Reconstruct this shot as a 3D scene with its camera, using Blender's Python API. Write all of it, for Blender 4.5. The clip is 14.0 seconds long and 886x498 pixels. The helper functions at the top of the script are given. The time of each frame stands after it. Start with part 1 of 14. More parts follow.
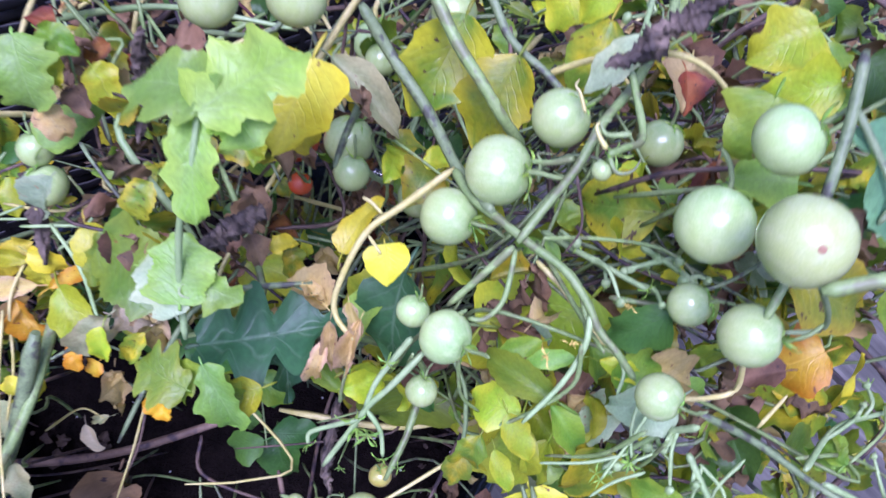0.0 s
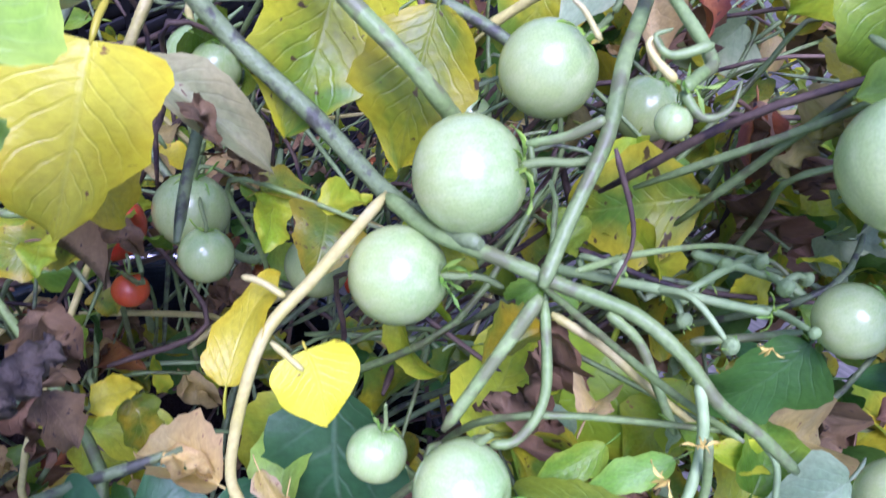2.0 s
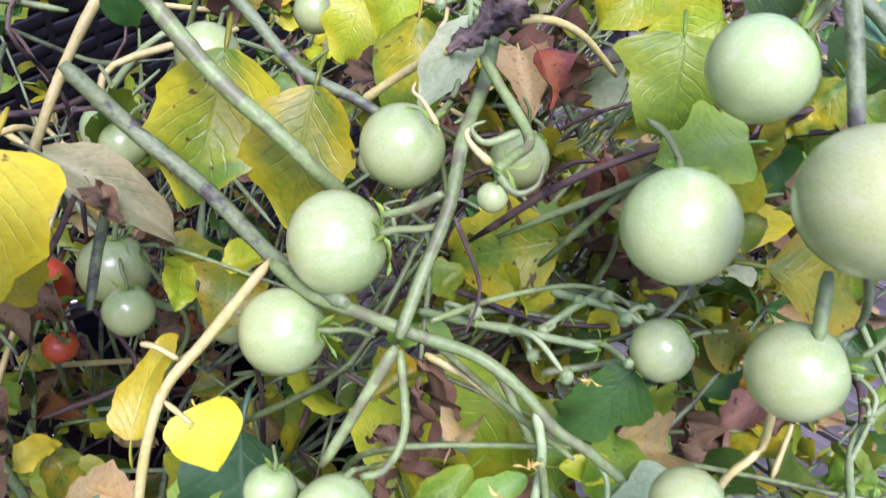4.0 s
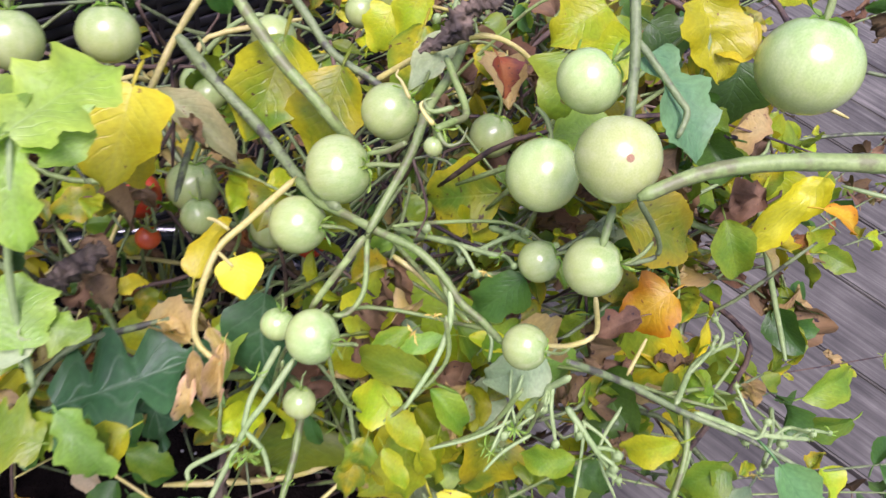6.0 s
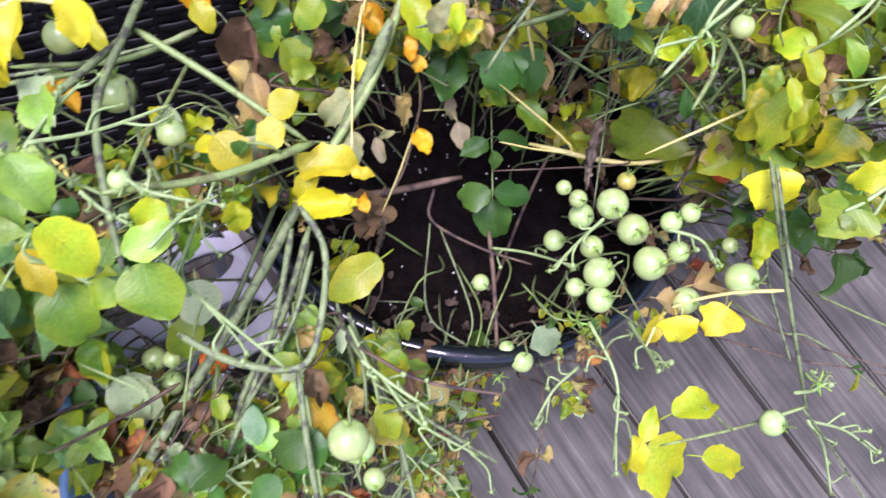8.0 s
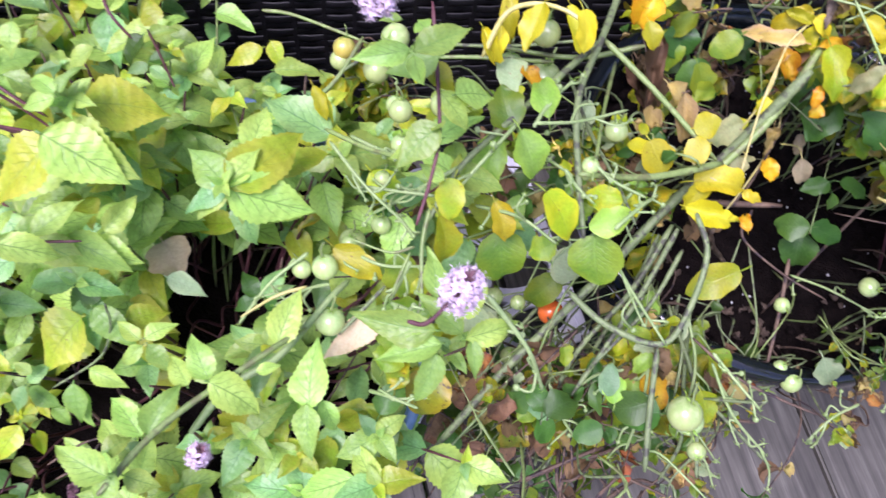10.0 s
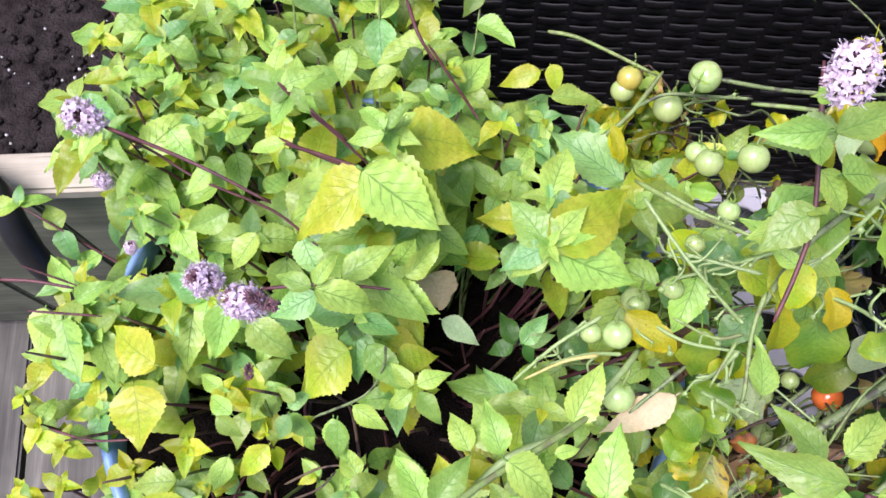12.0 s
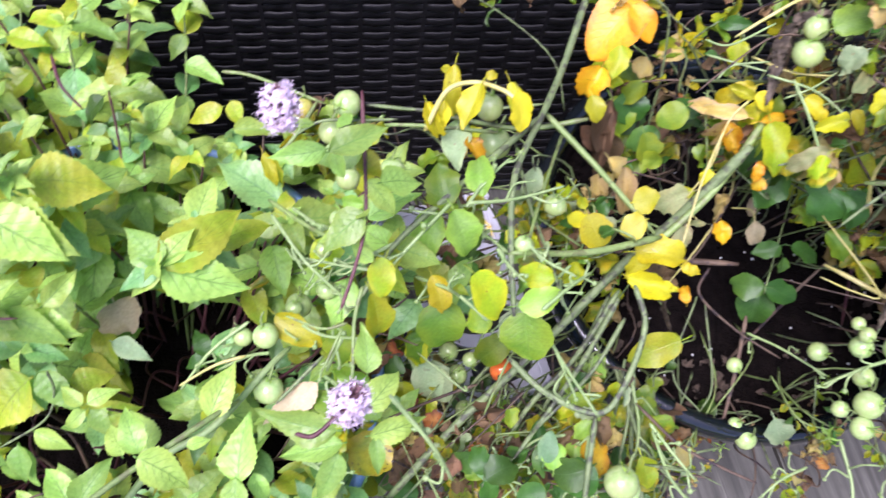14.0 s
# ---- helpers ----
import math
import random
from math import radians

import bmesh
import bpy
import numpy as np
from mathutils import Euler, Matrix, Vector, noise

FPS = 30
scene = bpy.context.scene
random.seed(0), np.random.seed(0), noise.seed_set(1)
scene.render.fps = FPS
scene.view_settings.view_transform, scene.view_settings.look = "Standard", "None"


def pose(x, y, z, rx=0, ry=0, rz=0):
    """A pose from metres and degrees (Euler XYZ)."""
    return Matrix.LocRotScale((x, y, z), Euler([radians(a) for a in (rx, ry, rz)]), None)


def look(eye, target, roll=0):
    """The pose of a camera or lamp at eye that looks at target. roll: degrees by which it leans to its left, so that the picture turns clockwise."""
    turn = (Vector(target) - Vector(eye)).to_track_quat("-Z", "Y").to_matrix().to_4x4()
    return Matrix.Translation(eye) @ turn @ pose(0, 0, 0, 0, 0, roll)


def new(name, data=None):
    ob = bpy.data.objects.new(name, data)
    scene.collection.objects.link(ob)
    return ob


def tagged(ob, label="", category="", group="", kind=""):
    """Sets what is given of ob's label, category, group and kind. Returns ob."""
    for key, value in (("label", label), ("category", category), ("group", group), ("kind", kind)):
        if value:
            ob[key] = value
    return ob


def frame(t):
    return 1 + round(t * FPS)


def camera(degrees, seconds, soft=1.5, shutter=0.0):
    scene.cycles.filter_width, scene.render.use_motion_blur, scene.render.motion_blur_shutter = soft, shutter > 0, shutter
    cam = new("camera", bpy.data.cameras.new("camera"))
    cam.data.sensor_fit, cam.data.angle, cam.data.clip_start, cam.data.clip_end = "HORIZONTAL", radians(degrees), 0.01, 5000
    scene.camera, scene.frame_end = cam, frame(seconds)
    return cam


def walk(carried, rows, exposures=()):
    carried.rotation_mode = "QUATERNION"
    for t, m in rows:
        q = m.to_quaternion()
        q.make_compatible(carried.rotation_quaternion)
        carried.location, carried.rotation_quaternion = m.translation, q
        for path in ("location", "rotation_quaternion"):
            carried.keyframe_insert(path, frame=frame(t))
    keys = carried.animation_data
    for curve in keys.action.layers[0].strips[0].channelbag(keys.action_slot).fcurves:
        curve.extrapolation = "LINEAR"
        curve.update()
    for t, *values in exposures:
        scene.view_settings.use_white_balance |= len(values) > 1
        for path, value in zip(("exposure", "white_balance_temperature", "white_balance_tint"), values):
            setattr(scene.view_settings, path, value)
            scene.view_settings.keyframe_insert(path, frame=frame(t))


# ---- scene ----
cam = camera(60.4, 14.0, soft=1.5, shutter=0.35)
# seconds, eye in metres, turn in degrees
ROWS = [
    (0, 0.0379, -0.1929, 0.8979, 29.13, -9.15, -1.60),
    (0.5, 0.0392, -0.1990, 0.8481, 31.55, -9.77, -6.45),
    (1, 0.0383, -0.1783, 0.8148, 33.15, -9.97, -11.34),
    (1.5, 0.0388, -0.1547, 0.8080, 35.23, -10.52, -15.81),
    (2, 0.0376, -0.1424, 0.8131, 37.32, -10.53, -19.04),
    (2.5, 0.0442, -0.1293, 0.8228, 38.50, -10.54, -21.18),
    (3, 0.0447, -0.1197, 0.8337, 39.01, -10.53, -22.76),
    (3.5, 0.0484, -0.1336, 0.8364, 38.88, -10.40, -23.28),
    (3.7, 0.0483, -0.1417, 0.8367, 39.06, -10.68, -23.46),
    (5.8, 0.0470, -0.2076, 0.8763, 37.76, -11.28, -16.70),
    (6, 0.0434, -0.2153, 0.8896, 37.08, -11.37, -15.20),
    (6.5, 0.0161, -0.2485, 0.8999, 34.54, -10.85, -10.77),
    (7, -0.0120, -0.2713, 0.8906, 31.72, -10.27, -5.43),
    (7.5, -0.0466, -0.3164, 0.8866, 28.96, -9.33, -0.20),
    (8, -0.0662, -0.3491, 0.8932, 26.49, -8.70, 5.04),
    (8.2, -0.0738, -0.3572, 0.9004, 25.62, -8.55, 6.93),
    (10.3, -0.2145, -0.4031, 0.9615, 21.42, -4.60, 24.22),
    (10.5, -0.2188, -0.3967, 0.9701, 21.51, -3.70, 25.41),
    (11, -0.2620, -0.4034, 0.9383, 21.02, -1.48, 28.22),
    (11.5, -0.3011, -0.3985, 0.9165, 20.60, 0.07, 30.49),
    (12, -0.3018, -0.3972, 0.9182, 19.84, 0.63, 31.98),
    (12.5, -0.2713, -0.4020, 0.9192, 19.06, 0.15, 32.58),
    (13, -0.2254, -0.3887, 0.9220, 18.99, -1.16, 31.44),
    (13.5, -0.1998, -0.3713, 0.9451, 19.94, -3.10, 28.17),
    (14, -0.1818, -0.3604, 0.9704, 21.81, -5.39, 23.42),
]
# seconds, stops, kelvin, tint: the film warms and brightens on its way
LIGHT_ROWS = [(0.0, 0.7, 4800, 54), (0.5, 0.72, 4700, 57), (1.5, 0.92, 4950, 55), (2.0, 0.78, 4750, 53), (2.5, 0.8, 4850, 49), (3.0, 0.8, 5350, 46), (3.5, 0.78, 5200, 51), (6.0, 0.66, 5800, 42), (7.0, 0.82, 5700, 37), (8.0, 1.0, 5600, 40), (11.0, 0.82, 5650, 38), (12.5, 0.8, 6000, 26), (13.0, 0.74, 5900, 27), (14.0, 0.97, 5650, 34)]
walk(cam, [(t, pose(x, y, z, rx, ry, rz)) for t, x, y, z, rx, ry, rz in ROWS], LIGHT_ROWS)

# ---- light: a bright overcast day ----
world = bpy.data.worlds.new("sky")
scene.world = world
world.use_nodes = True
_n = world.node_tree.nodes
_sky = _n.new("ShaderNodeTexSky")
_sky.sky_type, _sky.sun_disc = "NISHITA", False
_sky.sun_elevation, _sky.sun_rotation = radians(69), radians(209)
_sky.air_density, _sky.dust_density = 1.0, 3.0
world.node_tree.links.new(_sky.outputs[0], _n["Background"].inputs[0])
_n["Background"].inputs[1].default_value = 0.11
sun = new("sun", bpy.data.lights.new("sun", "SUN"))
sun.data.energy, sun.data.angle, sun.data.color = 3.1, radians(30), (1.0, 0.96, 0.9)
sun.matrix_world = look((-0.45, -0.8, 2.65), (0, 0, 0.3))

# ---- materials ----


def tree_of(name):
    m = bpy.data.materials.new(name)
    m.use_nodes = True
    t = m.node_tree
    return m, t.nodes, t.links, t.nodes["Principled BSDF"]


def ramp(nodes, links, src, stops):
    r = nodes.new("ShaderNodeValToRGB")
    e = r.color_ramp.elements
    e[0].position, e[0].color = stops[0][0], (*stops[0][1], 1)
    e[1].position, e[1].color = stops[-1][0], (*stops[-1][1], 1)
    for p, c in stops[1:-1]:
        x = e.new(p)
        x.color = (*c, 1)
    links.new(src, r.inputs[0])
    return r.outputs[0]


def noise_of(nodes, links, coord, scale, detail=4.0, rough=0.55):
    n = nodes.new("ShaderNodeTexNoise")
    n.inputs["Scale"].default_value, n.inputs["Detail"].default_value, n.inputs["Roughness"].default_value = scale, detail, rough
    if coord is not None:
        links.new(coord, n.inputs["Vector"])
    return n.outputs["Fac"]


def mixed(nodes, links, fac, a, b, mode="MIX"):
    m = nodes.new("ShaderNodeMix")
    m.data_type, m.blend_type = "RGBA", mode
    for socket, v in ((m.inputs[0], fac), (m.inputs[6], a), (m.inputs[7], b)):
        if hasattr(v, "is_output"):
            links.new(v, socket)
        elif isinstance(v, tuple):
            socket.default_value = (*v, 1)
        else:
            socket.default_value = v
    return m.outputs[2]


def maths(nodes, links, op, a, b=0.0, c=0.0):
    m = nodes.new("ShaderNodeMath")
    m.operation = op
    for socket, v in zip(m.inputs, (a, b, c)):
        if hasattr(v, "is_output"):
            links.new(v, socket)
        else:
            socket.default_value = v
    return m.outputs[0]


def bump_of(nodes, links, height, strength, distance, bsdf):
    b = nodes.new("ShaderNodeBump")
    b.inputs["Strength"].default_value, b.inputs["Distance"].default_value = strength, distance
    links.new(height, b.inputs["Height"])
    links.new(b.outputs[0], bsdf.inputs["Normal"])


def plain(name, c1, c2, scale=30.0, rough=0.6, bump=0.3, depth=0.002, metal=0.0, coat=0.0, spread=0.0, blot=None):
    """A mottled surface: two colours by noise, fine relief, and a little change from object to object."""
    m, N, L, B = tree_of(name)
    co = N.new("ShaderNodeTexCoord").outputs["Object"]
    f = noise_of(N, L, co, scale, 6.0)
    g = noise_of(N, L, co, scale * 6, 3.0)
    col = ramp(N, L, f, [(0.3, c1), (0.7, c2)])
    col = mixed(N, L, 0.25, col, ramp(N, L, g, [(0.35, (0.25, 0.25, 0.25)), (0.7, (0.8, 0.8, 0.8))]), "OVERLAY")
    if blot:
        b = noise_of(N, L, co, scale * 1.2, 4.0)
        col = mixed(N, L, ramp(N, L, b, [(0.52, (0, 0, 0)), (0.6, (0.9, 0.9, 0.9))]), col, blot)
    if spread:
        rnd = N.new("ShaderNodeObjectInfo").outputs["Random"]
        col = mixed(N, L, 1.0, col, ramp(N, L, rnd, [(0.0, (1 - spread,) * 3), (1.0, (1.0,) * 3)]), "MULTIPLY")
    L.new(col, B.inputs["Base Color"])
    B.inputs["Roughness"].default_value, B.inputs["Metallic"].default_value = rough, metal
    B.inputs["Specular IOR Level"].default_value = 0.5 if rough < 0.9 else 0.08
    B.inputs["Coat Weight"].default_value = coat
    bump_of(N, L, g, bump, depth, B)
    return m


def leafy(name, base, edge, vein, spot=None, spots=0.0, gloss=0.4, through_light=0.36, blotch=None, vein_amount=0.2, wide=9.0):
    """A thin leaf: blade colour with blotches, ribs along UV, spots, and light passing through."""
    m, N, L, B = tree_of(name)
    tc = N.new("ShaderNodeTexCoord")
    sep = N.new("ShaderNodeSeparateXYZ")
    L.new(tc.outputs["UV"], sep.inputs[0])
    u = maths(N, L, "ABSOLUTE", maths(N, L, "SUBTRACT", sep.outputs[0], 0.5))
    info = N.new("ShaderNodeObjectInfo").outputs["Random"]
    island = N.new("ShaderNodeNewGeometry").outputs["Random Per Island"]
    rnd = maths(N, L, "FRACT", maths(N, L, "ADD", info, island))
    shift = N.new("ShaderNodeVectorMath")
    shift.operation = "ADD"
    flat = N.new("ShaderNodeMapping")
    flat.inputs["Scale"].default_value = (0.6, 1.0, 1.0)
    L.new(tc.outputs["UV"], flat.inputs[0])
    L.new(flat.outputs[0], shift.inputs[0])
    com = N.new("ShaderNodeCombineXYZ")
    for i in range(3):
        L.new(maths(N, L, "MULTIPLY", rnd, 7.0 + 5 * i), com.inputs[i])
    L.new(com.outputs[0], shift.inputs[1])
    co = shift.outputs[0]
    big = noise_of(N, L, co, 2.2, 3.0)
    col = ramp(N, L, big, [(0.38, base), (0.62, blotch or base)])
    # margin colour
    rim = maths(N, L, "MULTIPLY", u, 2.0)
    rim = maths(N, L, "ADD", rim, maths(N, L, "MULTIPLY", maths(N, L, "SUBTRACT", big, 0.5), 1.6))
    col = mixed(N, L, ramp(N, L, rim, [(0.45, (0, 0, 0)), (1.0, (1, 1, 1))]), col, edge)
    # hue change from leaf to leaf
    hsv = N.new("ShaderNodeHueSaturation")
    L.new(col, hsv.inputs["Color"])
    L.new(maths(N, L, "MULTIPLY_ADD", rnd, 0.035, 0.483), hsv.inputs["Hue"])
    hsv.inputs["Saturation"].default_value = 1.06
    L.new(maths(N, L, "MULTIPLY_ADD", maths(N, L, "FRACT", maths(N, L, "MULTIPLY", rnd, 7.3)), 0.6, 0.68), hsv.inputs["Value"])
    col = hsv.outputs[0]
    # midrib and side ribs
    mid = ramp(N, L, u, [(0.006, (1, 1, 1)), (0.03, (0, 0, 0))])
    run = maths(N, L, "SUBTRACT", sep.outputs[1], maths(N, L, "MULTIPLY", u, 0.7))
    run = maths(N, L, "ADD", run, maths(N, L, "MULTIPLY", maths(N, L, "SUBTRACT", noise_of(N, L, co, 4.0, 2.0), 0.5), 0.16))
    side = maths(N, L, "FRACT", maths(N, L, "MULTIPLY", run, wide))
    side = maths(N, L, "ABSOLUTE", maths(N, L, "SUBTRACT", side, 0.5))
    ribs = ramp(N, L, side, [(0.02, (1, 1, 1)), (0.12, (0, 0, 0))])
    ribs = mixed(N, L, 1.0, ribs, ramp(N, L, u, [(0.1, (0.8, 0.8, 0.8)), (0.45, (0.1, 0.1, 0.1))]), "MULTIPLY")
    veins = mixed(N, L, 1.0, mid, ribs, "LIGHTEN")
    vf = maths(N, L, "MULTIPLY", veins, vein_amount)
    col = mixed(N, L, vf, col, vein)
    fine = noise_of(N, L, co, 22.0, 4.0)
    col = mixed(N, L, 0.3, col, ramp(N, L, fine, [(0.3, (0.25,) * 3), (0.7, (0.75,) * 3)]), "OVERLAY")
    if spot:
        s = noise_of(N, L, co, 11.0, 2.0)
        col = mixed(N, L, ramp(N, L, s, [(0.70 - spots, (0, 0, 0)), (0.75 - spots, (1, 1, 1))]), col, spot)
    L.new(col, B.inputs["Base Color"])
    B.inputs["Roughness"].default_value = gloss
    B.inputs["Specular IOR Level"].default_value = 0.5
    relief = maths(N, L, "ADD", maths(N, L, "MULTIPLY", veins, -0.6), maths(N, L, "MULTIPLY", fine, 0.5))
    bump_of(N, L, relief, 0.3, 0.0012, B)
    tr = N.new("ShaderNodeBsdfTranslucent")
    L.new(mixed(N, L, 1.0, col, (1.0, 1.0, 0.55), "MULTIPLY"), tr.inputs[0])
    mx = N.new("ShaderNodeMixShader")
    mx.inputs[0].default_value = through_light
    L.new(B.outputs[0], mx.inputs[1])
    L.new(tr.outputs[0], mx.inputs[2])
    L.new(mx.outputs[0], N["Material Output"].inputs["Surface"])
    return m


def fruit(name, low, high, streak, rough=0.28):
    """Tomato skin: pale streaks, fine mottling, paler at the shoulders' foot, a waxy gloss."""
    m, N, L, B = tree_of(name)
    co = N.new("ShaderNodeTexCoord").outputs["Object"]
    mapping = N.new("ShaderNodeMapping")
    mapping.inputs["Scale"].default_value = (1, 1, 0.35)
    L.new(co, mapping.inputs[0])
    rnd = N.new("ShaderNodeObjectInfo").outputs["Random"]
    f = noise_of(N, L, mapping.outputs[0], 3.2, 6.0, 0.65)
    g = noise_of(N, L, co, 22.0, 3.0)
    sep = N.new("ShaderNodeSeparateXYZ")
    L.new(N.new("ShaderNodeTexCoord").outputs["Generated"], sep.inputs[0])
    col = ramp(N, L, sep.outputs[2], [(0.1, low), (0.9, high)])
    col = mixed(N, L, ramp(N, L, f, [(0.45, (0, 0, 0)), (0.75, (0.55, 0.55, 0.55))]), col, streak)
    col = mixed(N, L, 0.2, col, ramp(N, L, g, [(0.35, (0.3,) * 3), (0.65, (0.7,) * 3)]), "OVERLAY")
    hsv = N.new("ShaderNodeHueSaturation")
    L.new(col, hsv.inputs["Color"])
    L.new(maths(N, L, "MULTIPLY_ADD", rnd, 0.02, 0.49), hsv.inputs["Hue"])
    L.new(maths(N, L, "MULTIPLY_ADD", rnd, 0.25, 0.85), hsv.inputs["Value"])
    L.new(hsv.outputs[0], B.inputs["Base Color"])
    B.inputs["Roughness"].default_value = rough
    B.inputs["Coat Weight"].default_value, B.inputs["Coat Roughness"].default_value = 0.5, 0.22
    B.inputs["Subsurface Weight"].default_value = 0.25
    B.inputs["Subsurface Radius"].default_value = (0.004, 0.005, 0.002)
    B.inputs["Subsurface Scale"].default_value = 0.6
    bump_of(N, L, g, 0.05, 0.0004, B)
    return m


LEAF = {
    "green": leafy("leaf_green", (0.15, 0.275, 0.03), (0.235, 0.325, 0.03), (0.22, 0.38, 0.09), (0.2, 0.16, 0.02), -0.03, blotch=(0.225, 0.335, 0.035)),
    "fresh": leafy("leaf_fresh", (0.28, 0.5, 0.075), (0.34, 0.53, 0.08), (0.38, 0.54, 0.2), (0.2, 0.22, 0.06), -0.06, blotch=(0.28, 0.46, 0.1)),
    "dark": leafy("leaf_dark", (0.06, 0.15, 0.028), (0.08, 0.18, 0.03), (0.13, 0.24, 0.08), gloss=0.4, blotch=(0.075, 0.175, 0.035)),
    "lime": leafy("leaf_lime", (0.36, 0.5, 0.035), (0.5, 0.53, 0.035), (0.36, 0.46, 0.08), (0.3, 0.2, 0.03), 0.0, blotch=(0.43, 0.48, 0.03)),
    "yellow": leafy("leaf_yellow", (0.58, 0.56, 0.05), (0.62, 0.55, 0.035), (0.48, 0.5, 0.1), (0.2, 0.09, 0.03), 0.0, blotch=(0.55, 0.52, 0.04), through_light=0.3),
    "orange": leafy("leaf_orange", (0.7, 0.42, 0.03), (0.6, 0.28, 0.03), (0.72, 0.5, 0.1), (0.2, 0.08, 0.03), 0.02, blotch=(0.72, 0.5, 0.06), through_light=0.3),
    "spotted": leafy("leaf_spotted", (0.3, 0.32, 0.025), (0.42, 0.36, 0.03), (0.36, 0.4, 0.08), (0.1, 0.07, 0.02), 0.07, blotch=(0.14, 0.24, 0.03)),
    "turning": leafy("leaf_turning", (0.55, 0.47, 0.03), (0.2, 0.3, 0.03), (0.5, 0.5, 0.1), (0.16, 0.1, 0.02), 0.03, blotch=(0.16, 0.27, 0.03)),
    "mottled": leafy("leaf_mottled", (0.13, 0.21, 0.02), (0.42, 0.38, 0.02), (0.2, 0.24, 0.05), (0.09, 0.06, 0.02), 0.02, blotch=(0.3, 0.31, 0.02)),
    "deep": leafy("leaf_deep_green", (0.045, 0.12, 0.042), (0.06, 0.145, 0.05), (0.24, 0.34, 0.2), gloss=0.45, blotch=(0.055, 0.135, 0.046), vein_amount=0.28, wide=5.0),
    "deepfresh": leafy("leaf_blue_green", (0.15, 0.3, 0.13), (0.19, 0.34, 0.14), (0.27, 0.42, 0.22), gloss=0.45, blotch=(0.17, 0.32, 0.15)),
    "faded": leafy("leaf_faded", (0.33, 0.38, 0.17), (0.42, 0.4, 0.18), (0.42, 0.46, 0.26), (0.25, 0.17, 0.1), 0.0, gloss=0.6, blotch=(0.38, 0.38, 0.18)),
    "dried": leafy("leaf_dried", (0.6, 0.44, 0.13), (0.62, 0.44, 0.24), (0.66, 0.5, 0.28), (0.25, 0.12, 0.06), 0.05, gloss=0.7, blotch=(0.66, 0.52, 0.2)),
    "pale": leafy("leaf_pale", (0.36, 0.48, 0.25), (0.43, 0.52, 0.27), (0.5, 0.55, 0.36), (0.35, 0.25, 0.12), 0.0, gloss=0.6, blotch=(0.34, 0.45, 0.22)),
    "straw": leafy("leaf_straw", (0.5, 0.42, 0.17), (0.44, 0.33, 0.13), (0.56, 0.48, 0.26), (0.26, 0.15, 0.07), 0.04, gloss=0.7, blotch=(0.56, 0.44, 0.13)),
    "cream": leafy("leaf_cream", (0.6, 0.53, 0.32), (0.66, 0.55, 0.32), (0.68, 0.6, 0.42), (0.4, 0.28, 0.15), -0.02, gloss=0.7, blotch=(0.68, 0.58, 0.36)),
    "brown": leafy("leaf_brown", (0.11, 0.068, 0.034), (0.17, 0.1, 0.045), (0.22, 0.15, 0.08), (0.03, 0.02, 0.02), 0.04, gloss=0.8, through_light=0.12, blotch=(0.23, 0.15, 0.075)),
    "rust": leafy("leaf_rust", (0.32, 0.11, 0.03), (0.16, 0.06, 0.03), (0.3, 0.16, 0.07), (0.05, 0.03, 0.02), 0.05, gloss=0.75, through_light=0.15, blotch=(0.42, 0.2, 0.06)),
    "mint": leafy("leaf_mint", (0.34, 0.54, 0.12), (0.39, 0.56, 0.12), (0.16, 0.33, 0.055), (0.3, 0.2, 0.05), -0.06, gloss=0.36, blotch=(0.4, 0.6, 0.15), vein_amount=0.85, wide=7.0),
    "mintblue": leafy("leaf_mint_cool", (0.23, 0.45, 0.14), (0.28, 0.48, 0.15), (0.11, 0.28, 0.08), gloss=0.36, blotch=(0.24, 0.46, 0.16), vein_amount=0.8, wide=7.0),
    "mintold": leafy("leaf_mint_old", (0.36, 0.5, 0.05), (0.46, 0.5, 0.07), (0.25, 0.36, 0.03), (0.2, 0.12, 0.03), -0.02, gloss=0.36, blotch=(0.4, 0.46, 0.05), vein_amount=0.65, wide=7.0),
}
M_STEM = plain("stem_green", (0.19, 0.29, 0.07), (0.29, 0.39, 0.125), 130, 0.5, 0.3, 0.0006, spread=0.25, blot=(0.17, 0.19, 0.07))
M_STEMGREY = plain("stem_greyish", (0.125, 0.18, 0.065), (0.225, 0.295, 0.115), 130, 0.55, 0.5, 0.0008, spread=0.2, blot=(0.065, 0.065, 0.045))
M_STEMYELLOW = plain("stem_yellow", (0.5, 0.46, 0.1), (0.62, 0.56, 0.22), 130, 0.5, 0.3, 0.0006, spread=0.15)
M_STEMBROWN = plain("stem_brown", (0.08, 0.05, 0.035), (0.19, 0.13, 0.08), 70, 0.7, 0.5, 0.001, spread=0.3, blot=(0.03, 0.02, 0.025))
M_STEMPALE = plain("stem_pale", (0.25, 0.38, 0.12), (0.36, 0.47, 0.19), 80, 0.5, 0.3, 0.0005, spread=0.2)
M_STEMPURPLE = plain("stem_purple", (0.07, 0.02, 0.03), (0.14, 0.05, 0.05), 70, 0.55, 0.3, 0.0006, spread=0.2)
M_TOM = fruit("tomato_green_skin", (0.47, 0.57, 0.19), (0.33, 0.48, 0.155), (0.6, 0.67, 0.33), 0.25)
M_TOMRED = fruit("tomato_red_skin", (0.6, 0.06, 0.015), (0.62, 0.1, 0.02), (0.7, 0.16, 0.04), 0.2)
M_TOMYEL = fruit("tomato_yellow_skin", (0.55, 0.42, 0.06), (0.42, 0.44, 0.08), (0.65, 0.55, 0.2))
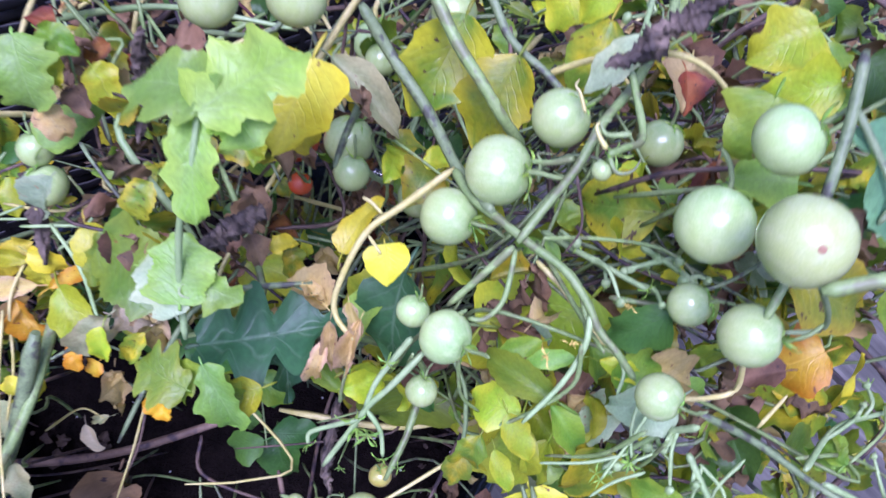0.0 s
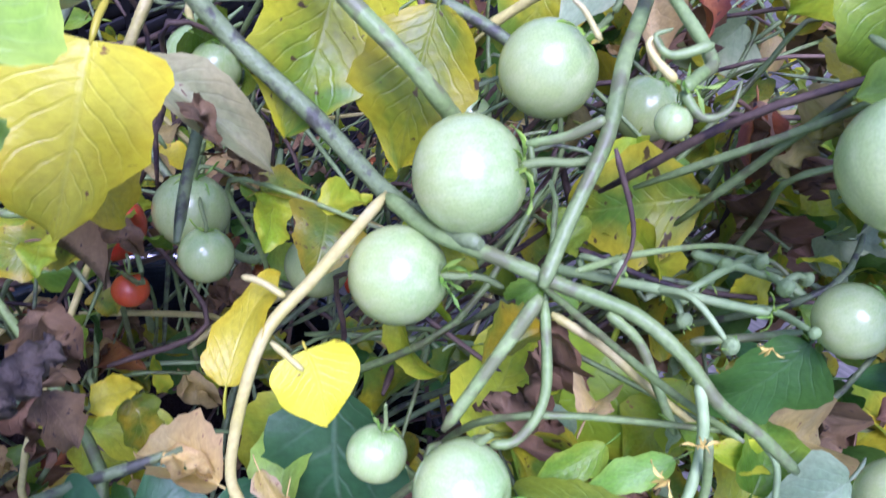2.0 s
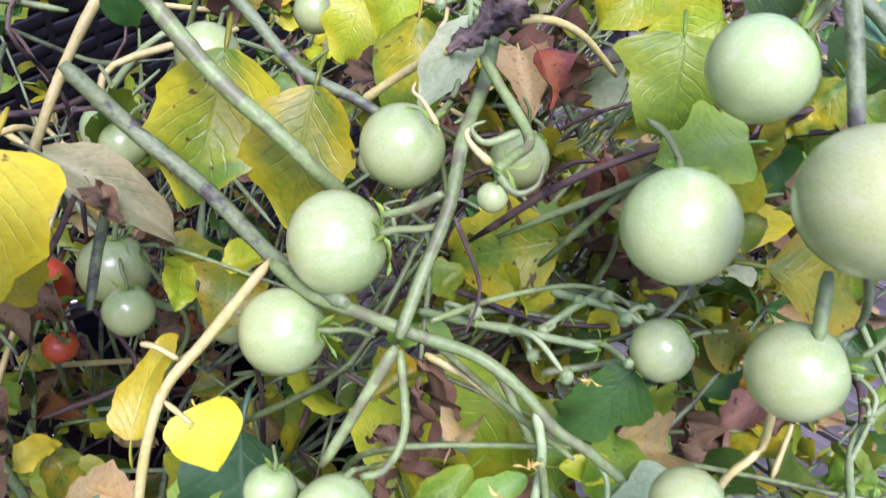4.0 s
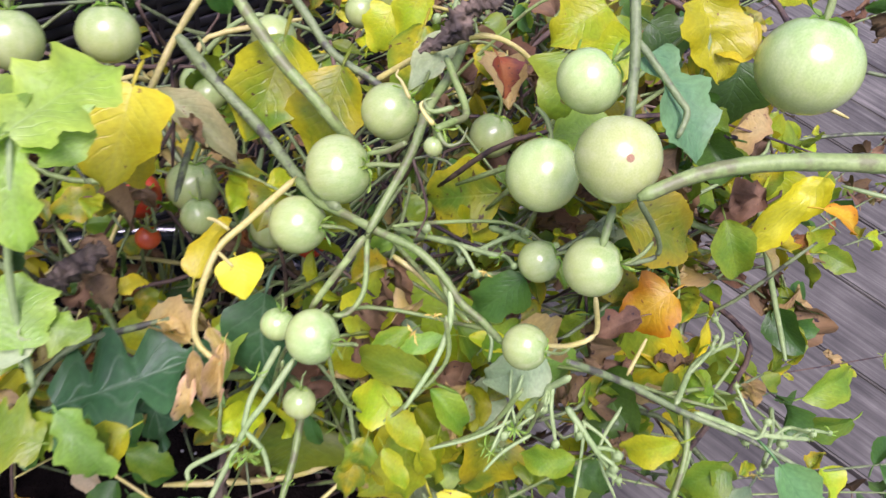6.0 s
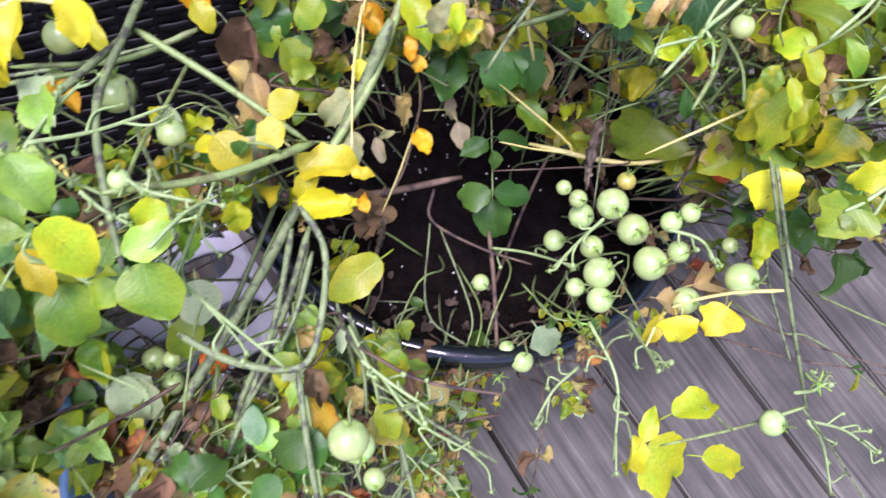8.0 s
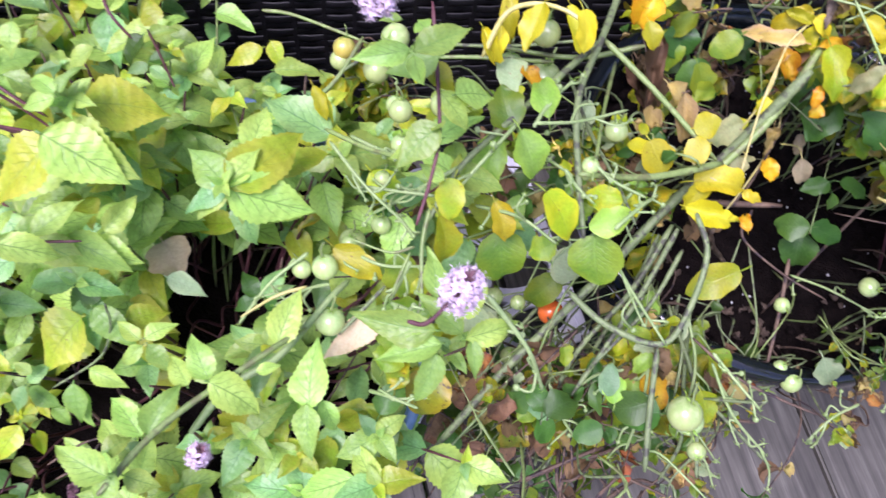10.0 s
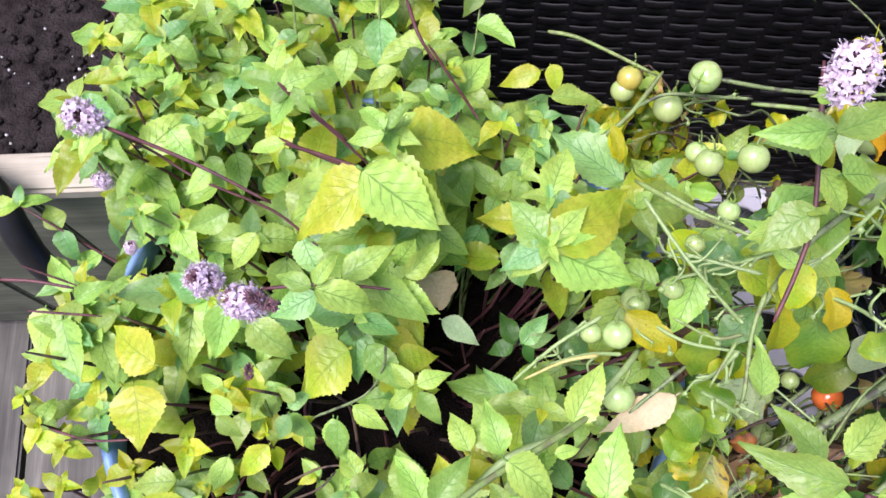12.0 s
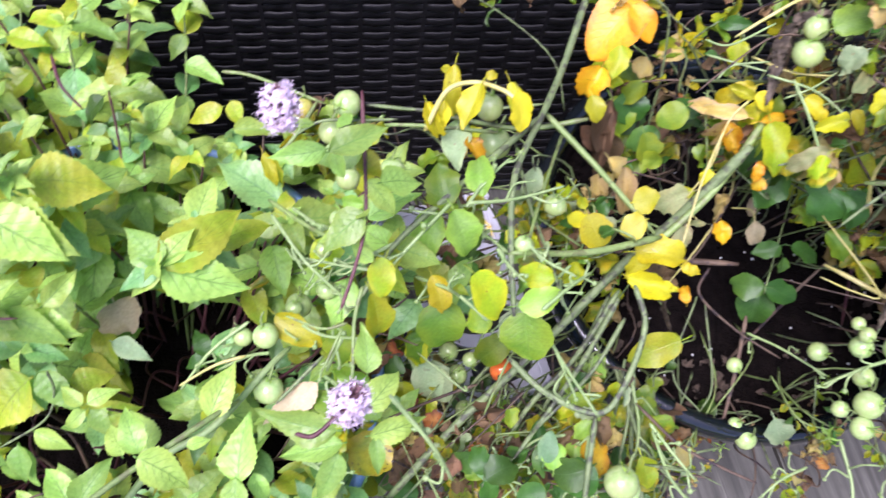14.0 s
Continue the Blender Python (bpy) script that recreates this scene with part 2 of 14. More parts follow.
M_SCAR = plain("blossom_scar", (0.3, 0.16, 0.07), (0.42, 0.26, 0.14), 300, 0.8, 0.4, 0.0004)
M_PETAL = leafy("petal_lilac", (0.84, 0.68, 0.86), (0.88, 0.76, 0.89), (0.78, 0.58, 0.82), gloss=0.6, through_light=0.25, blotch=(0.86, 0.72, 0.88), vein_amount=0.1)
M_CALYX = plain("flower_calyx", (0.16, 0.06, 0.1), (0.26, 0.15, 0.14), 200, 0.7, 0.3, 0.0005, spread=0.2)
M_YPETAL = plain("petal_yellow", (0.6, 0.45, 0.05), (0.66, 0.5, 0.12), 200, 0.6, 0.2, 0.0004)
M_SOIL = plain("potting_soil", (0.004, 0.003, 0.0026), (0.014, 0.01, 0.0085), 90, 0.95, 0.9, 0.006)
M_DRYSOIL = plain("dry_soil", (0.012, 0.0095, 0.009), (0.05, 0.042, 0.04), 70, 0.95, 0.9, 0.006)
M_PERLITE = plain("perlite", (0.5, 0.5, 0.48), (0.65, 0.65, 0.63), 300, 0.8, 0.2, 0.0003)
M_LITTER = plain("leaf_litter", (0.03, 0.02, 0.013), (0.1, 0.07, 0.045), 120, 0.85, 0.4, 0.001)
M_GLAZE = plain("glazed_pot_dark", (0.003, 0.005, 0.006), (0.006, 0.009, 0.011), 25, 0.06, 0.25, 0.002, coat=1.0)
M_BLUEPOT = plain("pot_pale_blue", (0.14, 0.27, 0.52), (0.22, 0.36, 0.6), 20, 0.35, 0.15, 0.001)
M_WHITE = plain("white_paint", (0.66, 0.66, 0.72), (0.76, 0.76, 0.8), 15, 0.4, 0.15, 0.001)
M_WICKER = plain("black_wicker", (0.005, 0.0046, 0.0056), (0.011, 0.0102, 0.0115), 40, 0.55, 0.2, 0.0006, spread=0.5)
M_BLACK = plain("black_plastic", (0.008, 0.008, 0.009), (0.016, 0.016, 0.017), 30, 0.45, 0.1, 0.001)
M_LAWN = plain("lawn", (0.04, 0.08, 0.02), (0.07, 0.11, 0.03), 6, 0.9, 0.6, 0.02)


def wood_of(name, c1, c2, c3, spread=0.25):
    m, N, L, B = tree_of(name)
    co = N.new("ShaderNodeTexCoord").outputs["Object"]
    rnd = N.new("ShaderNodeObjectInfo").outputs["Random"]
    com = N.new("ShaderNodeCombineXYZ")
    L.new(maths(N, L, "MULTIPLY", rnd, 31.0), com.inputs[0])
    L.new(maths(N, L, "MULTIPLY", rnd, 17.0), com.inputs[1])
    add = N.new("ShaderNodeVectorMath")
    L.new(co, add.inputs[0])
    L.new(com.outputs[0], add.inputs[1])
    mp = N.new("ShaderNodeMapping")
    mp.inputs["Scale"].default_value = (1.6, 42, 42)
    L.new(add.outputs[0], mp.inputs[0])
    grain = noise_of(N, L, mp.outputs[0], 2.2, 7.0, 0.65)
    broad = noise_of(N, L, add.outputs[0], 9.0, 4.0)
    mp2 = N.new("ShaderNodeMapping")
    mp2.inputs["Scale"].default_value = (3.0, 160, 160)
    L.new(add.outputs[0], mp2.inputs[0])
    crack = noise_of(N, L, mp2.outputs[0], 1.6, 3.0)
    col = ramp(N, L, grain, [(0.3, c1), (0.55, c2), (0.75, c3)])
    col = mixed(N, L, 0.8, col, ramp(N, L, broad, [(0.32, (0.24,) * 3), (0.68, (0.74,) * 3)]), "OVERLAY")
    col = mixed(N, L, ramp(N, L, crack, [(0.66, (0, 0, 0)), (0.72, (0.8, 0.8, 0.8))]), col, tuple(v * 0.3 for v in c1))
    col = mixed(N, L, 1.0, col, ramp(N, L, rnd, [(0.0, (1 - spread,) * 3), (1.0, (1.0,) * 3)]), "MULTIPLY")
    L.new(col, B.inputs["Base Color"])
    B.inputs["Roughness"].default_value = 0.75
    bump_of(N, L, grain, 0.5, 0.0015, B)
    return m


M_DECK = wood_of("weathered_deck_wood", (0.046, 0.044, 0.034), (0.112, 0.108, 0.085), (0.225, 0.216, 0.175))
M_BOX = wood_of("weathered_box_wood", (0.1, 0.11, 0.07), (0.17, 0.18, 0.11), (0.26, 0.26, 0.18))
M_CAP = wood_of("pale_trim_wood", (0.34, 0.31, 0.23), (0.45, 0.42, 0.32), (0.55, 0.51, 0.41), 0.1)

# ---- building blocks ----


def mesh_of(name, bm, *mats):
    me = bpy.data.meshes.new(name)
    bm.to_mesh(me)
    bm.free()
    for m in mats:
        me.materials.append(m)
    return me


def part(name, bm, mat, parent=None, label=""):
    ob = new(name, bm if isinstance(bm, bpy.types.Mesh) else mesh_of(name, bm, mat))
    ob.parent = parent
    return tagged(ob, label)


def thing(name, label, category, group="", kind="", at=(0, 0, 0), turn=0.0):
    ob = new(name)
    ob.empty_display_size = 0.05
    ob.matrix_world = pose(*at, 0, 0, turn)
    return tagged(ob, label, category, group, kind)


def box(bm, x0, x1, y0, y1, z0, z1, bevel=0.0):
    r = bmesh.ops.create_cube(bm, size=1.0)
    for v in r["verts"]:
        v.co = Vector(((x0, x1)[v.co.x > 0], (y0, y1)[v.co.y > 0], (z0, z1)[v.co.z > 0]))
    if bevel:
        es = list({e for v in r["verts"] for e in v.link_edges})
        bmesh.ops.bevel(bm, geom=es, offset=bevel, segments=2, affect="EDGES")
    return bm


def lathe(profile, steps=64):
    """A turned shape round z from (radius, height) pairs."""
    bm = bmesh.new()
    rings = []
    for r, z in profile:
        rings.append([bm.verts.new((r * math.cos(2 * math.pi * k / steps), r * math.sin(2 * math.pi * k / steps), z)) for k in range(steps)])
    for a, b in zip(rings, rings[1:]):
        for k in range(steps):
            f = bm.faces.new((a[k], a[(k + 1) % steps], b[(k + 1) % steps], b[k]))
            f.smooth = True
    return bm


def smooth_line(pts, sub=6):
    """Points along a Catmull-Rom curve."""
    p = [Vector(q) for q in pts]
    if len(p) < 3:
        return [p[0].lerp(p[-1], k / sub) for k in range(sub + 1)]
    ext = [p[0] * 2 - p[1]] + p + [p[-1] * 2 - p[-2]]
    out = []
    for i in range(1, len(ext) - 2):
        a, b, c, d = ext[i - 1 : i + 3]
        for k in range(sub):
            t = k / sub
            out.append(0.5 * ((2 * b) + (c - a) * t + (2 * a - 5 * b + 4 * c - d) * t * t + (3 * b - a - 3 * c + d) * t**3))
    out.append(p[-1])
    return out


def tube(bm, pts, r0, r1, sides=8, sub=6, rough=0.06, seed=0):
    """A tapering stalk along pts, slightly knobbly, with closed ends."""
    line = smooth_line(pts, sub)
    rg = random.Random(seed + len(line))
    rings = []
    ref = Vector((0.31, 0.17, 0.93))
    for i, c in enumerate(line):
        d = (line[min(i + 1, len(line) - 1)] - line[max(i - 1, 0)]).normalized()
        x = d.cross(ref)
        x = x.normalized() if x.length > 1e-3 else d.orthogonal().normalized()
        y = d.cross(x)
        r = (r0 + (r1 - r0) * i / (len(line) - 1)) * (1 + rg.uniform(-rough, rough)) * (0.55 if i in (0, len(line) - 1) else 1.0)
        rings.append([bm.verts.new(c + r * (math.cos(2 * math.pi * k / sides) * x + math.sin(2 * math.pi * k / sides) * y)) for k in range(sides)])
    for a, b in zip(rings, rings[1:]):
        for k in range(sides):
            bm.faces.new((a[k], a[(k + 1) % sides], b[(k + 1) % sides], b[k])).smooth = True
    bm.faces.new(rings[0][::-1])
    bm.faces.new(rings[-1])
    return bm


def half_width(kind, v):
    """Half the blade's width along its length, for a blade one long."""
    if kind == "oval":
        return 0.36 * math.sin(math.pi * min(1, v**0.88 * 0.97 + 0.03)) ** 0.8 * (1.1 - 0.22 * v)
    if kind == "heart":
        return 0.46 * math.sin(math.pi * (v**0.8 * 0.92 + 0.08)) ** 0.72 * (1.16 - 0.5 * v) * (1 + 0.05 * math.sin(v * 17.0))
    if kind == "round":
        return 0.37 * math.sin(math.pi * min(1, v**0.9 * 0.97 + 0.03)) ** 0.62 * (1.1 - 0.2 * v)
    if kind == "cordate":
        return 0.52 * math.sin(math.pi * (v**0.9 * 0.86 + 0.14)) ** 0.7 * (1.16 - 0.62 * v)
    if kind == "leaflet":
        return 0.36 * math.sin(math.pi * (v**0.78 * 0.95 + 0.05)) ** 0.9 * (1.12 - 0.3 * v) * (1 + 0.09 * math.sin(v * 21.0))
    if kind == "mint":
        return 0.27 * math.sin(math.pi * v**0.66) ** 1.1 * (1.1 - 0.22 * v)
    if kind == "narrow":
        return 0.2 * math.sin(math.pi * v**0.85) ** 0.8
    if kind == "thistle":
        return 0.34 * math.sin(math.pi * min(1, v * 0.95 + 0.05)) ** 0.5 * (0.72 + 0.32 * math.sin(v * 13.0) ** 2)
    if kind == "lobed":
        return 0.3 * (math.sin(math.pi * v**1.05) ** 0.5) * (0.55 + 0.5 * ((v * 4.3) % 1.0) ** 0.8 if v < 0.93 else 0.8)
    if kind == "broad":
        return 0.5 * math.sin(math.pi * min(1, v * 0.93 + 0.05)) ** 0.5 * (0.9 + 0.16 * math.sin(v * 19.0)) * (1.05 - 0.25 * v)
    if kind == "pinnate":
        s = (v * 3.4 + 0.2) % 1.0
        return (0.05 + 0.36 * math.sin(math.pi * min(1, v**0.8 * 0.97 + 0.03)) ** 0.6 * (0.18 + 0.82 * math.sin(math.pi * s**1.5) ** 0.8)) * (1.05 - 0.2 * v)
    if kind == "tri":
        return 0.42 * (1 - v) ** 0.7 * min(1, v * 9) ** 0.5
    return 0.3 * math.sin(math.pi * v)


def blade(bm, kind, rg, m=None, rows=16, cup=0.25, droop=0.35, wave=0.04, teeth=0.0, petiole=0.25, twist=0.0, crumple=0.0, uneven=0.1, quilt=0.004, ribs=9.0):
    """One leaf blade from the origin along +y, facing +z, one long; UV runs across and along it."""
    uv = bm.loops.layers.uv.verify()
    cols = (-1.0, -0.66, -0.3, 0.0, 0.3, 0.66, 1.0) if rows > 6 else (-1.0, 0.0, 1.0)
    ph = rg.uniform(0, 6.3)
    grid = []
    side = rg.uniform(-0.14, 0.14)
    ang = 0.0
    y = z = 0.0
    for i in range(rows + 1):
        v = i / rows
        w = max(half_width(kind, v), 0.004)
        if teeth and 0 < i < rows:
            w *= 1 + teeth * (1 if i % 2 else -1)
        if i:
            ang = -droop * (v**1.3) * 2.2
            y += math.cos(ang) / rows
            z += math.sin(ang) / rows
        tw = twist * v
        row = []
        for c in cols:
            out = 1 + uneven * 2.2 * noise.noise(Vector((ph * 3 + (5 if c > 0 else 0), v * 4.5, ph))) * abs(c)
            x = c * w * out
            h = cup * abs(x) * 0.9 + wave * math.sin(ph + 9 * v + 2 * c) * abs(c) + crumple * (noise.noise(Vector((x * 7 + ph, v * 7, ph)))) * 0.5
            h += quilt * math.cos(2 * math.pi * ribs * (v - 0.35 * abs(c))) * (1 - abs(2 * abs(c) - 1)) + uneven * 0.35 * noise.noise(Vector((x * 4, v * 4, ph))) * abs(c)
            p = Vector((x * math.cos(tw) + side * v * v, y - h * math.sin(ang), z + h * math.cos(ang) + x * math.sin(tw)))
            if crumple:
                p += crumple * 0.4 * noise.noise_vector(Vector((x * 6, v * 6 + ph, ph)))
            row.append((bm.verts.new(m @ p if m else p), (0.5 + 0.5 * c, v)))
        grid.append(row)
    for a, b in zip(grid, grid[1:]):
        for k in range(len(cols) - 1):
            q = (a[k], a[k + 1], b[k + 1], b[k])
            f = bm.faces.new([t[0] for t in q])
            f.smooth = True
            for lp, t in zip(f.loops, q):
                lp[uv].uv = t[1]
    if petiole:
        before = set(bm.faces)
        pts = [Vector((0, 0.02, 0)), Vector((0, -petiole * 0.5, -petiole * 0.12)), Vector((0, -petiole, -petiole * 0.4))]
        tube(bm, [m @ p for p in pts] if m else pts, 0.016 * (m.to_scale().x if m else 1), 0.02 * (m.to_scale().x if m else 1), 5, 2)
        for f in set(bm.faces) - before:
            for lp in f.loops:
                lp[uv].uv = (0.5, 0.5)
    return bm


SHAPES = {
    "oval": dict(kind="oval", cup=0.3, droop=0.3, wave=0.045, teeth=0.02, uneven=0.14),
    "flat": dict(kind="oval", cup=0.08, droop=0.1, wave=0.03, teeth=0.02, petiole=0.1),
    "heart": dict(kind="heart", rows=18, cup=0.3, droop=0.32, wave=0.06, teeth=0.02, uneven=0.17),
    "round": dict(kind="round", cup=0.22, droop=0.25, wave=0.03, teeth=0.01, uneven=0.08),
    "cordate": dict(kind="cordate", cup=0.2, droop=0.12, wave=0.03, petiole=0.1, uneven=0.06),
    "leaflet": dict(kind="leaflet", rows=18, cup=0.4, droop=0.35, wave=0.06, teeth=0.02, uneven=0.18, twist=0.25),
    "mint": dict(kind="mint", ribs=7.0, quilt=0.012, uneven=0.06, rows=26, cup=0.3, droop=0.3, wave=0.035, teeth=0.045, petiole=0.06),
    "mintflat": dict(kind="mint", ribs=7.0, quilt=0.012, uneven=0.06, rows=26, cup=0.15, droop=0.12, wave=0.03, teeth=0.045, petiole=0.06),
    "narrow": dict(kind="narrow", cup=0.5, droop=0.35, wave=0.03, teeth=0.04),
    "lobed": dict(kind="lobed", rows=26, cup=0.15, droop=0.3, wave=0.05, petiole=0.1),
    "thistle": dict(kind="thistle", rows=22, cup=0.2, droop=0.35, wave=0.05, teeth=0.03, petiole=0.1, uneven=0.25),
    "broad": dict(kind="broad", rows=30, cup=0.12, droop=0.2, wave=0.05, teeth=0.03, petiole=0.08, uneven=0.22),
    "pinnate": dict(kind="pinnate", rows=44, cup=0.15, droop=0.2, wave=0.05, petiole=0.1, uneven=0.15),
    "ragged": dict(kind="oval", rows=20, cup=0.45, droop=0.45, wave=0.07, teeth=0.03, petiole=0.15, uneven=0.15, twist=0.5, crumple=0.12),
    "tri": dict(kind="tri", uneven=0.06, cup=0.3, droop=0.2, wave=0.05, petiole=0.1),
    "curled": dict(kind="oval", uneven=0.25, cup=0.9, droop=0.75, wave=0.08, teeth=0.05, twist=0.6),
    "roll": dict(kind="narrow", cup=2.2, droop=0.1, wave=0.02, petiole=0.1),
    "crumpled": dict(kind="oval", rows=18, cup=0.9, droop=0.5, wave=0.12, twist=1.8, crumple=0.4, petiole=0.15),
    "withered": dict(kind="narrow", rows=20, cup=0.9, droop=0.25, wave=0.12, twist=2.6, crumple=0.45, petiole=0.15),
}
_shapes = {}


def leaf_mesh(shape, tone, variant):
    key = (shape, tone, variant)
    if key not in _shapes:
        rg = random.Random(sum(map(ord, shape)) * 11 + variant)
        kw = dict(SHAPES[shape])
        for k in ("cup", "droop") if shape != "roll" else ():
            kw[k] *= rg.uniform(0.4, 1.9)
        _shapes[key] = mesh_of("leaf", blade(bmesh.new(), rg=rg, **kw), LEAF[tone])
    return _shapes[key]


def along(base, tip, normal, wide=1.0):
    """The pose that lays +y from base to tip and +z towards normal, scaled to that length."""
    base, tip, normal = Vector(base), Vector(tip), Vector(normal)
    y = tip - base
    n = y.length
    y = y / n
    z = (normal - y * normal.dot(y)).normalized()
    x = y.cross(z)
    r = Matrix((x, y, z)).transposed().to_4x4()
    return Matrix.Translation(base) @ r @ Matrix.Diagonal((n * wide, n, n, 1))


_count = [0]


def star(bm, rg, r, n=5, lift=0.3, m=None):
    """Pointed sepals round the origin, curling up from +z."""
    for k in range(n):
        a = 2 * math.pi * k / n + rg.uniform(-0.2, 0.2)
        t = Matrix.Rotation(a, 4, "Z") @ Matrix.Rotation(rg.uniform(0.5, 1.4) * lift, 4, "X") @ Matrix.Diagonal((r * 0.36, r, r, 1))
        blade(bm, "narrow", rg, (m @ t) if m else t, rows=8, cup=0.4, droop=rg.uniform(-1.2, 0.9), petiole=0)
    return bm


def tomato_mesh(seed, tone):
    bm = bmesh.new()
    bmesh.ops.create_uvsphere(bm, u_segments=28, v_segments=18, radius=1.0)
    rg = random.Random(seed)
    sq = rg.uniform(0.92, 1.0)
    for v in bm.verts:
        d = math.hypot(v.co.x, v.co.y)
        v.co.z *= sq
        if v.co.z > 0:
            v.co.z -= 0.14 * math.exp(-((d / 0.24) ** 2))
        v.co.x *= 1 + 0.02 * math.sin(3 * math.atan2(v.co.y, v.co.x))
    for f in bm.faces:
        f.smooth = True
    return mesh_of("tomato", bm, tone)


TOMATOES = {k: [tomato_mesh(s, m) for s in range(3)] for k, m in (("green", M_TOM), ("red", M_TOMRED), ("yellow", M_TOMYEL))}
_star = [mesh_of("calyx", star(bmesh.new(), random.Random(s), 1.0), LEAF["fresh"]) for s in range(4)]


def scar_mesh():
    bm = lathe([(0.001, 0.012), (0.05, 0.014), (0.075, 0.006), (0.09, -0.006)], 12)
    return mesh_of("blossom_scar", bm, M_SCAR)


_scar = scar_mesh()


# ---- the setting ----
ground = tagged(part("ground", box(bmesh.new(), -400, 400, -400, 400, -0.75, -0.7), M_LAWN), "flat green lawn below the deck", "lawn", kind="structure")

PITCH, FIRST = 0.165, 0.344


def deck():
    d = thing("deck", "weathered grey wooden deck of long planks", "deck", kind="structure")
    boards = [mesh_of("plank", box(bmesh.new(), -2.4, 2.4, -0.0795, 0.0795, -0.036, 0.0, 0.003), M_DECK)]
    nx, ny = math.cos(radians(37)), math.sin(radians(37))
    for k in range(-13, 13):
        ob = new("plank", boards[0])
        ob.parent = d
        c = FIRST + (k + 0.5) * PITCH
        ob.matrix_world = pose(c * nx, c * ny, random.Random(k).uniform(-0.0015, 0.0015), 0, 0, 37 - 90)
    bm = bmesh.new()
    for x in (-1.8, -0.6, 0.6, 1.8):
        box(bm, x - 0.04, x + 0.04, -1.7, 2.38, -0.2, -0.04)
    j = part("joists", bm, M_BOX, d)
    j.matrix_world = pose(0, 0, 0, 0, 0, 37 - 90)
    return d


deck()


def wicker_wall():
    """The woven side of a black outdoor bench: flat strands over and under upright canes."""
    w = thing("wicker_bench_side", "black woven wicker panel behind the pots", "wicker bench", kind="structure", turn=28.0)
    y0 = 0.235
    part("backing", box(bmesh.new(), -1.5, 1.5, y0 + 0.012, y0 + 0.03, 0.02, 0.74), M_BLACK, w)
    step, rise = 0.03, 0.0102
    rows = int(0.72 / rise)
    strands = []
    for s in range(2):
        bm = bmesh.new()
        rings = []
        n = 200
        for i in range(n + 1):
            x = -1.5 + 3.0 * i / n
            y = y0 + (0.0012 if s else -0.0012) * math.cos(math.pi * x / step)
            h, t = 0.0052, 0.0013
            rings.append([bm.verts.new((x, y + a, b)) for a, b in ((-t, -h * 0.7), (-t * 1.2, 0), (-t, h * 0.7), (0, h), (t, 0), (0, -h))])
        for a, b in zip(rings, rings[1:]):
            for k in range(6):
                bm.faces.new((a[k], b[k], b[(k + 1) % 6], a[(k + 1) % 6])).smooth = True
        strands.append(mesh_of("strand", bm, M_WICKER))
    for r in range(rows):
        o = new("strand", strands[r % 2])
        o.parent = w
        o.matrix_basis = pose(0, 0, 0.03 + r * rise)
    for k in range(-49, 50):
        part("cane", box(bmesh.new(), k * step + 0.5 * step - 0.002, k * step + 0.5 * step + 0.002, y0 - 0.002, y0 + 0.002, 0.03, 0.74), M_WICKER, w)
    part("top_rail", box(bmesh.new(), -1.5, 1.5, y0 - 0.012, y0 + 0.04, 0.74, 0.78, 0.006), M_BLACK, w)
    return w


wicker_wall()


def tomato_pot():
    p = thing("glazed_pot", "dark glossy glazed pot with black soil, on the deck", "plant pot")
    part("body", lathe([(0.001, 0.0), (0.12, 0.0), (0.128, 0.006), (0.155, 0.2), (0.168, 0.365), (0.178, 0.37), (0.181, 0.385), (0.179, 0.398), (0.172, 0.402), (0.165, 0.396), (0.161, 0.37), (0.155, 0.3)]), M_GLAZE, p)
    bm = lathe([(0.001, 0.352), (0.05, 0.353), (0.1, 0.351), (0.14, 0.347), (0.162, 0.34)], 72)
    for v in bm.verts:
        v.co.z += 0.011 * noise.noise(v.co * 28) + 0.006 * noise.noise(v.co * 90)
    part("soil", bm, M_SOIL, p)
    rg = random.Random(5)
    bm = bmesh.new()
    for k in range(260):
        a, r = rg.uniform(0, 6.28), 0.155 * math.sqrt(rg.random())
        s = rg.uniform(0.0015, 0.005)
        bmesh.ops.create_icosphere(bm, subdivisions=1, radius=s, matrix=Matrix.Translation((r * math.cos(a), r * math.sin(a), 0.352)))
    tagged(part("soil_crumb", bm, M_SOIL, p), kind="stuff")
    bm = bmesh.new()
    for k in range(90):
        a, r = rg.uniform(0, 6.28), 0.15 * math.sqrt(rg.random())
        bmesh.ops.create_icosphere(bm, subdivisions=1, radius=rg.uniform(0.0005, 0.0013), matrix=Matrix.Translation((r * math.cos(a), r * math.sin(a), 0.356)))
    tagged(part("perlite", bm, M_PERLITE, p, "small white specks in the soil"), kind="stuff")
    bm = bmesh.new()
    for k in range(80):
        a, r = rg.uniform(3.4, 6.6), rg.uniform(0.11, 0.158)
        m = Matrix.Translation((r * math.cos(a), r * math.sin(a), 0.358 + rg.uniform(0, 0.006))) @ Euler((rg.uniform(-0.5, 0.5), rg.uniform(-0.5, 0.5), rg.uniform(0, 6.28))).to_matrix().to_4x4() @ Matrix.Scale(rg.uniform(0.004, 0.011), 4)
        blade(bm, "oval", rg, m, rows=7, cup=0.8, droop=0.4, wave=0.1, crumple=0.4, petiole=0)
    tagged(part("leaf_litter", bm, M_LITTER, p, "dry brown leaf bits on the soil"), kind="stuff")
    return p


tomato_pot()
MINT_AT = (-0.39, -0.33)


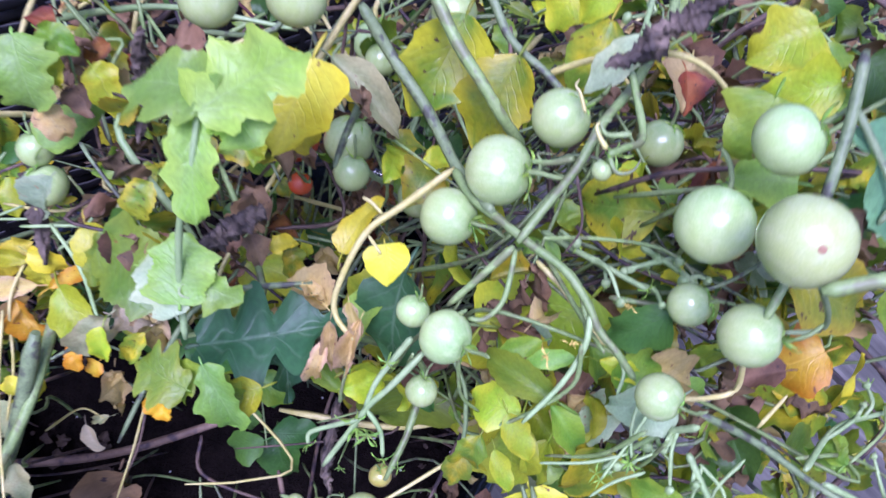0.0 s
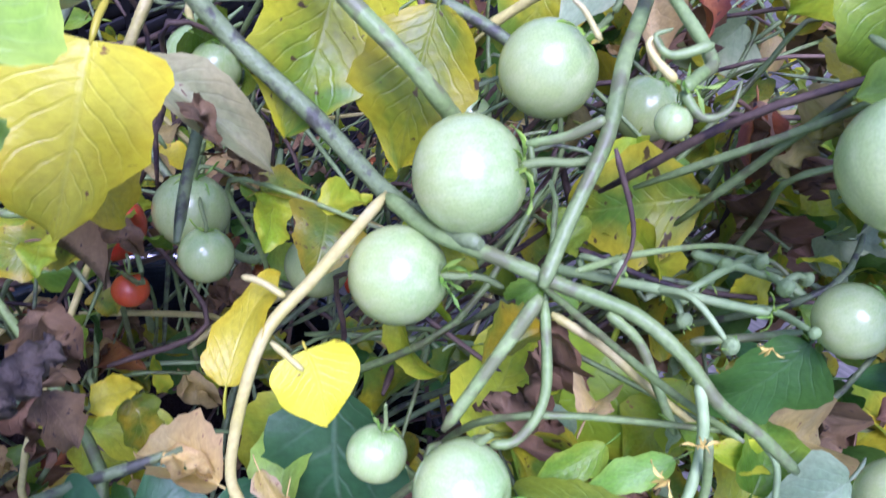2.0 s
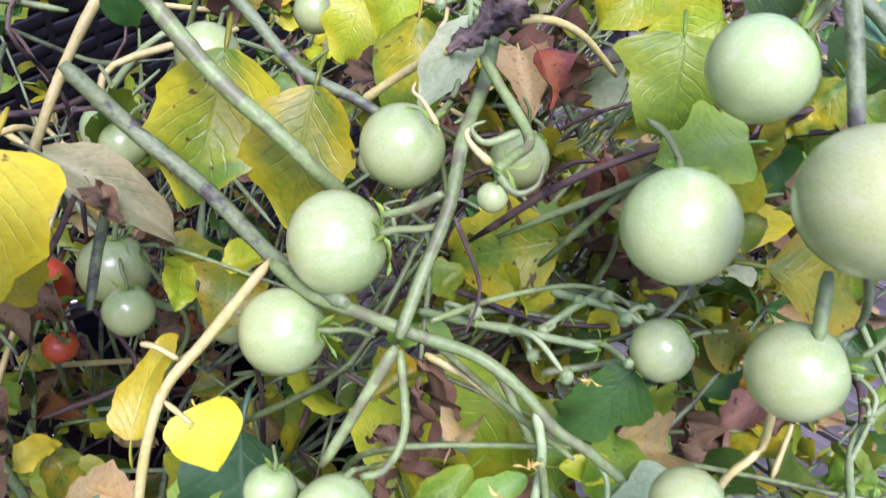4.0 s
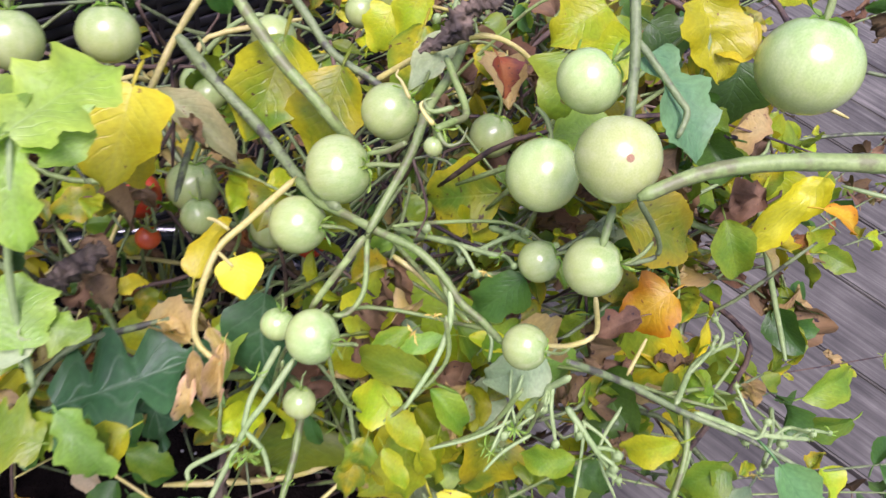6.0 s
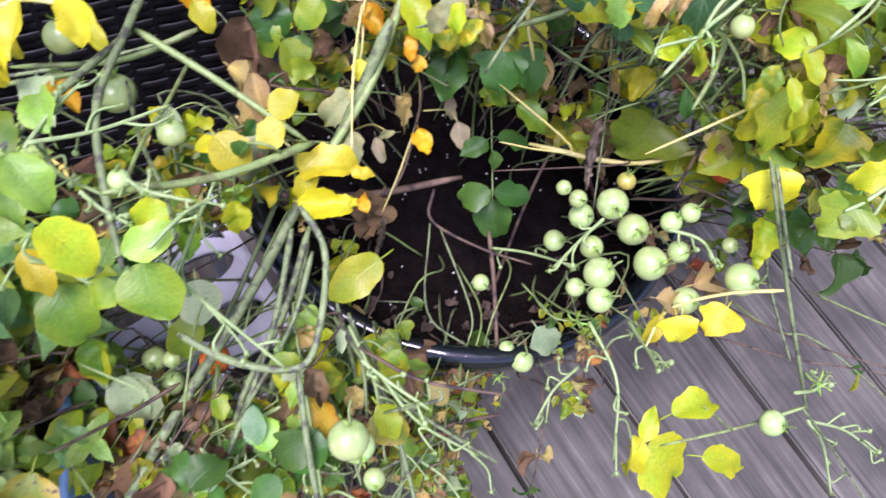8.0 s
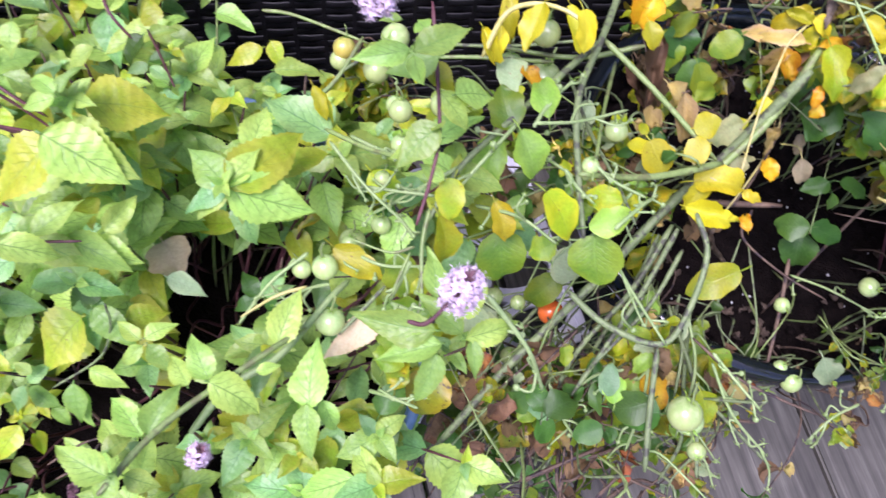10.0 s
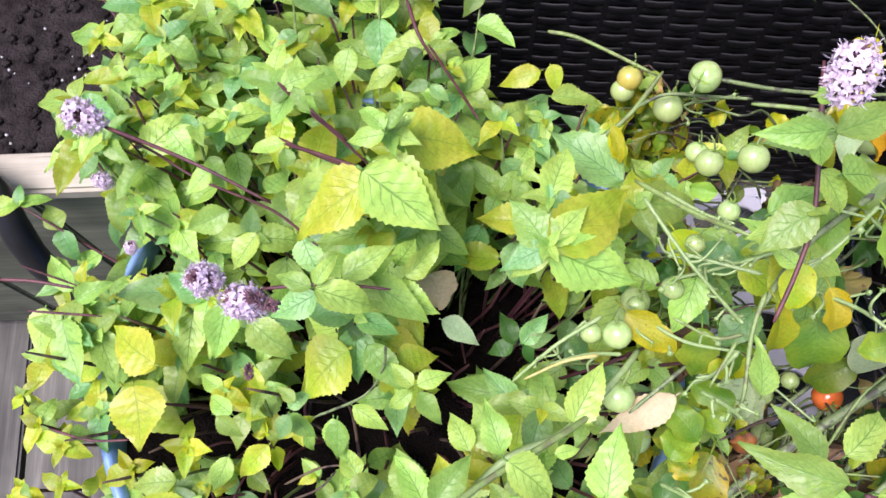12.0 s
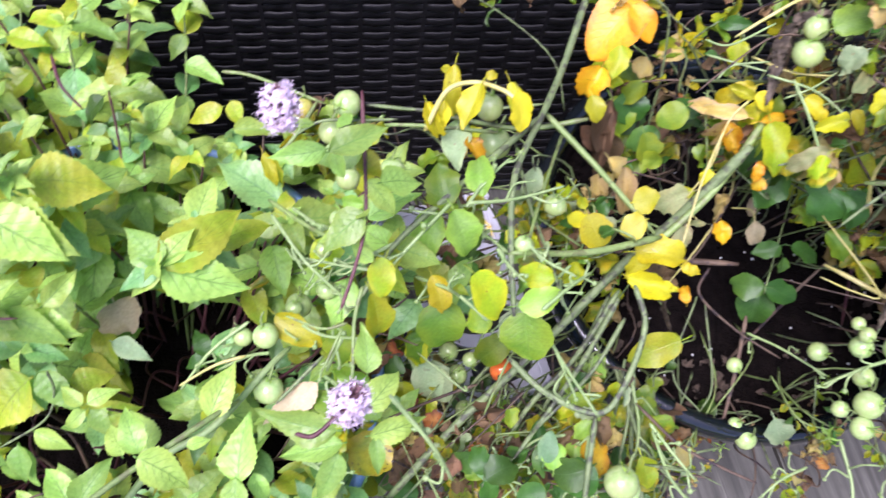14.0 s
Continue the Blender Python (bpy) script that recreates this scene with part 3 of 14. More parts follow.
def mint_pot():
    p = thing("mint_pot", "pale blue round plant pot filled with dark soil", "plant pot", at=(*MINT_AT, 0))
    part("body", lathe([(0.001, 0.0), (0.14, 0.0), (0.146, 0.006), (0.172, 0.25), (0.182, 0.42), (0.187, 0.425), (0.188, 0.436), (0.185, 0.441), (0.181, 0.44), (0.179, 0.43), (0.178, 0.41), (0.165, 0.3)]), M_BLUEPOT, p)
    bm = lathe([(0.001, 0.384), (0.06, 0.387), (0.12, 0.386), (0.15, 0.396), (0.168, 0.416), (0.1775, 0.424)], 60)
    for v in bm.verts:
        v.co.z += 0.012 * noise.noise(v.co * 25) + 0.006 * noise.noise(v.co * 80)
    part("soil", bm, M_SOIL, p)
    return p


mint_pot()


def planter_box():
    b = thing("planter_box", "weathered board planter box with pale trim, filled with soil", "planter box", at=(-0.60, -0.295, 0), turn=34.0)
    part("soil", box(bmesh.new(), -1.2, -0.03, 0.03, 0.19, 0.1, 0.375), M_DRYSOIL, b)
    for k in range(9):
        part("board", box(bmesh.new(), -0.131 * (k + 1), -0.131 * k - 0.004, 0.0, 0.02, 0.02, 0.385, 0.003), M_BOX, b)
    part("side_board", box(bmesh.new(), -0.02, 0.0, 0.022, 0.2, 0.02, 0.385, 0.003), M_BOX, b)
    part("trim", box(bmesh.new(), -1.2, 0.008, -0.008, 0.026, 0.386, 0.402, 0.003), M_CAP, b)
    part("trim", box(bmesh.new(), -0.026, 0.008, 0.027, 0.2, 0.386, 0.402, 0.003), M_CAP, b)
    rg = random.Random(8)
    bm = bmesh.new()
    for k in range(500):
        s = rg.uniform(0.0015, 0.006)
        bmesh.ops.create_icosphere(bm, subdivisions=1, radius=s, matrix=Matrix.Translation((rg.uniform(-0.7, -0.03), rg.uniform(0.03, 0.19), 0.376)))
    tagged(part("soil_crumb", bm, M_DRYSOIL, b), kind="stuff")
    bm = bmesh.new()
    for k in range(160):
        bmesh.ops.create_icosphere(bm, subdivisions=1, radius=rg.uniform(0.0006, 0.0016), matrix=Matrix.Translation((rg.uniform(-0.7, -0.03), rg.uniform(0.03, 0.19), 0.379)))
    tagged(part("perlite", bm, M_PERLITE, b, "small white specks in the soil"), kind="stuff")


planter_box()


def openwork_stand():
    """A low white stand between the pots: a frame filled with oval rings."""
    s = thing("openwork_stand", "white openwork plant stand with oval cut-outs", "plant stand", at=(-0.2094, -0.1381, 0), turn=40.2)
    wide, long = 0.075, 0.1
    for x0, x1, y0, y1 in ((-wide, wide, -long, -long + 0.01), (-wide, wide, long - 0.01, long), (-wide, -wide + 0.01, -long + 0.0102, long - 0.0102), (wide - 0.01, wide, -long + 0.0102, long - 0.0102)):
        part("rail", box(bmesh.new(), x0, x1, y0, y1, 0.294, 0.306, 0.002), M_WHITE, s)
    bm = bmesh.new()
    n, a, b = 28, 0.0345, 0.021
    ring = []
    for i in range(n):
        t = 2 * math.pi * i / n
        c = Vector((a * math.cos(t), b * math.sin(t), 0))
        o = Vector((math.cos(t) / a, math.sin(t) / b, 0)).normalized()
        w = 0.0045 + 0.002 * abs(math.sin(t))
        ring.append([bm.verts.new(c + o * w + Vector((0, 0, -0.004))), bm.verts.new(c + o * w + Vector((0, 0, 0.004))), bm.verts.new(c - o * w + Vector((0, 0, 0.004))), bm.verts.new(c - o * w + Vector((0, 0, -0.004)))])
    for p, q in zip(ring, ring[1:] + ring[:1]):
        for k in range(4):
            bm.faces.new((p[k], q[k], q[(k + 1) % 4], p[(k + 1) % 4])).smooth = k in (0, 2)
    oval = mesh_of("oval_ring", bm, M_WHITE)
    for j in range(4):
        for i in range(2):
            o = new("oval_ring", oval)
            o.parent = s
            o.matrix_basis = pose(-0.033 + 0.066 * i, -0.0728 + 0.0485 * j, 0.3, 0, 0, 0)
    for x in (-0.068, 0.068):
        for y in (-0.09, 0.09):
            part("leg", box(bmesh.new(), x - 0.006, x + 0.006, y - 0.006, y + 0.006, 0.0, 0.2938, 0.002), M_WHITE, s)


openwork_stand()


def garden_hose():
    h = thing("garden_hose", "black rubber garden hose hanging beside the planter box", "hose")
    part("tube", tube(bmesh.new(), [(-0.69, -0.40, 0.0), (-0.69, -0.405, 0.2), (-0.672, -0.405, 0.36), (-0.70, -0.38, 0.43), (-0.78, -0.39, 0.36), (-0.8, -0.41, 0.1), (-0.8, -0.42, 0.0)], 0.011, 0.011, 12), M_BLACK, h)


garden_hose()

# ---- plants ----
TOMATO_PLANT = thing("tomato_plant", "cherry tomato plant with green fruit and yellowing leaves", "tomato plant", at=(0, 0, 0.35))
LEANING_PLANT = thing("tomato_plant", "leaning cherry tomato plant with small green fruit beside the mint", "tomato plant", at=(-0.05, -0.05, 0.35))
BACK_PLANT = thing("tomato_plant", "tangled tomato plant with withering leaves behind the fruit", "tomato plant", at=(0.06, 0.05, 0.35))
MINT = thing("mint_plant", "flowering mint with serrated green leaves and lilac flower heads", "mint plant", at=(*MINT_AT, 0.39))
WEED = thing("sow_thistle", "pale green weed with large lobed leaves, among the tomatoes", "weed", at=(-0.02, 0.02, 0.35))
for _p in (TOMATO_PLANT, LEANING_PLANT, BACK_PLANT, MINT, WEED):
    bpy.context.view_layer.update()


def keep(ob, m):
    """Sets a part's pose in the world, whatever its parent."""
    if ob.parent.parent is None:
        ob.matrix_parent_inverse = ob.parent.matrix_world.inverted()
    ob.matrix_basis = m
    return ob


def stalk(parent, mat, r0, r1, *pts, name="stem", label=""):
    ob = part(name, tube(bmesh.new(), pts, r0 * 0.68, r1 * 0.68, seed=int(r0 * 1e5)), mat, parent, label)
    return keep(ob, Matrix())


_heap = {}


def lay(parent, shape, tone, base, tip, normal, wide=1.0):
    """A leaf among the joined foliage of a plant."""
    _count[0] += 1
    _heap.setdefault(parent, []).append((leaf_mesh(shape, tone, _count[0] % 7), along(base, tip, normal, wide)))


def lay_stalk(parent, mat, r0, r1, *pts):
    _heap.setdefault(parent, []).append((mesh_of("stem", tube(bmesh.new(), pts, r0, r1, 5, 4), mat), Matrix()))


def heap_up(label):
    """Joins what was laid on each plant into one mesh of foliage."""
    for parent, pieces in _heap.items():
        mats, co, vi, start, mi, uv, nv, nl = [], [], [], [], [], [], 0, 0
        for me, m in pieces:
            if me.materials[0] not in mats:
                mats.append(me.materials[0])
            v = np.empty(len(me.vertices) * 3)
            me.vertices.foreach_get("co", v)
            a = np.array(m)
            co.append(v.reshape(-1, 3) @ a[:3, :3].T + a[:3, 3])
            k = np.empty(len(me.loops), int)
            me.loops.foreach_get("vertex_index", k)
            vi.append(k + nv)
            s = np.empty(len(me.polygons), int)
            me.polygons.foreach_get("loop_start", s)
            start.append(s + nl)
            mi.append(np.full(len(s), mats.index(me.materials[0])))
            w = np.zeros(len(me.loops) * 2)
            if me.uv_layers:
                me.uv_layers[0].data.foreach_get("uv", w)
            uv.append(w)
            nv += len(me.vertices)
            nl += len(me.loops)
        out = bpy.data.meshes.new("foliage")
        out.vertices.add(nv)
        out.vertices.foreach_set("co", np.concatenate(co).ravel())
        out.loops.add(nl)
        out.loops.foreach_set("vertex_index", np.concatenate(vi))
        start = np.concatenate(start)
        out.polygons.add(len(start))
        out.polygons.foreach_set("loop_start", start)
        out.polygons.foreach_set("material_index", np.concatenate(mi))
        out.uv_layers.new(name="UVMap").data.foreach_set("uv", np.concatenate(uv))
        for m in mats:
            out.materials.append(m)
        out.update(calc_edges=True)
        out.validate()
        out.polygons.foreach_set("use_smooth", np.ones(len(out.polygons), bool))
        keep(tagged(new_child("foliage", out, parent), label, kind="stuff"), Matrix())


def leaf(parent, shape, tone, base, tip, normal=(0, -0.4, 1), wide=1.0, name="leaf", label=""):
    _count[0] += 1
    ob = new(name, leaf_mesh(shape, tone, _count[0] % 7))
    ob.parent = parent
    return keep(ob, along(base, tip, normal, wide))


def pedicel_meshes():
    out = []
    for x in (0.3, -0.25, 0.5):
        out.append(mesh_of("pedicel", tube(bmesh.new(), [(0, 0, 0.8), (0.03 * x, 0, 1.2), (0.4 * x, 0.1, 1.65), (1.1 * x, 0.1, 2.0)], 0.085, 0.07, 6, 4), M_STEM))
    return out


_pedicels = pedicel_meshes()


def tomato(parent, at, r, stem=(0, 0, 1), tone="green"):
    """A round fruit; stem: the way from its middle to its stalk."""
    _count[0] += 1
    k = _count[0]
    ob = new("tomato", TOMATOES[tone][k % 3])
    q = Vector(stem).to_track_quat("Z", "Y").to_matrix().to_4x4()
    ob.parent = parent
    keep(ob, Matrix.Translation(at) @ q @ Matrix.Rotation(k * 2.4, 4, "Z") @ Matrix.Diagonal((r, r, r, 1)))
    if tone != "green":
        tagged(ob, "ripe red tomato" if tone == "red" else "yellowing tomato")
    c = new("calyx", _star[k % 4])
    c.parent = ob
    c.matrix_basis = Matrix.Translation((0, 0, 0.86)) @ Matrix.Diagonal((0.8, 0.8, 0.8, 1))
    b = new("pedicel", _pedicels[k % 3])
    b.parent = ob
    s = new("blossom_scar", _scar)
    s.parent = ob
    s.matrix_basis = Matrix.Translation((0, 0, -0.972)) @ Matrix.Rotation(math.pi, 4, "X") @ Matrix.Scale(1.25, 4)
    return ob


def floret_meshes():
    """A mint flower head of unit radius: whorls of little four-lobed flowers with stamens on a dark core of calyx teeth."""
    out = []
    for seed in range(3):
        rg = random.Random(40 + seed)
        bm = bmesh.new()
        for level in range(8):
            z0 = -0.92 + 0.26 * level
            ring = 0.72 * math.sqrt(max(0.06, 1 - (z0 * 0.88) ** 2))
            n = 7 + int(16 * ring)
            for k in range(n):
                if rg.random() < 0.05:
                    continue
                a = 2 * math.pi * k / n + level * 0.7 + rg.uniform(-0.2, 0.2)
                z = z0 + rg.uniform(-0.14, 0.14)
                r = ring * rg.uniform(0.86, 1.22)
                d = Vector((math.cos(a), math.sin(a), 0.75 * z + rg.uniform(-0.35, 0.35))).normalized()
                c = Vector((r * math.cos(a), r * math.sin(a), z))
                tube(bm, [c * 0.6, c], 0.04, 0.07, 5, 1)
                q = Matrix.Translation(c) @ d.to_track_quat("Z", "Y").to_matrix().to_4x4() @ Matrix.Rotation(rg.uniform(0, 1.5), 4, "Z")
                for j in range(4):
                    ln = rg.uniform(0.22, 0.3)
                    t = q @ Matrix.Rotation(j * math.pi / 2 + rg.uniform(-0.2, 0.2), 4, "Z") @ Matrix.Rotation(rg.uniform(0.1, 1.0), 4, "X") @ Matrix.Diagonal((ln * 0.95, ln, ln, 1))
                    blade(bm, "oval", rg, t, rows=4, cup=0.4, droop=rg.uniform(0.1, 0.5), petiole=0)
                for j in range(2):
                    e = c + d * rg.uniform(0.2, 0.34) + Vector((rg.uniform(-0.07, 0.07), rg.uniform(-0.07, 0.07), rg.uniform(-0.07, 0.07)))
                    tube(bm, [c, e], 0.011, 0.018, 4, 1)
        petals = mesh_of("petal", bm, M_PETAL)
        bm = bmesh.new()
        for k in range(130):
            z = rg.uniform(-1, 1)
            a = rg.uniform(0, 6.283)
            r = 0.26 * math.sqrt(max(0.1, 1 - (z * 0.9) ** 2))
            d = Vector((math.cos(a), math.sin(a), 0.4)).normalized()
            p = Vector((r * math.cos(a), r * math.sin(a), z))
            tube(bm, [p * 0.6, p + d * 0.1, p + d * 0.24], 0.05, 0.03, 5, 2)
        out.append((petals, mesh_of("flower_core", bm, M_CALYX)))
    return out


FLORETS = floret_meshes()


def flower_head(parent, at, r, axis):
    _count[0] += 1
    petals, core = FLORETS[_count[0] % 3]
    q = Matrix.Translation(at) @ (-Vector(axis)).to_track_quat("Z", "Y").to_matrix().to_4x4() @ Matrix.Diagonal((r * 0.9, r * 0.9, r * 0.88, 1))
    h = keep(part("flower_head", core, M_CALYX, parent, "dark core of a mint flower"), q)
    p = new("petal", petals)
    p.parent = h
    tagged(p, "lilac petals", kind="stuff")


def spent_head(parent, at, r, axis):
    _count[0] += 1
    q = Matrix.Translation(at) @ (-Vector(axis)).to_track_quat("Z", "Y").to_matrix().to_4x4() @ Matrix.Diagonal((r * 0.9, r * 0.9, r, 1))
    keep(part("spent_flower_head", FLORETS[_count[0] % 3][1], M_CALYX, parent, "dried brown flower head"), q)


_yflower = mesh_of("flower", star(bmesh.new(), random.Random(3), 1.0, 6, 1.3), M_YPETAL)


def tomato_flower(parent, at, r, axis):
    keep(new_child("flower", _yflower, parent), Matrix.Translation(at) @ Vector(axis).to_track_quat("Z", "Y").to_matrix().to_4x4() @ Matrix.Diagonal((r, r, r, 1)))


def new_child(name, data, parent):
    ob = new(name, data)
    ob.parent = parent
    return ob


def sepals(parent, at, r, axis):
    _count[0] += 1
    keep(new_child("sepal_star", _star[_count[0] % 4], parent), Matrix.Translation(at) @ Vector(axis).to_track_quat("Z", "Y").to_matrix().to_4x4() @ Matrix.Diagonal((r, r, r, 1)))


def spray(parent, tip, root, tones, size, seed, apart=True):
    """A compound tomato leaf: a bowed stalk from root to tip with leaflets along its end."""
    rg = random.Random(seed)
    shapes = DRY_SHAPES.get(tones, ("oval", "oval", "heart", "ragged") if apart else ("oval", "heart", "ragged", "curled", "narrow"))
    tip, root = Vector(tip), Vector(root)
    mid = root.lerp(tip, 0.55) + Vector((rg.uniform(-0.03, 0.03), rg.uniform(-0.03, 0.03), rg.uniform(0.01, 0.05)))
    low = root.lerp(mid, 0.5) + Vector((rg.uniform(-0.015, 0.015), rg.uniform(-0.015, 0.015), 0.01))
    mat = rg.choice((M_STEM, M_STEM, M_STEMGREY, M_STEMBROWN))
    s = stalk(parent, mat, 0.0013, 0.0007, root, low, mid, tip, name="leaf_stalk") if apart else lay_stalk(parent, mat, 0.001, 0.0006, root, low, mid, tip)
    d = (tip - mid).normalized()
    side = d.cross(Vector((0, 0, 1))).normalized()
    spread = 0.4 if apart else 0.75
    for k, (w, q) in enumerate(((0.0, 0), (0.12, 1), (0.15, -1), (0.4, 1), (0.45, -1), (0.75, 1), (0.8, -1))):
        if k and rg.random() < (0.2 if apart else 0.36):
            continue
        b = tip.lerp(mid, w)
        way = (d + side * q * rg.uniform(0.9, 1.6) + Vector((0, 0, rg.uniform(-0.9, 0.2)))).normalized()
        n = Vector((rg.gauss(0, spread), rg.gauss(-0.2, spread), 1))
        dry = not apart and rg.random() < 0.22
        shape, tone = (rg.choice(("crumpled", "withered", "curled")), rg.choice(("brown", "brown", "straw"))) if dry else (rg.choice(shapes), rg.choice(GREENS if not apart and tones in (YELLOWS, TURNING) and rg.random() < 0.5 else tones))
        put = (leaf, s) if apart else (lay, parent)
        put[0](put[1], shape, tone, b, b + way * size * rg.uniform(0.5, 1.15), n, rg.uniform(0.8, 1.05))


def bramble(parent, count, seed, low, high, reach, thick, stems):
    """A tangle of thin bare leaf stalks and tendrils within a box."""
    rg = random.Random(seed)
    for k in range(count):
        a = Vector([rg.uniform(p, q) for p, q in zip(low, high)])
        way = Vector((rg.gauss(0, 1), rg.gauss(0, 1), rg.gauss(0, 0.6))).normalized() * reach * rg.uniform(0.5, 1.4)
        bend = Vector((rg.gauss(0, 1), rg.gauss(0, 1), rg.gauss(0, 1))) * reach * 0.16
        r = thick * rg.uniform(0.45, 1.3)
        pts = [a, a + way * 0.35 + bend, a + way * 0.7 + bend * 0.6, a + way]
        lay_stalk(parent, rg.choice(stems), r, r * 0.7, *[Vector((*p.xy, min(p.z, high[2]))) for p in pts])


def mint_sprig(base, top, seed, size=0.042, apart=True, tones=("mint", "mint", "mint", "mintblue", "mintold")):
    """One upright mint shoot: a thin stem with crossed pairs of leaves, smaller towards its top."""
    rg = random.Random(seed)
    base, top = Vector(base), Vector(top) - Vector((0, 0, 0.02))
    bow = base.lerp(top, 0.5) + Vector((rg.uniform(-0.015, 0.015), rg.uniform(-0.015, 0.015), 0))
    mat = rg.choice((M_STEMPURPLE, M_STEM, M_STEMPURPLE))
    s = stalk(MINT, mat, 0.0018, 0.001, base, bow, top, name="shoot") if apart else lay_stalk(MINT, mat, 0.0014, 0.0008, base, bow, top)
    n = max(3, int((top - base).length / 0.026))
    a0 = rg.uniform(0, 6.28)
    put = (leaf, s) if apart else (lay, MINT)
    for k in range(n + 2):
        u = min(1.0, (k + 1) / n)
        if u < 0.45:
            continue
        c = base.lerp(bow, u * 2) if u < 0.5 else bow.lerp(top, u * 2 - 1)
        for j in range(2):
            if rg.random() < 0.08:
                continue
            a = a0 + k * math.pi / 2 + j * math.pi + rg.uniform(-0.25, 0.25)
            lift = rg.uniform(-0.45, 0.2) if k < n - 1 else rg.uniform(-0.1, 0.3) if k < n else rg.uniform(0.2, 0.6) if k == n else rg.uniform(0.7, 1.4)
            way = Vector((math.cos(a), math.sin(a), lift)).normalized()
            ln = size * rg.uniform(0.75, 1.2) * (0.32 if k == n + 1 else 0.62 if k == n else 1.3 - 0.45 * u)
            tone = rg.choice(tones)
            put[0](put[1], "mint", tone, c, c + way * ln, (-0.4 * way.x + rg.gauss(0, 0.15), -0.4 * way.y + rg.gauss(0, 0.15), 1), rg.uniform(0.85, 1.12))


def truss(parent, base, tip, seed, n=4, size=0.003):
    """A thin pale branching flower stalk, with small empty sepal stars and buds at its ends."""
    rg = random.Random(seed)
    base, tip = Vector(base), Vector(tip)
    ln = (tip - base).length
    sag = Vector((rg.uniform(-0.1, 0.1), rg.uniform(-0.1, 0.1), rg.uniform(-0.05, 0.15))) * ln
    line = smooth_line([base, base.lerp(tip, 0.5) + sag, tip], 6)
    bm = tube(bmesh.new(), line, 0.0011, 0.0008, 6, 2)
    ends = [(tip, (tip - line[-3]).normalized())]
    for k in range(n):
        c = line[min(len(line) - 2, 2 + int((len(line) - 3) * (k + rg.random()) / n))]
        d = ((tip - base).normalized() + Vector((rg.gauss(0, 0.7), rg.gauss(0, 0.7), rg.gauss(-0.1, 0.6)))).normalized()
        q = c + d * ln * rg.uniform(0.15, 0.4)
        tube(bm, [c, c.lerp(q, 0.5) + Vector((rg.uniform(-1, 1), rg.uniform(-1, 1), rg.uniform(-1, 1))) * 0.09 * ln, q], 0.0008, 0.0006, 5, 4)
        ends.append((q, d))
        bmesh.ops.create_icosphere(bm, subdivisions=2, radius=0.0012 * rg.uniform(0.7, 1.4), matrix=Matrix.Translation(q) @ Matrix.Diagonal((1, 1, 1.3, 1)))
    s = keep(part("truss", bm, M_STEMPALE, parent), Matrix())
    for q, d in ends:
        if rg.random() < 0.85:
            r = size * rg.uniform(0.6, 1.3)
            e = new_child("sepal_star", _star[rg.randrange(4)], s)
            keep(e, Matrix.Translation(q) @ d.to_track_quat("Z", "Y").to_matrix().to_4x4() @ Matrix.Diagonal((r, r, r, 1)))


def withered_strip(parent, wide, seed, *pts):
    """A dried leaf rolled up round a stem: a folded, crumpled brown strip along pts."""
    rg = random.Random(seed)
    line = smooth_line(pts, 16)
    bm = bmesh.new()
    rings = []
    n = 18
    for i, c in enumerate(line):
        u = i / (len(line) - 1)
        d = (line[min(i + 1, len(line) - 1)] - line[max(i - 1, 0)]).normalized()
        x = d.orthogonal().normalized()
        y = d.cross(x)
        r = 0.62 * wide * (0.25 + 0.75 * math.sin(math.pi * min(1, 0.08 + u * 0.95)) ** 0.6)
        ring = []
        for k in range(n):
            a = 2 * math.pi * k / n + u * 5
            e = 0.6 + 0.9 * noise.noise(Vector((math.cos(a) * 1.6 + seed, math.sin(a) * 1.6, u * 9))) + 0.75 * noise.noise(Vector((math.cos(a) * 4.5, math.sin(a) * 4.5 + seed, u * 26))) + 0.3 * noise.noise(Vector((math.cos(a) * 9, math.sin(a) * 9 + seed, u * 50)))
            ring.append(bm.verts.new(c + r * max(0.12, e) * (math.cos(a) * x + math.sin(a) * y)))
        rings.append(ring)
    for a, b in zip(rings, rings[1:]):
        for k in range(n):
            bm.faces.new((a[k], a[(k + 1) % n], b[(k + 1) % n], b[k])).smooth = True
    bm.faces.new(rings[0][::-1])
    bm.faces.new(rings[-1])
    keep(part("withered_leaf", bm, M_WITHERED, parent, "dark dried rolled-up leaf"), Matrix())


def dead_leaf_material():
    m, N, L, B = tree_of("withered_leaf")
    co = N.new("ShaderNodeTexCoord").outputs["Object"]
    a, b = noise_of(N, L, co, 110.0, 5.0), noise_of(N, L, co, 420.0, 3.0)
    L.new(ramp(N, L, a, [(0.3, (0.024, 0.018, 0.011)), (0.5, (0.085, 0.064, 0.04)), (0.7, (0.26, 0.2, 0.13))]), B.inputs["Base Color"])
    B.inputs["Roughness"].default_value = 0.7
    bump_of(N, L, b, 0.7, 0.001, B)
    return m


M_WITHERED = dead_leaf_material()


MIXED, DEEP, GREENS = ("green", "dark", "spotted", "lime"), ("dark", "dark", "green"), ("green", "dark", "spotted")
YELLOWS, BROWNS, SPOTTED = ("yellow", "straw", "turning"), ("brown", "brown", "rust", "straw", "brown"), ("green", "spotted", "lime")
FRESH, PALES, TURNING = ("fresh", "green", "lime", "turning", "spotted", "pale"), ("pale", "lime", "fresh"), ("spotted", "lime", "turning")
DRY_SHAPES = {BROWNS: ("curled", "crumpled", "ragged"), YELLOWS: ("ragged", "curled", "oval"), PALES: ("thistle", "ragged", "oval")}


def far_spray(parent, tip, root, tones, size, seed):
    spray(parent, tip, root, tones, size, seed, apart=False)


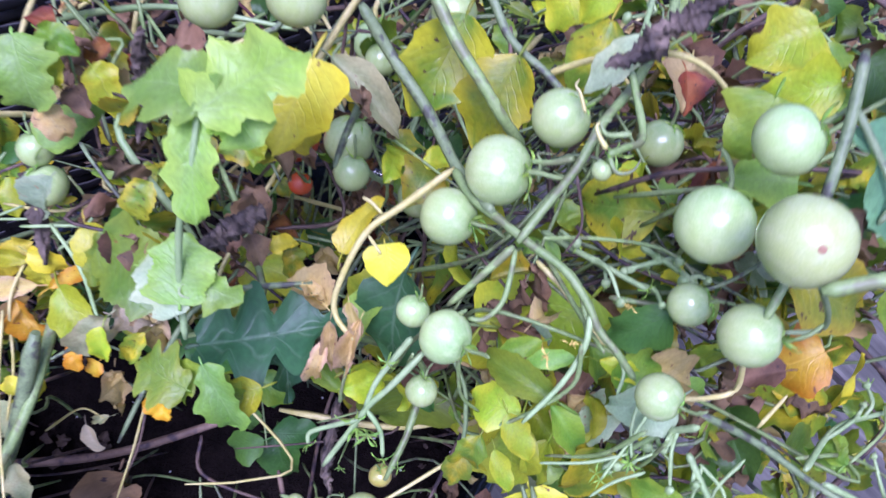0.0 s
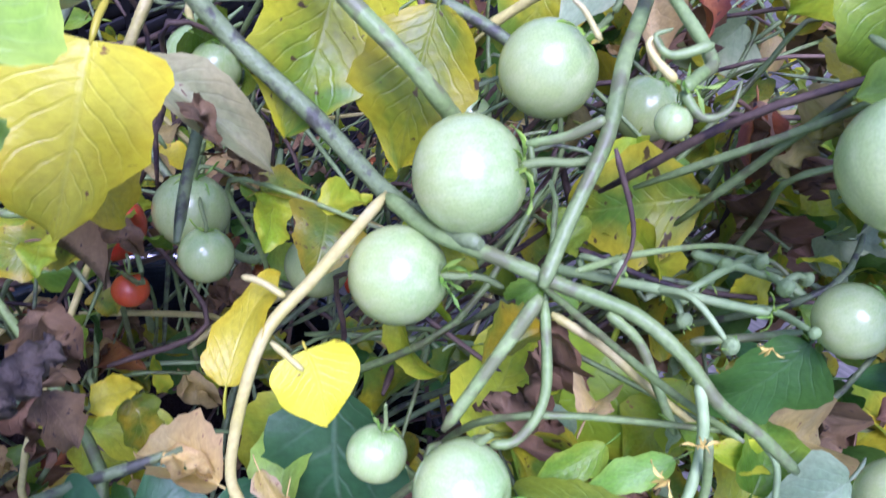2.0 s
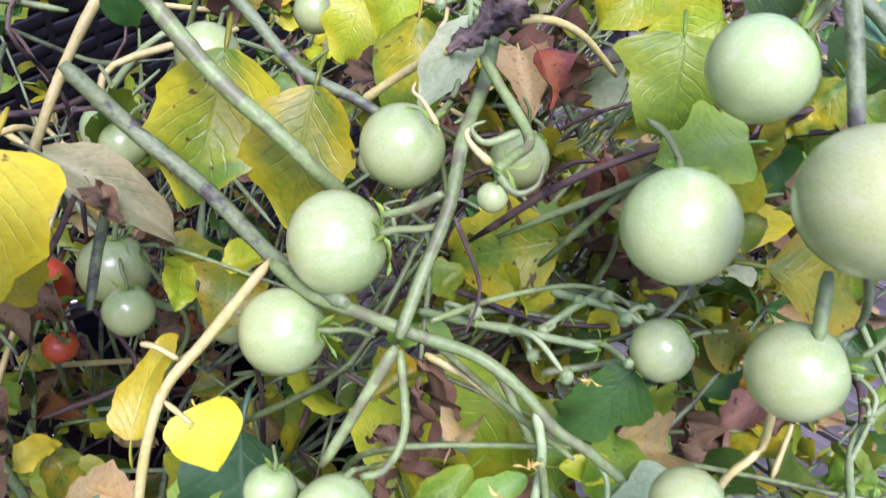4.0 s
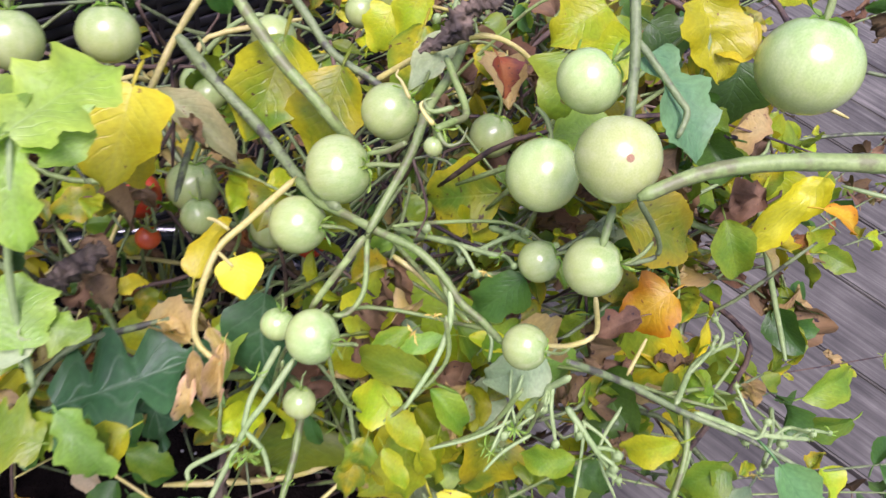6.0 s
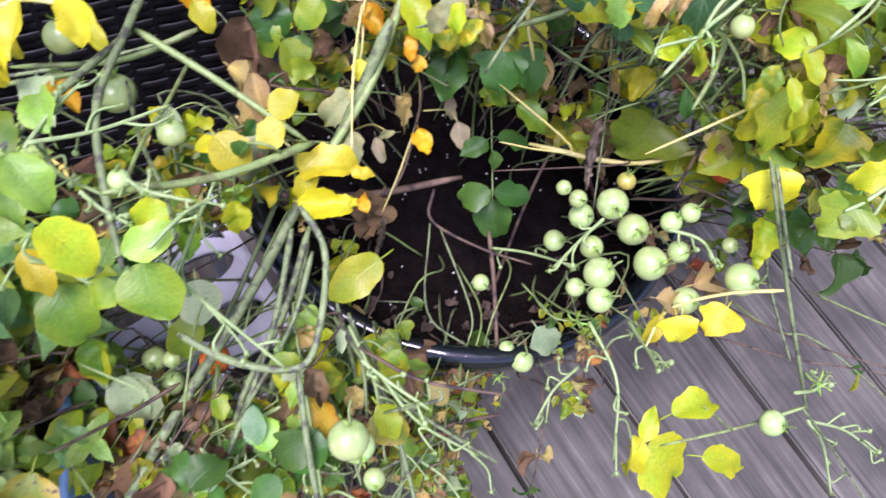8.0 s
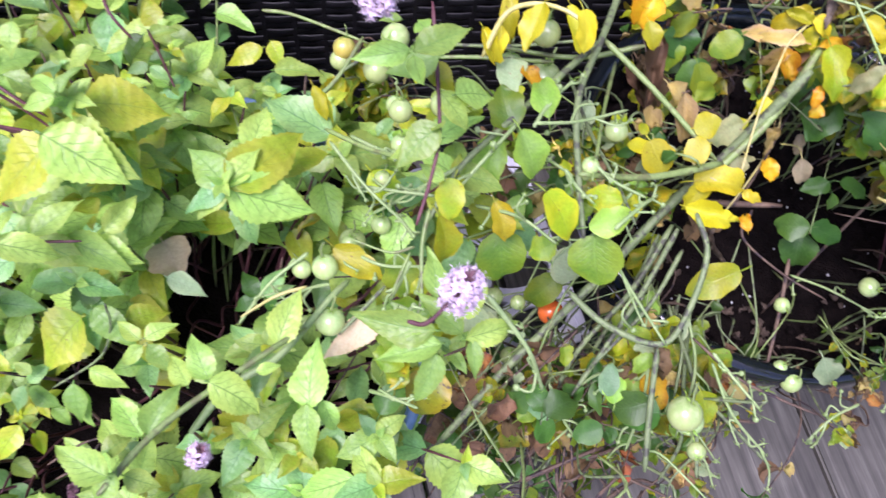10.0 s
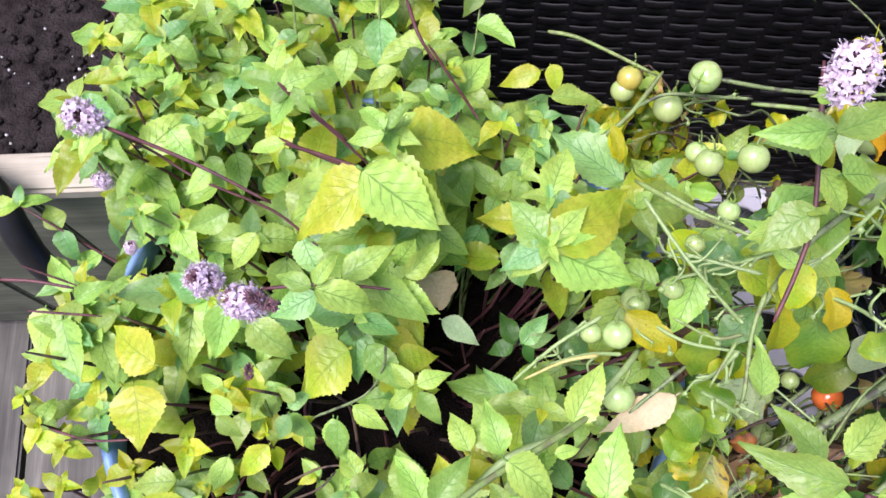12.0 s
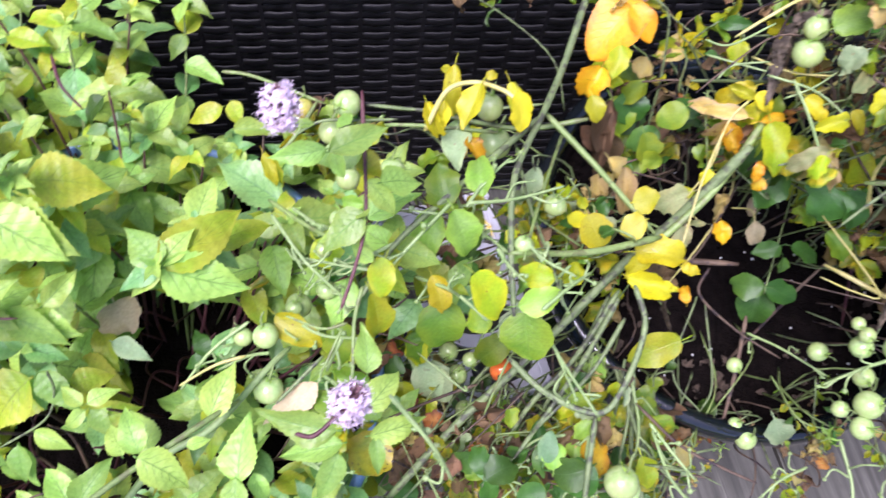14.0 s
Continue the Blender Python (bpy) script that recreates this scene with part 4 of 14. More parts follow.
def far_mint_sprig(base, top, seed, size):
    mint_sprig(base, top, seed, size, apart=False)

# tomato fruit
tomato(TOMATO_PLANT, (0.0859, -0.0679, 0.7226), 0.0103, (0.81, -0.34, 0.48), "green")
tomato(TOMATO_PLANT, (0.0739, -0.0742, 0.7059), 0.0088, (0.78, -0.47, 0.42), "green")
tomato(TOMATO_PLANT, (0.1027, -0.0554, 0.7330), 0.0086, (0.70, 0.03, 0.71), "green")
tomato(TOMATO_PLANT, (0.1364, -0.0939, 0.7781), 0.0081, (0.67, 0.10, 0.73), "green")
tomato(TOMATO_PLANT, (0.1300, -0.1012, 0.7532), 0.0096, (0.38, 0.84, 0.38), "green")
tomato(TOMATO_PLANT, (0.1317, -0.1208, 0.7802), 0.0095, (0.27, 0.63, -0.73), "green")
tomato(TOMATO_PLANT, (0.2051, -0.0901, 0.7775), 0.0140, (0.20, 0.52, 0.83), "green")
tomato(TOMATO_PLANT, (0.1348, -0.1282, 0.7495), 0.0074, (0.79, -0.31, 0.53), "green")
tomato(TOMATO_PLANT, (0.1349, -0.1093, 0.7254), 0.0060, (0.74, -0.13, 0.66), "green")
tomato(TOMATO_PLANT, (0.0717, -0.1131, 0.7062), 0.0077, (0.70, -0.60, 0.39), "green")
tomato(TOMATO_PLANT, (0.1210, -0.1357, 0.7272), 0.0060, (0.70, -0.60, 0.39), "green")
tomato(TOMATO_PLANT, (0.0685, -0.1200, 0.6803), 0.0049, (0.12, 0.55, 0.83), "green")
tomato(TOMATO_PLANT, (0.0255, -0.0165, 0.7310), 0.0092, (0.04, 0.60, 0.80), "green")
tomato(TOMATO_PLANT, (0.0014, -0.0256, 0.7366), 0.0085, (0.04, 0.60, 0.80), "green")
tomato(TOMATO_PLANT, (0.0767, 0.0015, 0.7148), 0.0079, (0.51, 0.77, 0.39), "green")
tomato(TOMATO_PLANT, (0.1316, 0.0422, 0.7057), 0.0099, (0.35, 0.75, 0.56), "green")
tomato(TOMATO_PLANT, (0.0539, -0.0024, 0.6930), 0.0059, (0.35, 0.39, 0.85), "green")
tomato(TOMATO_PLANT, (0.0641, 0.0100, 0.6810), 0.0051, (0.35, 0.39, 0.85), "green")
tomato(TOMATO_PLANT, (0.1375, 0.0223, 0.6440), 0.0072, (0.19, 0.51, 0.84), "green")
tomato(TOMATO_PLANT, (0.0731, -0.0309, 0.6493), 0.0085, (0.35, 0.39, 0.85), "green")
tomato(TOMATO_PLANT, (0.0891, -0.0286, 0.6339), 0.0068, (0.35, 0.39, 0.85), "red")
tomato(TOMATO_PLANT, (0.0260, -0.0119, 0.6245), 0.0052, (0.11, 0.55, 0.83), "red")
tomato(TOMATO_PLANT, (0.0467, -0.0176, 0.6430), 0.0074, (0.11, 0.55, 0.83), "green")
tomato(TOMATO_PLANT, (0.1069, -0.0820, 0.7454), 0.0027, (0.27, 0.44, 0.86), "green")
tomato(TOMATO_PLANT, (0.0224, 0.0096, 0.6268), 0.0109, (0.03, 0.58, 0.81), "red")
tomato(TOMATO_PLANT, (0.0531, 0.0226, 0.6750), 0.0089, (0.21, 0.49, 0.85), "green")
tomato(TOMATO_PLANT, (0.0452, -0.0007, 0.6417), 0.0106, (0.21, 0.49, 0.85), "green")
tomato(TOMATO_PLANT, (0.0649, -0.0985, 0.6901), 0.0052, (0.29, 0.45, 0.84), "green")
tomato(TOMATO_PLANT, (0.1525, -0.0324, 0.6959), 0.0084, (0.29, 0.45, 0.84), "green")
tomato(TOMATO_PLANT, (0.1218, 0.0542, 0.6859), 0.0073, (0.29, 0.45, 0.84), "green")
tomato(TOMATO_PLANT, (0.0815, -0.1626, 0.5501), 0.0092, (0.43, -0.41, 0.80), "green")
tomato(TOMATO_PLANT, (0.1279, -0.1681, 0.5578), 0.0089, (0.35, -0.44, 0.82), "green")
tomato(TOMATO_PLANT, (0.0893, -0.1916, 0.5713), 0.0068, (0.35, -0.44, 0.82), "green")
tomato(TOMATO_PLANT, (0.0593, -0.1329, 0.5553), 0.0086, (0.02, -0.76, 0.65), "green")
tomato(TOMATO_PLANT, (0.0489, -0.1301, 0.5339), 0.0072, (0.35, -0.44, 0.82), "green")
tomato(TOMATO_PLANT, (0.0474, -0.1202, 0.4831), 0.0068, (0.56, -0.36, 0.75), "green")
tomato(TOMATO_PLANT, (0.0563, -0.1467, 0.5296), 0.0066, (0.20, -0.65, 0.73), "green")
tomato(TOMATO_PLANT, (0.0759, -0.1384, 0.5415), 0.0088, (0.19, -0.58, 0.79), "green")
tomato(TOMATO_PLANT, (0.0569, -0.1673, 0.5400), 0.0085, (0.36, -0.08, 0.93), "green")
tomato(TOMATO_PLANT, (0.0590, -0.1804, 0.5344), 0.0071, (0.36, -0.08, 0.93), "green")
tomato(TOMATO_PLANT, (0.0476, -0.1717, 0.5271), 0.0052, (0.36, -0.08, 0.93), "green")
tomato(TOMATO_PLANT, (0.0905, -0.1406, 0.5587), 0.0058, (0.23, 0.07, 0.97), "green")
tomato(TOMATO_PLANT, (0.0999, -0.1353, 0.5625), 0.0055, (0.23, 0.07, 0.97), "green")
tomato(TOMATO_PLANT, (0.0310, -0.1300, 0.5593), 0.0041, (0.30, -0.74, 0.60), "green")
tomato(TOMATO_PLANT, (0.0411, -0.1311, 0.5524), 0.0050, (0.29, -0.62, 0.73), "green")
tomato(TOMATO_PLANT, (0.0670, -0.1176, 0.5565), 0.0052, (-0.15, 0.30, 0.94), "yellow")
tomato(TOMATO_PLANT, (0.0510, -0.1697, 0.3940), 0.0083, (0.11, 0.20, 0.97), "green")
tomato(TOMATO_PLANT, (0.0386, -0.1636, 0.3978), 0.0054, (0.11, 0.20, 0.97), "green")
tomato(TOMATO_PLANT, (0.1218, -0.1036, 0.5606), 0.0071, (0.08, 0.32, 0.94), "red")
tomato(TOMATO_PLANT, (0.1231, -0.1139, 0.5734), 0.0050, (0.01, 0.31, 0.95), "green")
tomato(TOMATO_PLANT, (0.0092, -0.1382, 0.4447), 0.0057, (0.45, -0.56, 0.70), "green")
tomato(TOMATO_PLANT, (0.1477, -0.2368, 0.5387), 0.0068, (0.50, -0.38, 0.78), "green")
tomato(TOMATO_PLANT, (0.0990, -0.1514, 0.5475), 0.0061, (0.43, -0.41, 0.80), "green")
tomato(TOMATO_PLANT, (0.1301, -0.1413, 0.5455), 0.0045, (0.43, -0.41, 0.80), "green")
tomato(LEANING_PLANT, (-0.1630, -0.1536, 0.5892), 0.0066, (-0.08, 0.36, 0.93), "green")
tomato(LEANING_PLANT, (-0.1714, -0.1929, 0.6091), 0.0047, (-0.08, 0.36, 0.93), "green")
tomato(LEANING_PLANT, (-0.1681, -0.1750, 0.5715), 0.0043, (-0.08, 0.36, 0.93), "green")
tomato(LEANING_PLANT, (-0.2122, -0.1041, 0.5423), 0.0111, (-0.08, 0.36, 0.93), "green")
tomato(LEANING_PLANT, (-0.2794, -0.2823, 0.5593), 0.0071, (-0.46, 0.45, 0.76), "green")
tomato(LEANING_PLANT, (-0.2906, -0.2876, 0.5573), 0.0053, (-0.46, 0.45, 0.76), "green")
tomato(LEANING_PLANT, (-0.2652, -0.3070, 0.5540), 0.0082, (-0.11, 0.60, 0.79), "green")
tomato(LEANING_PLANT, (-0.2770, -0.2576, 0.5402), 0.0049, (-0.02, 0.62, 0.78), "green")
tomato(LEANING_PLANT, (-0.3449, -0.1197, 0.5114), 0.0078, (-0.13, 0.69, 0.71), "yellow")
tomato(LEANING_PLANT, (-0.3454, -0.1249, 0.5040), 0.0075, (-0.13, 0.69, 0.71), "green")
tomato(LEANING_PLANT, (-0.3052, -0.1291, 0.5581), 0.0088, (-0.21, -0.84, 0.51), "green")
tomato(LEANING_PLANT, (-0.3152, -0.1340, 0.5236), 0.0088, (-0.18, 0.63, 0.76), "green")
tomato(LEANING_PLANT, (-0.2887, -0.1643, 0.5437), 0.0063, (-0.18, 0.63, 0.76), "green")
tomato(LEANING_PLANT, (-0.2813, -0.1765, 0.5601), 0.0072, (-0.18, 0.63, 0.76), "green")
tomato(LEANING_PLANT, (-0.2617, -0.1551, 0.5496), 0.0083, (-0.28, 0.61, 0.74), "green")
tomato(LEANING_PLANT, (-0.2778, -0.2517, 0.5292), 0.0079, (-0.09, 0.57, 0.82), "green")
tomato(LEANING_PLANT, (-0.2170, -0.3404, 0.4805), 0.0088, (-0.09, 0.57, 0.82), "green")
tomato(LEANING_PLANT, (-0.2274, -0.3356, 0.4739), 0.0077, (-0.09, 0.57, 0.82), "green")
tomato(LEANING_PLANT, (-0.2217, -0.3535, 0.4676), 0.0077, (-0.09, 0.57, 0.82), "green")
tomato(LEANING_PLANT, (-0.2196, -0.1182, 0.6002), 0.0081, (-0.22, 0.60, 0.77), "green")
tomato(LEANING_PLANT, (-0.2342, -0.1165, 0.5580), 0.0081, (-0.22, 0.60, 0.77), "green")
tomato(LEANING_PLANT, (-0.1859, -0.2112, 0.4233), 0.0076, (0.22, -0.77, 0.60), "green")
tomato(LEANING_PLANT, (-0.1732, -0.2232, 0.4185), 0.0076, (0.03, 0.20, 0.98), "green")
tomato(LEANING_PLANT, (-0.2342, -0.2977, 0.4474), 0.0098, (0.22, -0.85, 0.47), "green")
tomato(LEANING_PLANT, (-0.1573, -0.2407, 0.4000), 0.0074, (0.03, 0.20, 0.98), "green")
tomato(LEANING_PLANT, (-0.0576, -0.2684, 0.5159), 0.0086, (0.22, -0.82, 0.53), "green")
tomato(LEANING_PLANT, (-0.0474, -0.2823, 0.5119), 0.0055, (0.22, -0.82, 0.53), "green")
tomato(LEANING_PLANT, (-0.2159, -0.2951, 0.4188), 0.0067, (0.22, -0.82, 0.53), "green")
tomato(LEANING_PLANT, (-0.0625, -0.2670, 0.5209), 0.0102, (-0.08, 0.56, 0.82), "green")
tomato(LEANING_PLANT, (-0.1694, -0.2173, 0.4497), 0.0055, (0.58, -0.74, 0.34), "green")
# big weed
leaf(WEED, "thistle", "fresh", (0.0022, -0.1014, 0.7139), (0.0163, -0.1106, 0.7151), (-0.23, -0.44, 0.87), 1.0)
leaf(WEED, "thistle", "fresh", (0.0038, -0.1025, 0.7154), (-0.0087, -0.1031, 0.7087), (-0.23, -0.63, 0.74), 1.0)
leaf(WEED, "thistle", "fresh", (0.0069, -0.1197, 0.6964), (0.0185, -0.1378, 0.6875), (0.01, -0.61, 0.79), .7)
leaf(WEED, "thistle", "green", (0.0059, -0.1186, 0.6910), (-0.0049, -0.1224, 0.6825), (0.11, -0.18, 0.98), 1.2)
leaf(WEED, "thistle", "green", (0.0069, -0.1196, 0.6892), (0.0174, -0.1289, 0.6883), (-0.38, -0.37, 0.85), 1.0)
leaf(WEED, "pinnate", "deep", (-0.0013, -0.1000, 0.6601), (0.0449, -0.1011, 0.6776), (0.10, -0.11, 0.99), 0.95)
leaf(WEED, "pinnate", "deep", (0.0246, -0.0906, 0.6641), (0.0303, -0.1155, 0.6491), (0.25, 0.18, 0.95), 0.8)
leaf(WEED, "oval", "deep", (0.0640, -0.0791, 0.6774), (0.0554, -0.1070, 0.6547), (-0.48, -0.16, 0.86), 1.1)
leaf(WEED, "thistle", "fresh", (-0.0623, -0.0158, 0.7040), (-0.0553, -0.0383, 0.6940), (-0.03, -0.27, 0.96), 1.2)
leaf(WEED, "thistle", "fresh", (-0.0117, -0.0951, 0.7052), (0.0033, -0.0969, 0.7095), (-0.21, -0.16, 0.96), .7)
# leaves of the fruiting branches
leaf(TOMATO_PLANT, "heart", "yellow", (0.0316, -0.0403, 0.7324), (0.0219, -0.0641, 0.7130), (-0.09, 0.00, 1.00), 1.1)
leaf(TOMATO_PLANT, "heart", "yellow", (0.0243, -0.0418, 0.7166), (0.0337, -0.0572, 0.7081), (0.03, -0.35, 0.94), 1.0)
leaf(TOMATO_PLANT, "oval", "faded", (0.0370, -0.0190, 0.7095), (0.0622, -0.0434, 0.7052), (-0.11, -0.26, 0.96), 0.46)
leaf(TOMATO_PLANT, "oval", "mottled", (0.0788, -0.0089, 0.7241), (0.0660, -0.0354, 0.7007), (0.05, -0.25, 0.95), 1.05)
leaf(TOMATO_PLANT, "oval", "mottled", (0.0953, -0.0236, 0.7230), (0.0802, -0.0469, 0.7010), (-0.2, -0.34, 0.89), 0.95)
leaf(TOMATO_PLANT, "oval", "spotted", (0.1432, -0.0668, 0.7042), (0.1155, -0.0586, 0.6947), (-0.52, -0.60, 0.60), 1.15)
leaf(TOMATO_PLANT, "leaflet", "yellow", (0.0428, -0.0843, 0.6982), (0.0506, -0.0675, 0.7109), (-0.55, -0.51, 0.82), 0.6)
stalk(TOMATO_PLANT, M_STEMYELLOW, 0.0009, 0.0008, (0.0536, -0.0769, 0.7097), (0.0503, -0.0732, 0.7097), (0.0479, -0.0710, 0.7085))
leaf(TOMATO_PLANT, "curled", "straw", (0.0394, -0.0906, 0.6726), (0.0263, -0.0808, 0.6766), (0.02, 0.05, 1.00), .9)
leaf(TOMATO_PLANT, "heart", "lime", (0.1283, 0.0332, 0.7042), (0.1175, 0.0200, 0.6924), (-0.08, -0.07, 0.99), 1.1)
leaf(TOMATO_PLANT, "oval", "turning", (0.1273, -0.0069, 0.7261), (0.1166, -0.0287, 0.7086), (-0.13, -0.24, 0.96), .9)
leaf(TOMATO_PLANT, "oval", "pale", (0.1281, -0.0311, 0.7436), (0.1127, -0.0435, 0.7301), (0.09, -0.04, 1.00), .7)
leaf(TOMATO_PLANT, "heart", "lime", (0.1832, -0.0476, 0.7490), (0.1587, -0.0497, 0.7376), (-0.16, -0.50, 0.85), .75)
leaf(TOMATO_PLANT, "heart", "green", (0.1485, -0.0682, 0.7636), (0.1415, -0.0838, 0.7500), (-0.31, -0.04, 0.95), 1.1)
leaf(TOMATO_PLANT, "heart", "fresh", (0.1555, -0.0873, 0.7535), (0.1388, -0.0834, 0.7494), (-0.32, -0.32, 0.89), .9)
leaf(TOMATO_PLANT, "oval", "fresh", (0.1907, -0.0535, 0.7498), (0.1763, -0.0493, 0.7436), (-0.19, -0.24, 0.95), .7)
leaf(TOMATO_PLANT, "heart", "yellow", (0.0447, -0.0027, 0.7604), (0.0481, -0.0202, 0.7527), (-0.22, -0.13, 0.97), 1.2)
leaf(TOMATO_PLANT, "oval", "dark", (0.0628, 0.0047, 0.7373), (0.0554, -0.0023, 0.7271), (-0.05, -0.25, 0.97), 1.2)
leaf(TOMATO_PLANT, "oval", "turning", (0.0924, 0.0158, 0.7393), (0.0849, 0.0096, 0.7295), (-0.74, -0.50, 0.44), 1.1)
leaf(TOMATO_PLANT, "oval", "lime", (0.1339, 0.0168, 0.7258), (0.1221, 0.0054, 0.7111), (0.12, -0.35, 0.93), .9)
leaf(TOMATO_PLANT, "curled", "rust", (0.1428, -0.0366, 0.7370), (0.1461, -0.0483, 0.7306), (-0.07, -0.17, 0.98), 1.0)
leaf(TOMATO_PLANT, "withered", "brown", (0.1577, -0.0550, 0.7159), (0.1765, -0.0768, 0.7062), (-0.40, -0.34, 0.85), 1.0)
leaf(TOMATO_PLANT, "curled", "rust", (0.1596, -0.0542, 0.7163), (0.1571, -0.0670, 0.7045), (-0.49, -0.64, 0.59), .8)
leaf(TOMATO_PLANT, "withered", "brown", (0.1483, -0.0669, 0.7019), (0.1692, -0.0809, 0.7010), (-0.18, -0.24, 0.95), .6)
leaf(TOMATO_PLANT, "broad", "deepfresh", (0.1474, -0.0962, 0.7881), (0.1591, -0.1189, 0.7770), (0.1, -0.2, 0.96), 0.72)
leaf(TOMATO_PLANT, "ragged", "yellow", (0.1844, -0.0625, 0.7800), (0.1861, -0.0837, 0.7660), (-0.28, -0.23, 0.93), 1.15)
leaf(TOMATO_PLANT, "heart", "yellow", (0.1983, -0.0778, 0.7726), (0.1845, -0.0670, 0.7720), (-0.19, -0.33, 0.93), .8)
leaf(TOMATO_PLANT, "oval", "fresh", (0.1845, -0.0359, 0.7440), (0.1677, -0.0280, 0.7425), (0.20, -0.62, 0.76), .9)
leaf(TOMATO_PLANT, "heart", "lime", (0.1824, -0.0260, 0.7489), (0.1626, -0.0321, 0.7388), (0.23, -0.21, 0.95), 1.0)
leaf(TOMATO_PLANT, "oval", "green", (0.1822, -0.0354, 0.7424), (0.1930, -0.0317, 0.7510), (-0.24, -0.28, 0.93), .9)
leaf(TOMATO_PLANT, "heart", "dark", (0.1838, -0.0479, 0.7591), (0.1987, -0.0606, 0.7539), (-0.49, -0.36, 0.80), 1.0)
leaf(TOMATO_PLANT, "oval", "spotted", (0.1596, -0.1038, 0.7351), (0.1821, -0.1182, 0.7355), (-0.22, -0.51, 0.83), 1.15)
leaf(TOMATO_PLANT, "flat", "yellow", (0.1805, -0.0735, 0.7050), (0.2075, -0.0810, 0.7108), (-0.18, -0.25, 0.95), .7)
leaf(TOMATO_PLANT, "heart", "orange", (0.1887, -0.1123, 0.7031), (0.1705, -0.1176, 0.6922), (-0.16, -0.15, 0.98), 1.00)
leaf(TOMATO_PLANT, "curled", "brown", (0.1774, -0.1167, 0.6979), (0.1625, -0.1181, 0.6927), (-0.44, -0.01, 0.90), .8)
leaf(TOMATO_PLANT, "ragged", "yellow", (0.2787, -0.0709, 0.7042), (0.2440, -0.0894, 0.6776), (-0.20, -0.30, 0.93), 0.5)
leaf(TOMATO_PLANT, "oval", "orange", (0.2715, -0.0841, 0.7010), (0.2914, -0.0946, 0.7013), (-0.48, -0.04, 0.87), .6)
leaf(TOMATO_PLANT, "crumpled", "brown", (0.2482, -0.0731, 0.7008), (0.2303, -0.0780, 0.6903), (-0.02, -0.23, 0.97), 1.0)
leaf(TOMATO_PLANT, "oval", "green", (0.2326, -0.0800, 0.6942), (0.2341, -0.1024, 0.6823), (-0.49, -0.60, 0.63), .85)
leaf(TOMATO_PLANT, "heart", "dark", (0.2161, -0.0586, 0.7518), (0.2118, -0.0755, 0.7358), (-0.22, -0.33, 0.92), 1.0)
leaf(TOMATO_PLANT, "leaflet", "dark", (0.1332, -0.1083, 0.7168), (0.1176, -0.1147, 0.7009), (-0.20, -0.40, 0.90), 0.95)
leaf(TOMATO_PLANT, "heart", "pale", (0.1378, -0.1278, 0.7024), (0.1177, -0.1326, 0.6939), (0.06, -0.52, 0.85), .85)
leaf(TOMATO_PLANT, "oval", "green", (0.3853, -0.0937, 0.5165), (0.4314, -0.0903, 0.5327), (0.02, -0.61, 0.79), .65)
leaf(TOMATO_PLANT, "oval", "green", (0.4147, -0.1122, 0.5130), (0.3823, -0.1149, 0.4984), (0.07, -0.76, 0.65), .8)
leaf(TOMATO_PLANT, "oval", "mintblue", (0.1897, -0.1737, 0.7098), (0.2037, -0.1986, 0.6958), (-0.04, -0.40, 0.92), .75)
leaf(TOMATO_PLANT, "oval", "green", (0.1909, -0.1647, 0.6873), (0.1760, -0.1695, 0.6784), (-0.43, -0.63, 0.65), 1.0)
leaf(TOMATO_PLANT, "narrow", "pale", (0.1971, -0.1720, 0.6833), (0.1806, -0.1807, 0.6739), (0.10, -0.59, 0.80), 1.2)
keep(part("rolled_leaf", tube(bmesh.new(), [Vector((0.1685, -0.1779, 0.6681)), Vector((0.1537, -0.1720, 0.6681)), Vector((0.1387, -0.1639, 0.6671))], 0.0042, 0.0027, 12, 4, 0.12), M_STEMPALE, TOMATO_PLANT, "pale rolled-up leaf"), Matrix())
leaf(TOMATO_PLANT, "oval", "dark", (0.2373, -0.0449, 0.5758), (0.2536, -0.0653, 0.5709), (-0.11, -0.10, 0.99), 1.0)
leaf(TOMATO_PLANT, "oval", "green", (0.2882, -0.0604, 0.5840), (0.3055, -0.0463, 0.5962), (-0.31, -0.17, 0.94), 1.0)
leaf(TOMATO_PLANT, "oval", "green", (0.2945, -0.0820, 0.5699), (0.3235, -0.1013, 0.5684), (-0.01, -0.32, 0.95), .9)
leaf(TOMATO_PLANT, "oval", "lime", (0.0878, -0.2434, 0.5537), (0.1123, -0.2311, 0.5620), (-0.38, -0.08, 0.92), .8)
leaf(TOMATO_PLANT, "oval", "lime", (0.0879, -0.2486, 0.5147), (0.0945, -0.2318, 0.5238), (0.01, -0.14, 0.99), .8)
leaf(TOMATO_PLANT, "curled", "yellow", (0.0943, -0.2370, 0.4831), (0.1000, -0.2595, 0.4748), (-0.01, 0.31, 0.95), .8)
leaf(TOMATO_PLANT, "heart", "lime", (0.1189, -0.2361, 0.4393), (0.1538, -0.2488, 0.4386), (0.21, -0.45, 0.87), 1.1)
leaf(TOMATO_PLANT, "oval", "lime", (0.1477, -0.2381, 0.4601), (0.1817, -0.2394, 0.4588), (-0.47, 0.01, 0.88), .75)
leaf(TOMATO_PLANT, "heart", "yellow", (0.0816, -0.2034, 0.5775), (0.0869, -0.2174, 0.5706), (-0.19, -0.63, 0.75), 1.2)
leaf(TOMATO_PLANT, "heart", "yellow", (0.1012, -0.2008, 0.5893), (0.0931, -0.2141, 0.5833), (-0.18, -0.14, 0.97), 1.2)
leaf(TOMATO_PLANT, "narrow", "yellow", (0.0760, -0.2018, 0.5740), (0.0693, -0.2179, 0.5673), (0.18, 0.15, 0.97), 1.2)
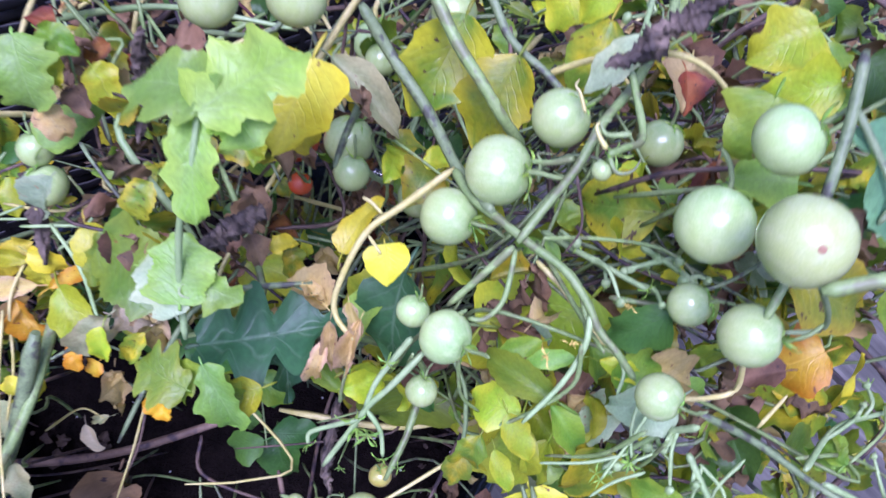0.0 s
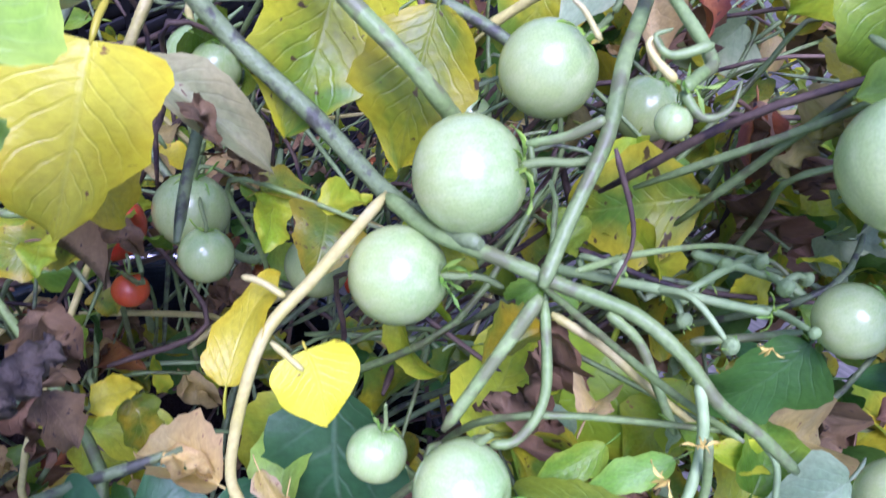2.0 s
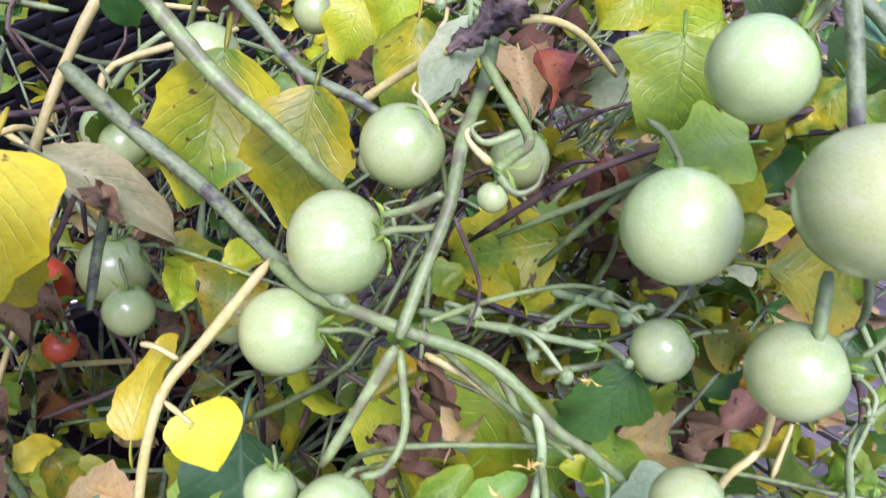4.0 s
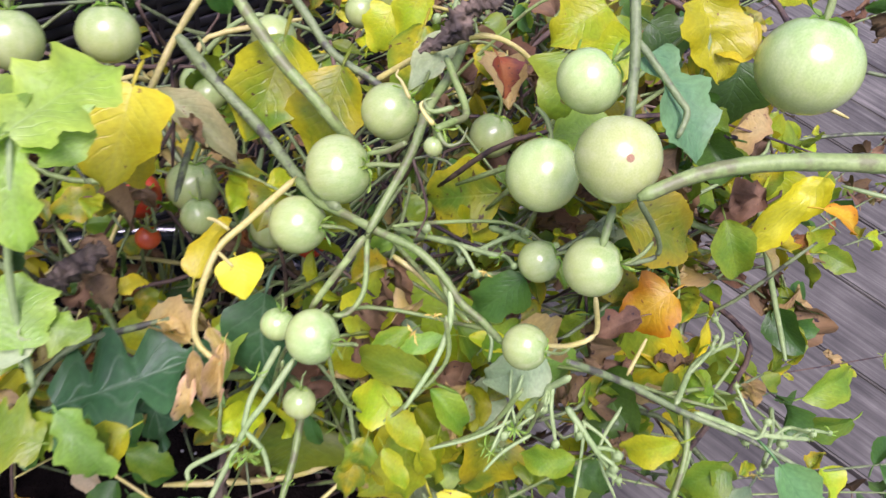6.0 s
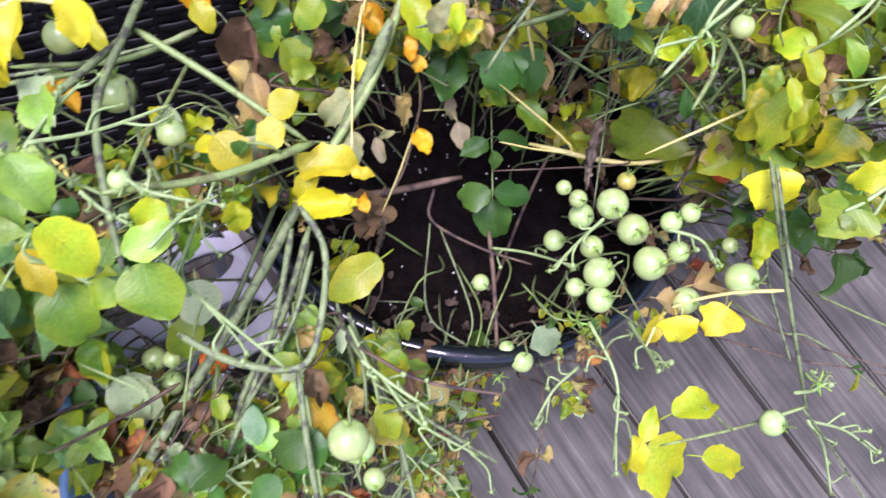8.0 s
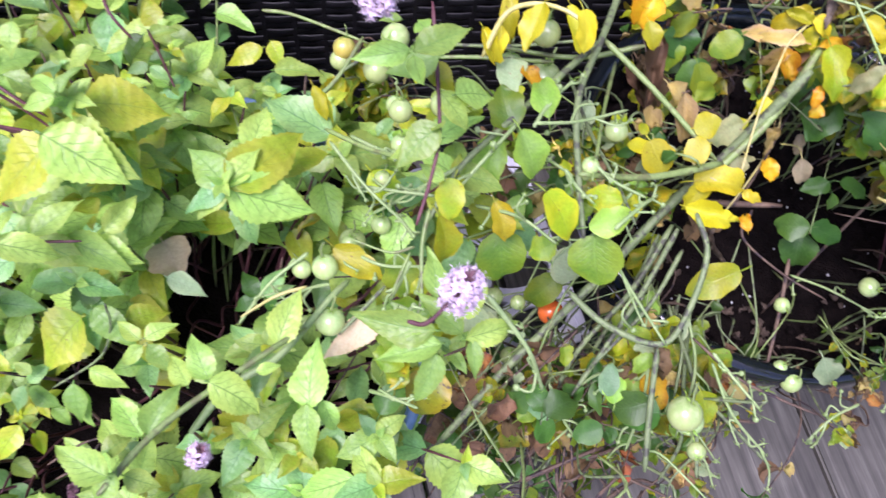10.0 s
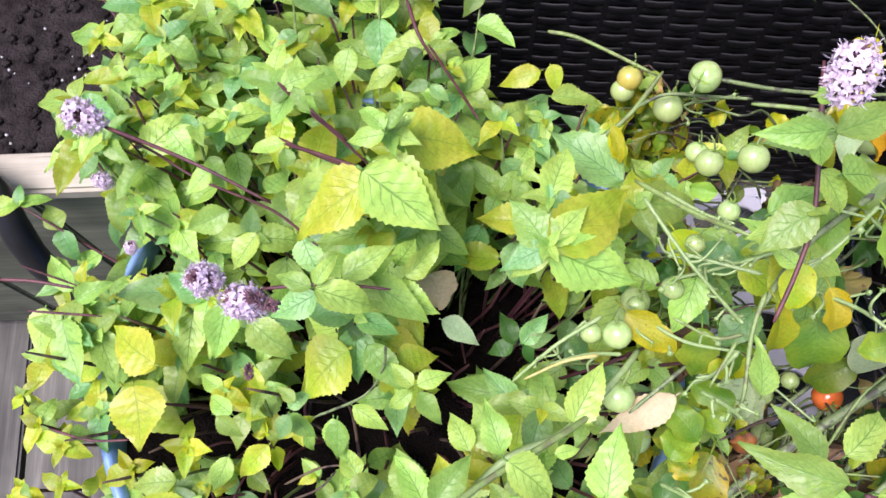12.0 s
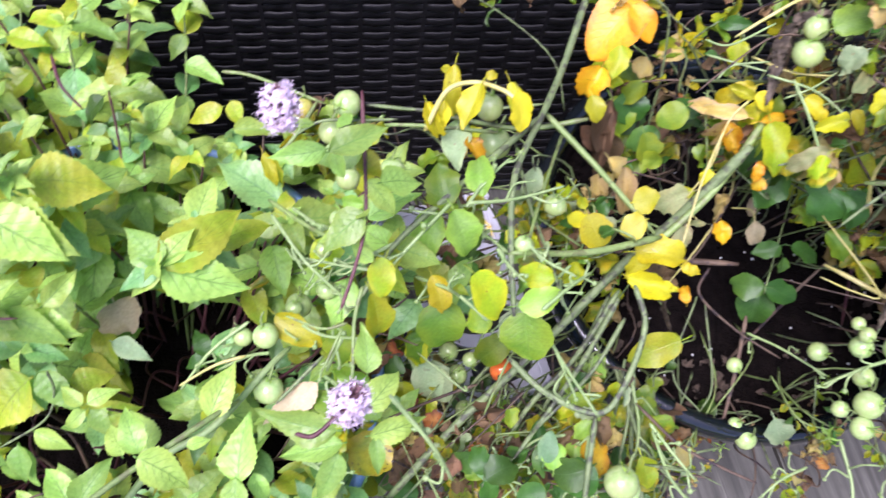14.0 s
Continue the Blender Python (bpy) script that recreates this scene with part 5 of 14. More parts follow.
leaf(TOMATO_PLANT, "curled", "straw", (0.1021, -0.1742, 0.5556), (0.1221, -0.1674, 0.5599), (0.21, -0.15, 0.97), 1.2)
leaf(TOMATO_PLANT, "curled", "straw", (0.0731, -0.1943, 0.5749), (0.0855, -0.1956, 0.5758), (-0.10, -0.22, 0.97), 1.3)
leaf(TOMATO_PLANT, "heart", "green", (0.0818, -0.0766, 0.5630), (0.0728, -0.1007, 0.5465), (0.25, -0.30, 0.92), 1.5)
leaf(TOMATO_PLANT, "oval", "dark", (-0.0324, -0.0427, 0.5508), (-0.0411, -0.0681, 0.5359), (-0.07, 0.22, 0.97), 1.1)
leaf(TOMATO_PLANT, "heart", "dark", (-0.0103, -0.0606, 0.5773), (-0.0089, -0.0823, 0.5636), (-0.23, -0.43, 0.87), 1.2)
leaf(TOMATO_PLANT, "oval", "dark", (-0.0026, -0.0597, 0.5784), (0.0182, -0.0758, 0.5697), (0.23, -0.41, 0.88), 1.0)
leaf(TOMATO_PLANT, "oval", "dark", (0.0093, -0.0774, 0.4595), (-0.0153, -0.0849, 0.4518), (-0.28, -0.49, 0.82), 1.1)
leaf(TOMATO_PLANT, "oval", "dark", (0.0133, -0.0704, 0.4507), (0.0406, -0.0723, 0.4489), (-0.11, -0.19, 0.97), 1.1)
leaf(TOMATO_PLANT, "oval", "dark", (0.0151, -0.0677, 0.4347), (0.0193, -0.0953, 0.4207), (-0.31, -0.39, 0.87), 1.2)
leaf(TOMATO_PLANT, "oval", "dark", (-0.0025, -0.0644, 0.4998), (-0.0170, -0.0766, 0.4938), (0.24, -0.06, 0.97), 1.0)
leaf(TOMATO_PLANT, "oval", "dark", (0.0044, -0.0619, 0.5015), (0.0260, -0.0641, 0.5048), (-0.25, 0.17, 0.95), 1.0)
leaf(TOMATO_PLANT, "oval", "dark", (0.0021, -0.0709, 0.4978), (0.0077, -0.0817, 0.4928), (0.44, -0.29, 0.85), 1.1)
leaf(TOMATO_PLANT, "oval", "green", (0.0066, -0.0693, 0.5448), (0.0277, -0.0807, 0.5442), (-0.28, -0.27, 0.92), .9)
leaf(TOMATO_PLANT, "flat", "straw", (0.0158, -0.0414, 0.5624), (0.0208, -0.0607, 0.5512), (-0.23, -0.26, 0.94), .7)
leaf(TOMATO_PLANT, "heart", "turning", (0.0759, -0.0427, 0.5670), (0.0698, -0.0627, 0.5555), (0.13, -0.15, 0.98), 1.1)
leaf(TOMATO_PLANT, "crumpled", "brown", (0.0631, -0.0591, 0.5364), (0.0633, -0.0915, 0.5162), (-0.08, -0.27, 0.96), 1.2)
leaf(TOMATO_PLANT, "withered", "brown", (0.0472, -0.0649, 0.5308), (0.0674, -0.0682, 0.5296), (-0.11, -0.44, 0.89), 1.2)
leaf(TOMATO_PLANT, "crumpled", "brown", (-0.0631, -0.0955, 0.4676), (-0.0708, -0.1232, 0.4492), (-0.01, -0.10, 0.99), 1.2)
leaf(TOMATO_PLANT, "crumpled", "brown", (-0.1580, -0.0347, 0.5099), (-0.1334, -0.0619, 0.5031), (-0.06, -0.06, 1.00), .9)
leaf(LEANING_PLANT, "flat", "yellow", (-0.1229, -0.1323, 0.5893), (-0.1088, -0.1253, 0.5928), (-0.03, -0.25, 0.97), 1.4)
leaf(LEANING_PLANT, "flat", "yellow", (-0.1140, -0.1439, 0.5972), (-0.1251, -0.1544, 0.5917), (-0.19, -0.47, 0.86), 1.3)
leaf(LEANING_PLANT, "curled", "straw", (-0.1451, -0.1138, 0.5933), (-0.1312, -0.1226, 0.5886), (-0.08, -0.08, 0.99), 1.0)
leaf(LEANING_PLANT, "oval", "straw", (-0.1341, -0.1143, 0.5915), (-0.1231, -0.1406, 0.5829), (-0.03, -0.37, 0.93), .55)
leaf(LEANING_PLANT, "round", "yellow", (-0.1439, -0.1511, 0.5892), (-0.1268, -0.1651, 0.5832), (-0.42, 0.22, 0.88), 1.2)
leaf(LEANING_PLANT, "round", "yellow", (-0.1416, -0.1560, 0.5875), (-0.1556, -0.1534, 0.5857), (0.10, 0.08, 0.99), 1.1)
leaf(LEANING_PLANT, "round", "lime", (-0.1495, -0.1494, 0.5897), (-0.1497, -0.1417, 0.5926), (0.42, -0.09, 0.90), 1.3)
leaf(LEANING_PLANT, "round", "lime", (-0.0597, -0.1777, 0.5396), (-0.0850, -0.1987, 0.5294), (0.03, -0.52, 0.85), 0.85)
leaf(LEANING_PLANT, "oval", "yellow", (-0.2460, -0.1104, 0.6141), (-0.2375, -0.1384, 0.6019), (-0.15, -0.59, 0.79), .5)
leaf(LEANING_PLANT, "oval", "yellow", (-0.2132, -0.1110, 0.6197), (-0.1945, -0.1307, 0.6075), (0.14, -0.23, 0.96), .5)
leaf(LEANING_PLANT, "curled", "yellow", (-0.2524, -0.1328, 0.6018), (-0.2368, -0.1477, 0.5976), (0.09, -0.43, 0.90), .5)
leaf(LEANING_PLANT, "tri", "pale", (-0.2329, -0.1295, 0.5823), (-0.2260, -0.1525, 0.5743), (-0.11, -0.28, 0.95), 1.0)
leaf(LEANING_PLANT, "curled", "orange", (-0.2248, -0.1318, 0.5832), (-0.2102, -0.1428, 0.5796), (0.12, -0.11, 0.99), .8)
leaf(LEANING_PLANT, "oval", "yellow", (-0.1684, -0.0818, 0.5984), (-0.1570, -0.0950, 0.5931), (-0.00, -0.21, 0.98), .9)
leaf(LEANING_PLANT, "oval", "green", (-0.1541, -0.0423, 0.5513), (-0.1332, -0.0586, 0.5429), (-0.06, -0.40, 0.91), 1.2)
leaf(LEANING_PLANT, "oval", "green", (-0.1276, -0.0695, 0.5671), (-0.1124, -0.0850, 0.5604), (0.09, -0.06, 0.99), 1.2)
leaf(LEANING_PLANT, "round", "green", (-0.1112, -0.0490, 0.5802), (-0.1209, -0.0637, 0.5692), (-0.24, -0.34, 0.91), 1.2)
# leaves between the pots
leaf(LEANING_PLANT, "oval", "fresh", (-0.2005, -0.1808, 0.6171), (-0.2133, -0.1605, 0.6256), (-0.17, -0.23, 0.96), .8)
leaf(LEANING_PLANT, "oval", "green", (-0.2153, -0.1916, 0.6101), (-0.2312, -0.1747, 0.6186), (0.07, -0.28, 0.96), 1.2)
leaf(LEANING_PLANT, "oval", "fresh", (-0.2243, -0.1880, 0.5948), (-0.2155, -0.2173, 0.5840), (0.07, -0.35, 0.94), .75)
leaf(LEANING_PLANT, "oval", "fresh", (-0.2109, -0.1966, 0.6213), (-0.1904, -0.2134, 0.6120), (0.16, -0.03, 0.99), .95)
leaf(LEANING_PLANT, "round", "lime", (-0.2311, -0.2350, 0.6202), (-0.2287, -0.2529, 0.6104), (-0.03, -0.33, 0.94), 1.0)
leaf(LEANING_PLANT, "oval", "lime", (-0.1494, -0.2009, 0.6037), (-0.1692, -0.2074, 0.6034), (-0.31, -0.36, 0.88), 1.0)
leaf(LEANING_PLANT, "oval", "fresh", (-0.1614, -0.2251, 0.6084), (-0.1413, -0.2130, 0.6138), (0.33, -0.29, 0.90), .95)
leaf(LEANING_PLANT, "round", "green", (-0.1557, -0.2236, 0.5990), (-0.1460, -0.2453, 0.5869), (-0.13, -0.46, 0.88), 1.4)
leaf(LEANING_PLANT, "round", "lime", (-0.1880, -0.2252, 0.6248), (-0.1641, -0.2369, 0.6176), (0.27, 0.16, 0.95), 1.1)
leaf(LEANING_PLANT, "oval", "green", (-0.1710, -0.2247, 0.5756), (-0.1826, -0.2355, 0.5705), (0.44, 0.04, 0.90), 1.2)
leaf(LEANING_PLANT, "round", "green", (-0.2017, -0.2240, 0.5582), (-0.1838, -0.2464, 0.5475), (-0.24, -0.20, 0.95), 1.3)
leaf(LEANING_PLANT, "oval", "yellow", (-0.2091, -0.2205, 0.5854), (-0.1920, -0.2353, 0.5783), (0.16, -0.37, 0.91), .8)
leaf(LEANING_PLANT, "oval", "lime", (-0.2312, -0.2500, 0.6064), (-0.2121, -0.2677, 0.5964), (0.08, 0.27, 0.96), .85)
leaf(LEANING_PLANT, "oval", "yellow", (-0.2804, -0.2692, 0.5580), (-0.2501, -0.2768, 0.5544), (0.04, -0.35, 0.94), .8)
leaf(LEANING_PLANT, "oval", "yellow", (-0.2440, -0.1282, 0.6040), (-0.2413, -0.1467, 0.5943), (-0.04, 0.00, 1.00), .75)
leaf(LEANING_PLANT, "oval", "yellow", (-0.2258, -0.1266, 0.6309), (-0.2252, -0.1521, 0.6233), (-0.41, 0.02, 0.91), .8)
leaf(LEANING_PLANT, "oval", "yellow", (-0.2053, -0.1292, 0.6406), (-0.1926, -0.1450, 0.6305), (0.48, -0.15, 0.87), .85)
leaf(LEANING_PLANT, "oval", "yellow", (-0.2477, -0.1136, 0.6090), (-0.2533, -0.1091, 0.6105), (0.55, -0.43, 0.72), 1.2)
leaf(LEANING_PLANT, "oval", "yellow", (-0.2238, -0.1246, 0.6338), (-0.2207, -0.1190, 0.6363), (0.04, -0.42, 0.91), 1.2)
leaf(LEANING_PLANT, "round", "orange", (-0.1636, -0.0079, 0.6058), (-0.1834, -0.0494, 0.5952), (-0.18, -0.50, 0.85), 1.0)
leaf(LEANING_PLANT, "round", "orange", (-0.1671, -0.0173, 0.6087), (-0.1448, -0.0282, 0.6023), (-0.17, -0.25, 0.95), .9)
leaf(LEANING_PLANT, "curled", "orange", (-0.1692, -0.0562, 0.5927), (-0.1711, -0.0763, 0.5851), (0.11, -0.13, 0.99), 1.1)
leaf(LEANING_PLANT, "oval", "lime", (-0.1637, -0.0398, 0.5987), (-0.1587, -0.0589, 0.5915), (-0.12, -0.20, 0.97), 1.0)
leaf(LEANING_PLANT, "oval", "straw", (-0.1508, -0.0181, 0.5628), (-0.1344, -0.0195, 0.5627), (-0.01, -0.24, 0.97), 1.2)
leaf(LEANING_PLANT, "oval", "dark", (-0.1460, -0.0372, 0.5574), (-0.1339, -0.0559, 0.5472), (0.00, -0.43, 0.90), 1.4)
leaf(LEANING_PLANT, "oval", "dark", (-0.1097, -0.0269, 0.5565), (-0.0999, -0.0440, 0.5499), (-0.27, 0.11, 0.96), 1.2)
leaf(LEANING_PLANT, "oval", "dark", (-0.1175, -0.0490, 0.5478), (-0.1312, -0.0690, 0.5423), (-0.01, -0.33, 0.94), 1.0)
leaf(LEANING_PLANT, "crumpled", "brown", (-0.1522, -0.0486, 0.5512), (-0.1414, -0.0919, 0.5330), (-0.15, -0.51, 0.84), 0.4)
leaf(LEANING_PLANT, "round", "pale", (-0.1945, -0.2318, 0.4384), (-0.1732, -0.2512, 0.4330), (-0.29, -0.29, 0.91), 1.1)
leaf(LEANING_PLANT, "oval", "pale", (-0.2151, -0.2134, 0.4574), (-0.1997, -0.2388, 0.4476), (0.28, 0.01, 0.96), .65)
leaf(LEANING_PLANT, "round", "pale", (-0.1553, -0.1893, 0.5047), (-0.1459, -0.2121, 0.4954), (0.01, -0.23, 0.97), 1.2)
# six low leaves toned dark and blue-green to carry shade in their colour
leaf(LEANING_PLANT, "round", "dark", (-0.0722, -0.2685, 0.5071), (-0.0973, -0.2774, 0.5036), (0.34, 0.19, 0.92), 1.2)
leaf(LEANING_PLANT, "round", "deepfresh", (-0.1070, -0.2732, 0.5130), (-0.1089, -0.2572, 0.5234), (-0.19, -0.44, 0.88), .9)
leaf(LEANING_PLANT, "oval", "dark", (-0.1444, -0.2795, 0.4735), (-0.1538, -0.2963, 0.4613), (0.10, -0.34, 0.94), 1.1)
leaf(LEANING_PLANT, "round", "deepfresh", (-0.1269, -0.2779, 0.4745), (-0.1416, -0.2909, 0.4668), (-0.05, -0.32, 0.95), 1.2)
leaf(LEANING_PLANT, "round", "dark", (-0.0937, -0.2824, 0.4746), (-0.1098, -0.2926, 0.4700), (0.16, -0.23, 0.96), 1.1)
leaf(LEANING_PLANT, "round", "dark", (-0.1222, -0.2898, 0.4703), (-0.1322, -0.3027, 0.4603), (-0.69, -0.19, 0.70), 1.2)
leaf(LEANING_PLANT, "oval", "lime", (-0.2103, -0.2855, 0.4396), (-0.1957, -0.2954, 0.4368), (-0.20, -0.34, 0.92), 1.2)
leaf(LEANING_PLANT, "round", "lime", (-0.2068, -0.2482, 0.4353), (-0.1948, -0.2654, 0.4306), (-0.38, 0.04, 0.92), 1.1)
leaf(LEANING_PLANT, "oval", "turning", (-0.2351, -0.2340, 0.4423), (-0.2429, -0.2491, 0.4316), (-0.13, -0.46, 0.88), 1.2)
leaf(LEANING_PLANT, "crumpled", "rust", (-0.2035, -0.2683, 0.4379), (-0.1825, -0.2676, 0.4409), (0.14, -0.14, 0.98), 1.4)
leaf(LEANING_PLANT, "crumpled", "brown", (-0.2536, -0.2288, 0.4863), (-0.2394, -0.2466, 0.4800), (0.00, -0.07, 1.00), 1.3)
leaf(LEANING_PLANT, "oval", "turning", (-0.0870, -0.2272, 0.5024), (-0.0688, -0.2359, 0.4986), (-0.02, -0.66, 0.75), 1.0)
leaf(LEANING_PLANT, "oval", "lime", (-0.0497, -0.2425, 0.4989), (-0.0348, -0.2567, 0.4909), (0.18, -0.45, 0.88), 1.0)
leaf(LEANING_PLANT, "oval", "fresh", (-0.0996, -0.2743, 0.5095), (-0.1080, -0.2579, 0.5189), (0.29, -0.28, 0.91), 1.0)
# three more leaves with shade put in as a dark tone
leaf(LEANING_PLANT, "round", "dark", (-0.0818, -0.2661, 0.5131), (-0.0990, -0.2836, 0.5059), (-0.01, -0.43, 0.90), 1.2)
leaf(LEANING_PLANT, "oval", "dark", (-0.1321, -0.2861, 0.4915), (-0.1504, -0.2833, 0.4921), (-0.20, -0.29, 0.94), 1.2)
leaf(LEANING_PLANT, "oval", "dark", (-0.1339, -0.2952, 0.5022), (-0.1225, -0.2767, 0.5099), (-0.04, 0.22, 0.98), 1.2)
leaf(LEANING_PLANT, "oval", "orange", (-0.0850, -0.2446, 0.5045), (-0.0689, -0.2656, 0.4938), (-0.03, -0.31, 0.95), .9)
leaf(LEANING_PLANT, "oval", "turning", (-0.0534, -0.2186, 0.5026), (-0.0310, -0.2266, 0.4954), (0.22, -0.28, 0.93), 1.0)
leaf(LEANING_PLANT, "round", "green", (-0.1065, -0.2302, 0.5166), (-0.0885, -0.2364, 0.5132), (0.10, -0.29, 0.95), 1.0)
leaf(LEANING_PLANT, "oval", "green", (-0.2459, -0.2574, 0.5570), (-0.2357, -0.2801, 0.5471), (0.10, -0.18, 0.98), 1.0)
leaf(LEANING_PLANT, "oval", "lime", (-0.2330, -0.2733, 0.5497), (-0.2232, -0.2621, 0.5502), (0.09, -0.04, 1.00), .9)
leaf(LEANING_PLANT, "oval", "green", (-0.2177, -0.2804, 0.5570), (-0.2391, -0.2892, 0.5572), (0.24, -0.46, 0.86), .8)
leaf(LEANING_PLANT, "oval", "green", (-0.2169, -0.2839, 0.5457), (-0.2228, -0.2997, 0.5401), (0.10, -0.34, 0.93), 1.1)
leaf(LEANING_PLANT, "oval", "lime", (-0.2799, -0.2214, 0.5628), (-0.2599, -0.2306, 0.5549), (0.00, -0.25, 0.97), 1.2)
leaf(LEANING_PLANT, "oval", "fresh", (-0.2691, -0.1815, 0.5451), (-0.2837, -0.1868, 0.5453), (0.18, -0.53, 0.83), .9)
leaf(LEANING_PLANT, "oval", "lime", (-0.3339, -0.1805, 0.5499), (-0.3177, -0.1919, 0.5448), (-0.24, -0.27, 0.93), .7)
leaf(LEANING_PLANT, "oval", "yellow", (-0.3338, -0.1839, 0.5605), (-0.3180, -0.1972, 0.5529), (0.08, -0.08, 0.99), .5)
leaf(LEANING_PLANT, "oval", "spotted", (-0.2051, -0.2964, 0.5062), (-0.2028, -0.3289, 0.4980), (-0.02, 0.22, 0.98), 1.2)
leaf(LEANING_PLANT, "oval", "turning", (-0.2353, -0.3058, 0.5105), (-0.2210, -0.2998, 0.5085), (0.28, 0.16, 0.95), 1.2)
leaf(LEANING_PLANT, "oval", "yellow", (-0.3038, -0.3127, 0.4796), (-0.2915, -0.3014, 0.4815), (-0.14, -0.08, 0.99), 1.0)
# mint leaves
leaf(MINT, "mint", "mint", (-0.4076, -0.2921, 0.6272), (-0.3650, -0.3009, 0.6173), (0.04, -0.41, 0.91), 1.07)
leaf(MINT, "mint", "mint", (-0.4141, -0.2681, 0.5854), (-0.3775, -0.2384, 0.5924), (0.47, -0.24, 0.85), 1.07)
leaf(MINT, "mint", "mintold", (-0.4062, -0.2662, 0.5901), (-0.3827, -0.2745, 0.5864), (0.23, 0.21, 0.95), 0.95)
leaf(MINT, "mint", "mint", (-0.4200, -0.2847, 0.5909), (-0.4404, -0.3316, 0.5814), (0.11, -0.25, 0.96), 1.03)
leaf(MINT, "mint", "mintold", (-0.3186, -0.2577, 0.5917), (-0.3030, -0.2258, 0.5947), (-0.07, 0.13, 0.99), 0.99)
leaf(MINT, "mint", "mint", (-0.3266, -0.2719, 0.5862), (-0.3249, -0.2868, 0.5802), (-0.38, -0.33, 0.87), 0.77)
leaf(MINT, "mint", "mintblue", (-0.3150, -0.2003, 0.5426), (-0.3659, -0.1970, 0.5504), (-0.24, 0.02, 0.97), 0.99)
leaf(MINT, "mint", "mint", (-0.3901, -0.3404, 0.6210), (-0.3770, -0.3176, 0.6275), (0.04, -0.03, 1.00), 0.82)
leaf(MINT, "mint", "mint", (-0.3908, -0.3533, 0.6408), (-0.3623, -0.3454, 0.6348), (-0.38, -0.25, 0.89), 0.77)
leaf(MINT, "mint", "mint", (-0.3845, -0.3322, 0.6056), (-0.3509, -0.3322, 0.6014), (0.33, -0.28, 0.90), 0.86)
leaf(MINT, "mint", "mint", (-0.3913, -0.3538, 0.6424), (-0.4071, -0.3578, 0.6463), (-0.12, 0.02, 0.99), 0.86)
leaf(MINT, "mint", "mint", (-0.3902, -0.3526, 0.6444), (-0.3917, -0.3368, 0.6475), (-0.03, -0.12, 0.99), 0.77)
leaf(MINT, "mint", "mint", (-0.3723, -0.3221, 0.6024), (-0.3662, -0.2991, 0.6062), (0.54, -0.33, 0.78), 0.86)
leaf(MINT, "mint", "mintold", (-0.4909, -0.4136, 0.4823), (-0.5328, -0.4163, 0.4890), (-0.13, -0.41, 0.90), 1.03)
leaf(MINT, "mintflat", "mintold", (-0.5055, -0.4351, 0.4738), (-0.4582, -0.4459, 0.4655), (0.25, -0.27, 0.93), 1.16)
leaf(MINT, "mint", "mint", (-0.4202, -0.3728, 0.5977), (-0.3925, -0.3784, 0.5938), (0.17, -0.24, 0.96), 0.95)
leaf(MINT, "mint", "mint", (-0.4319, -0.3711, 0.6023), (-0.4224, -0.3972, 0.5928), (0.02, 0.25, 0.97), 0.95)
leaf(MINT, "mintflat", "mintold", (-0.4065, -0.3422, 0.4811), (-0.4240, -0.3835, 0.4688), (-0.05, -0.32, 0.95), 1.12)
leaf(MINT, "mintflat", "dark", (-0.3954, -0.3321, 0.5334), (-0.4015, -0.3555, 0.5251), (0.34, -0.15, 0.93), 1.12)
leaf(MINT, "mint", "mint", (-0.3513, -0.3538, 0.5471), (-0.3668, -0.3505, 0.5511), (0.03, 0.00, 1.00), 0.95)
leaf(MINT, "mint", "mint", (-0.3497, -0.3521, 0.5471), (-0.3397, -0.3366, 0.5487), (0.26, 0.34, 0.91), 0.95)
leaf(MINT, "mint", "mint", (-0.3473, -0.3541, 0.5447), (-0.3290, -0.3630, 0.5372), (0.07, -0.17, 0.98), 0.86)
leaf(MINT, "mint", "mint", (-0.3510, -0.3554, 0.5409), (-0.3580, -0.3717, 0.5388), (0.07, -0.42, 0.91), 0.86)
leaf(MINT, "mint", "mint", (-0.3740, -0.3760, 0.5282), (-0.3510, -0.3761, 0.5257), (0.06, -0.27, 0.96), 0.86)
leaf(MINT, "mint", "mint", (-0.3765, -0.3857, 0.5302), (-0.3645, -0.4064, 0.5199), (-0.07, -0.07, 1.00), 0.86)
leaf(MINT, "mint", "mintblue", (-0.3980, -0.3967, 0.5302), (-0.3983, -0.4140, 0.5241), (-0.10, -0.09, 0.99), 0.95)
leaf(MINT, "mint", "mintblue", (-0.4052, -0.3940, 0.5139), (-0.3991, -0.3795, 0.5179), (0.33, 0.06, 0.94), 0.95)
leaf(MINT, "mint", "mint", (-0.4020, -0.3962, 0.5164), (-0.3822, -0.4000, 0.5093), (-0.34, -0.36, 0.87), 0.95)
leaf(MINT, "mint", "mint", (-0.4013, -0.3898, 0.5247), (-0.4138, -0.3874, 0.5262), (0.38, -0.06, 0.92), 0.95)
leaf(MINT, "mintflat", "pale", (-0.3571, -0.3176, 0.5449), (-0.3331, -0.3157, 0.5402), (0.14, -0.20, 0.97), 0.86)
leaf(MINT, "heart", "cream", (-0.3816, -0.2932, 0.5144), (-0.3623, -0.3067, 0.5089), (0.15, -0.25, 0.96), 1.1)
leaf(MINT, "mint", "dark", (-0.3222, -0.2949, 0.4884), (-0.3394, -0.2846, 0.4952), (0.30, -0.02, 0.95), 1.03)
leaf(MINT, "mint", "dark", (-0.3229, -0.2963, 0.4888), (-0.3336, -0.3103, 0.4860), (0.06, 0.02, 1.00), 1.03)
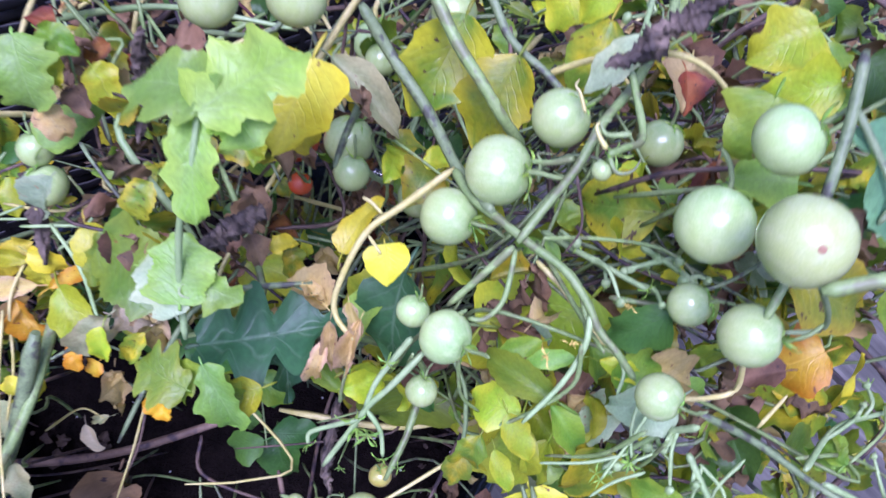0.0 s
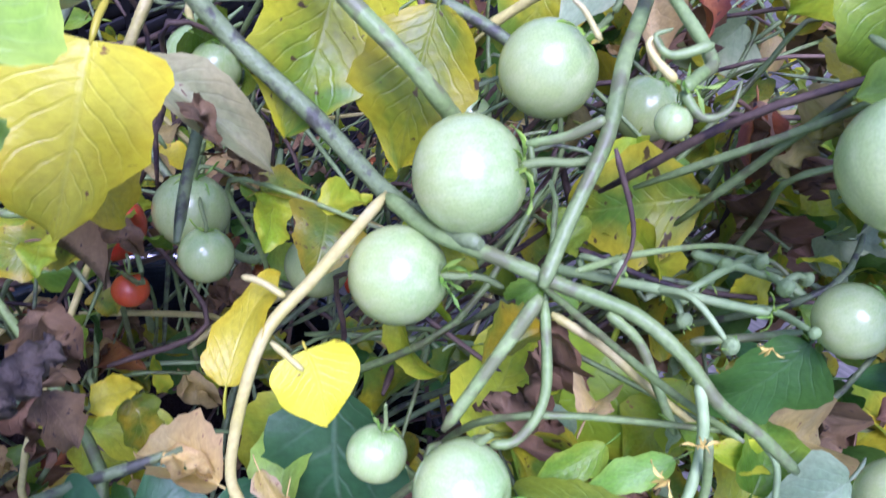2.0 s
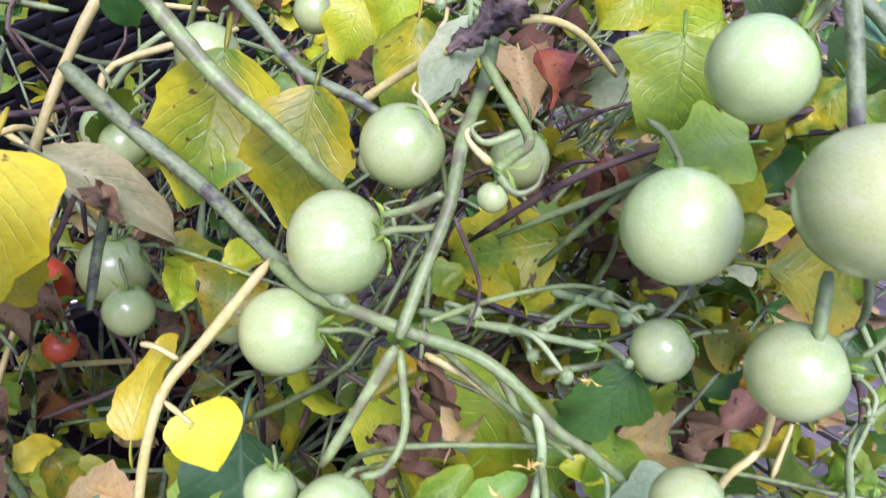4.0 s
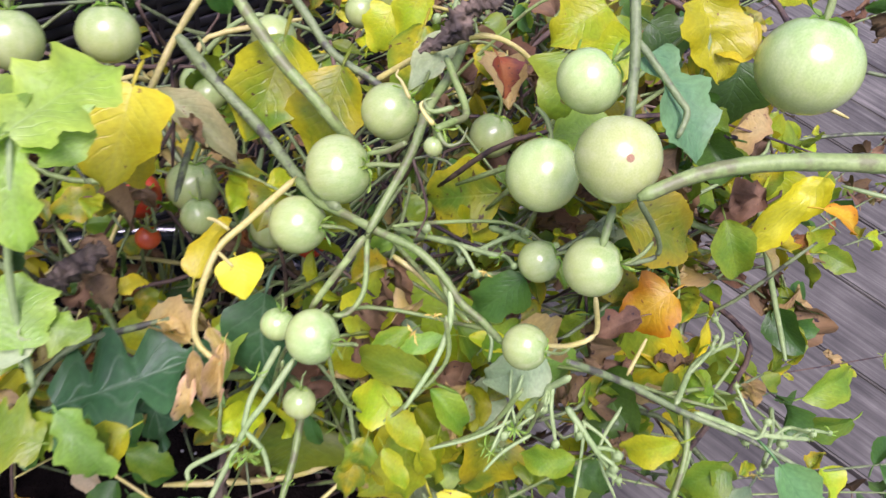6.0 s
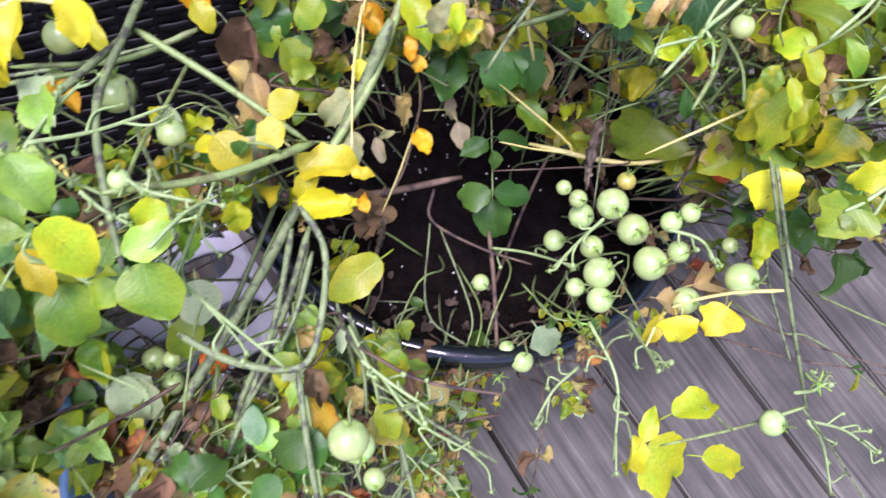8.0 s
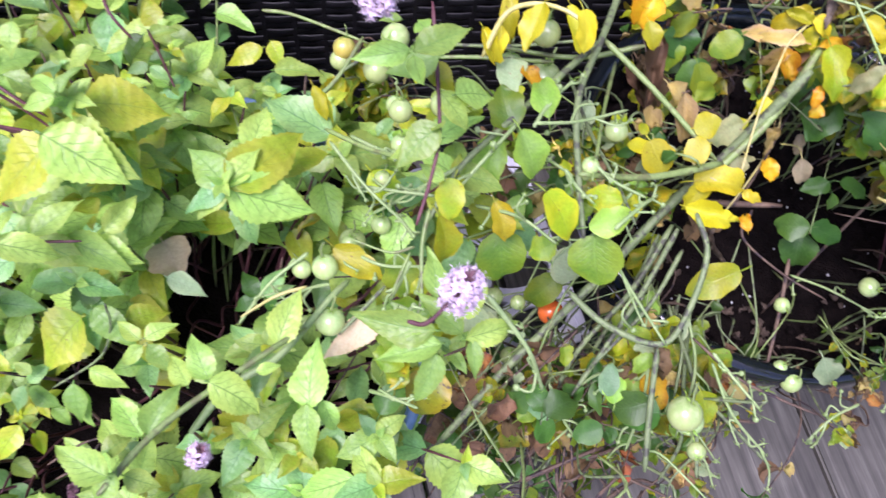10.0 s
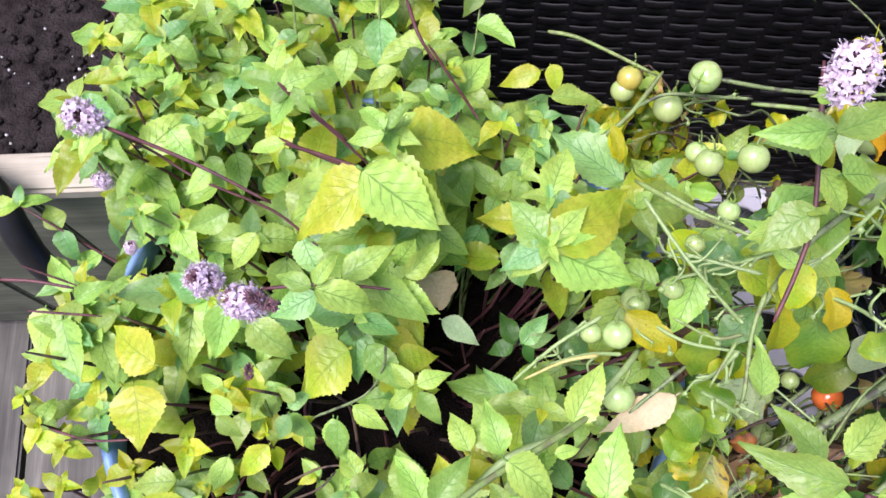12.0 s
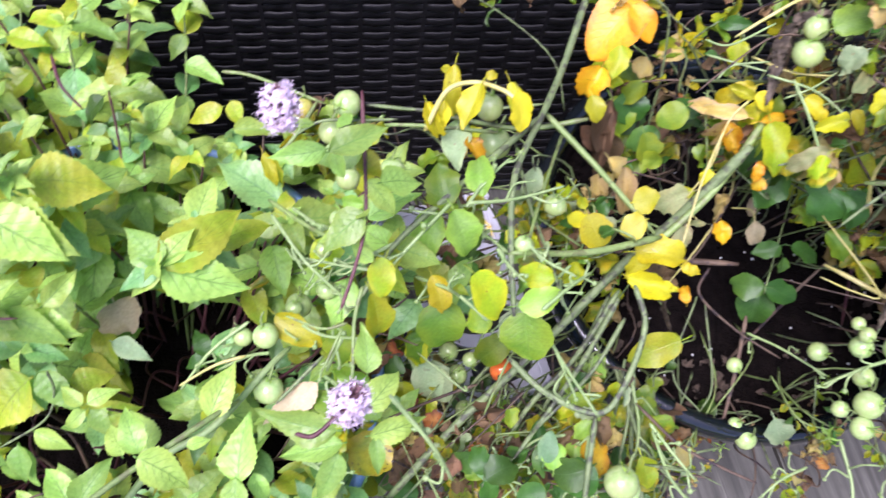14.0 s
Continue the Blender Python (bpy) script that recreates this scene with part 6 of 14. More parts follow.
leaf(MINT, "mint", "mintblue", (-0.3196, -0.2929, 0.4874), (-0.3141, -0.2710, 0.4955), (0.24, -0.19, 0.95), 0.95)
leaf(MINT, "mint", "dark", (-0.3177, -0.2941, 0.4888), (-0.3044, -0.2982, 0.4837), (0.19, 0.18, 0.96), 1.03)
leaf(MINT, "mint", "mintblue", (-0.3173, -0.2916, 0.4882), (-0.3035, -0.2795, 0.4902), (0.24, -0.14, 0.96), 0.86)
leaf(MINT, "mint", "mint", (-0.3159, -0.3971, 0.5800), (-0.3351, -0.3832, 0.5901), (0.49, -0.04, 0.87), 0.95)
leaf(MINT, "mint", "mint", (-0.3120, -0.3952, 0.5867), (-0.3103, -0.3701, 0.5946), (0.16, -0.28, 0.95), 1.03)
leaf(MINT, "mint", "mint", (-0.2983, -0.3631, 0.5897), (-0.3165, -0.3481, 0.5982), (0.20, 0.02, 0.98), 0.95)
leaf(MINT, "mint", "mint", (-0.2956, -0.3650, 0.5985), (-0.2654, -0.3640, 0.5914), (0.08, 0.07, 0.99), 1.03)
leaf(MINT, "mint", "mint", (-0.2792, -0.3347, 0.5819), (-0.2809, -0.3057, 0.5917), (0.12, -0.24, 0.96), 0.95)
leaf(MINT, "mint", "mint", (-0.2511, -0.3560, 0.5829), (-0.2663, -0.3274, 0.5930), (-0.02, -0.49, 0.87), 0.99)
leaf(MINT, "mint", "mint", (-0.2533, -0.3547, 0.5837), (-0.2425, -0.3791, 0.5777), (-0.07, -0.37, 0.93), 0.86)
leaf(MINT, "mint", "mint", (-0.2482, -0.3490, 0.5743), (-0.2340, -0.3623, 0.5689), (0.41, -0.39, 0.82), 0.86)
leaf(MINT, "mint", "mint", (-0.3084, -0.4164, 0.6171), (-0.3326, -0.4159, 0.6250), (-0.08, -0.01, 1.00), 1.03)
leaf(MINT, "mint", "mint", (-0.3084, -0.4142, 0.6103), (-0.3104, -0.4327, 0.6076), (0.03, -0.00, 1.00), 1.03)
leaf(MINT, "mint", "mint", (-0.3088, -0.4141, 0.5984), (-0.2909, -0.4128, 0.5939), (0.12, -0.30, 0.95), 1.03)
leaf(MINT, "mint", "mint", (-0.2799, -0.3515, 0.5907), (-0.2710, -0.3428, 0.5903), (-0.11, -0.30, 0.95), 0.86)
leaf(MINT, "mint", "mint", (-0.2093, -0.3269, 0.6856), (-0.2397, -0.3380, 0.6862), (-0.01, -0.54, 0.84), 0.73)
leaf(MINT, "mint", "mint", (-0.1995, -0.3086, 0.6331), (-0.2234, -0.2998, 0.6412), (0.12, -0.13, 0.98), 0.73)
leaf(MINT, "mint", "mint", (-0.2046, -0.3123, 0.6628), (-0.1978, -0.2916, 0.6701), (-0.08, -0.30, 0.95), 0.95)
leaf(MINT, "mint", "mint", (-0.2055, -0.3298, 0.6833), (-0.2260, -0.3452, 0.6822), (0.16, 0.16, 0.97), 0.73)
leaf(MINT, "mint", "mint", (-0.2059, -0.3334, 0.6810), (-0.2028, -0.3540, 0.6757), (0.26, -0.30, 0.92), 0.86)
leaf(MINT, "mint", "mint", (-0.1983, -0.3229, 0.6778), (-0.1781, -0.3072, 0.6784), (0.26, -0.45, 0.86), 0.73)
leaf(MINT, "mint", "mint", (-0.1963, -0.3221, 0.6769), (-0.1876, -0.3350, 0.6729), (0.25, -0.35, 0.90), 0.69)
leaf(MINT, "mint", "mint", (-0.2613, -0.2309, 0.6990), (-0.2796, -0.2470, 0.6991), (0.33, -0.34, 0.88), 0.77)
leaf(MINT, "mint", "mint", (-0.2596, -0.2314, 0.6993), (-0.2410, -0.2099, 0.7019), (-0.15, -0.48, 0.87), 0.77)
leaf(MINT, "mint", "mint", (-0.2615, -0.2241, 0.6861), (-0.2544, -0.2348, 0.6811), (-0.12, -0.52, 0.84), 1.03)
leaf(MINT, "mint", "mint", (-0.2654, -0.2310, 0.7151), (-0.2733, -0.2352, 0.7156), (-0.28, -0.24, 0.93), 0.86)
leaf(MINT, "mint", "mint", (-0.2499, -0.2166, 0.6564), (-0.2284, -0.2232, 0.6497), (0.19, -0.33, 0.93), 0.86)
leaf(MINT, "mint", "mint", (-0.2414, -0.2334, 0.6491), (-0.2610, -0.2518, 0.6485), (0.33, 0.31, 0.89), 0.95)
leaf(MINT, "mint", "mint", (-0.2349, -0.2408, 0.6259), (-0.2494, -0.2388, 0.6275), (-0.25, -0.31, 0.92), 0.95)
leaf(MINT, "mint", "mint", (-0.2509, -0.2141, 0.6063), (-0.2352, -0.1871, 0.6148), (-0.37, -0.31, 0.87), 0.86)
leaf(MINT, "mintflat", "mint", (-0.2172, -0.2846, 0.5915), (-0.2268, -0.2611, 0.5991), (0.43, -0.17, 0.89), 0.95)
leaf(MINT, "mintflat", "cream", (-0.2424, -0.2934, 0.5580), (-0.2611, -0.3286, 0.5408), (0.06, -0.17, 0.98), 0.65)
leaf(MINT, "mint", "mint", (-0.3806, -0.1534, 0.5069), (-0.3517, -0.1362, 0.5065), (0.17, -0.05, 0.98), 0.77)
leaf(MINT, "mint", "mintold", (-0.3947, -0.1420, 0.5090), (-0.4139, -0.1650, 0.5051), (0.35, 0.04, 0.94), 0.86)
leaf(MINT, "mint", "mintold", (-0.3907, -0.1373, 0.5123), (-0.3753, -0.1486, 0.5081), (0.43, -0.35, 0.83), 1.12)
leaf(MINT, "mint", "dark", (-0.4421, -0.1953, 0.5313), (-0.4280, -0.1829, 0.5339), (-0.03, 0.03, 1.00), 0.95)
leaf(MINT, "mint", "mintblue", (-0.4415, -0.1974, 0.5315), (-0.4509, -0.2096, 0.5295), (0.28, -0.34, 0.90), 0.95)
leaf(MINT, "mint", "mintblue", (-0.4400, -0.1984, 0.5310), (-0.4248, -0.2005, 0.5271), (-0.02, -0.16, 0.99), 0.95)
leaf(MINT, "mint", "dark", (-0.4585, -0.1777, 0.5263), (-0.4675, -0.1995, 0.5195), (-0.08, 0.03, 1.00), 1.03)
leaf(MINT, "mint", "mint", (-0.4562, -0.1751, 0.5250), (-0.4424, -0.1612, 0.5275), (-0.19, -0.48, 0.86), 0.86)
leaf(MINT, "mint", "mint", (-0.4366, -0.2308, 0.5929), (-0.4503, -0.2494, 0.5875), (-0.08, -0.03, 1.00), 0.86)
leaf(MINT, "mint", "mint", (-0.4322, -0.2655, 0.6571), (-0.4265, -0.2808, 0.6519), (0.02, -0.21, 0.98), 1.03)
leaf(MINT, "mint", "mint", (-0.4670, -0.2823, 0.6253), (-0.4838, -0.2880, 0.6266), (0.09, -0.09, 0.99), 0.86)
leaf(MINT, "mint", "mint", (-0.4476, -0.2932, 0.6522), (-0.4371, -0.2778, 0.6564), (-0.15, -0.57, 0.81), 0.86)
leaf(MINT, "mint", "mint", (-0.4380, -0.2941, 0.6618), (-0.4280, -0.2997, 0.6573), (-0.37, -0.11, 0.92), 0.86)
leaf(MINT, "mint", "mint", (-0.4036, -0.2844, 0.6464), (-0.4192, -0.2794, 0.6507), (0.03, 0.08, 1.00), 0.95)
leaf(MINT, "mint", "mint", (-0.4023, -0.2832, 0.6459), (-0.4019, -0.2688, 0.6512), (-0.24, -0.10, 0.97), 0.86)
leaf(MINT, "mint", "mint", (-0.4024, -0.2861, 0.6463), (-0.4164, -0.2982, 0.6442), (0.13, -0.22, 0.97), 0.86)
leaf(MINT, "mint", "mint", (-0.4074, -0.2786, 0.6317), (-0.3949, -0.2793, 0.6275), (0.17, 0.10, 0.98), 0.86)
leaf(MINT, "mint", "mint", (-0.4433, -0.3054, 0.6280), (-0.4564, -0.3156, 0.6260), (0.30, 0.17, 0.94), 0.86)
leaf(MINT, "mint", "mint", (-0.4785, -0.2826, 0.5522), (-0.4664, -0.2957, 0.5463), (0.26, 0.09, 0.96), 0.86)
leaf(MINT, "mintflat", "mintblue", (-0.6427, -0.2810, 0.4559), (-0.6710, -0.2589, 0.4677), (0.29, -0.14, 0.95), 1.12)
leaf(MINT, "mint", "mintold", (-0.6381, -0.2711, 0.4561), (-0.6420, -0.2416, 0.4690), (0.02, 0.47, 0.88), 1.03)
leaf(MINT, "mint", "dark", (-0.6097, -0.2546, 0.4581), (-0.6138, -0.2232, 0.4666), (0.22, -0.58, 0.78), 1.03)
leaf(MINT, "mint", "mint", (-0.5523, -0.3213, 0.5337), (-0.5462, -0.2837, 0.5420), (0.32, 0.09, 0.94), 1.03)
leaf(MINT, "mint", "mint", (-0.5181, -0.3130, 0.5412), (-0.5052, -0.3198, 0.5351), (-0.21, -0.23, 0.95), 1.03)
leaf(MINT, "mint", "mint", (-0.4868, -0.3265, 0.5421), (-0.5013, -0.3496, 0.5381), (0.19, -0.55, 0.82), 1.03)
leaf(MINT, "mint", "mint", (-0.4690, -0.3275, 0.5352), (-0.4710, -0.3532, 0.5282), (-0.16, -0.29, 0.94), 1.03)
leaf(MINT, "mint", "mint", (-0.5348, -0.3347, 0.6025), (-0.5376, -0.3550, 0.5977), (-0.11, -0.17, 0.98), 1.03)
leaf(MINT, "mint", "mint", (-0.5487, -0.4059, 0.5079), (-0.5690, -0.3974, 0.5150), (0.05, -0.27, 0.96), 0.95)
leaf(MINT, "mint", "mint", (-0.5193, -0.4078, 0.5483), (-0.5103, -0.3891, 0.5524), (0.06, -0.33, 0.94), 0.95)
leaf(MINT, "mint", "mintold", (-0.5727, -0.4349, 0.4548), (-0.5453, -0.4532, 0.4423), (0.09, 0.01, 1.00), 1.03)
leaf(MINT, "mint", "mint", (-0.4458, -0.4599, 0.4711), (-0.4704, -0.4796, 0.4727), (-0.12, 0.09, 0.99), 0.95)
leaf(MINT, "mint", "mintold", (-0.4175, -0.4603, 0.5120), (-0.4477, -0.4795, 0.5107), (0.14, -0.26, 0.95), 0.86)
leaf(MINT, "mint", "mint", (-0.4264, -0.4335, 0.4790), (-0.4232, -0.4568, 0.4712), (0.10, -0.11, 0.99), 0.95)
leaf(MINT, "mint", "mintold", (-0.4106, -0.4162, 0.4811), (-0.4173, -0.4421, 0.4744), (0.27, 0.17, 0.95), 0.95)
leaf(MINT, "mint", "mint", (-0.4252, -0.4120, 0.5241), (-0.4442, -0.4106, 0.5269), (0.21, -0.14, 0.97), 0.95)
leaf(MINT, "mint", "mint", (-0.4249, -0.4161, 0.5433), (-0.4077, -0.4175, 0.5384), (-0.19, -0.22, 0.96), 0.95)
# stems of the fruiting branches
stalk(TOMATO_PLANT, M_STEMGREY, 0.00300, 0.00240, (0.0448, -0.0110, 0.7261), (0.0557, -0.0202, 0.7143), (0.0680, -0.0364, 0.7081), (0.0762, -0.0560, 0.7074), (0.0802, -0.0690, 0.7129), (0.0840, -0.0800, 0.7197))
stalk(TOMATO_PLANT, M_STEM, 0.00220, 0.00150, (0.0752, -0.0603, 0.7107), (0.0796, -0.0727, 0.7146), (0.0861, -0.0817, 0.7183), (0.0937, -0.0898, 0.7197), (0.1027, -0.0983, 0.7209), (0.1088, -0.1064, 0.7185), (0.1126, -0.1133, 0.7152), (0.1177, -0.1190, 0.7133), (0.1231, -0.1252, 0.7099))
stalk(TOMATO_PLANT, M_STEM, 0.00230, 0.00180, (0.1441, 0.0035, 0.7477), (0.1370, -0.0220, 0.7468), (0.1236, -0.0469, 0.7426), (0.1119, -0.0618, 0.7401), (0.1050, -0.0733, 0.7343), (0.0965, -0.0828, 0.7256), (0.0903, -0.0902, 0.7203))
stalk(TOMATO_PLANT, M_STEM, 0.00180, 0.00140, (0.0888, -0.0923, 0.7216), (0.0815, -0.0970, 0.7130), (0.0731, -0.1022, 0.7031))
stalk(TOMATO_PLANT, M_STEM, 0.00130, 0.00110, (0.0895, -0.0928, 0.7209), (0.0873, -0.1040, 0.7126), (0.0825, -0.1081, 0.7080), (0.0782, -0.1076, 0.7067))
stalk(TOMATO_PLANT, M_STEM, 0.00310, 0.00260, (0.0603, 0.0001, 0.7435), (0.0647, -0.0109, 0.7376), (0.0739, -0.0262, 0.7294), (0.0831, -0.0370, 0.7230), (0.0903, -0.0436, 0.7162), (0.0999, -0.0438, 0.7032))
stalk(TOMATO_PLANT, M_STEMGREY, 0.00240, 0.00200, (0.0682, 0.0277, 0.7412), (0.0723, 0.0210, 0.7387), (0.0860, -0.0033, 0.7286), (0.0931, -0.0166, 0.7230), (0.1043, -0.0277, 0.7208), (0.1130, -0.0372, 0.7185))
stalk(TOMATO_PLANT, M_STEMYELLOW, 0.00170, 0.00110, (0.1078, -0.0220, 0.7149), (0.1149, -0.0254, 0.7245), (0.1188, -0.0327, 0.7353), (0.1239, -0.0427, 0.7477), (0.1296, -0.0492, 0.7556), (0.1402, -0.0508, 0.7522), (0.1563, -0.0495, 0.7380))
stalk(TOMATO_PLANT, M_STEMYELLOW, 0.00220, 0.00180, (0.0674, 0.0322, 0.7331), (0.0659, 0.0266, 0.7286), (0.0552, 0.0207, 0.7193), (0.0441, 0.0109, 0.7071), (0.0326, -0.0028, 0.6920), (0.0214, -0.0177, 0.6763))
stalk(TOMATO_PLANT, M_STEMYELLOW, 0.00170, 0.00130, (0.0753, -0.0600, 0.7110), (0.0594, -0.0735, 0.7090), (0.0490, -0.0811, 0.7044), (0.0419, -0.0931, 0.6912), (0.0422, -0.0991, 0.6851), (0.0476, -0.1056, 0.6834))
stalk(TOMATO_PLANT, M_STEMYELLOW, 0.00080, 0.00070, (0.0496, -0.0856, 0.7117), (0.0531, -0.0914, 0.7120))
stalk(TOMATO_PLANT, M_STEMBROWN, 0.00120, 0.00080, (0.0928, -0.0131, 0.7253), (0.0940, -0.0312, 0.7134), (0.0941, -0.0469, 0.7026))
stalk(TOMATO_PLANT, M_STEM, 0.00160, 0.00150, (0.1175, -0.0525, 0.7510), (0.1184, -0.0588, 0.7492), (0.1190, -0.0717, 0.7472), (0.1127, -0.0768, 0.7489), (0.1071, -0.0805, 0.7505))
stalk(TOMATO_PLANT, M_STEM, 0.00140, 0.00100, (0.1024, -0.0740, 0.7390), (0.0980, -0.0725, 0.7344), (0.0930, -0.0699, 0.7309))
stalk(TOMATO_PLANT, M_STEMBROWN, 0.00080, 0.00040, (0.1042, -0.0770, 0.7353), (0.1085, -0.0853, 0.7230), (0.1054, -0.0898, 0.7142))
stalk(TOMATO_PLANT, M_STEM, 0.00100, 0.00070, (0.0986, -0.0873, 0.7185), (0.1167, -0.0822, 0.7115), (0.1364, -0.0823, 0.7089), (0.1467, -0.0872, 0.7073), (0.1503, -0.0952, 0.7058))
stalk(TOMATO_PLANT, M_STEM, 0.00080, 0.00050, (0.1420, -0.0800, 0.7013), (0.1369, -0.0843, 0.6999), (0.1286, -0.0857, 0.7005))
stalk(TOMATO_PLANT, M_STEMGREY, 0.00200, 0.00180, (0.1439, -0.0857, 0.7979), (0.1424, -0.0981, 0.7888), (0.1393, -0.1110, 0.7787))
stalk(TOMATO_PLANT, M_STEMGREY, 0.00140, 0.00110, (0.1431, -0.0955, 0.7915), (0.1503, -0.1081, 0.7857), (0.1520, -0.1117, 0.7839), (0.1494, -0.1157, 0.7801))
stalk(TOMATO_PLANT, M_STEM, 0.00220, 0.00320, (0.1312, -0.1323, 0.7809), (0.1449, -0.1317, 0.7868), (0.1616, -0.1345, 0.7915), (0.1858, -0.1415, 0.7962))
stalk(TOMATO_PLANT, M_STEM, 0.00160, 0.00140, (0.1385, -0.1201, 0.7626), (0.1348, -0.1274, 0.7561))
stalk(TOMATO_PLANT, M_STEMGREY, 0.00110, 0.00100, (0.1439, -0.1204, 0.7650), (0.1557, -0.1220, 0.7503), (0.1580, -0.1231, 0.7428), (0.1487, -0.1238, 0.7420))
stalk(TOMATO_PLANT, M_STEMYELLOW, 0.00120, 0.00100, (0.1422, -0.1274, 0.7336), (0.1471, -0.1304, 0.7184), (0.1391, -0.1323, 0.7168), (0.1253, -0.1364, 0.7278))
stalk(TOMATO_PLANT, M_STEMGREY, 0.00170, 0.00120, (0.1380, -0.1355, 0.7140), (0.1601, -0.1401, 0.7019), (0.1785, -0.1493, 0.6952), (0.1958, -0.1618, 0.6957), (0.2064, -0.1743, 0.6978))
stalk(TOMATO_PLANT, M_STEM, 0.00160, 0.00130, (0.1829, -0.1477, 0.6902), (0.1802, -0.1582, 0.6852), (0.1733, -0.1700, 0.6773))
stalk(TOMATO_PLANT, M_STEM, 0.00110, 0.00060, (0.1774, -0.1418, 0.6927), (0.2058, -0.1370, 0.6765), (0.2348, -0.1383, 0.6551), (0.2622, -0.1432, 0.6314))
stalk(TOMATO_PLANT, M_STEM, 0.00090, 0.00060, (0.1961, -0.1424, 0.6905), (0.2097, -0.1327, 0.6914), (0.2143, -0.1242, 0.6898))
stalk(TOMATO_PLANT, M_STEMYELLOW, 0.00110, 0.00090, (0.1701, -0.1316, 0.6878), (0.1768, -0.1241, 0.6964))
stalk(TOMATO_PLANT, M_STEM, 0.00120, 0.00080, (0.0761, -0.1087, 0.7144), (0.0661, -0.1059, 0.6872), (0.0628, -0.1027, 0.6515), (0.0561, -0.0996, 0.6037))
stalk(TOMATO_PLANT, M_STEM, 0.00110, 0.00080, (0.0635, -0.1159, 0.6995), (0.0648, -0.1071, 0.6516), (0.0569, -0.1019, 0.6034))
stalk(TOMATO_PLANT, M_STEM, 0.00080, 0.00040, (0.0558, -0.1024, 0.6050), (0.0454, -0.1357, 0.6546))
stalk(TOMATO_PLANT, M_STEM, 0.00070, 0.00050, (0.0556, -0.1039, 0.6062), (0.0440, -0.1042, 0.5953), (0.0383, -0.1014, 0.5802))
stalk(TOMATO_PLANT, M_STEM, 0.00090, 0.00070, (0.0750, -0.1181, 0.7065), (0.0786, -0.1238, 0.6895), (0.0860, -0.1256, 0.6791))
stalk(TOMATO_PLANT, M_STEM, 0.00120, 0.00070, (0.1253, -0.1387, 0.7073), (0.1204, -0.1392, 0.6835), (0.1088, -0.1355, 0.6670))
stalk(TOMATO_PLANT, M_STEM, 0.00100, 0.00070, (0.1317, -0.1410, 0.7062), (0.1338, -0.1416, 0.6793), (0.1324, -0.1372, 0.6555))
stalk(TOMATO_PLANT, M_STEM, 0.00110, 0.00080, (0.1065, -0.1184, 0.7173), (0.1077, -0.1249, 0.7032), (0.0978, -0.1289, 0.6875), (0.0890, -0.1300, 0.6756))
stalk(TOMATO_PLANT, M_STEM, 0.00120, 0.00090, (0.1038, -0.0747, 0.6958), (0.1113, -0.1038, 0.7052), (0.1134, -0.1196, 0.7147))
stalk(TOMATO_PLANT, M_STEMGREY, 0.00170, 0.00130, (0.1189, -0.1339, 0.6144), (0.1244, -0.1577, 0.6062), (0.1318, -0.1860, 0.5954))
stalk(TOMATO_PLANT, M_STEMYELLOW, 0.00150, 0.00100, (0.1276, -0.1902, 0.5941), (0.1043, -0.1905, 0.5821), (0.0795, -0.1990, 0.5730), (0.0701, -0.2168, 0.5669))
stalk(TOMATO_PLANT, M_STEMYELLOW, 0.00070, 0.00060, (0.1197, -0.1774, 0.5571), (0.1041, -0.1991, 0.5812))
stalk(TOMATO_PLANT, M_STEMYELLOW, 0.00070, 0.00060, (0.0868, -0.1957, 0.5730), (0.0857, -0.2039, 0.5745))
stalk(TOMATO_PLANT, M_STEMGREY, 0.00170, 0.00140, (0.1143, -0.1343, 0.6174), (0.1275, -0.1643, 0.5968), (0.1437, -0.1876, 0.5726), (0.1661, -0.2098, 0.5400), (0.1871, -0.2186, 0.5085))
stalk(TOMATO_PLANT, M_STEM, 0.00150, 0.00120, (0.1724, -0.2232, 0.5304), (0.1446, -0.2331, 0.5107), (0.1098, -0.2419, 0.4859))
stalk(TOMATO_PLANT, M_STEM, 0.00090, 0.00070, (0.1382, -0.2368, 0.5161), (0.1007, -0.2398, 0.5600))
stalk(TOMATO_PLANT, M_STEMGREY, 0.00140, 0.00100, (0.1767, -0.2219, 0.5221), (0.2433, -0.2228, 0.4478), (0.3022, -0.2390, 0.3901))
stalk(TOMATO_PLANT, M_STEM, 0.00090, 0.00070, (-0.0018, -0.0078, 0.4930), (0.0049, -0.0454, 0.4746), (0.0114, -0.0814, 0.4570))
stalk(TOMATO_PLANT, M_STEMBROWN, 0.00180, 0.00120, (-0.0277, -0.0700, 0.4405), (-0.0261, -0.0896, 0.4307), (0.0103, -0.1038, 0.4272), (0.0474, -0.1107, 0.4274))
# the greyer stem colour here stands in for the canopy's shade
stalk(TOMATO_PLANT, M_STEMGREY, 0.00130, 0.00100, (-0.0270, -0.0915, 0.4297), (-0.0199, -0.1465, 0.4025), (0.0136, -0.1664, 0.3957))
stalk(TOMATO_PLANT, M_STEMGREY, 0.00130, 0.00100, (-0.0193, -0.0943, 0.4290), (0.0102, -0.1434, 0.4071), (0.0113, -0.1648, 0.3963))
stalk(TOMATO_PLANT, M_STEMGREY, 0.00100, 0.00080, (-0.0209, -0.1412, 0.4051), (-0.0545, -0.1430, 0.4008))
stalk(TOMATO_PLANT, M_STEMBROWN, 0.00260, 0.00200, (0.0168, -0.0849, 0.4195), (0.0265, -0.1209, 0.4022), (0.0373, -0.1716, 0.3775))
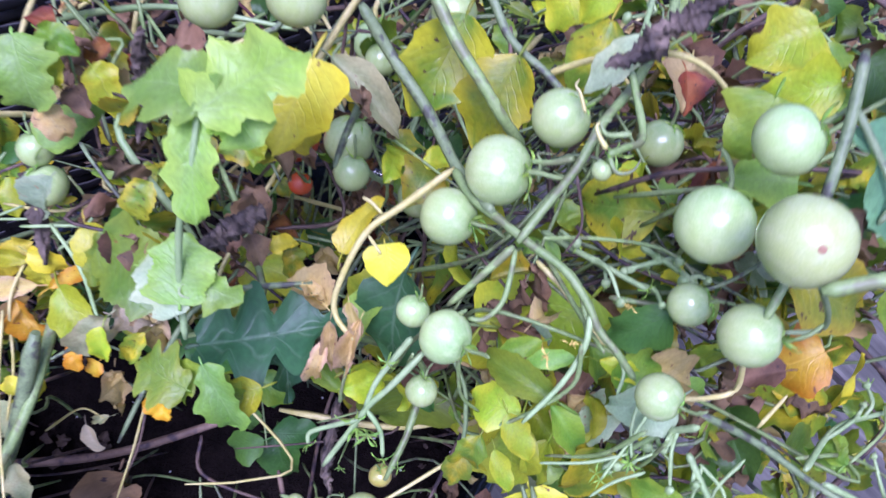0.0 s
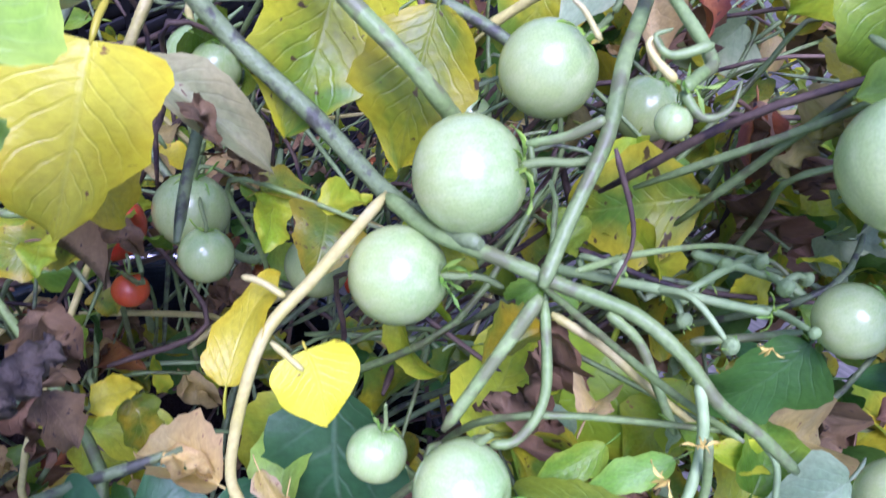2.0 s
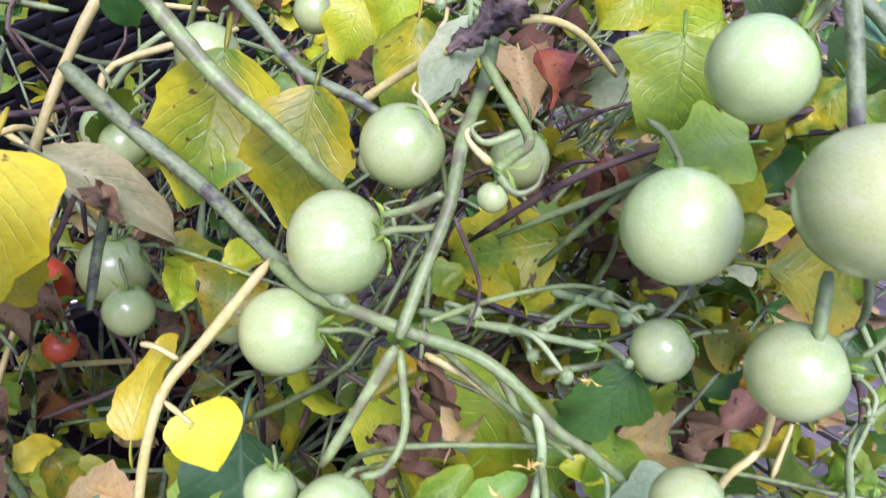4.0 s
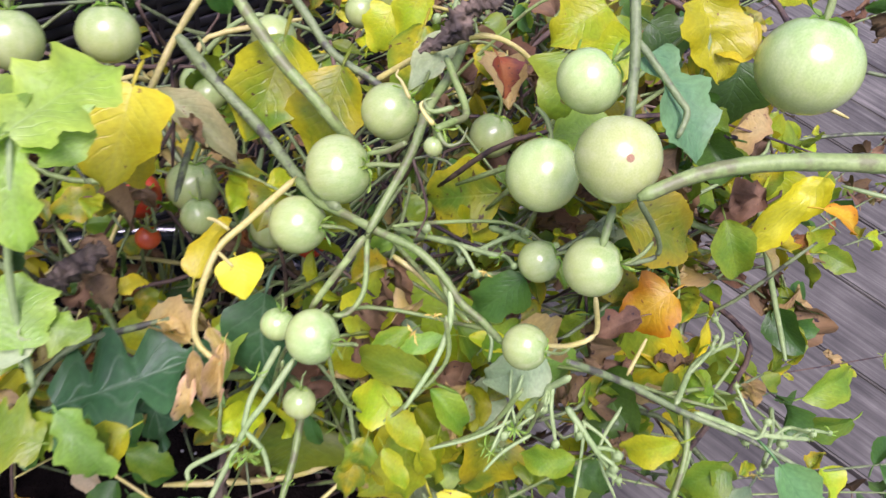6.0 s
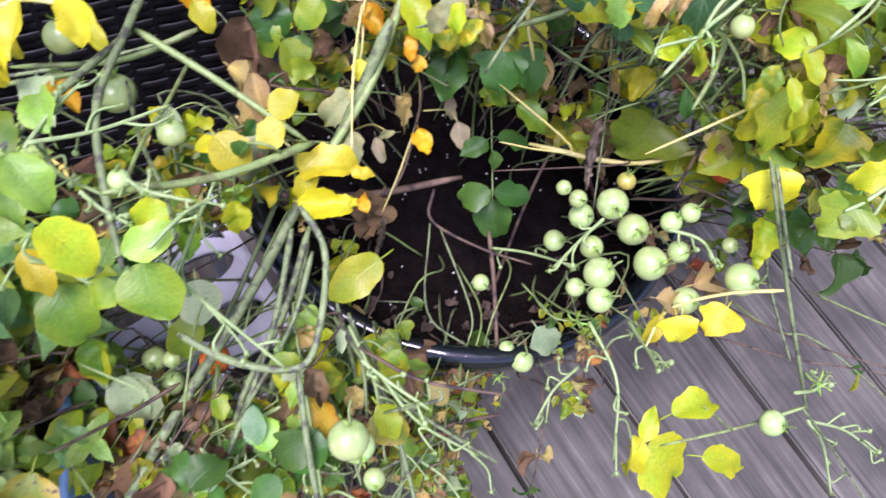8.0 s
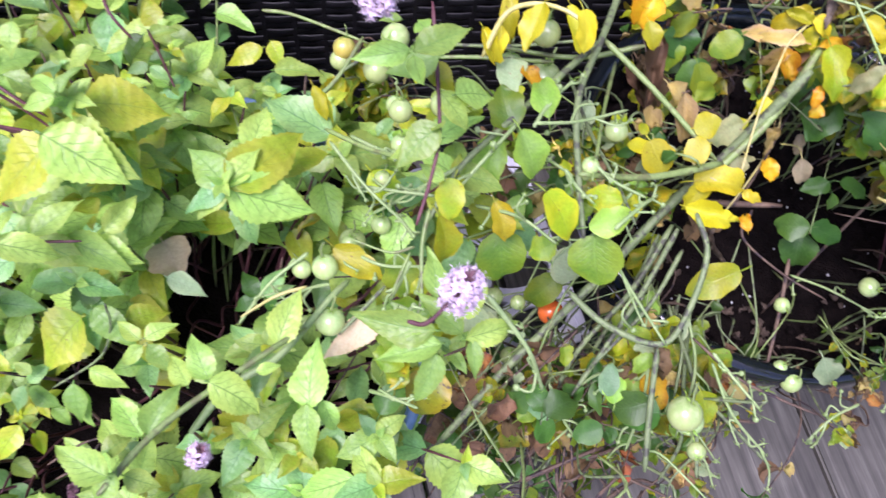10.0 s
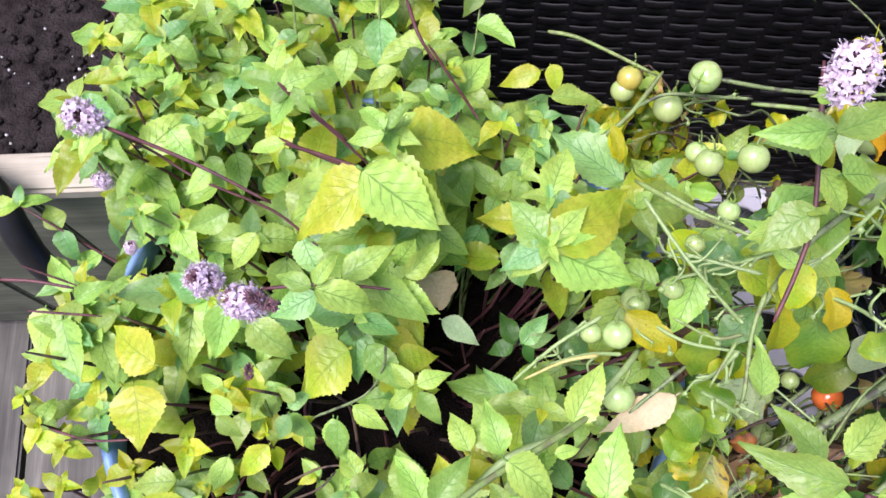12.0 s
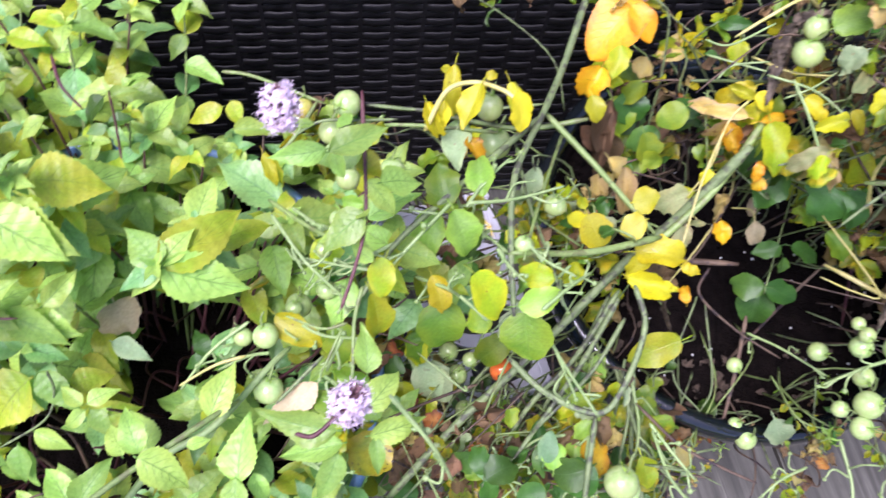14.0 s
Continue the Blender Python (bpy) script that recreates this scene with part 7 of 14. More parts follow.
stalk(TOMATO_PLANT, M_STEMBROWN, 0.00450, 0.00350, (-0.1487, -0.0845, 0.4211), (-0.0779, -0.0789, 0.4310), (-0.0094, -0.0609, 0.4470))
stalk(TOMATO_PLANT, M_STEMYELLOW, 0.00140, 0.00090, (-0.0658, -0.0067, 0.5247), (-0.0482, -0.0440, 0.5075), (-0.0525, -0.0804, 0.4886), (-0.0613, -0.1123, 0.4715))
stalk(TOMATO_PLANT, M_STEMYELLOW, 0.00110, 0.00080, (-0.0881, -0.0627, 0.5959), (-0.0874, -0.0945, 0.5798), (-0.0820, -0.1325, 0.5611))
stalk(TOMATO_PLANT, M_STEM, 0.00350, 0.00300, (-0.0679, -0.0503, 0.5967), (-0.0769, -0.0918, 0.5748), (-0.0942, -0.1287, 0.5543), (-0.1017, -0.1457, 0.5449))
stalk(LEANING_PLANT, M_STEMGREY, 0.00510, 0.00377, (-0.0720, -0.0737, 0.6007), (-0.0882, -0.1079, 0.5533), (-0.1077, -0.1442, 0.5227), (-0.1311, -0.1999, 0.4931), (-0.1626, -0.2687, 0.4610), (-0.1841, -0.3269, 0.4346))
stalk(LEANING_PLANT, M_STEM, 0.00330, 0.00261, (-0.0999, -0.1413, 0.5813), (-0.1369, -0.1739, 0.5916), (-0.1754, -0.2011, 0.6110))
stalk(LEANING_PLANT, M_STEMGREY, 0.00345, 0.00232, (-0.1950, -0.0202, 0.6063), (-0.1907, -0.0715, 0.6038), (-0.1899, -0.1128, 0.6080), (-0.1900, -0.1578, 0.6103), (-0.1763, -0.1975, 0.6082), (-0.1613, -0.2293, 0.6033))
stalk(LEANING_PLANT, M_STEMGREY, 0.00300, 0.00217, (-0.1899, -0.1120, 0.6038), (-0.2037, -0.1500, 0.6102), (-0.2164, -0.1834, 0.6116), (-0.2317, -0.2208, 0.6072), (-0.2355, -0.2529, 0.6043))
stalk(LEANING_PLANT, M_STEM, 0.00285, 0.00217, (-0.1891, -0.1079, 0.6014), (-0.1481, -0.1233, 0.5930), (-0.1034, -0.1408, 0.5808))
stalk(LEANING_PLANT, M_STEM, 0.00255, 0.00189, (-0.1648, -0.0942, 0.5926), (-0.1997, -0.1110, 0.5806), (-0.2518, -0.1190, 0.5713))
stalk(LEANING_PLANT, M_STEM, 0.00210, 0.00159, (-0.2100, -0.1167, 0.5767), (-0.2532, -0.1268, 0.5673), (-0.2772, -0.1339, 0.5613))
stalk(LEANING_PLANT, M_STEM, 0.00180, 0.00130, (-0.1746, -0.0851, 0.5583), (-0.1730, -0.1307, 0.5780), (-0.1713, -0.1659, 0.5974), (-0.1681, -0.2026, 0.6124))
stalk(LEANING_PLANT, M_STEMGREY, 0.00165, 0.00116, (-0.1986, -0.1139, 0.5677), (-0.1767, -0.1576, 0.5863), (-0.1534, -0.1938, 0.6026), (-0.1418, -0.2186, 0.6168))
stalk(LEANING_PLANT, M_STEMYELLOW, 0.00225, 0.00159, (-0.2467, -0.1480, 0.5985), (-0.2431, -0.1302, 0.6164), (-0.2300, -0.1245, 0.6263), (-0.2140, -0.1249, 0.6304), (-0.2012, -0.1289, 0.6312))
# grey-green fan of stems; its darker material also carries the shade there
stalk(LEANING_PLANT, M_STEMGREY, 0.00300, 0.00246, (-0.1508, -0.2293, 0.5322), (-0.1228, -0.2389, 0.5301), (-0.0910, -0.2385, 0.5334), (-0.0841, -0.2198, 0.5436), (-0.0871, -0.1877, 0.5596), (-0.1020, -0.1693, 0.5675))
stalk(LEANING_PLANT, M_STEMGREY, 0.00285, 0.00232, (-0.0914, -0.2406, 0.5324), (-0.0804, -0.2744, 0.5163), (-0.0697, -0.3032, 0.5027))
stalk(LEANING_PLANT, M_STEMGREY, 0.00270, 0.00217, (-0.1054, -0.1744, 0.5522), (-0.1072, -0.2049, 0.5274), (-0.1115, -0.2306, 0.5105), (-0.1212, -0.2741, 0.4886))
stalk(LEANING_PLANT, M_STEMGREY, 0.00240, 0.00189, (-0.0722, -0.1967, 0.5059), (-0.0485, -0.2244, 0.4580), (-0.0270, -0.2540, 0.4210), (-0.0263, -0.2810, 0.3965))
stalk(LEANING_PLANT, M_STEMGREY, 0.00210, 0.00159, (-0.0794, -0.1896, 0.5022), (-0.0596, -0.2205, 0.4390), (-0.0542, -0.2402, 0.3714))
stalk(LEANING_PLANT, M_STEMGREY, 0.00225, 0.00174, (-0.0947, -0.1770, 0.5354), (-0.1000, -0.2129, 0.5188), (-0.1182, -0.2581, 0.4977))
stalk(LEANING_PLANT, M_STEMGREY, 0.00210, 0.00159, (-0.0897, -0.2375, 0.5140), (-0.0721, -0.2411, 0.4435), (-0.0494, -0.2480, 0.3752))
stalk(LEANING_PLANT, M_STEM, 0.00195, 0.00145, (-0.4008, -0.1261, 0.5260), (-0.3805, -0.1190, 0.5243), (-0.3308, -0.1126, 0.5167))
stalk(LEANING_PLANT, M_STEM, 0.00240, 0.00189, (-0.3426, -0.1858, 0.5308), (-0.3317, -0.1605, 0.5361), (-0.3271, -0.1284, 0.5445))
stalk(LEANING_PLANT, M_STEMGREY, 0.00195, 0.00145, (-0.2985, -0.1156, 0.5429), (-0.2651, -0.1015, 0.5406), (-0.2305, -0.0831, 0.5395), (-0.1920, -0.0585, 0.5394))
stalk(LEANING_PLANT, M_STEMGREY, 0.00180, 0.00130, (-0.3314, -0.1549, 0.5377), (-0.3191, -0.1379, 0.5403), (-0.2963, -0.1252, 0.5397), (-0.2763, -0.1142, 0.5391))
stalk(LEANING_PLANT, M_STEM, 0.00195, 0.00145, (-0.3087, -0.2180, 0.5831), (-0.2799, -0.2299, 0.6046), (-0.2572, -0.2406, 0.6301))
stalk(LEANING_PLANT, M_STEM, 0.00180, 0.00116, (-0.2371, -0.2485, 0.6061), (-0.2335, -0.2655, 0.6004), (-0.2241, -0.2871, 0.5924), (-0.2222, -0.2970, 0.5892))
stalk(LEANING_PLANT, M_STEM, 0.00135, 0.00087, (-0.2366, -0.2675, 0.6005), (-0.2464, -0.2751, 0.6001), (-0.2653, -0.2775, 0.6029))
stalk(LEANING_PLANT, M_STEM, 0.00135, 0.00087, (-0.2375, -0.2708, 0.5997), (-0.2378, -0.2931, 0.5933))
stalk(LEANING_PLANT, M_STEMYELLOW, 0.00150, 0.00101, (-0.2825, -0.2974, 0.5643), (-0.2948, -0.3084, 0.5634), (-0.3067, -0.3251, 0.5608))
stalk(LEANING_PLANT, M_STEMGREY, 0.00180, 0.00145, (-0.2455, -0.2804, 0.5641), (-0.2573, -0.3122, 0.5571))
# stems of the mint
stalk(MINT, M_STEMPURPLE, 0.00130, 0.00100, (-0.5448, -0.3322, 0.5906), (-0.5367, -0.3223, 0.5531), (-0.5106, -0.3205, 0.5442), (-0.4571, -0.3191, 0.5659), (-0.4127, -0.3306, 0.6037))
stalk(MINT, M_STEMPURPLE, 0.00120, 0.00090, (-0.4477, -0.2933, 0.6561), (-0.4376, -0.2916, 0.6411), (-0.4258, -0.2899, 0.6275), (-0.4119, -0.2896, 0.6144))
stalk(MINT, M_STEMPURPLE, 0.00110, 0.00090, (-0.4715, -0.2882, 0.5782), (-0.4424, -0.2907, 0.5923), (-0.4161, -0.2921, 0.6078))
stalk(MINT, M_STEMPURPLE, 0.00120, 0.00100, (-0.4195, -0.3601, 0.6095), (-0.3951, -0.3452, 0.6166), (-0.3711, -0.3333, 0.6175))
stalk(MINT, M_STEMPURPLE, 0.00150, 0.00130, (-0.2690, -0.1823, 0.6696), (-0.2513, -0.2154, 0.6567), (-0.2424, -0.2342, 0.6495), (-0.2385, -0.2527, 0.6435), (-0.2364, -0.2722, 0.6374))
stalk(MINT, M_STEMPURPLE, 0.00100, 0.00090, (-0.6566, -0.4131, 0.4044), (-0.5192, -0.4013, 0.5572))
stalk(MINT, M_STEMPURPLE, 0.00110, 0.00100, (-0.5515, -0.4264, 0.5246), (-0.5210, -0.4078, 0.5149))
stalk(MINT, M_STEM, 0.00240, 0.00200, (-0.3106, -0.4243, 0.6101), (-0.3041, -0.3886, 0.5975), (-0.2803, -0.3412, 0.5887), (-0.2708, -0.3209, 0.5781))
stalk(MINT, M_STEMGREY, 0.00110, 0.00100, (-0.3699, -0.3467, 0.5646), (-0.3685, -0.3538, 0.5469), (-0.3716, -0.3687, 0.5302), (-0.3909, -0.3919, 0.5163))
stalk(MINT, M_STEMBROWN, 0.00120, 0.00080, (-0.3967, -0.4309, 0.4510), (-0.3842, -0.4127, 0.4539), (-0.3697, -0.4007, 0.4547))
stalk(MINT, M_STEMBROWN, 0.00120, 0.00080, (-0.3890, -0.4366, 0.4479), (-0.3782, -0.4221, 0.4501), (-0.3748, -0.4085, 0.4534))
stalk(MINT, M_STEMPURPLE, 0.00120, 0.00100, (-0.5274, -0.4770, 0.4696), (-0.5018, -0.4690, 0.4723), (-0.4815, -0.4564, 0.4741))
stalk(MINT, M_STEMPURPLE, 0.00120, 0.00100, (-0.5031, -0.5149, 0.4665), (-0.4816, -0.4960, 0.4724), (-0.4551, -0.4849, 0.4764))
stalk(MINT, M_STEMPURPLE, 0.00120, 0.00100, (-0.4575, -0.1729, 0.5271), (-0.4249, -0.2008, 0.5568), (-0.3879, -0.2336, 0.5923))
stalk(MINT, M_STEMPURPLE, 0.00120, 0.00100, (-0.2180, -0.3371, 0.7179), (-0.2122, -0.3351, 0.7174), (-0.2078, -0.3256, 0.7193))
# mint flower heads
flower_head(MINT, (-0.2060, -0.3215, 0.7202), 0.0085, (-0.13, -0.45, -0.88))
flower_head(MINT, (-0.4085, -0.3767, 0.6853), 0.0068, (0.2, 0.26, -0.9))
flower_head(MINT, (-0.3946, -0.3754, 0.6807), 0.0075, (0.60, 0.26, -0.7))
flower_head(MINT, (-0.2704, -0.2435, 0.7410), 0.0086, (0.35, -0.55, -0.76))
flower_head(MINT, (-0.5421, -0.3366, 0.6062), 0.0097, (0.68, 0.14, -0.71))
flower_head(MINT, (-0.5521, -0.3491, 0.5477), 0.0055, (0.57, 0.14, -0.81))
flower_head(MINT, (-0.3822, -0.4576, 0.5826), 0.0101, (-0.03, -0.40, -0.92))
flower_head(MINT, (-0.2861, -0.3944, 0.5895), 0.0066, (-0.13, -0.45, -0.88))
flower_head(MINT, (-0.4278, -0.4962, 0.5800), 0.0091, (-0.03, -0.40, -0.92))
flower_head(MINT, (-0.5213, -0.3699, 0.5359), 0.0043, (-0.03, -0.40, -0.92))
spent_head(MINT, (-0.3887, -0.3722, 0.6826), 0.0067, (0.70, 0.26, -0.67))
spent_head(MINT, (-0.4223, -0.3906, 0.5496), 0.0062, (-0.03, -0.40, -0.92))
spent_head(MINT, (-0.3550, -0.4343, 0.5086), 0.0070, (-0.03, -0.40, -0.92))
# sepals and small flowers
tomato_flower(TOMATO_PLANT, (0.1016, -0.1206, 0.7215), 0.0033, (0.51, 0.79, -0.35))
tomato_flower(TOMATO_PLANT, (0.0966, -0.1225, 0.7182), 0.0039, (-0.42, 0.08, -0.90))
tomato_flower(TOMATO_PLANT, (0.1186, -0.1103, 0.7251), 0.0028, (-0.23, -0.14, -0.96))
tomato_flower(TOMATO_PLANT, (0.1987, -0.1697, 0.6871), 0.0031, (-0.23, -0.14, -0.96))
tomato_flower(LEANING_PLANT, (-0.1902, -0.1955, 0.6196), 0.0063, (-0.46, -0.27, -0.85))
tomato_flower(LEANING_PLANT, (-0.1725, -0.2119, 0.6012), 0.0076, (0.04, -0.46, -0.89))
sepals(TOMATO_PLANT, (0.0522, -0.1348, 0.6848), 0.0055, (-0.22, -0.21, -0.95))
sepals(TOMATO_PLANT, (0.0562, -0.1195, 0.7020), 0.0039, (-0.22, -0.21, -0.95))
sepals(TOMATO_PLANT, (0.1271, -0.1428, 0.6891), 0.0053, (-0.22, -0.21, -0.95))
sepals(TOMATO_PLANT, (0.1185, -0.1446, 0.6845), 0.0040, (-0.22, -0.21, -0.95))
sepals(TOMATO_PLANT, (0.1637, -0.2186, 0.5561), 0.0085, (0.61, -0.24, -0.76))
sepals(TOMATO_PLANT, (0.0561, -0.1821, 0.5051), 0.0097, (-0.37, -0.33, -0.87))
sepals(TOMATO_PLANT, (0.0360, -0.1825, 0.3916), 0.0087, (0.13, -0.32, -0.94))
sepals(TOMATO_PLANT, (0.1092, -0.0798, 0.7501), 0.0049, (0.01, -0.28, -0.96))
# flower stalks
truss(TOMATO_PLANT, (0.1055, -0.0724, 0.6974), (0.1259, -0.1032, 0.7209), 3, 4)
truss(TOMATO_PLANT, (0.1401, -0.1376, 0.7080), (0.1284, -0.1379, 0.6670), 5, 5)
truss(TOMATO_PLANT, (0.1416, -0.1417, 0.6965), (0.1567, -0.1606, 0.6809), 7, 4)
truss(TOMATO_PLANT, (0.1798, -0.1451, 0.6913), (0.2179, -0.1252, 0.6875), 8, 3)
truss(TOMATO_PLANT, (0.1854, -0.1487, 0.6908), (0.2418, -0.1574, 0.6661), 9, 5)
truss(TOMATO_PLANT, (0.2540, -0.1361, 0.6420), (0.2260, -0.1619, 0.6533), 10, 3)
truss(TOMATO_PLANT, (0.1362, -0.0780, 0.7009), (0.1503, -0.0952, 0.7058), 15, 4)
truss(TOMATO_PLANT, (0.1467, -0.0833, 0.7048), (0.1304, -0.0858, 0.6996), 16, 3)
truss(TOMATO_PLANT, (0.1397, -0.0019, 0.7326), (0.1257, -0.0340, 0.7430), 17, 3)
truss(TOMATO_PLANT, (0.0192, -0.1001, 0.4229), (0.0725, -0.1200, 0.4519), 18, 3)
truss(TOMATO_PLANT, (0.0546, -0.1425, 0.5550), (0.0368, -0.1592, 0.5222), 19, 5)
truss(TOMATO_PLANT, (0.0626, -0.1813, 0.5057), (0.0842, -0.2512, 0.4832), 20, 5)
truss(TOMATO_PLANT, (0.0748, -0.1884, 0.4486), (0.0501, -0.2256, 0.4370), 21, 5)
truss(TOMATO_PLANT, (0.0775, -0.1872, 0.5274), (0.0846, -0.2180, 0.5463), 22, 5)
truss(TOMATO_PLANT, (0.0854, -0.1484, 0.5639), (0.1147, -0.1645, 0.5595), 23, 5)
truss(TOMATO_PLANT, (0.2166, -0.2083, 0.4630), (0.2825, -0.2145, 0.4326), 24, 5)
truss(TOMATO_PLANT, (0.2166, -0.2083, 0.4630), (0.2572, -0.2409, 0.4167), 25, 3)
truss(TOMATO_PLANT, (0.1581, -0.2215, 0.5447), (0.1925, -0.2012, 0.5247), 26, 2)
truss(LEANING_PLANT, (-0.0712, -0.2029, 0.5051), (-0.0391, -0.2604, 0.4454), 27, 4)
truss(LEANING_PLANT, (-0.0529, -0.2291, 0.5148), (0.0089, -0.2563, 0.4734), 28, 5)
truss(LEANING_PLANT, (-0.0897, -0.2375, 0.5140), (-0.0716, -0.2857, 0.4575), 29, 4)
truss(LEANING_PLANT, (-0.1360, -0.2731, 0.4879), (-0.0989, -0.2910, 0.4487), 30, 5)
truss(LEANING_PLANT, (-0.1713, -0.1915, 0.6114), (-0.1398, -0.1979, 0.6092), 31, 5)
truss(LEANING_PLANT, (-0.2221, -0.1621, 0.5789), (-0.1770, -0.1967, 0.5996), 32, 5)
truss(LEANING_PLANT, (-0.2182, -0.2198, 0.5707), (-0.1726, -0.2360, 0.5993), 33, 5)
truss(LEANING_PLANT, (-0.1503, -0.2247, 0.6158), (-0.1329, -0.1893, 0.6017), 34, 4)
truss(LEANING_PLANT, (-0.0148, -0.2493, 0.4058), (0.0163, -0.2670, 0.3857), 35, 4)
truss(LEANING_PLANT, (-0.0990, -0.2508, 0.5032), (-0.1230, -0.2793, 0.4525), 36, 4)
truss(LEANING_PLANT, (-0.3011, -0.2278, 0.5907), (-0.2500, -0.2504, 0.5835), 37, 4)
truss(LEANING_PLANT, (-0.2327, -0.2179, 0.6013), (-0.2683, -0.2434, 0.5611), 38, 5)
truss(LEANING_PLANT, (-0.1830, -0.2032, 0.6139), (-0.1628, -0.2113, 0.6072), 39, 3)
truss(LEANING_PLANT, (-0.1420, -0.1811, 0.5829), (-0.1562, -0.2237, 0.5483), 40, 4)
truss(LEANING_PLANT, (-0.2054, -0.1897, 0.6214), (-0.1627, -0.1478, 0.6028), 41, 4)
truss(LEANING_PLANT, (-0.2805, -0.2631, 0.5483), (-0.2294, -0.2658, 0.5759), 42, 4)
truss(LEANING_PLANT, (-0.1580, -0.2163, 0.6085), (-0.0949, -0.2475, 0.5588), 43, 4)
truss(LEANING_PLANT, (-0.2901, -0.2801, 0.5645), (-0.3113, -0.3248, 0.5398), 44, 3)
truss(LEANING_PLANT, (-0.1444, -0.2076, 0.4518), (-0.1293, -0.2693, 0.4581), 45, 4)
truss(LEANING_PLANT, (-0.1972, -0.3076, 0.6875), (-0.1616, -0.3210, 0.6470), 46, 4)
truss(LEANING_PLANT, (-0.0621, -0.2324, 0.5379), (-0.0256, -0.2498, 0.5296), 47, 4)
truss(LEANING_PLANT, (-0.2353, -0.2759, 0.6009), (-0.2396, -0.2871, 0.5667), 48, 3)
truss(LEANING_PLANT, (-0.2394, -0.2348, 0.5933), (-0.2775, -0.2400, 0.5813), 49, 5)
truss(LEANING_PLANT, (-0.2142, -0.1919, 0.6171), (-0.2286, -0.2355, 0.6100), 50, 4)
truss(LEANING_PLANT, (-0.2056, -0.1918, 0.6209), (-0.1960, -0.1539, 0.6171), 51, 3)
truss(LEANING_PLANT, (-0.2938, -0.2180, 0.5868), (-0.2623, -0.2281, 0.6096), 52, 4)
truss(LEANING_PLANT, (-0.2734, -0.2900, 0.5592), (-0.3003, -0.3059, 0.5322), 53, 3)
truss(LEANING_PLANT, (-0.2389, -0.2627, 0.5999), (-0.2556, -0.2445, 0.5766), 54, 4)
truss(LEANING_PLANT, (-0.3137, -0.1328, 0.5074), (-0.2928, -0.1237, 0.5378), 55, 4)
truss(LEANING_PLANT, (-0.2374, -0.2924, 0.5799), (-0.2238, -0.3018, 0.6063), 56, 4)
truss(LEANING_PLANT, (-0.2308, -0.3331, 0.5586), (-0.2048, -0.3362, 0.5845), 57, 4)
# withered leaves round the stems
withered_strip(TOMATO_PLANT, 0.0060, 1, (0.1346, -0.0463, 0.7765), (0.1280, -0.0501, 0.7707), (0.1215, -0.0517, 0.7664), (0.1155, -0.0550, 0.7612), (0.1073, -0.0566, 0.7561))
withered_strip(TOMATO_PLANT, 0.0050, 2, (-0.0195, -0.0254, 0.7202), (-0.0225, -0.0254, 0.7057), (-0.0221, -0.0303, 0.6919), (-0.0240, -0.0406, 0.6852))
withered_strip(TOMATO_PLANT, 0.0060, 3, (0.0191, -0.0728, 0.7025), (0.0099, -0.0833, 0.7037), (0.0034, -0.0928, 0.7099))
withered_strip(TOMATO_PLANT, 0.0040, 4, (-0.0599, -0.0970, 0.4563), (-0.0593, -0.1245, 0.4678), (-0.0618, -0.1664, 0.5191))
withered_strip(TOMATO_PLANT, 0.0050, 5, (0.0473, -0.0875, 0.5704), (0.0436, -0.1128, 0.5677), (0.0456, -0.1252, 0.5530))
# left-hand thicket
leaf(TOMATO_PLANT, "ragged", "lime", (-0.0507, -0.0148, 0.6956), (-0.0586, -0.0245, 0.6885), (-0.44, -0.38, 0.82), 1.0)
leaf(TOMATO_PLANT, "ragged", "pale", (-0.0528, -0.0476, 0.6725), (-0.0617, -0.0570, 0.6621), (-0.12, -0.18, 0.98), 1.0)
leaf(TOMATO_PLANT, "ragged", "lime", (-0.0430, -0.0125, 0.6886), (-0.0313, -0.0285, 0.6845), (0.06, -0.06, 1.00), 1.0)
leaf(TOMATO_PLANT, "ragged", "straw", (-0.0580, -0.0268, 0.6825), (-0.0469, -0.0371, 0.6788), (-0.15, -0.38, 0.91), 1.0)
leaf(TOMATO_PLANT, "ragged", "turning", (-0.0382, -0.0638, 0.5748), (-0.0473, -0.0493, 0.5818), (-0.13, -0.32, 0.94), 1.0)
leaf(TOMATO_PLANT, "ragged", "spotted", (-0.0152, -0.0626, 0.6974), (-0.0229, -0.0731, 0.6898), (-0.15, -0.33, 0.93), 1.0)
leaf(TOMATO_PLANT, "ragged", "green", (-0.0568, -0.0108, 0.7021), (-0.0442, -0.0183, 0.6989), (-0.14, -0.46, 0.88), 1.0)
leaf(TOMATO_PLANT, "curled", "brown", (-0.0034, -0.0491, 0.7100), (-0.0076, -0.0599, 0.7025), (-0.49, -0.28, 0.82), 1.0)
leaf(TOMATO_PLANT, "curled", "brown", (0.0150, -0.0760, 0.6919), (0.0201, -0.0844, 0.6869), (0.02, -0.35, 0.93), 1.0)
leaf(TOMATO_PLANT, "ragged", "turning", (0.0266, -0.0707, 0.6755), (0.0299, -0.0824, 0.6702), (0.13, 0.03, 0.99), 1.0)
leaf(TOMATO_PLANT, "ragged", "yellow", (0.0205, -0.0745, 0.6805), (0.0285, -0.0714, 0.6859), (-0.18, -0.08, 0.98), 1.0)
leaf(TOMATO_PLANT, "crumpled", "straw", (0.0316, -0.0847, 0.6768), (0.0392, -0.0897, 0.6764), (-0.28, -0.13, 0.95), 1.0)
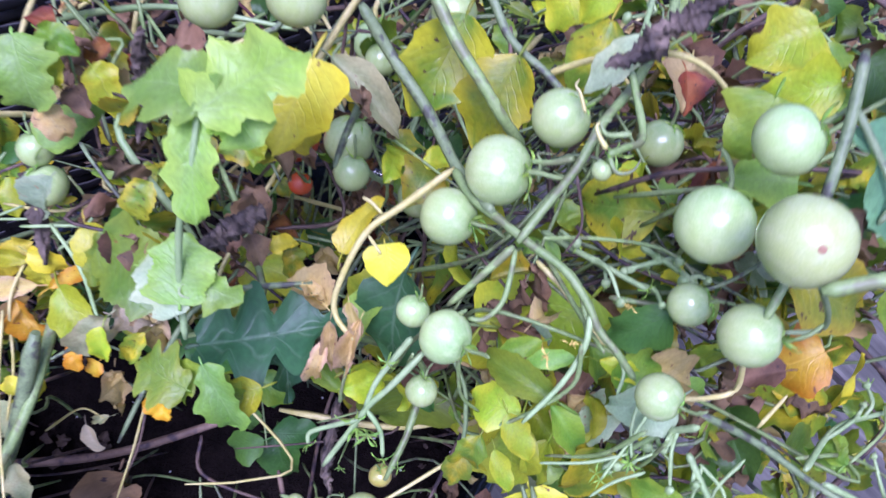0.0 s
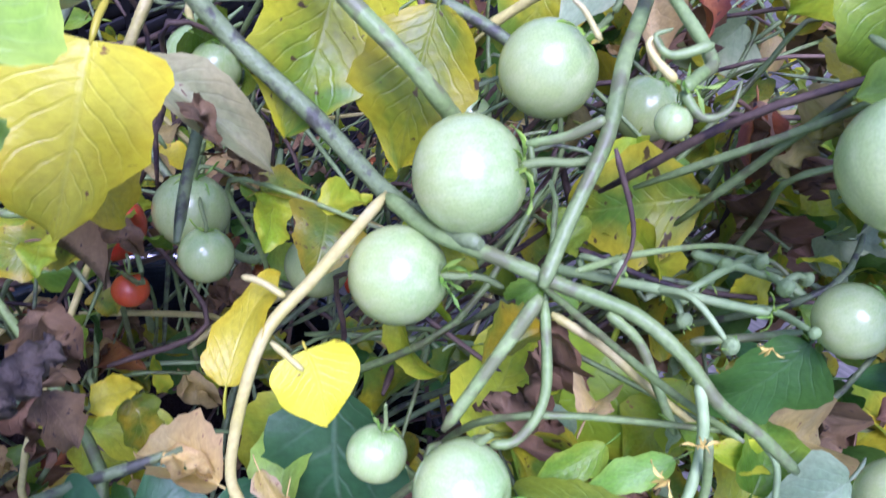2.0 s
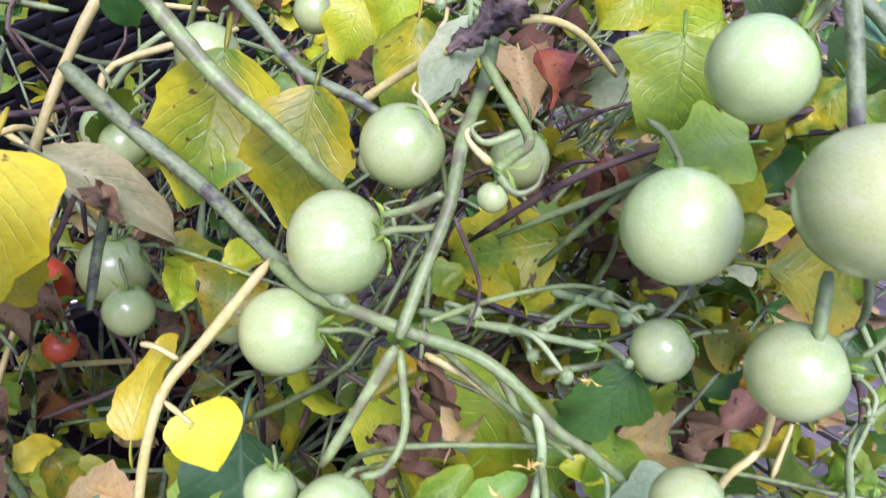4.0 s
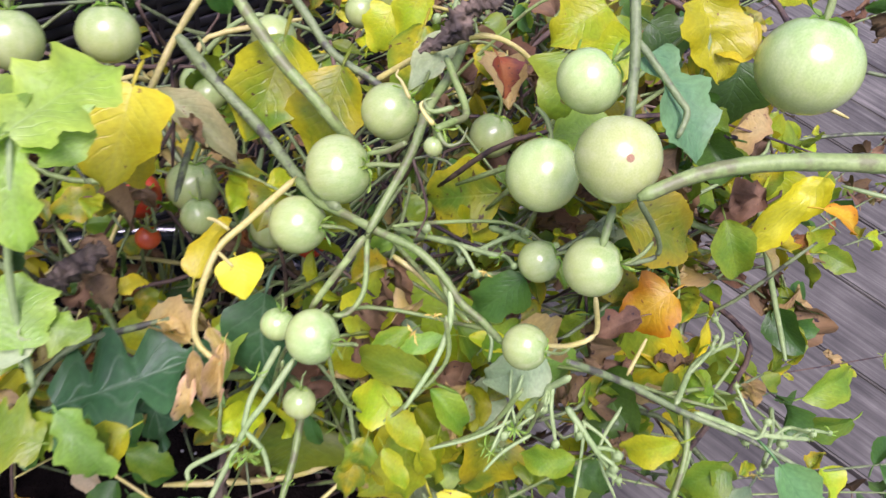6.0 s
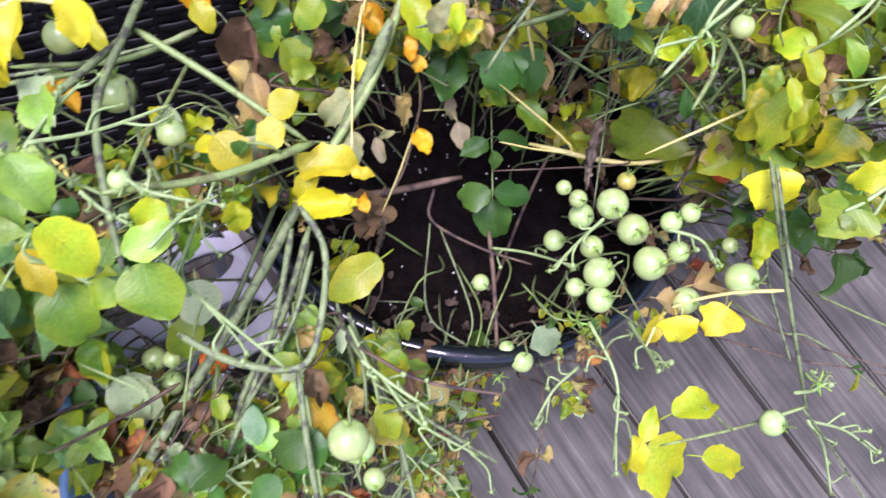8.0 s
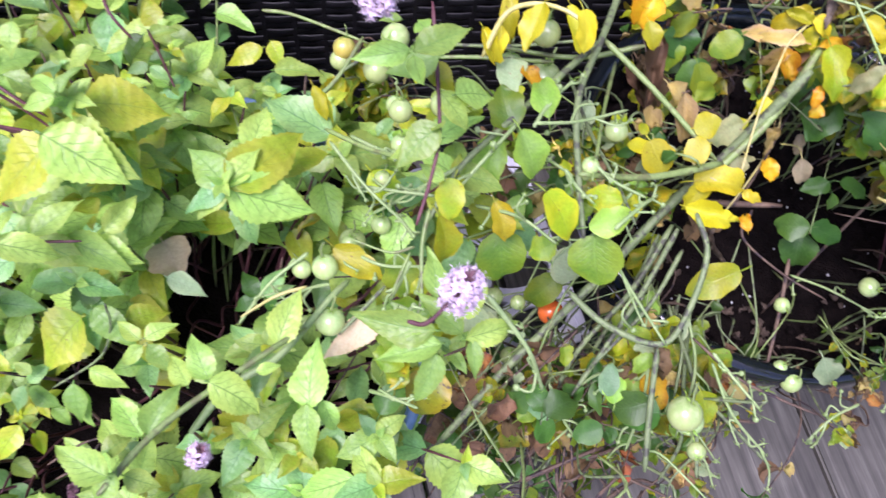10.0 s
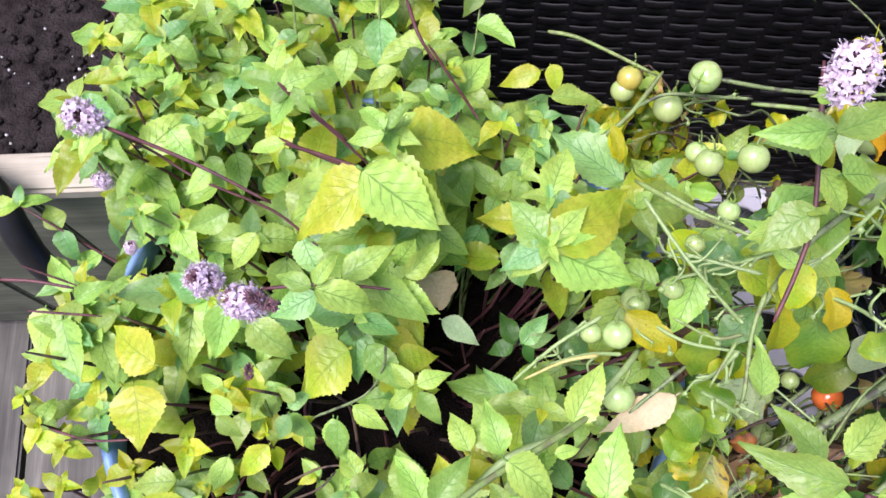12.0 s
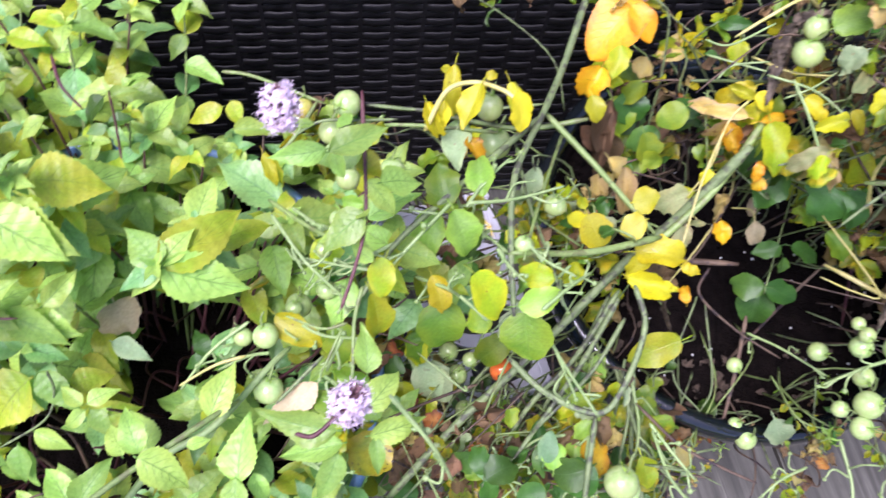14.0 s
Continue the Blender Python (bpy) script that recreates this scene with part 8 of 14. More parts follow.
# lower right leaves
leaf(TOMATO_PLANT, "oval", "green", (0.1861, -0.1636, 0.6856), (0.1930, -0.1731, 0.6818), (-0.19, -0.73, 0.66), .9)
leaf(TOMATO_PLANT, "ragged", "yellow", (0.0615, -0.0848, 0.6097), (0.0515, -0.0979, 0.6003), (-0.20, -0.24, 0.95), .9)
leaf(TOMATO_PLANT, "curled", "straw", (-0.0233, -0.0239, 0.5732), (-0.0224, -0.0532, 0.5607), (0.14, -0.34, 0.93), .6)
leaf(TOMATO_PLANT, "ragged", "turning", (-0.0331, -0.0334, 0.5758), (-0.0454, -0.0563, 0.5652), (-0.05, -0.22, 0.97), 1.0)
leaf(TOMATO_PLANT, "oval", "lime", (0.0220, -0.1211, 0.6825), (0.0059, -0.1276, 0.6788), (0.26, -0.23, 0.94), 1.0)
leaf(LEANING_PLANT, "crumpled", "brown", (-0.2281, -0.2536, 0.4557), (-0.2425, -0.2659, 0.4454), (-0.16, -0.50, 0.85), 1.0)
leaf(LEANING_PLANT, "ragged", "turning", (-0.2109, -0.2826, 0.4406), (-0.2167, -0.3005, 0.4325), (-0.05, -0.24, 0.97), 1.0)
leaf(LEANING_PLANT, "ragged", "spotted", (-0.2508, -0.2423, 0.4807), (-0.2359, -0.2595, 0.4728), (-0.17, -0.22, 0.96), 1.0)
leaf(LEANING_PLANT, "oval", "green", (-0.2388, -0.2830, 0.4391), (-0.2191, -0.2721, 0.4452), (-0.02, -0.19, 0.98), 1.0)
leaf(LEANING_PLANT, "ragged", "yellow", (-0.2306, -0.3090, 0.4375), (-0.2181, -0.2938, 0.4460), (-0.06, -0.53, 0.85), 1.0)
leaf(LEANING_PLANT, "curled", "rust", (-0.1927, -0.2557, 0.4460), (-0.2035, -0.2683, 0.4378), (0.10, -0.49, 0.87), 1.0)
leaf(LEANING_PLANT, "ragged", "green", (-0.2121, -0.2207, 0.4738), (-0.1963, -0.2412, 0.4628), (0.13, -0.39, 0.91), 1.0)
leaf(LEANING_PLANT, "ragged", "pale", (-0.1932, -0.2276, 0.4425), (-0.1745, -0.2494, 0.4319), (-0.06, -0.52, 0.85), 1.0)
tomato(LEANING_PLANT, (-0.2653, -0.2393, 0.5398), 0.0060, (-0.09, 0.57, 0.82), "green")
tomato(LEANING_PLANT, (-0.2657, -0.2179, 0.5993), 0.0050, (-0.09, 0.57, 0.82), "green")
tomato(LEANING_PLANT, (-0.2698, -0.2298, 0.5778), 0.0047, (-0.09, 0.57, 0.82), "green")
stalk(TOMATO_PLANT, M_STEM, 0.00130, 0.00030, (0.1125, -0.0764, 0.7541), (0.1070, -0.0755, 0.7520), (0.1053, -0.0727, 0.7531), (0.1078, -0.0727, 0.7543))
stalk(TOMATO_PLANT, M_STEM, 0.00130, 0.00030, (0.1076, -0.0798, 0.7493), (0.1098, -0.0838, 0.7476), (0.1133, -0.0842, 0.7491), (0.1154, -0.0817, 0.7518))
stalk(TOMATO_PLANT, M_STEMYELLOW, 0.00120, 0.00030, (0.1071, -0.0785, 0.7499), (0.1051, -0.0753, 0.7511), (0.1044, -0.0730, 0.7524), (0.1066, -0.0725, 0.7538))
stalk(TOMATO_PLANT, M_STEMYELLOW, 0.00090, 0.00030, (0.1054, -0.0622, 0.7441), (0.1038, -0.0577, 0.7464), (0.1025, -0.0557, 0.7472), (0.1033, -0.0545, 0.7484))
stalk(TOMATO_PLANT, M_STEM, 0.00100, 0.00030, (0.0981, -0.0694, 0.7202), (0.0983, -0.0645, 0.7236), (0.0974, -0.0625, 0.7246), (0.1016, -0.0633, 0.7261))
leaf(TOMATO_PLANT, "ragged", "yellow", (0.1482, -0.0852, 0.7024), (0.1419, -0.0931, 0.6930), (-0.26, -0.12, 0.96), .8)
leaf(TOMATO_PLANT, "crumpled", "brown", (0.1575, -0.0550, 0.7149), (0.1587, -0.0660, 0.7058), (0.04, -0.30, 0.95), .7)
leaf(TOMATO_PLANT, "withered", "brown", (0.1675, -0.0573, 0.7102), (0.1771, -0.0735, 0.7045), (0.20, -0.60, 0.77), .8)
leaf(LEANING_PLANT, "ragged", "green", (-0.2295, -0.3176, 0.5425), (-0.2291, -0.2926, 0.5498), (0.21, 0.09, 0.97), 1.0)
leaf(LEANING_PLANT, "oval", "green", (-0.2221, -0.3035, 0.5450), (-0.2424, -0.2949, 0.5517), (0.33, -0.15, 0.93), 1.1)
leaf(LEANING_PLANT, "ragged", "turning", (-0.2199, -0.3233, 0.5350), (-0.2237, -0.3034, 0.5390), (-0.20, -0.43, 0.88), 1.0)
leaf(LEANING_PLANT, "oval", "dark", (-0.2223, -0.3373, 0.5302), (-0.2191, -0.3164, 0.5356), (-0.08, -0.40, 0.91), 1.0)

# later growth on the weed, the trusses and the leaning stems
leaf(WEED, "broad", "fresh", (0.0082, -0.0853, 0.7604), (0.0311, -0.0665, 0.7655), (0.05, -0.2, 0.97), 0.78)
leaf(WEED, "broad", "fresh", (0.0110, -0.0813, 0.7608), (-0.0062, -0.0727, 0.7626), (0.02, -0.1, 0.99), 1.25)
leaf(WEED, "broad", "fresh", (0.0135, -0.0790, 0.7602), (0.0208, -0.0899, 0.7554), (0.05, -0.3, 0.95), 1.35)
leaf(WEED, "thistle", "fresh", (0.0083, -0.0816, 0.7578), (0.0053, -0.1049, 0.7443), (-0.1, -0.3, 0.95), 0.72)
stalk(WEED, M_STEMPALE, 0.0011, 0.0015, (0.0085, -0.0840, 0.7589), (0.0065, -0.0931, 0.7476), (0.0026, -0.0969, 0.7309), (0.0013, -0.1039, 0.7140), (0.0023, -0.1140, 0.7004))
leaf(WEED, "broad", "fresh", (0.0018, -0.1095, 0.7121), (0.0025, -0.0933, 0.7213), (-0.1, -0.4, 0.9), 1.25)
leaf(WEED, "broad", "pale", (0.0009, -0.1115, 0.7096), (-0.0072, -0.0961, 0.7169), (-0.1, -0.4, 0.9), 0.8)
leaf(WEED, "broad", "green", (0.0028, -0.1249, 0.6909), (-0.0134, -0.1177, 0.6920), (-0.1, -0.4, 0.9), 1.0)
sepals(TOMATO_PLANT, (0.0522, -0.1346, 0.6855), 0.0042, (-0.2, -0.4, -0.9))
sepals(TOMATO_PLANT, (0.1272, -0.1424, 0.6893), 0.0046, (-0.2, -0.4, -0.9))
sepals(TOMATO_PLANT, (0.1197, -0.1465, 0.6835), 0.0034, (-0.2, -0.4, -0.9))
sepals(TOMATO_PLANT, (0.0617, -0.1425, 0.6786), 0.0026, (-0.2, -0.4, -0.9))
sepals(TOMATO_PLANT, (0.0454, -0.1412, 0.6731), 0.0022, (-0.2, -0.4, -0.9))
stalk(TOMATO_PLANT, M_STEMPALE, 0.00085, 0.00068, (0.1273, -0.1291, 0.6999), (0.1263, -0.1349, 0.6955), (0.1270, -0.1418, 0.6909))
stalk(TOMATO_PLANT, M_STEMPALE, 0.00085, 0.00068, (0.1370, -0.1351, 0.6996), (0.1362, -0.1396, 0.6961), (0.1273, -0.1429, 0.6903))
stalk(TOMATO_PLANT, M_STEMPALE, 0.00085, 0.00068, (0.1303, -0.1312, 0.6996), (0.1263, -0.1376, 0.6936), (0.1194, -0.1466, 0.6846))
stalk(TOMATO_PLANT, M_STEMPALE, 0.00085, 0.00068, (0.1259, -0.1409, 0.6912), (0.1154, -0.1421, 0.6862), (0.1027, -0.1413, 0.6816))
stalk(TOMATO_PLANT, M_STEMPALE, 0.00085, 0.00068, (0.1310, -0.1456, 0.6899), (0.1228, -0.1475, 0.6854), (0.1168, -0.1506, 0.6808))
stalk(TOMATO_PLANT, M_STEMPALE, 0.00095, 0.00076, (0.1540, -0.1411, 0.6804), (0.1518, -0.1499, 0.6734), (0.1483, -0.1600, 0.6651))
stalk(TOMATO_PLANT, M_STEMPALE, 0.00095, 0.00076, (0.1653, -0.1405, 0.6853), (0.1573, -0.1500, 0.6756), (0.1609, -0.1634, 0.6677))
stalk(TOMATO_PLANT, M_STEMPALE, 0.00095, 0.00076, (0.1532, -0.1408, 0.6803), (0.1608, -0.1495, 0.6773), (0.1605, -0.1596, 0.6702))
# rest of the fan, in the same grey-green darkened for shade
stalk(LEANING_PLANT, M_STEMGREY, 0.00300, 0.00240, (-0.1003, -0.1526, 0.5161), (-0.1078, -0.1980, 0.4919), (-0.1229, -0.2386, 0.4693), (-0.1268, -0.2810, 0.4470))
stalk(LEANING_PLANT, M_STEMGREY, 0.00260, 0.00208, (-0.1017, -0.1505, 0.4944), (-0.1033, -0.1903, 0.4737), (-0.1102, -0.2320, 0.4515), (-0.1042, -0.2843, 0.4252))
stalk(LEANING_PLANT, M_STEMGREY, 0.00260, 0.00208, (-0.1232, -0.1141, 0.4883), (-0.1383, -0.1676, 0.4591), (-0.1454, -0.1866, 0.4485), (-0.1620, -0.2310, 0.4238))
stalk(LEANING_PLANT, M_STEMGREY, 0.00240, 0.00192, (-0.0805, -0.1919, 0.4867), (-0.0457, -0.2290, 0.4713), (-0.0271, -0.2647, 0.4549), (-0.0196, -0.2812, 0.4472))
stalk(LEANING_PLANT, M_STEMGREY, 0.00200, 0.00160, (-0.0774, -0.1917, 0.4871), (-0.0611, -0.2132, 0.4778), (-0.0533, -0.2412, 0.4642))
stalk(LEANING_PLANT, M_STEMGREY, 0.00220, 0.00176, (-0.0628, -0.1950, 0.4644), (-0.0382, -0.2229, 0.4527), (-0.0019, -0.2407, 0.4474), (0.0269, -0.2531, 0.4441))
stalk(LEANING_PLANT, M_STEMGREY, 0.00180, 0.00144, (-0.1672, -0.1034, 0.4778), (-0.1783, -0.1419, 0.4567), (-0.1972, -0.1750, 0.4376))
stalk(LEANING_PLANT, M_STEMGREY, 0.00180, 0.00144, (-0.0857, -0.2181, 0.4613), (-0.0649, -0.2456, 0.4494), (-0.0505, -0.2737, 0.4365))
leaf(LEANING_PLANT, "round", "pale", (-0.1994, -0.2310, 0.4423), (-0.1811, -0.2529, 0.4330), (-0.1, -0.3, 0.95), 1.0)
leaf(LEANING_PLANT, "oval", "dark", (-0.0964, -0.2728, 0.4941), (-0.0694, -0.2666, 0.5002), (-0.1, -0.3, 0.95), 0.95)
leaf(LEANING_PLANT, "round", "green", (-0.1598, -0.2721, 0.4368), (-0.1552, -0.2903, 0.4279), (-0.1, -0.3, 0.95), 1.1)
leaf(LEANING_PLANT, "oval", "green", (-0.1408, -0.2906, 0.4406), (-0.1291, -0.2728, 0.4510), (-0.1, -0.3, 0.95), 0.8)
leaf(LEANING_PLANT, "oval", "lime", (-0.2134, -0.2186, 0.4699), (-0.1971, -0.2423, 0.4594), (-0.1, -0.3, 0.95), 0.75)
leaf(LEANING_PLANT, "round", "lime", (-0.2228, -0.2754, 0.4395), (-0.2106, -0.2547, 0.4515), (-0.1, -0.3, 0.95), 0.9)
leaf(LEANING_PLANT, "round", "rust", (-0.2041, -0.2645, 0.4359), (-0.1809, -0.2696, 0.4357), (-0.1, -0.3, 0.95), 0.8)
leaf(LEANING_PLANT, "oval", "turning", (-0.0898, -0.2220, 0.4928), (-0.0691, -0.2366, 0.4875), (-0.1, -0.3, 0.95), 0.9)
leaf(LEANING_PLANT, "oval", "dark", (-0.1154, -0.2461, 0.4889), (-0.1080, -0.2641, 0.4804), (-0.1, -0.3, 0.95), 0.7)
leaf(LEANING_PLANT, "round", "straw", (-0.0204, -0.2182, 0.4683), (-0.0059, -0.2272, 0.4653), (-0.1, -0.3, 0.95), 1.0)
leaf(LEANING_PLANT, "oval", "pale", (0.0498, -0.1613, 0.4374), (0.0656, -0.1783, 0.4304), (-0.1, -0.3, 0.95), 1.2)
leaf(LEANING_PLANT, "round", "spotted", (-0.0511, -0.2446, 0.4853), (-0.0322, -0.2580, 0.4805), (-0.1, -0.3, 0.95), 1.2)

stalk(TOMATO_PLANT, M_STEMPALE, 0.00095, 0.00076, (0.1180, -0.1186, 0.7124), (0.1202, -0.1234, 0.7100), (0.1190, -0.1283, 0.7061))
stalk(TOMATO_PLANT, M_STEMYELLOW, 0.00140, 0.00112, (0.1025, -0.0833, 0.6978), (0.1100, -0.0908, 0.6960), (0.1167, -0.0993, 0.6931), (0.1257, -0.1100, 0.6897))
stalk(TOMATO_PLANT, M_STEM, 0.00160, 0.00128, (0.1098, -0.0886, 0.7037), (0.1142, -0.0945, 0.7017), (0.1162, -0.1025, 0.6971), (0.1178, -0.1099, 0.6928))
stalk(TOMATO_PLANT, M_STEM, 0.00130, 0.00104, (0.1211, -0.0985, 0.7057), (0.1303, -0.1011, 0.7080), (0.1398, -0.1035, 0.7104))
# lime and yellowing leaves above the deck
leaf(TOMATO_PLANT, "leaflet", "lime", (0.1054, -0.1221, 0.6535), (0.1030, -0.1451, 0.6305), (-0.50, -0.40, 0.80), 0.75)
leaf(TOMATO_PLANT, "leaflet", "yellow", (0.1030, -0.1182, 0.6493), (0.0930, -0.1419, 0.6265), (-0.10, -0.50, 0.80), 0.7)
leaf(TOMATO_PLANT, "leaflet", "lime", (0.1144, -0.1277, 0.6546), (0.1076, -0.1440, 0.6383), (-0.60, -0.40, 0.70), 0.6)
leaf(TOMATO_PLANT, "heart", "mottled", (0.1372, -0.1264, 0.6417), (0.1309, -0.1475, 0.6298), (0.10, -0.40, 0.90), 0.95)
leaf(TOMATO_PLANT, "leaflet", "turning", (0.1261, -0.1264, 0.6415), (0.1385, -0.1296, 0.6425), (-0.20, -0.50, 0.84), 0.7)
leaf(TOMATO_PLANT, "heart", "yellow", (0.1192, -0.1335, 0.6092), (0.1268, -0.1541, 0.5949), (-0.20, -0.60, 0.70), 1.1)
leaf(TOMATO_PLANT, "heart", "green", (0.1310, -0.1711, 0.6477), (0.1209, -0.1855, 0.6366), (-0.10, -0.50, 0.84), 1.3)
leaf(TOMATO_PLANT, "leaflet", "green", (0.1388, -0.1787, 0.6438), (0.1152, -0.1709, 0.6477), (-0.30, -0.60, 0.70), 0.7)
leaf(TOMATO_PLANT, "heart", "lime", (0.1419, -0.1627, 0.6590), (0.1256, -0.1652, 0.6488), (-0.20, -0.40, 0.85), 0.85)
leaf(TOMATO_PLANT, "leaflet", "mottled", (0.1597, -0.1674, 0.6485), (0.1462, -0.1744, 0.6410), (-0.20, -0.50, 0.84), 0.8)
leaf(TOMATO_PLANT, "leaflet", "pale", (0.1761, -0.1710, 0.6454), (0.1616, -0.1815, 0.6284), (-0.60, -0.30, 0.70), 0.75)
leaf(TOMATO_PLANT, "leaflet", "lime", (0.1754, -0.1712, 0.6404), (0.1682, -0.1846, 0.6281), (0.10, -0.50, 0.80), 0.7)
leaf(TOMATO_PLANT, "oval", "mottled", (0.1799, -0.1818, 0.6708), (0.1630, -0.1821, 0.6619), (-0.20, -0.50, 0.84), 0.75)
leaf(TOMATO_PLANT, "oval", "green", (0.1478, -0.1513, 0.6769), (0.1311, -0.1469, 0.6697), (-0.20, -0.50, 0.84), 0.75)
leaf(TOMATO_PLANT, "oval", "lime", (0.1748, -0.1572, 0.6918), (0.1571, -0.1555, 0.6814), (-0.20, -0.50, 0.84), 0.72)
leaf(TOMATO_PLANT, "oval", "mottled", (0.1830, -0.1642, 0.6799), (0.1949, -0.1696, 0.6795), (-0.20, -0.50, 0.84), 0.8)
stalk(TOMATO_PLANT, M_STEMPALE, 0.00140, 0.00112, (0.1420, -0.1663, 0.6569), (0.1330, -0.1730, 0.6494), (0.1262, -0.1763, 0.6452))
stalk(TOMATO_PLANT, M_STEMPALE, 0.00130, 0.00104, (0.1420, -0.1663, 0.6569), (0.1403, -0.1748, 0.6453), (0.1372, -0.1773, 0.6431))
stalk(TOMATO_PLANT, M_STEMPALE, 0.00160, 0.00128, (0.1815, -0.1582, 0.6856), (0.1714, -0.1734, 0.6716), (0.1685, -0.1774, 0.6684))
# yellowed and withered leaves over the dark side of the pot
leaf(TOMATO_PLANT, "ragged", "yellow", (-0.0812, -0.0352, 0.6054), (-0.1023, -0.0497, 0.5916), (-0.20, -0.50, 0.84), 0.6)
leaf(TOMATO_PLANT, "narrow", "dried", (-0.0904, -0.0500, 0.5906), (-0.1162, -0.0487, 0.5852), (-0.20, -0.50, 0.84), 0.9)
leaf(TOMATO_PLANT, "ragged", "yellow", (-0.0757, -0.0436, 0.6040), (-0.0796, -0.0595, 0.5910), (-0.20, -0.50, 0.84), 0.7)
leaf(TOMATO_PLANT, "ragged", "orange", (-0.0859, -0.0567, 0.5912), (-0.0760, -0.0741, 0.5854), (-0.20, -0.50, 0.84), 0.75)
leaf(TOMATO_PLANT, "curled", "dried", (-0.0819, -0.0529, 0.5885), (-0.0944, -0.0662, 0.5774), (-0.20, -0.50, 0.84), 0.6)
leaf(TOMATO_PLANT, "oval", "dark", (-0.0993, -0.0380, 0.5695), (-0.1234, -0.0435, 0.5604), (-0.20, -0.50, 0.84), 0.85)
leaf(TOMATO_PLANT, "leaflet", "yellow", (-0.0561, -0.0415, 0.6195), (-0.0404, -0.0543, 0.6215), (-0.20, -0.50, 0.84), 0.75)
leaf(TOMATO_PLANT, "ragged", "faded", (-0.0392, -0.0774, 0.6280), (-0.0577, -0.0911, 0.6153), (-0.20, -0.50, 0.84), 0.6)
leaf(TOMATO_PLANT, "leaflet", "lime", (-0.0402, -0.0815, 0.6277), (-0.0429, -0.0956, 0.6185), (-0.20, -0.50, 0.84), 0.7)
leaf(TOMATO_PLANT, "ragged", "turning", (-0.0279, -0.0784, 0.6158), (-0.0407, -0.0923, 0.6103), (-0.20, -0.50, 0.84), 0.6)
leaf(TOMATO_PLANT, "heart", "orange", (-0.0523, -0.0775, 0.5806), (-0.0578, -0.0841, 0.5753), (-0.20, -0.50, 0.84), 0.9)
leaf(TOMATO_PLANT, "crumpled", "dried", (-0.0309, -0.0652, 0.6112), (-0.0219, -0.0853, 0.5987), (-0.20, -0.50, 0.84), 0.7)
leaf(TOMATO_PLANT, "crumpled", "straw", (-0.0593, -0.0609, 0.5293), (-0.0558, -0.0823, 0.5172), (-0.20, -0.50, 0.84), 0.65)
leaf(TOMATO_PLANT, "leaflet", "cream", (-0.0291, -0.0344, 0.4989), (-0.0247, -0.0495, 0.4908), (-0.20, -0.50, 0.84), 0.7)
leaf(TOMATO_PLANT, "oval", "cream", (-0.0215, -0.0486, 0.4921), (-0.0141, -0.0654, 0.4836), (-0.20, -0.50, 0.84), 0.85)
leaf(TOMATO_PLANT, "ragged", "orange", (-0.0468, -0.0633, 0.4986), (-0.0388, -0.0776, 0.4918), (-0.20, -0.50, 0.84), 0.95)
leaf(TOMATO_PLANT, "heart", "yellow", (-0.0768, -0.0806, 0.5681), (-0.0865, -0.0869, 0.5619), (-0.20, -0.50, 0.84), 0.9)
leaf(TOMATO_PLANT, "leaflet", "faded", (-0.0866, -0.0887, 0.5537), (-0.1058, -0.1040, 0.5398), (-0.20, -0.50, 0.84), 0.85)
leaf(TOMATO_PLANT, "leaflet", "lime", (-0.0840, -0.0878, 0.5548), (-0.1002, -0.0920, 0.5484), (-0.20, -0.50, 0.84), 0.6)
leaf(TOMATO_PLANT, "leaflet", "faded", (-0.0850, -0.1143, 0.5564), (-0.0773, -0.1297, 0.5489), (-0.20, -0.50, 0.84), 0.75)
leaf(TOMATO_PLANT, "leaflet", "faded", (-0.0610, -0.0818, 0.5162), (-0.0749, -0.0848, 0.5111), (-0.20, -0.50, 0.84), 0.5)
leaf(TOMATO_PLANT, "oval", "cream", (-0.0720, -0.0845, 0.5119), (-0.0654, -0.0991, 0.5046), (-0.20, -0.50, 0.84), 0.6)
leaf(TOMATO_PLANT, "leaflet", "yellow", (-0.1067, -0.1451, 0.5599), (-0.0761, -0.1390, 0.5758), (-0.20, -0.30, 0.90), 0.75)
leaf(TOMATO_PLANT, "leaflet", "yellow", (-0.1002, -0.1437, 0.5623), (-0.1047, -0.1633, 0.5517), (-0.20, -0.50, 0.84), 0.75)
leaf(TOMATO_PLANT, "ragged", "yellow", (-0.1042, -0.1587, 0.5523), (-0.0734, -0.1629, 0.5619), (-0.20, -0.50, 0.84), 0.6)
leaf(TOMATO_PLANT, "ragged", "yellow", (-0.0813, -0.1470, 0.5697), (-0.0681, -0.1482, 0.5721), (-0.20, -0.50, 0.84), 0.8)
leaf(TOMATO_PLANT, "ragged", "orange", (-0.0695, -0.1643, 0.5620), (-0.0773, -0.1538, 0.5665), (-0.20, -0.50, 0.84), 0.7)
stalk(TOMATO_PLANT, M_STEMYELLOW, 0.00110, 0.00088, (-0.1173, -0.1307, 0.5626), (-0.1051, -0.1388, 0.5618), (-0.0951, -0.1422, 0.5645))
stalk(TOMATO_PLANT, M_STEMPALE, 0.00110, 0.00088, (-0.0882, -0.0104, 0.6308), (-0.1051, -0.0218, 0.6138), (-0.1193, -0.0206, 0.6087))
stalk(TOMATO_PLANT, M_STEMPALE, 0.00100, 0.00080, (-0.1148, -0.0278, 0.6055), (-0.0966, -0.0293, 0.6101), (-0.0803, -0.0307, 0.6144))
stalk(TOMATO_PLANT, M_STEMPALE, 0.00100, 0.00080, (-0.1036, -0.0397, 0.6033), (-0.0988, -0.0315, 0.6094), (-0.0817, -0.0270, 0.6186))
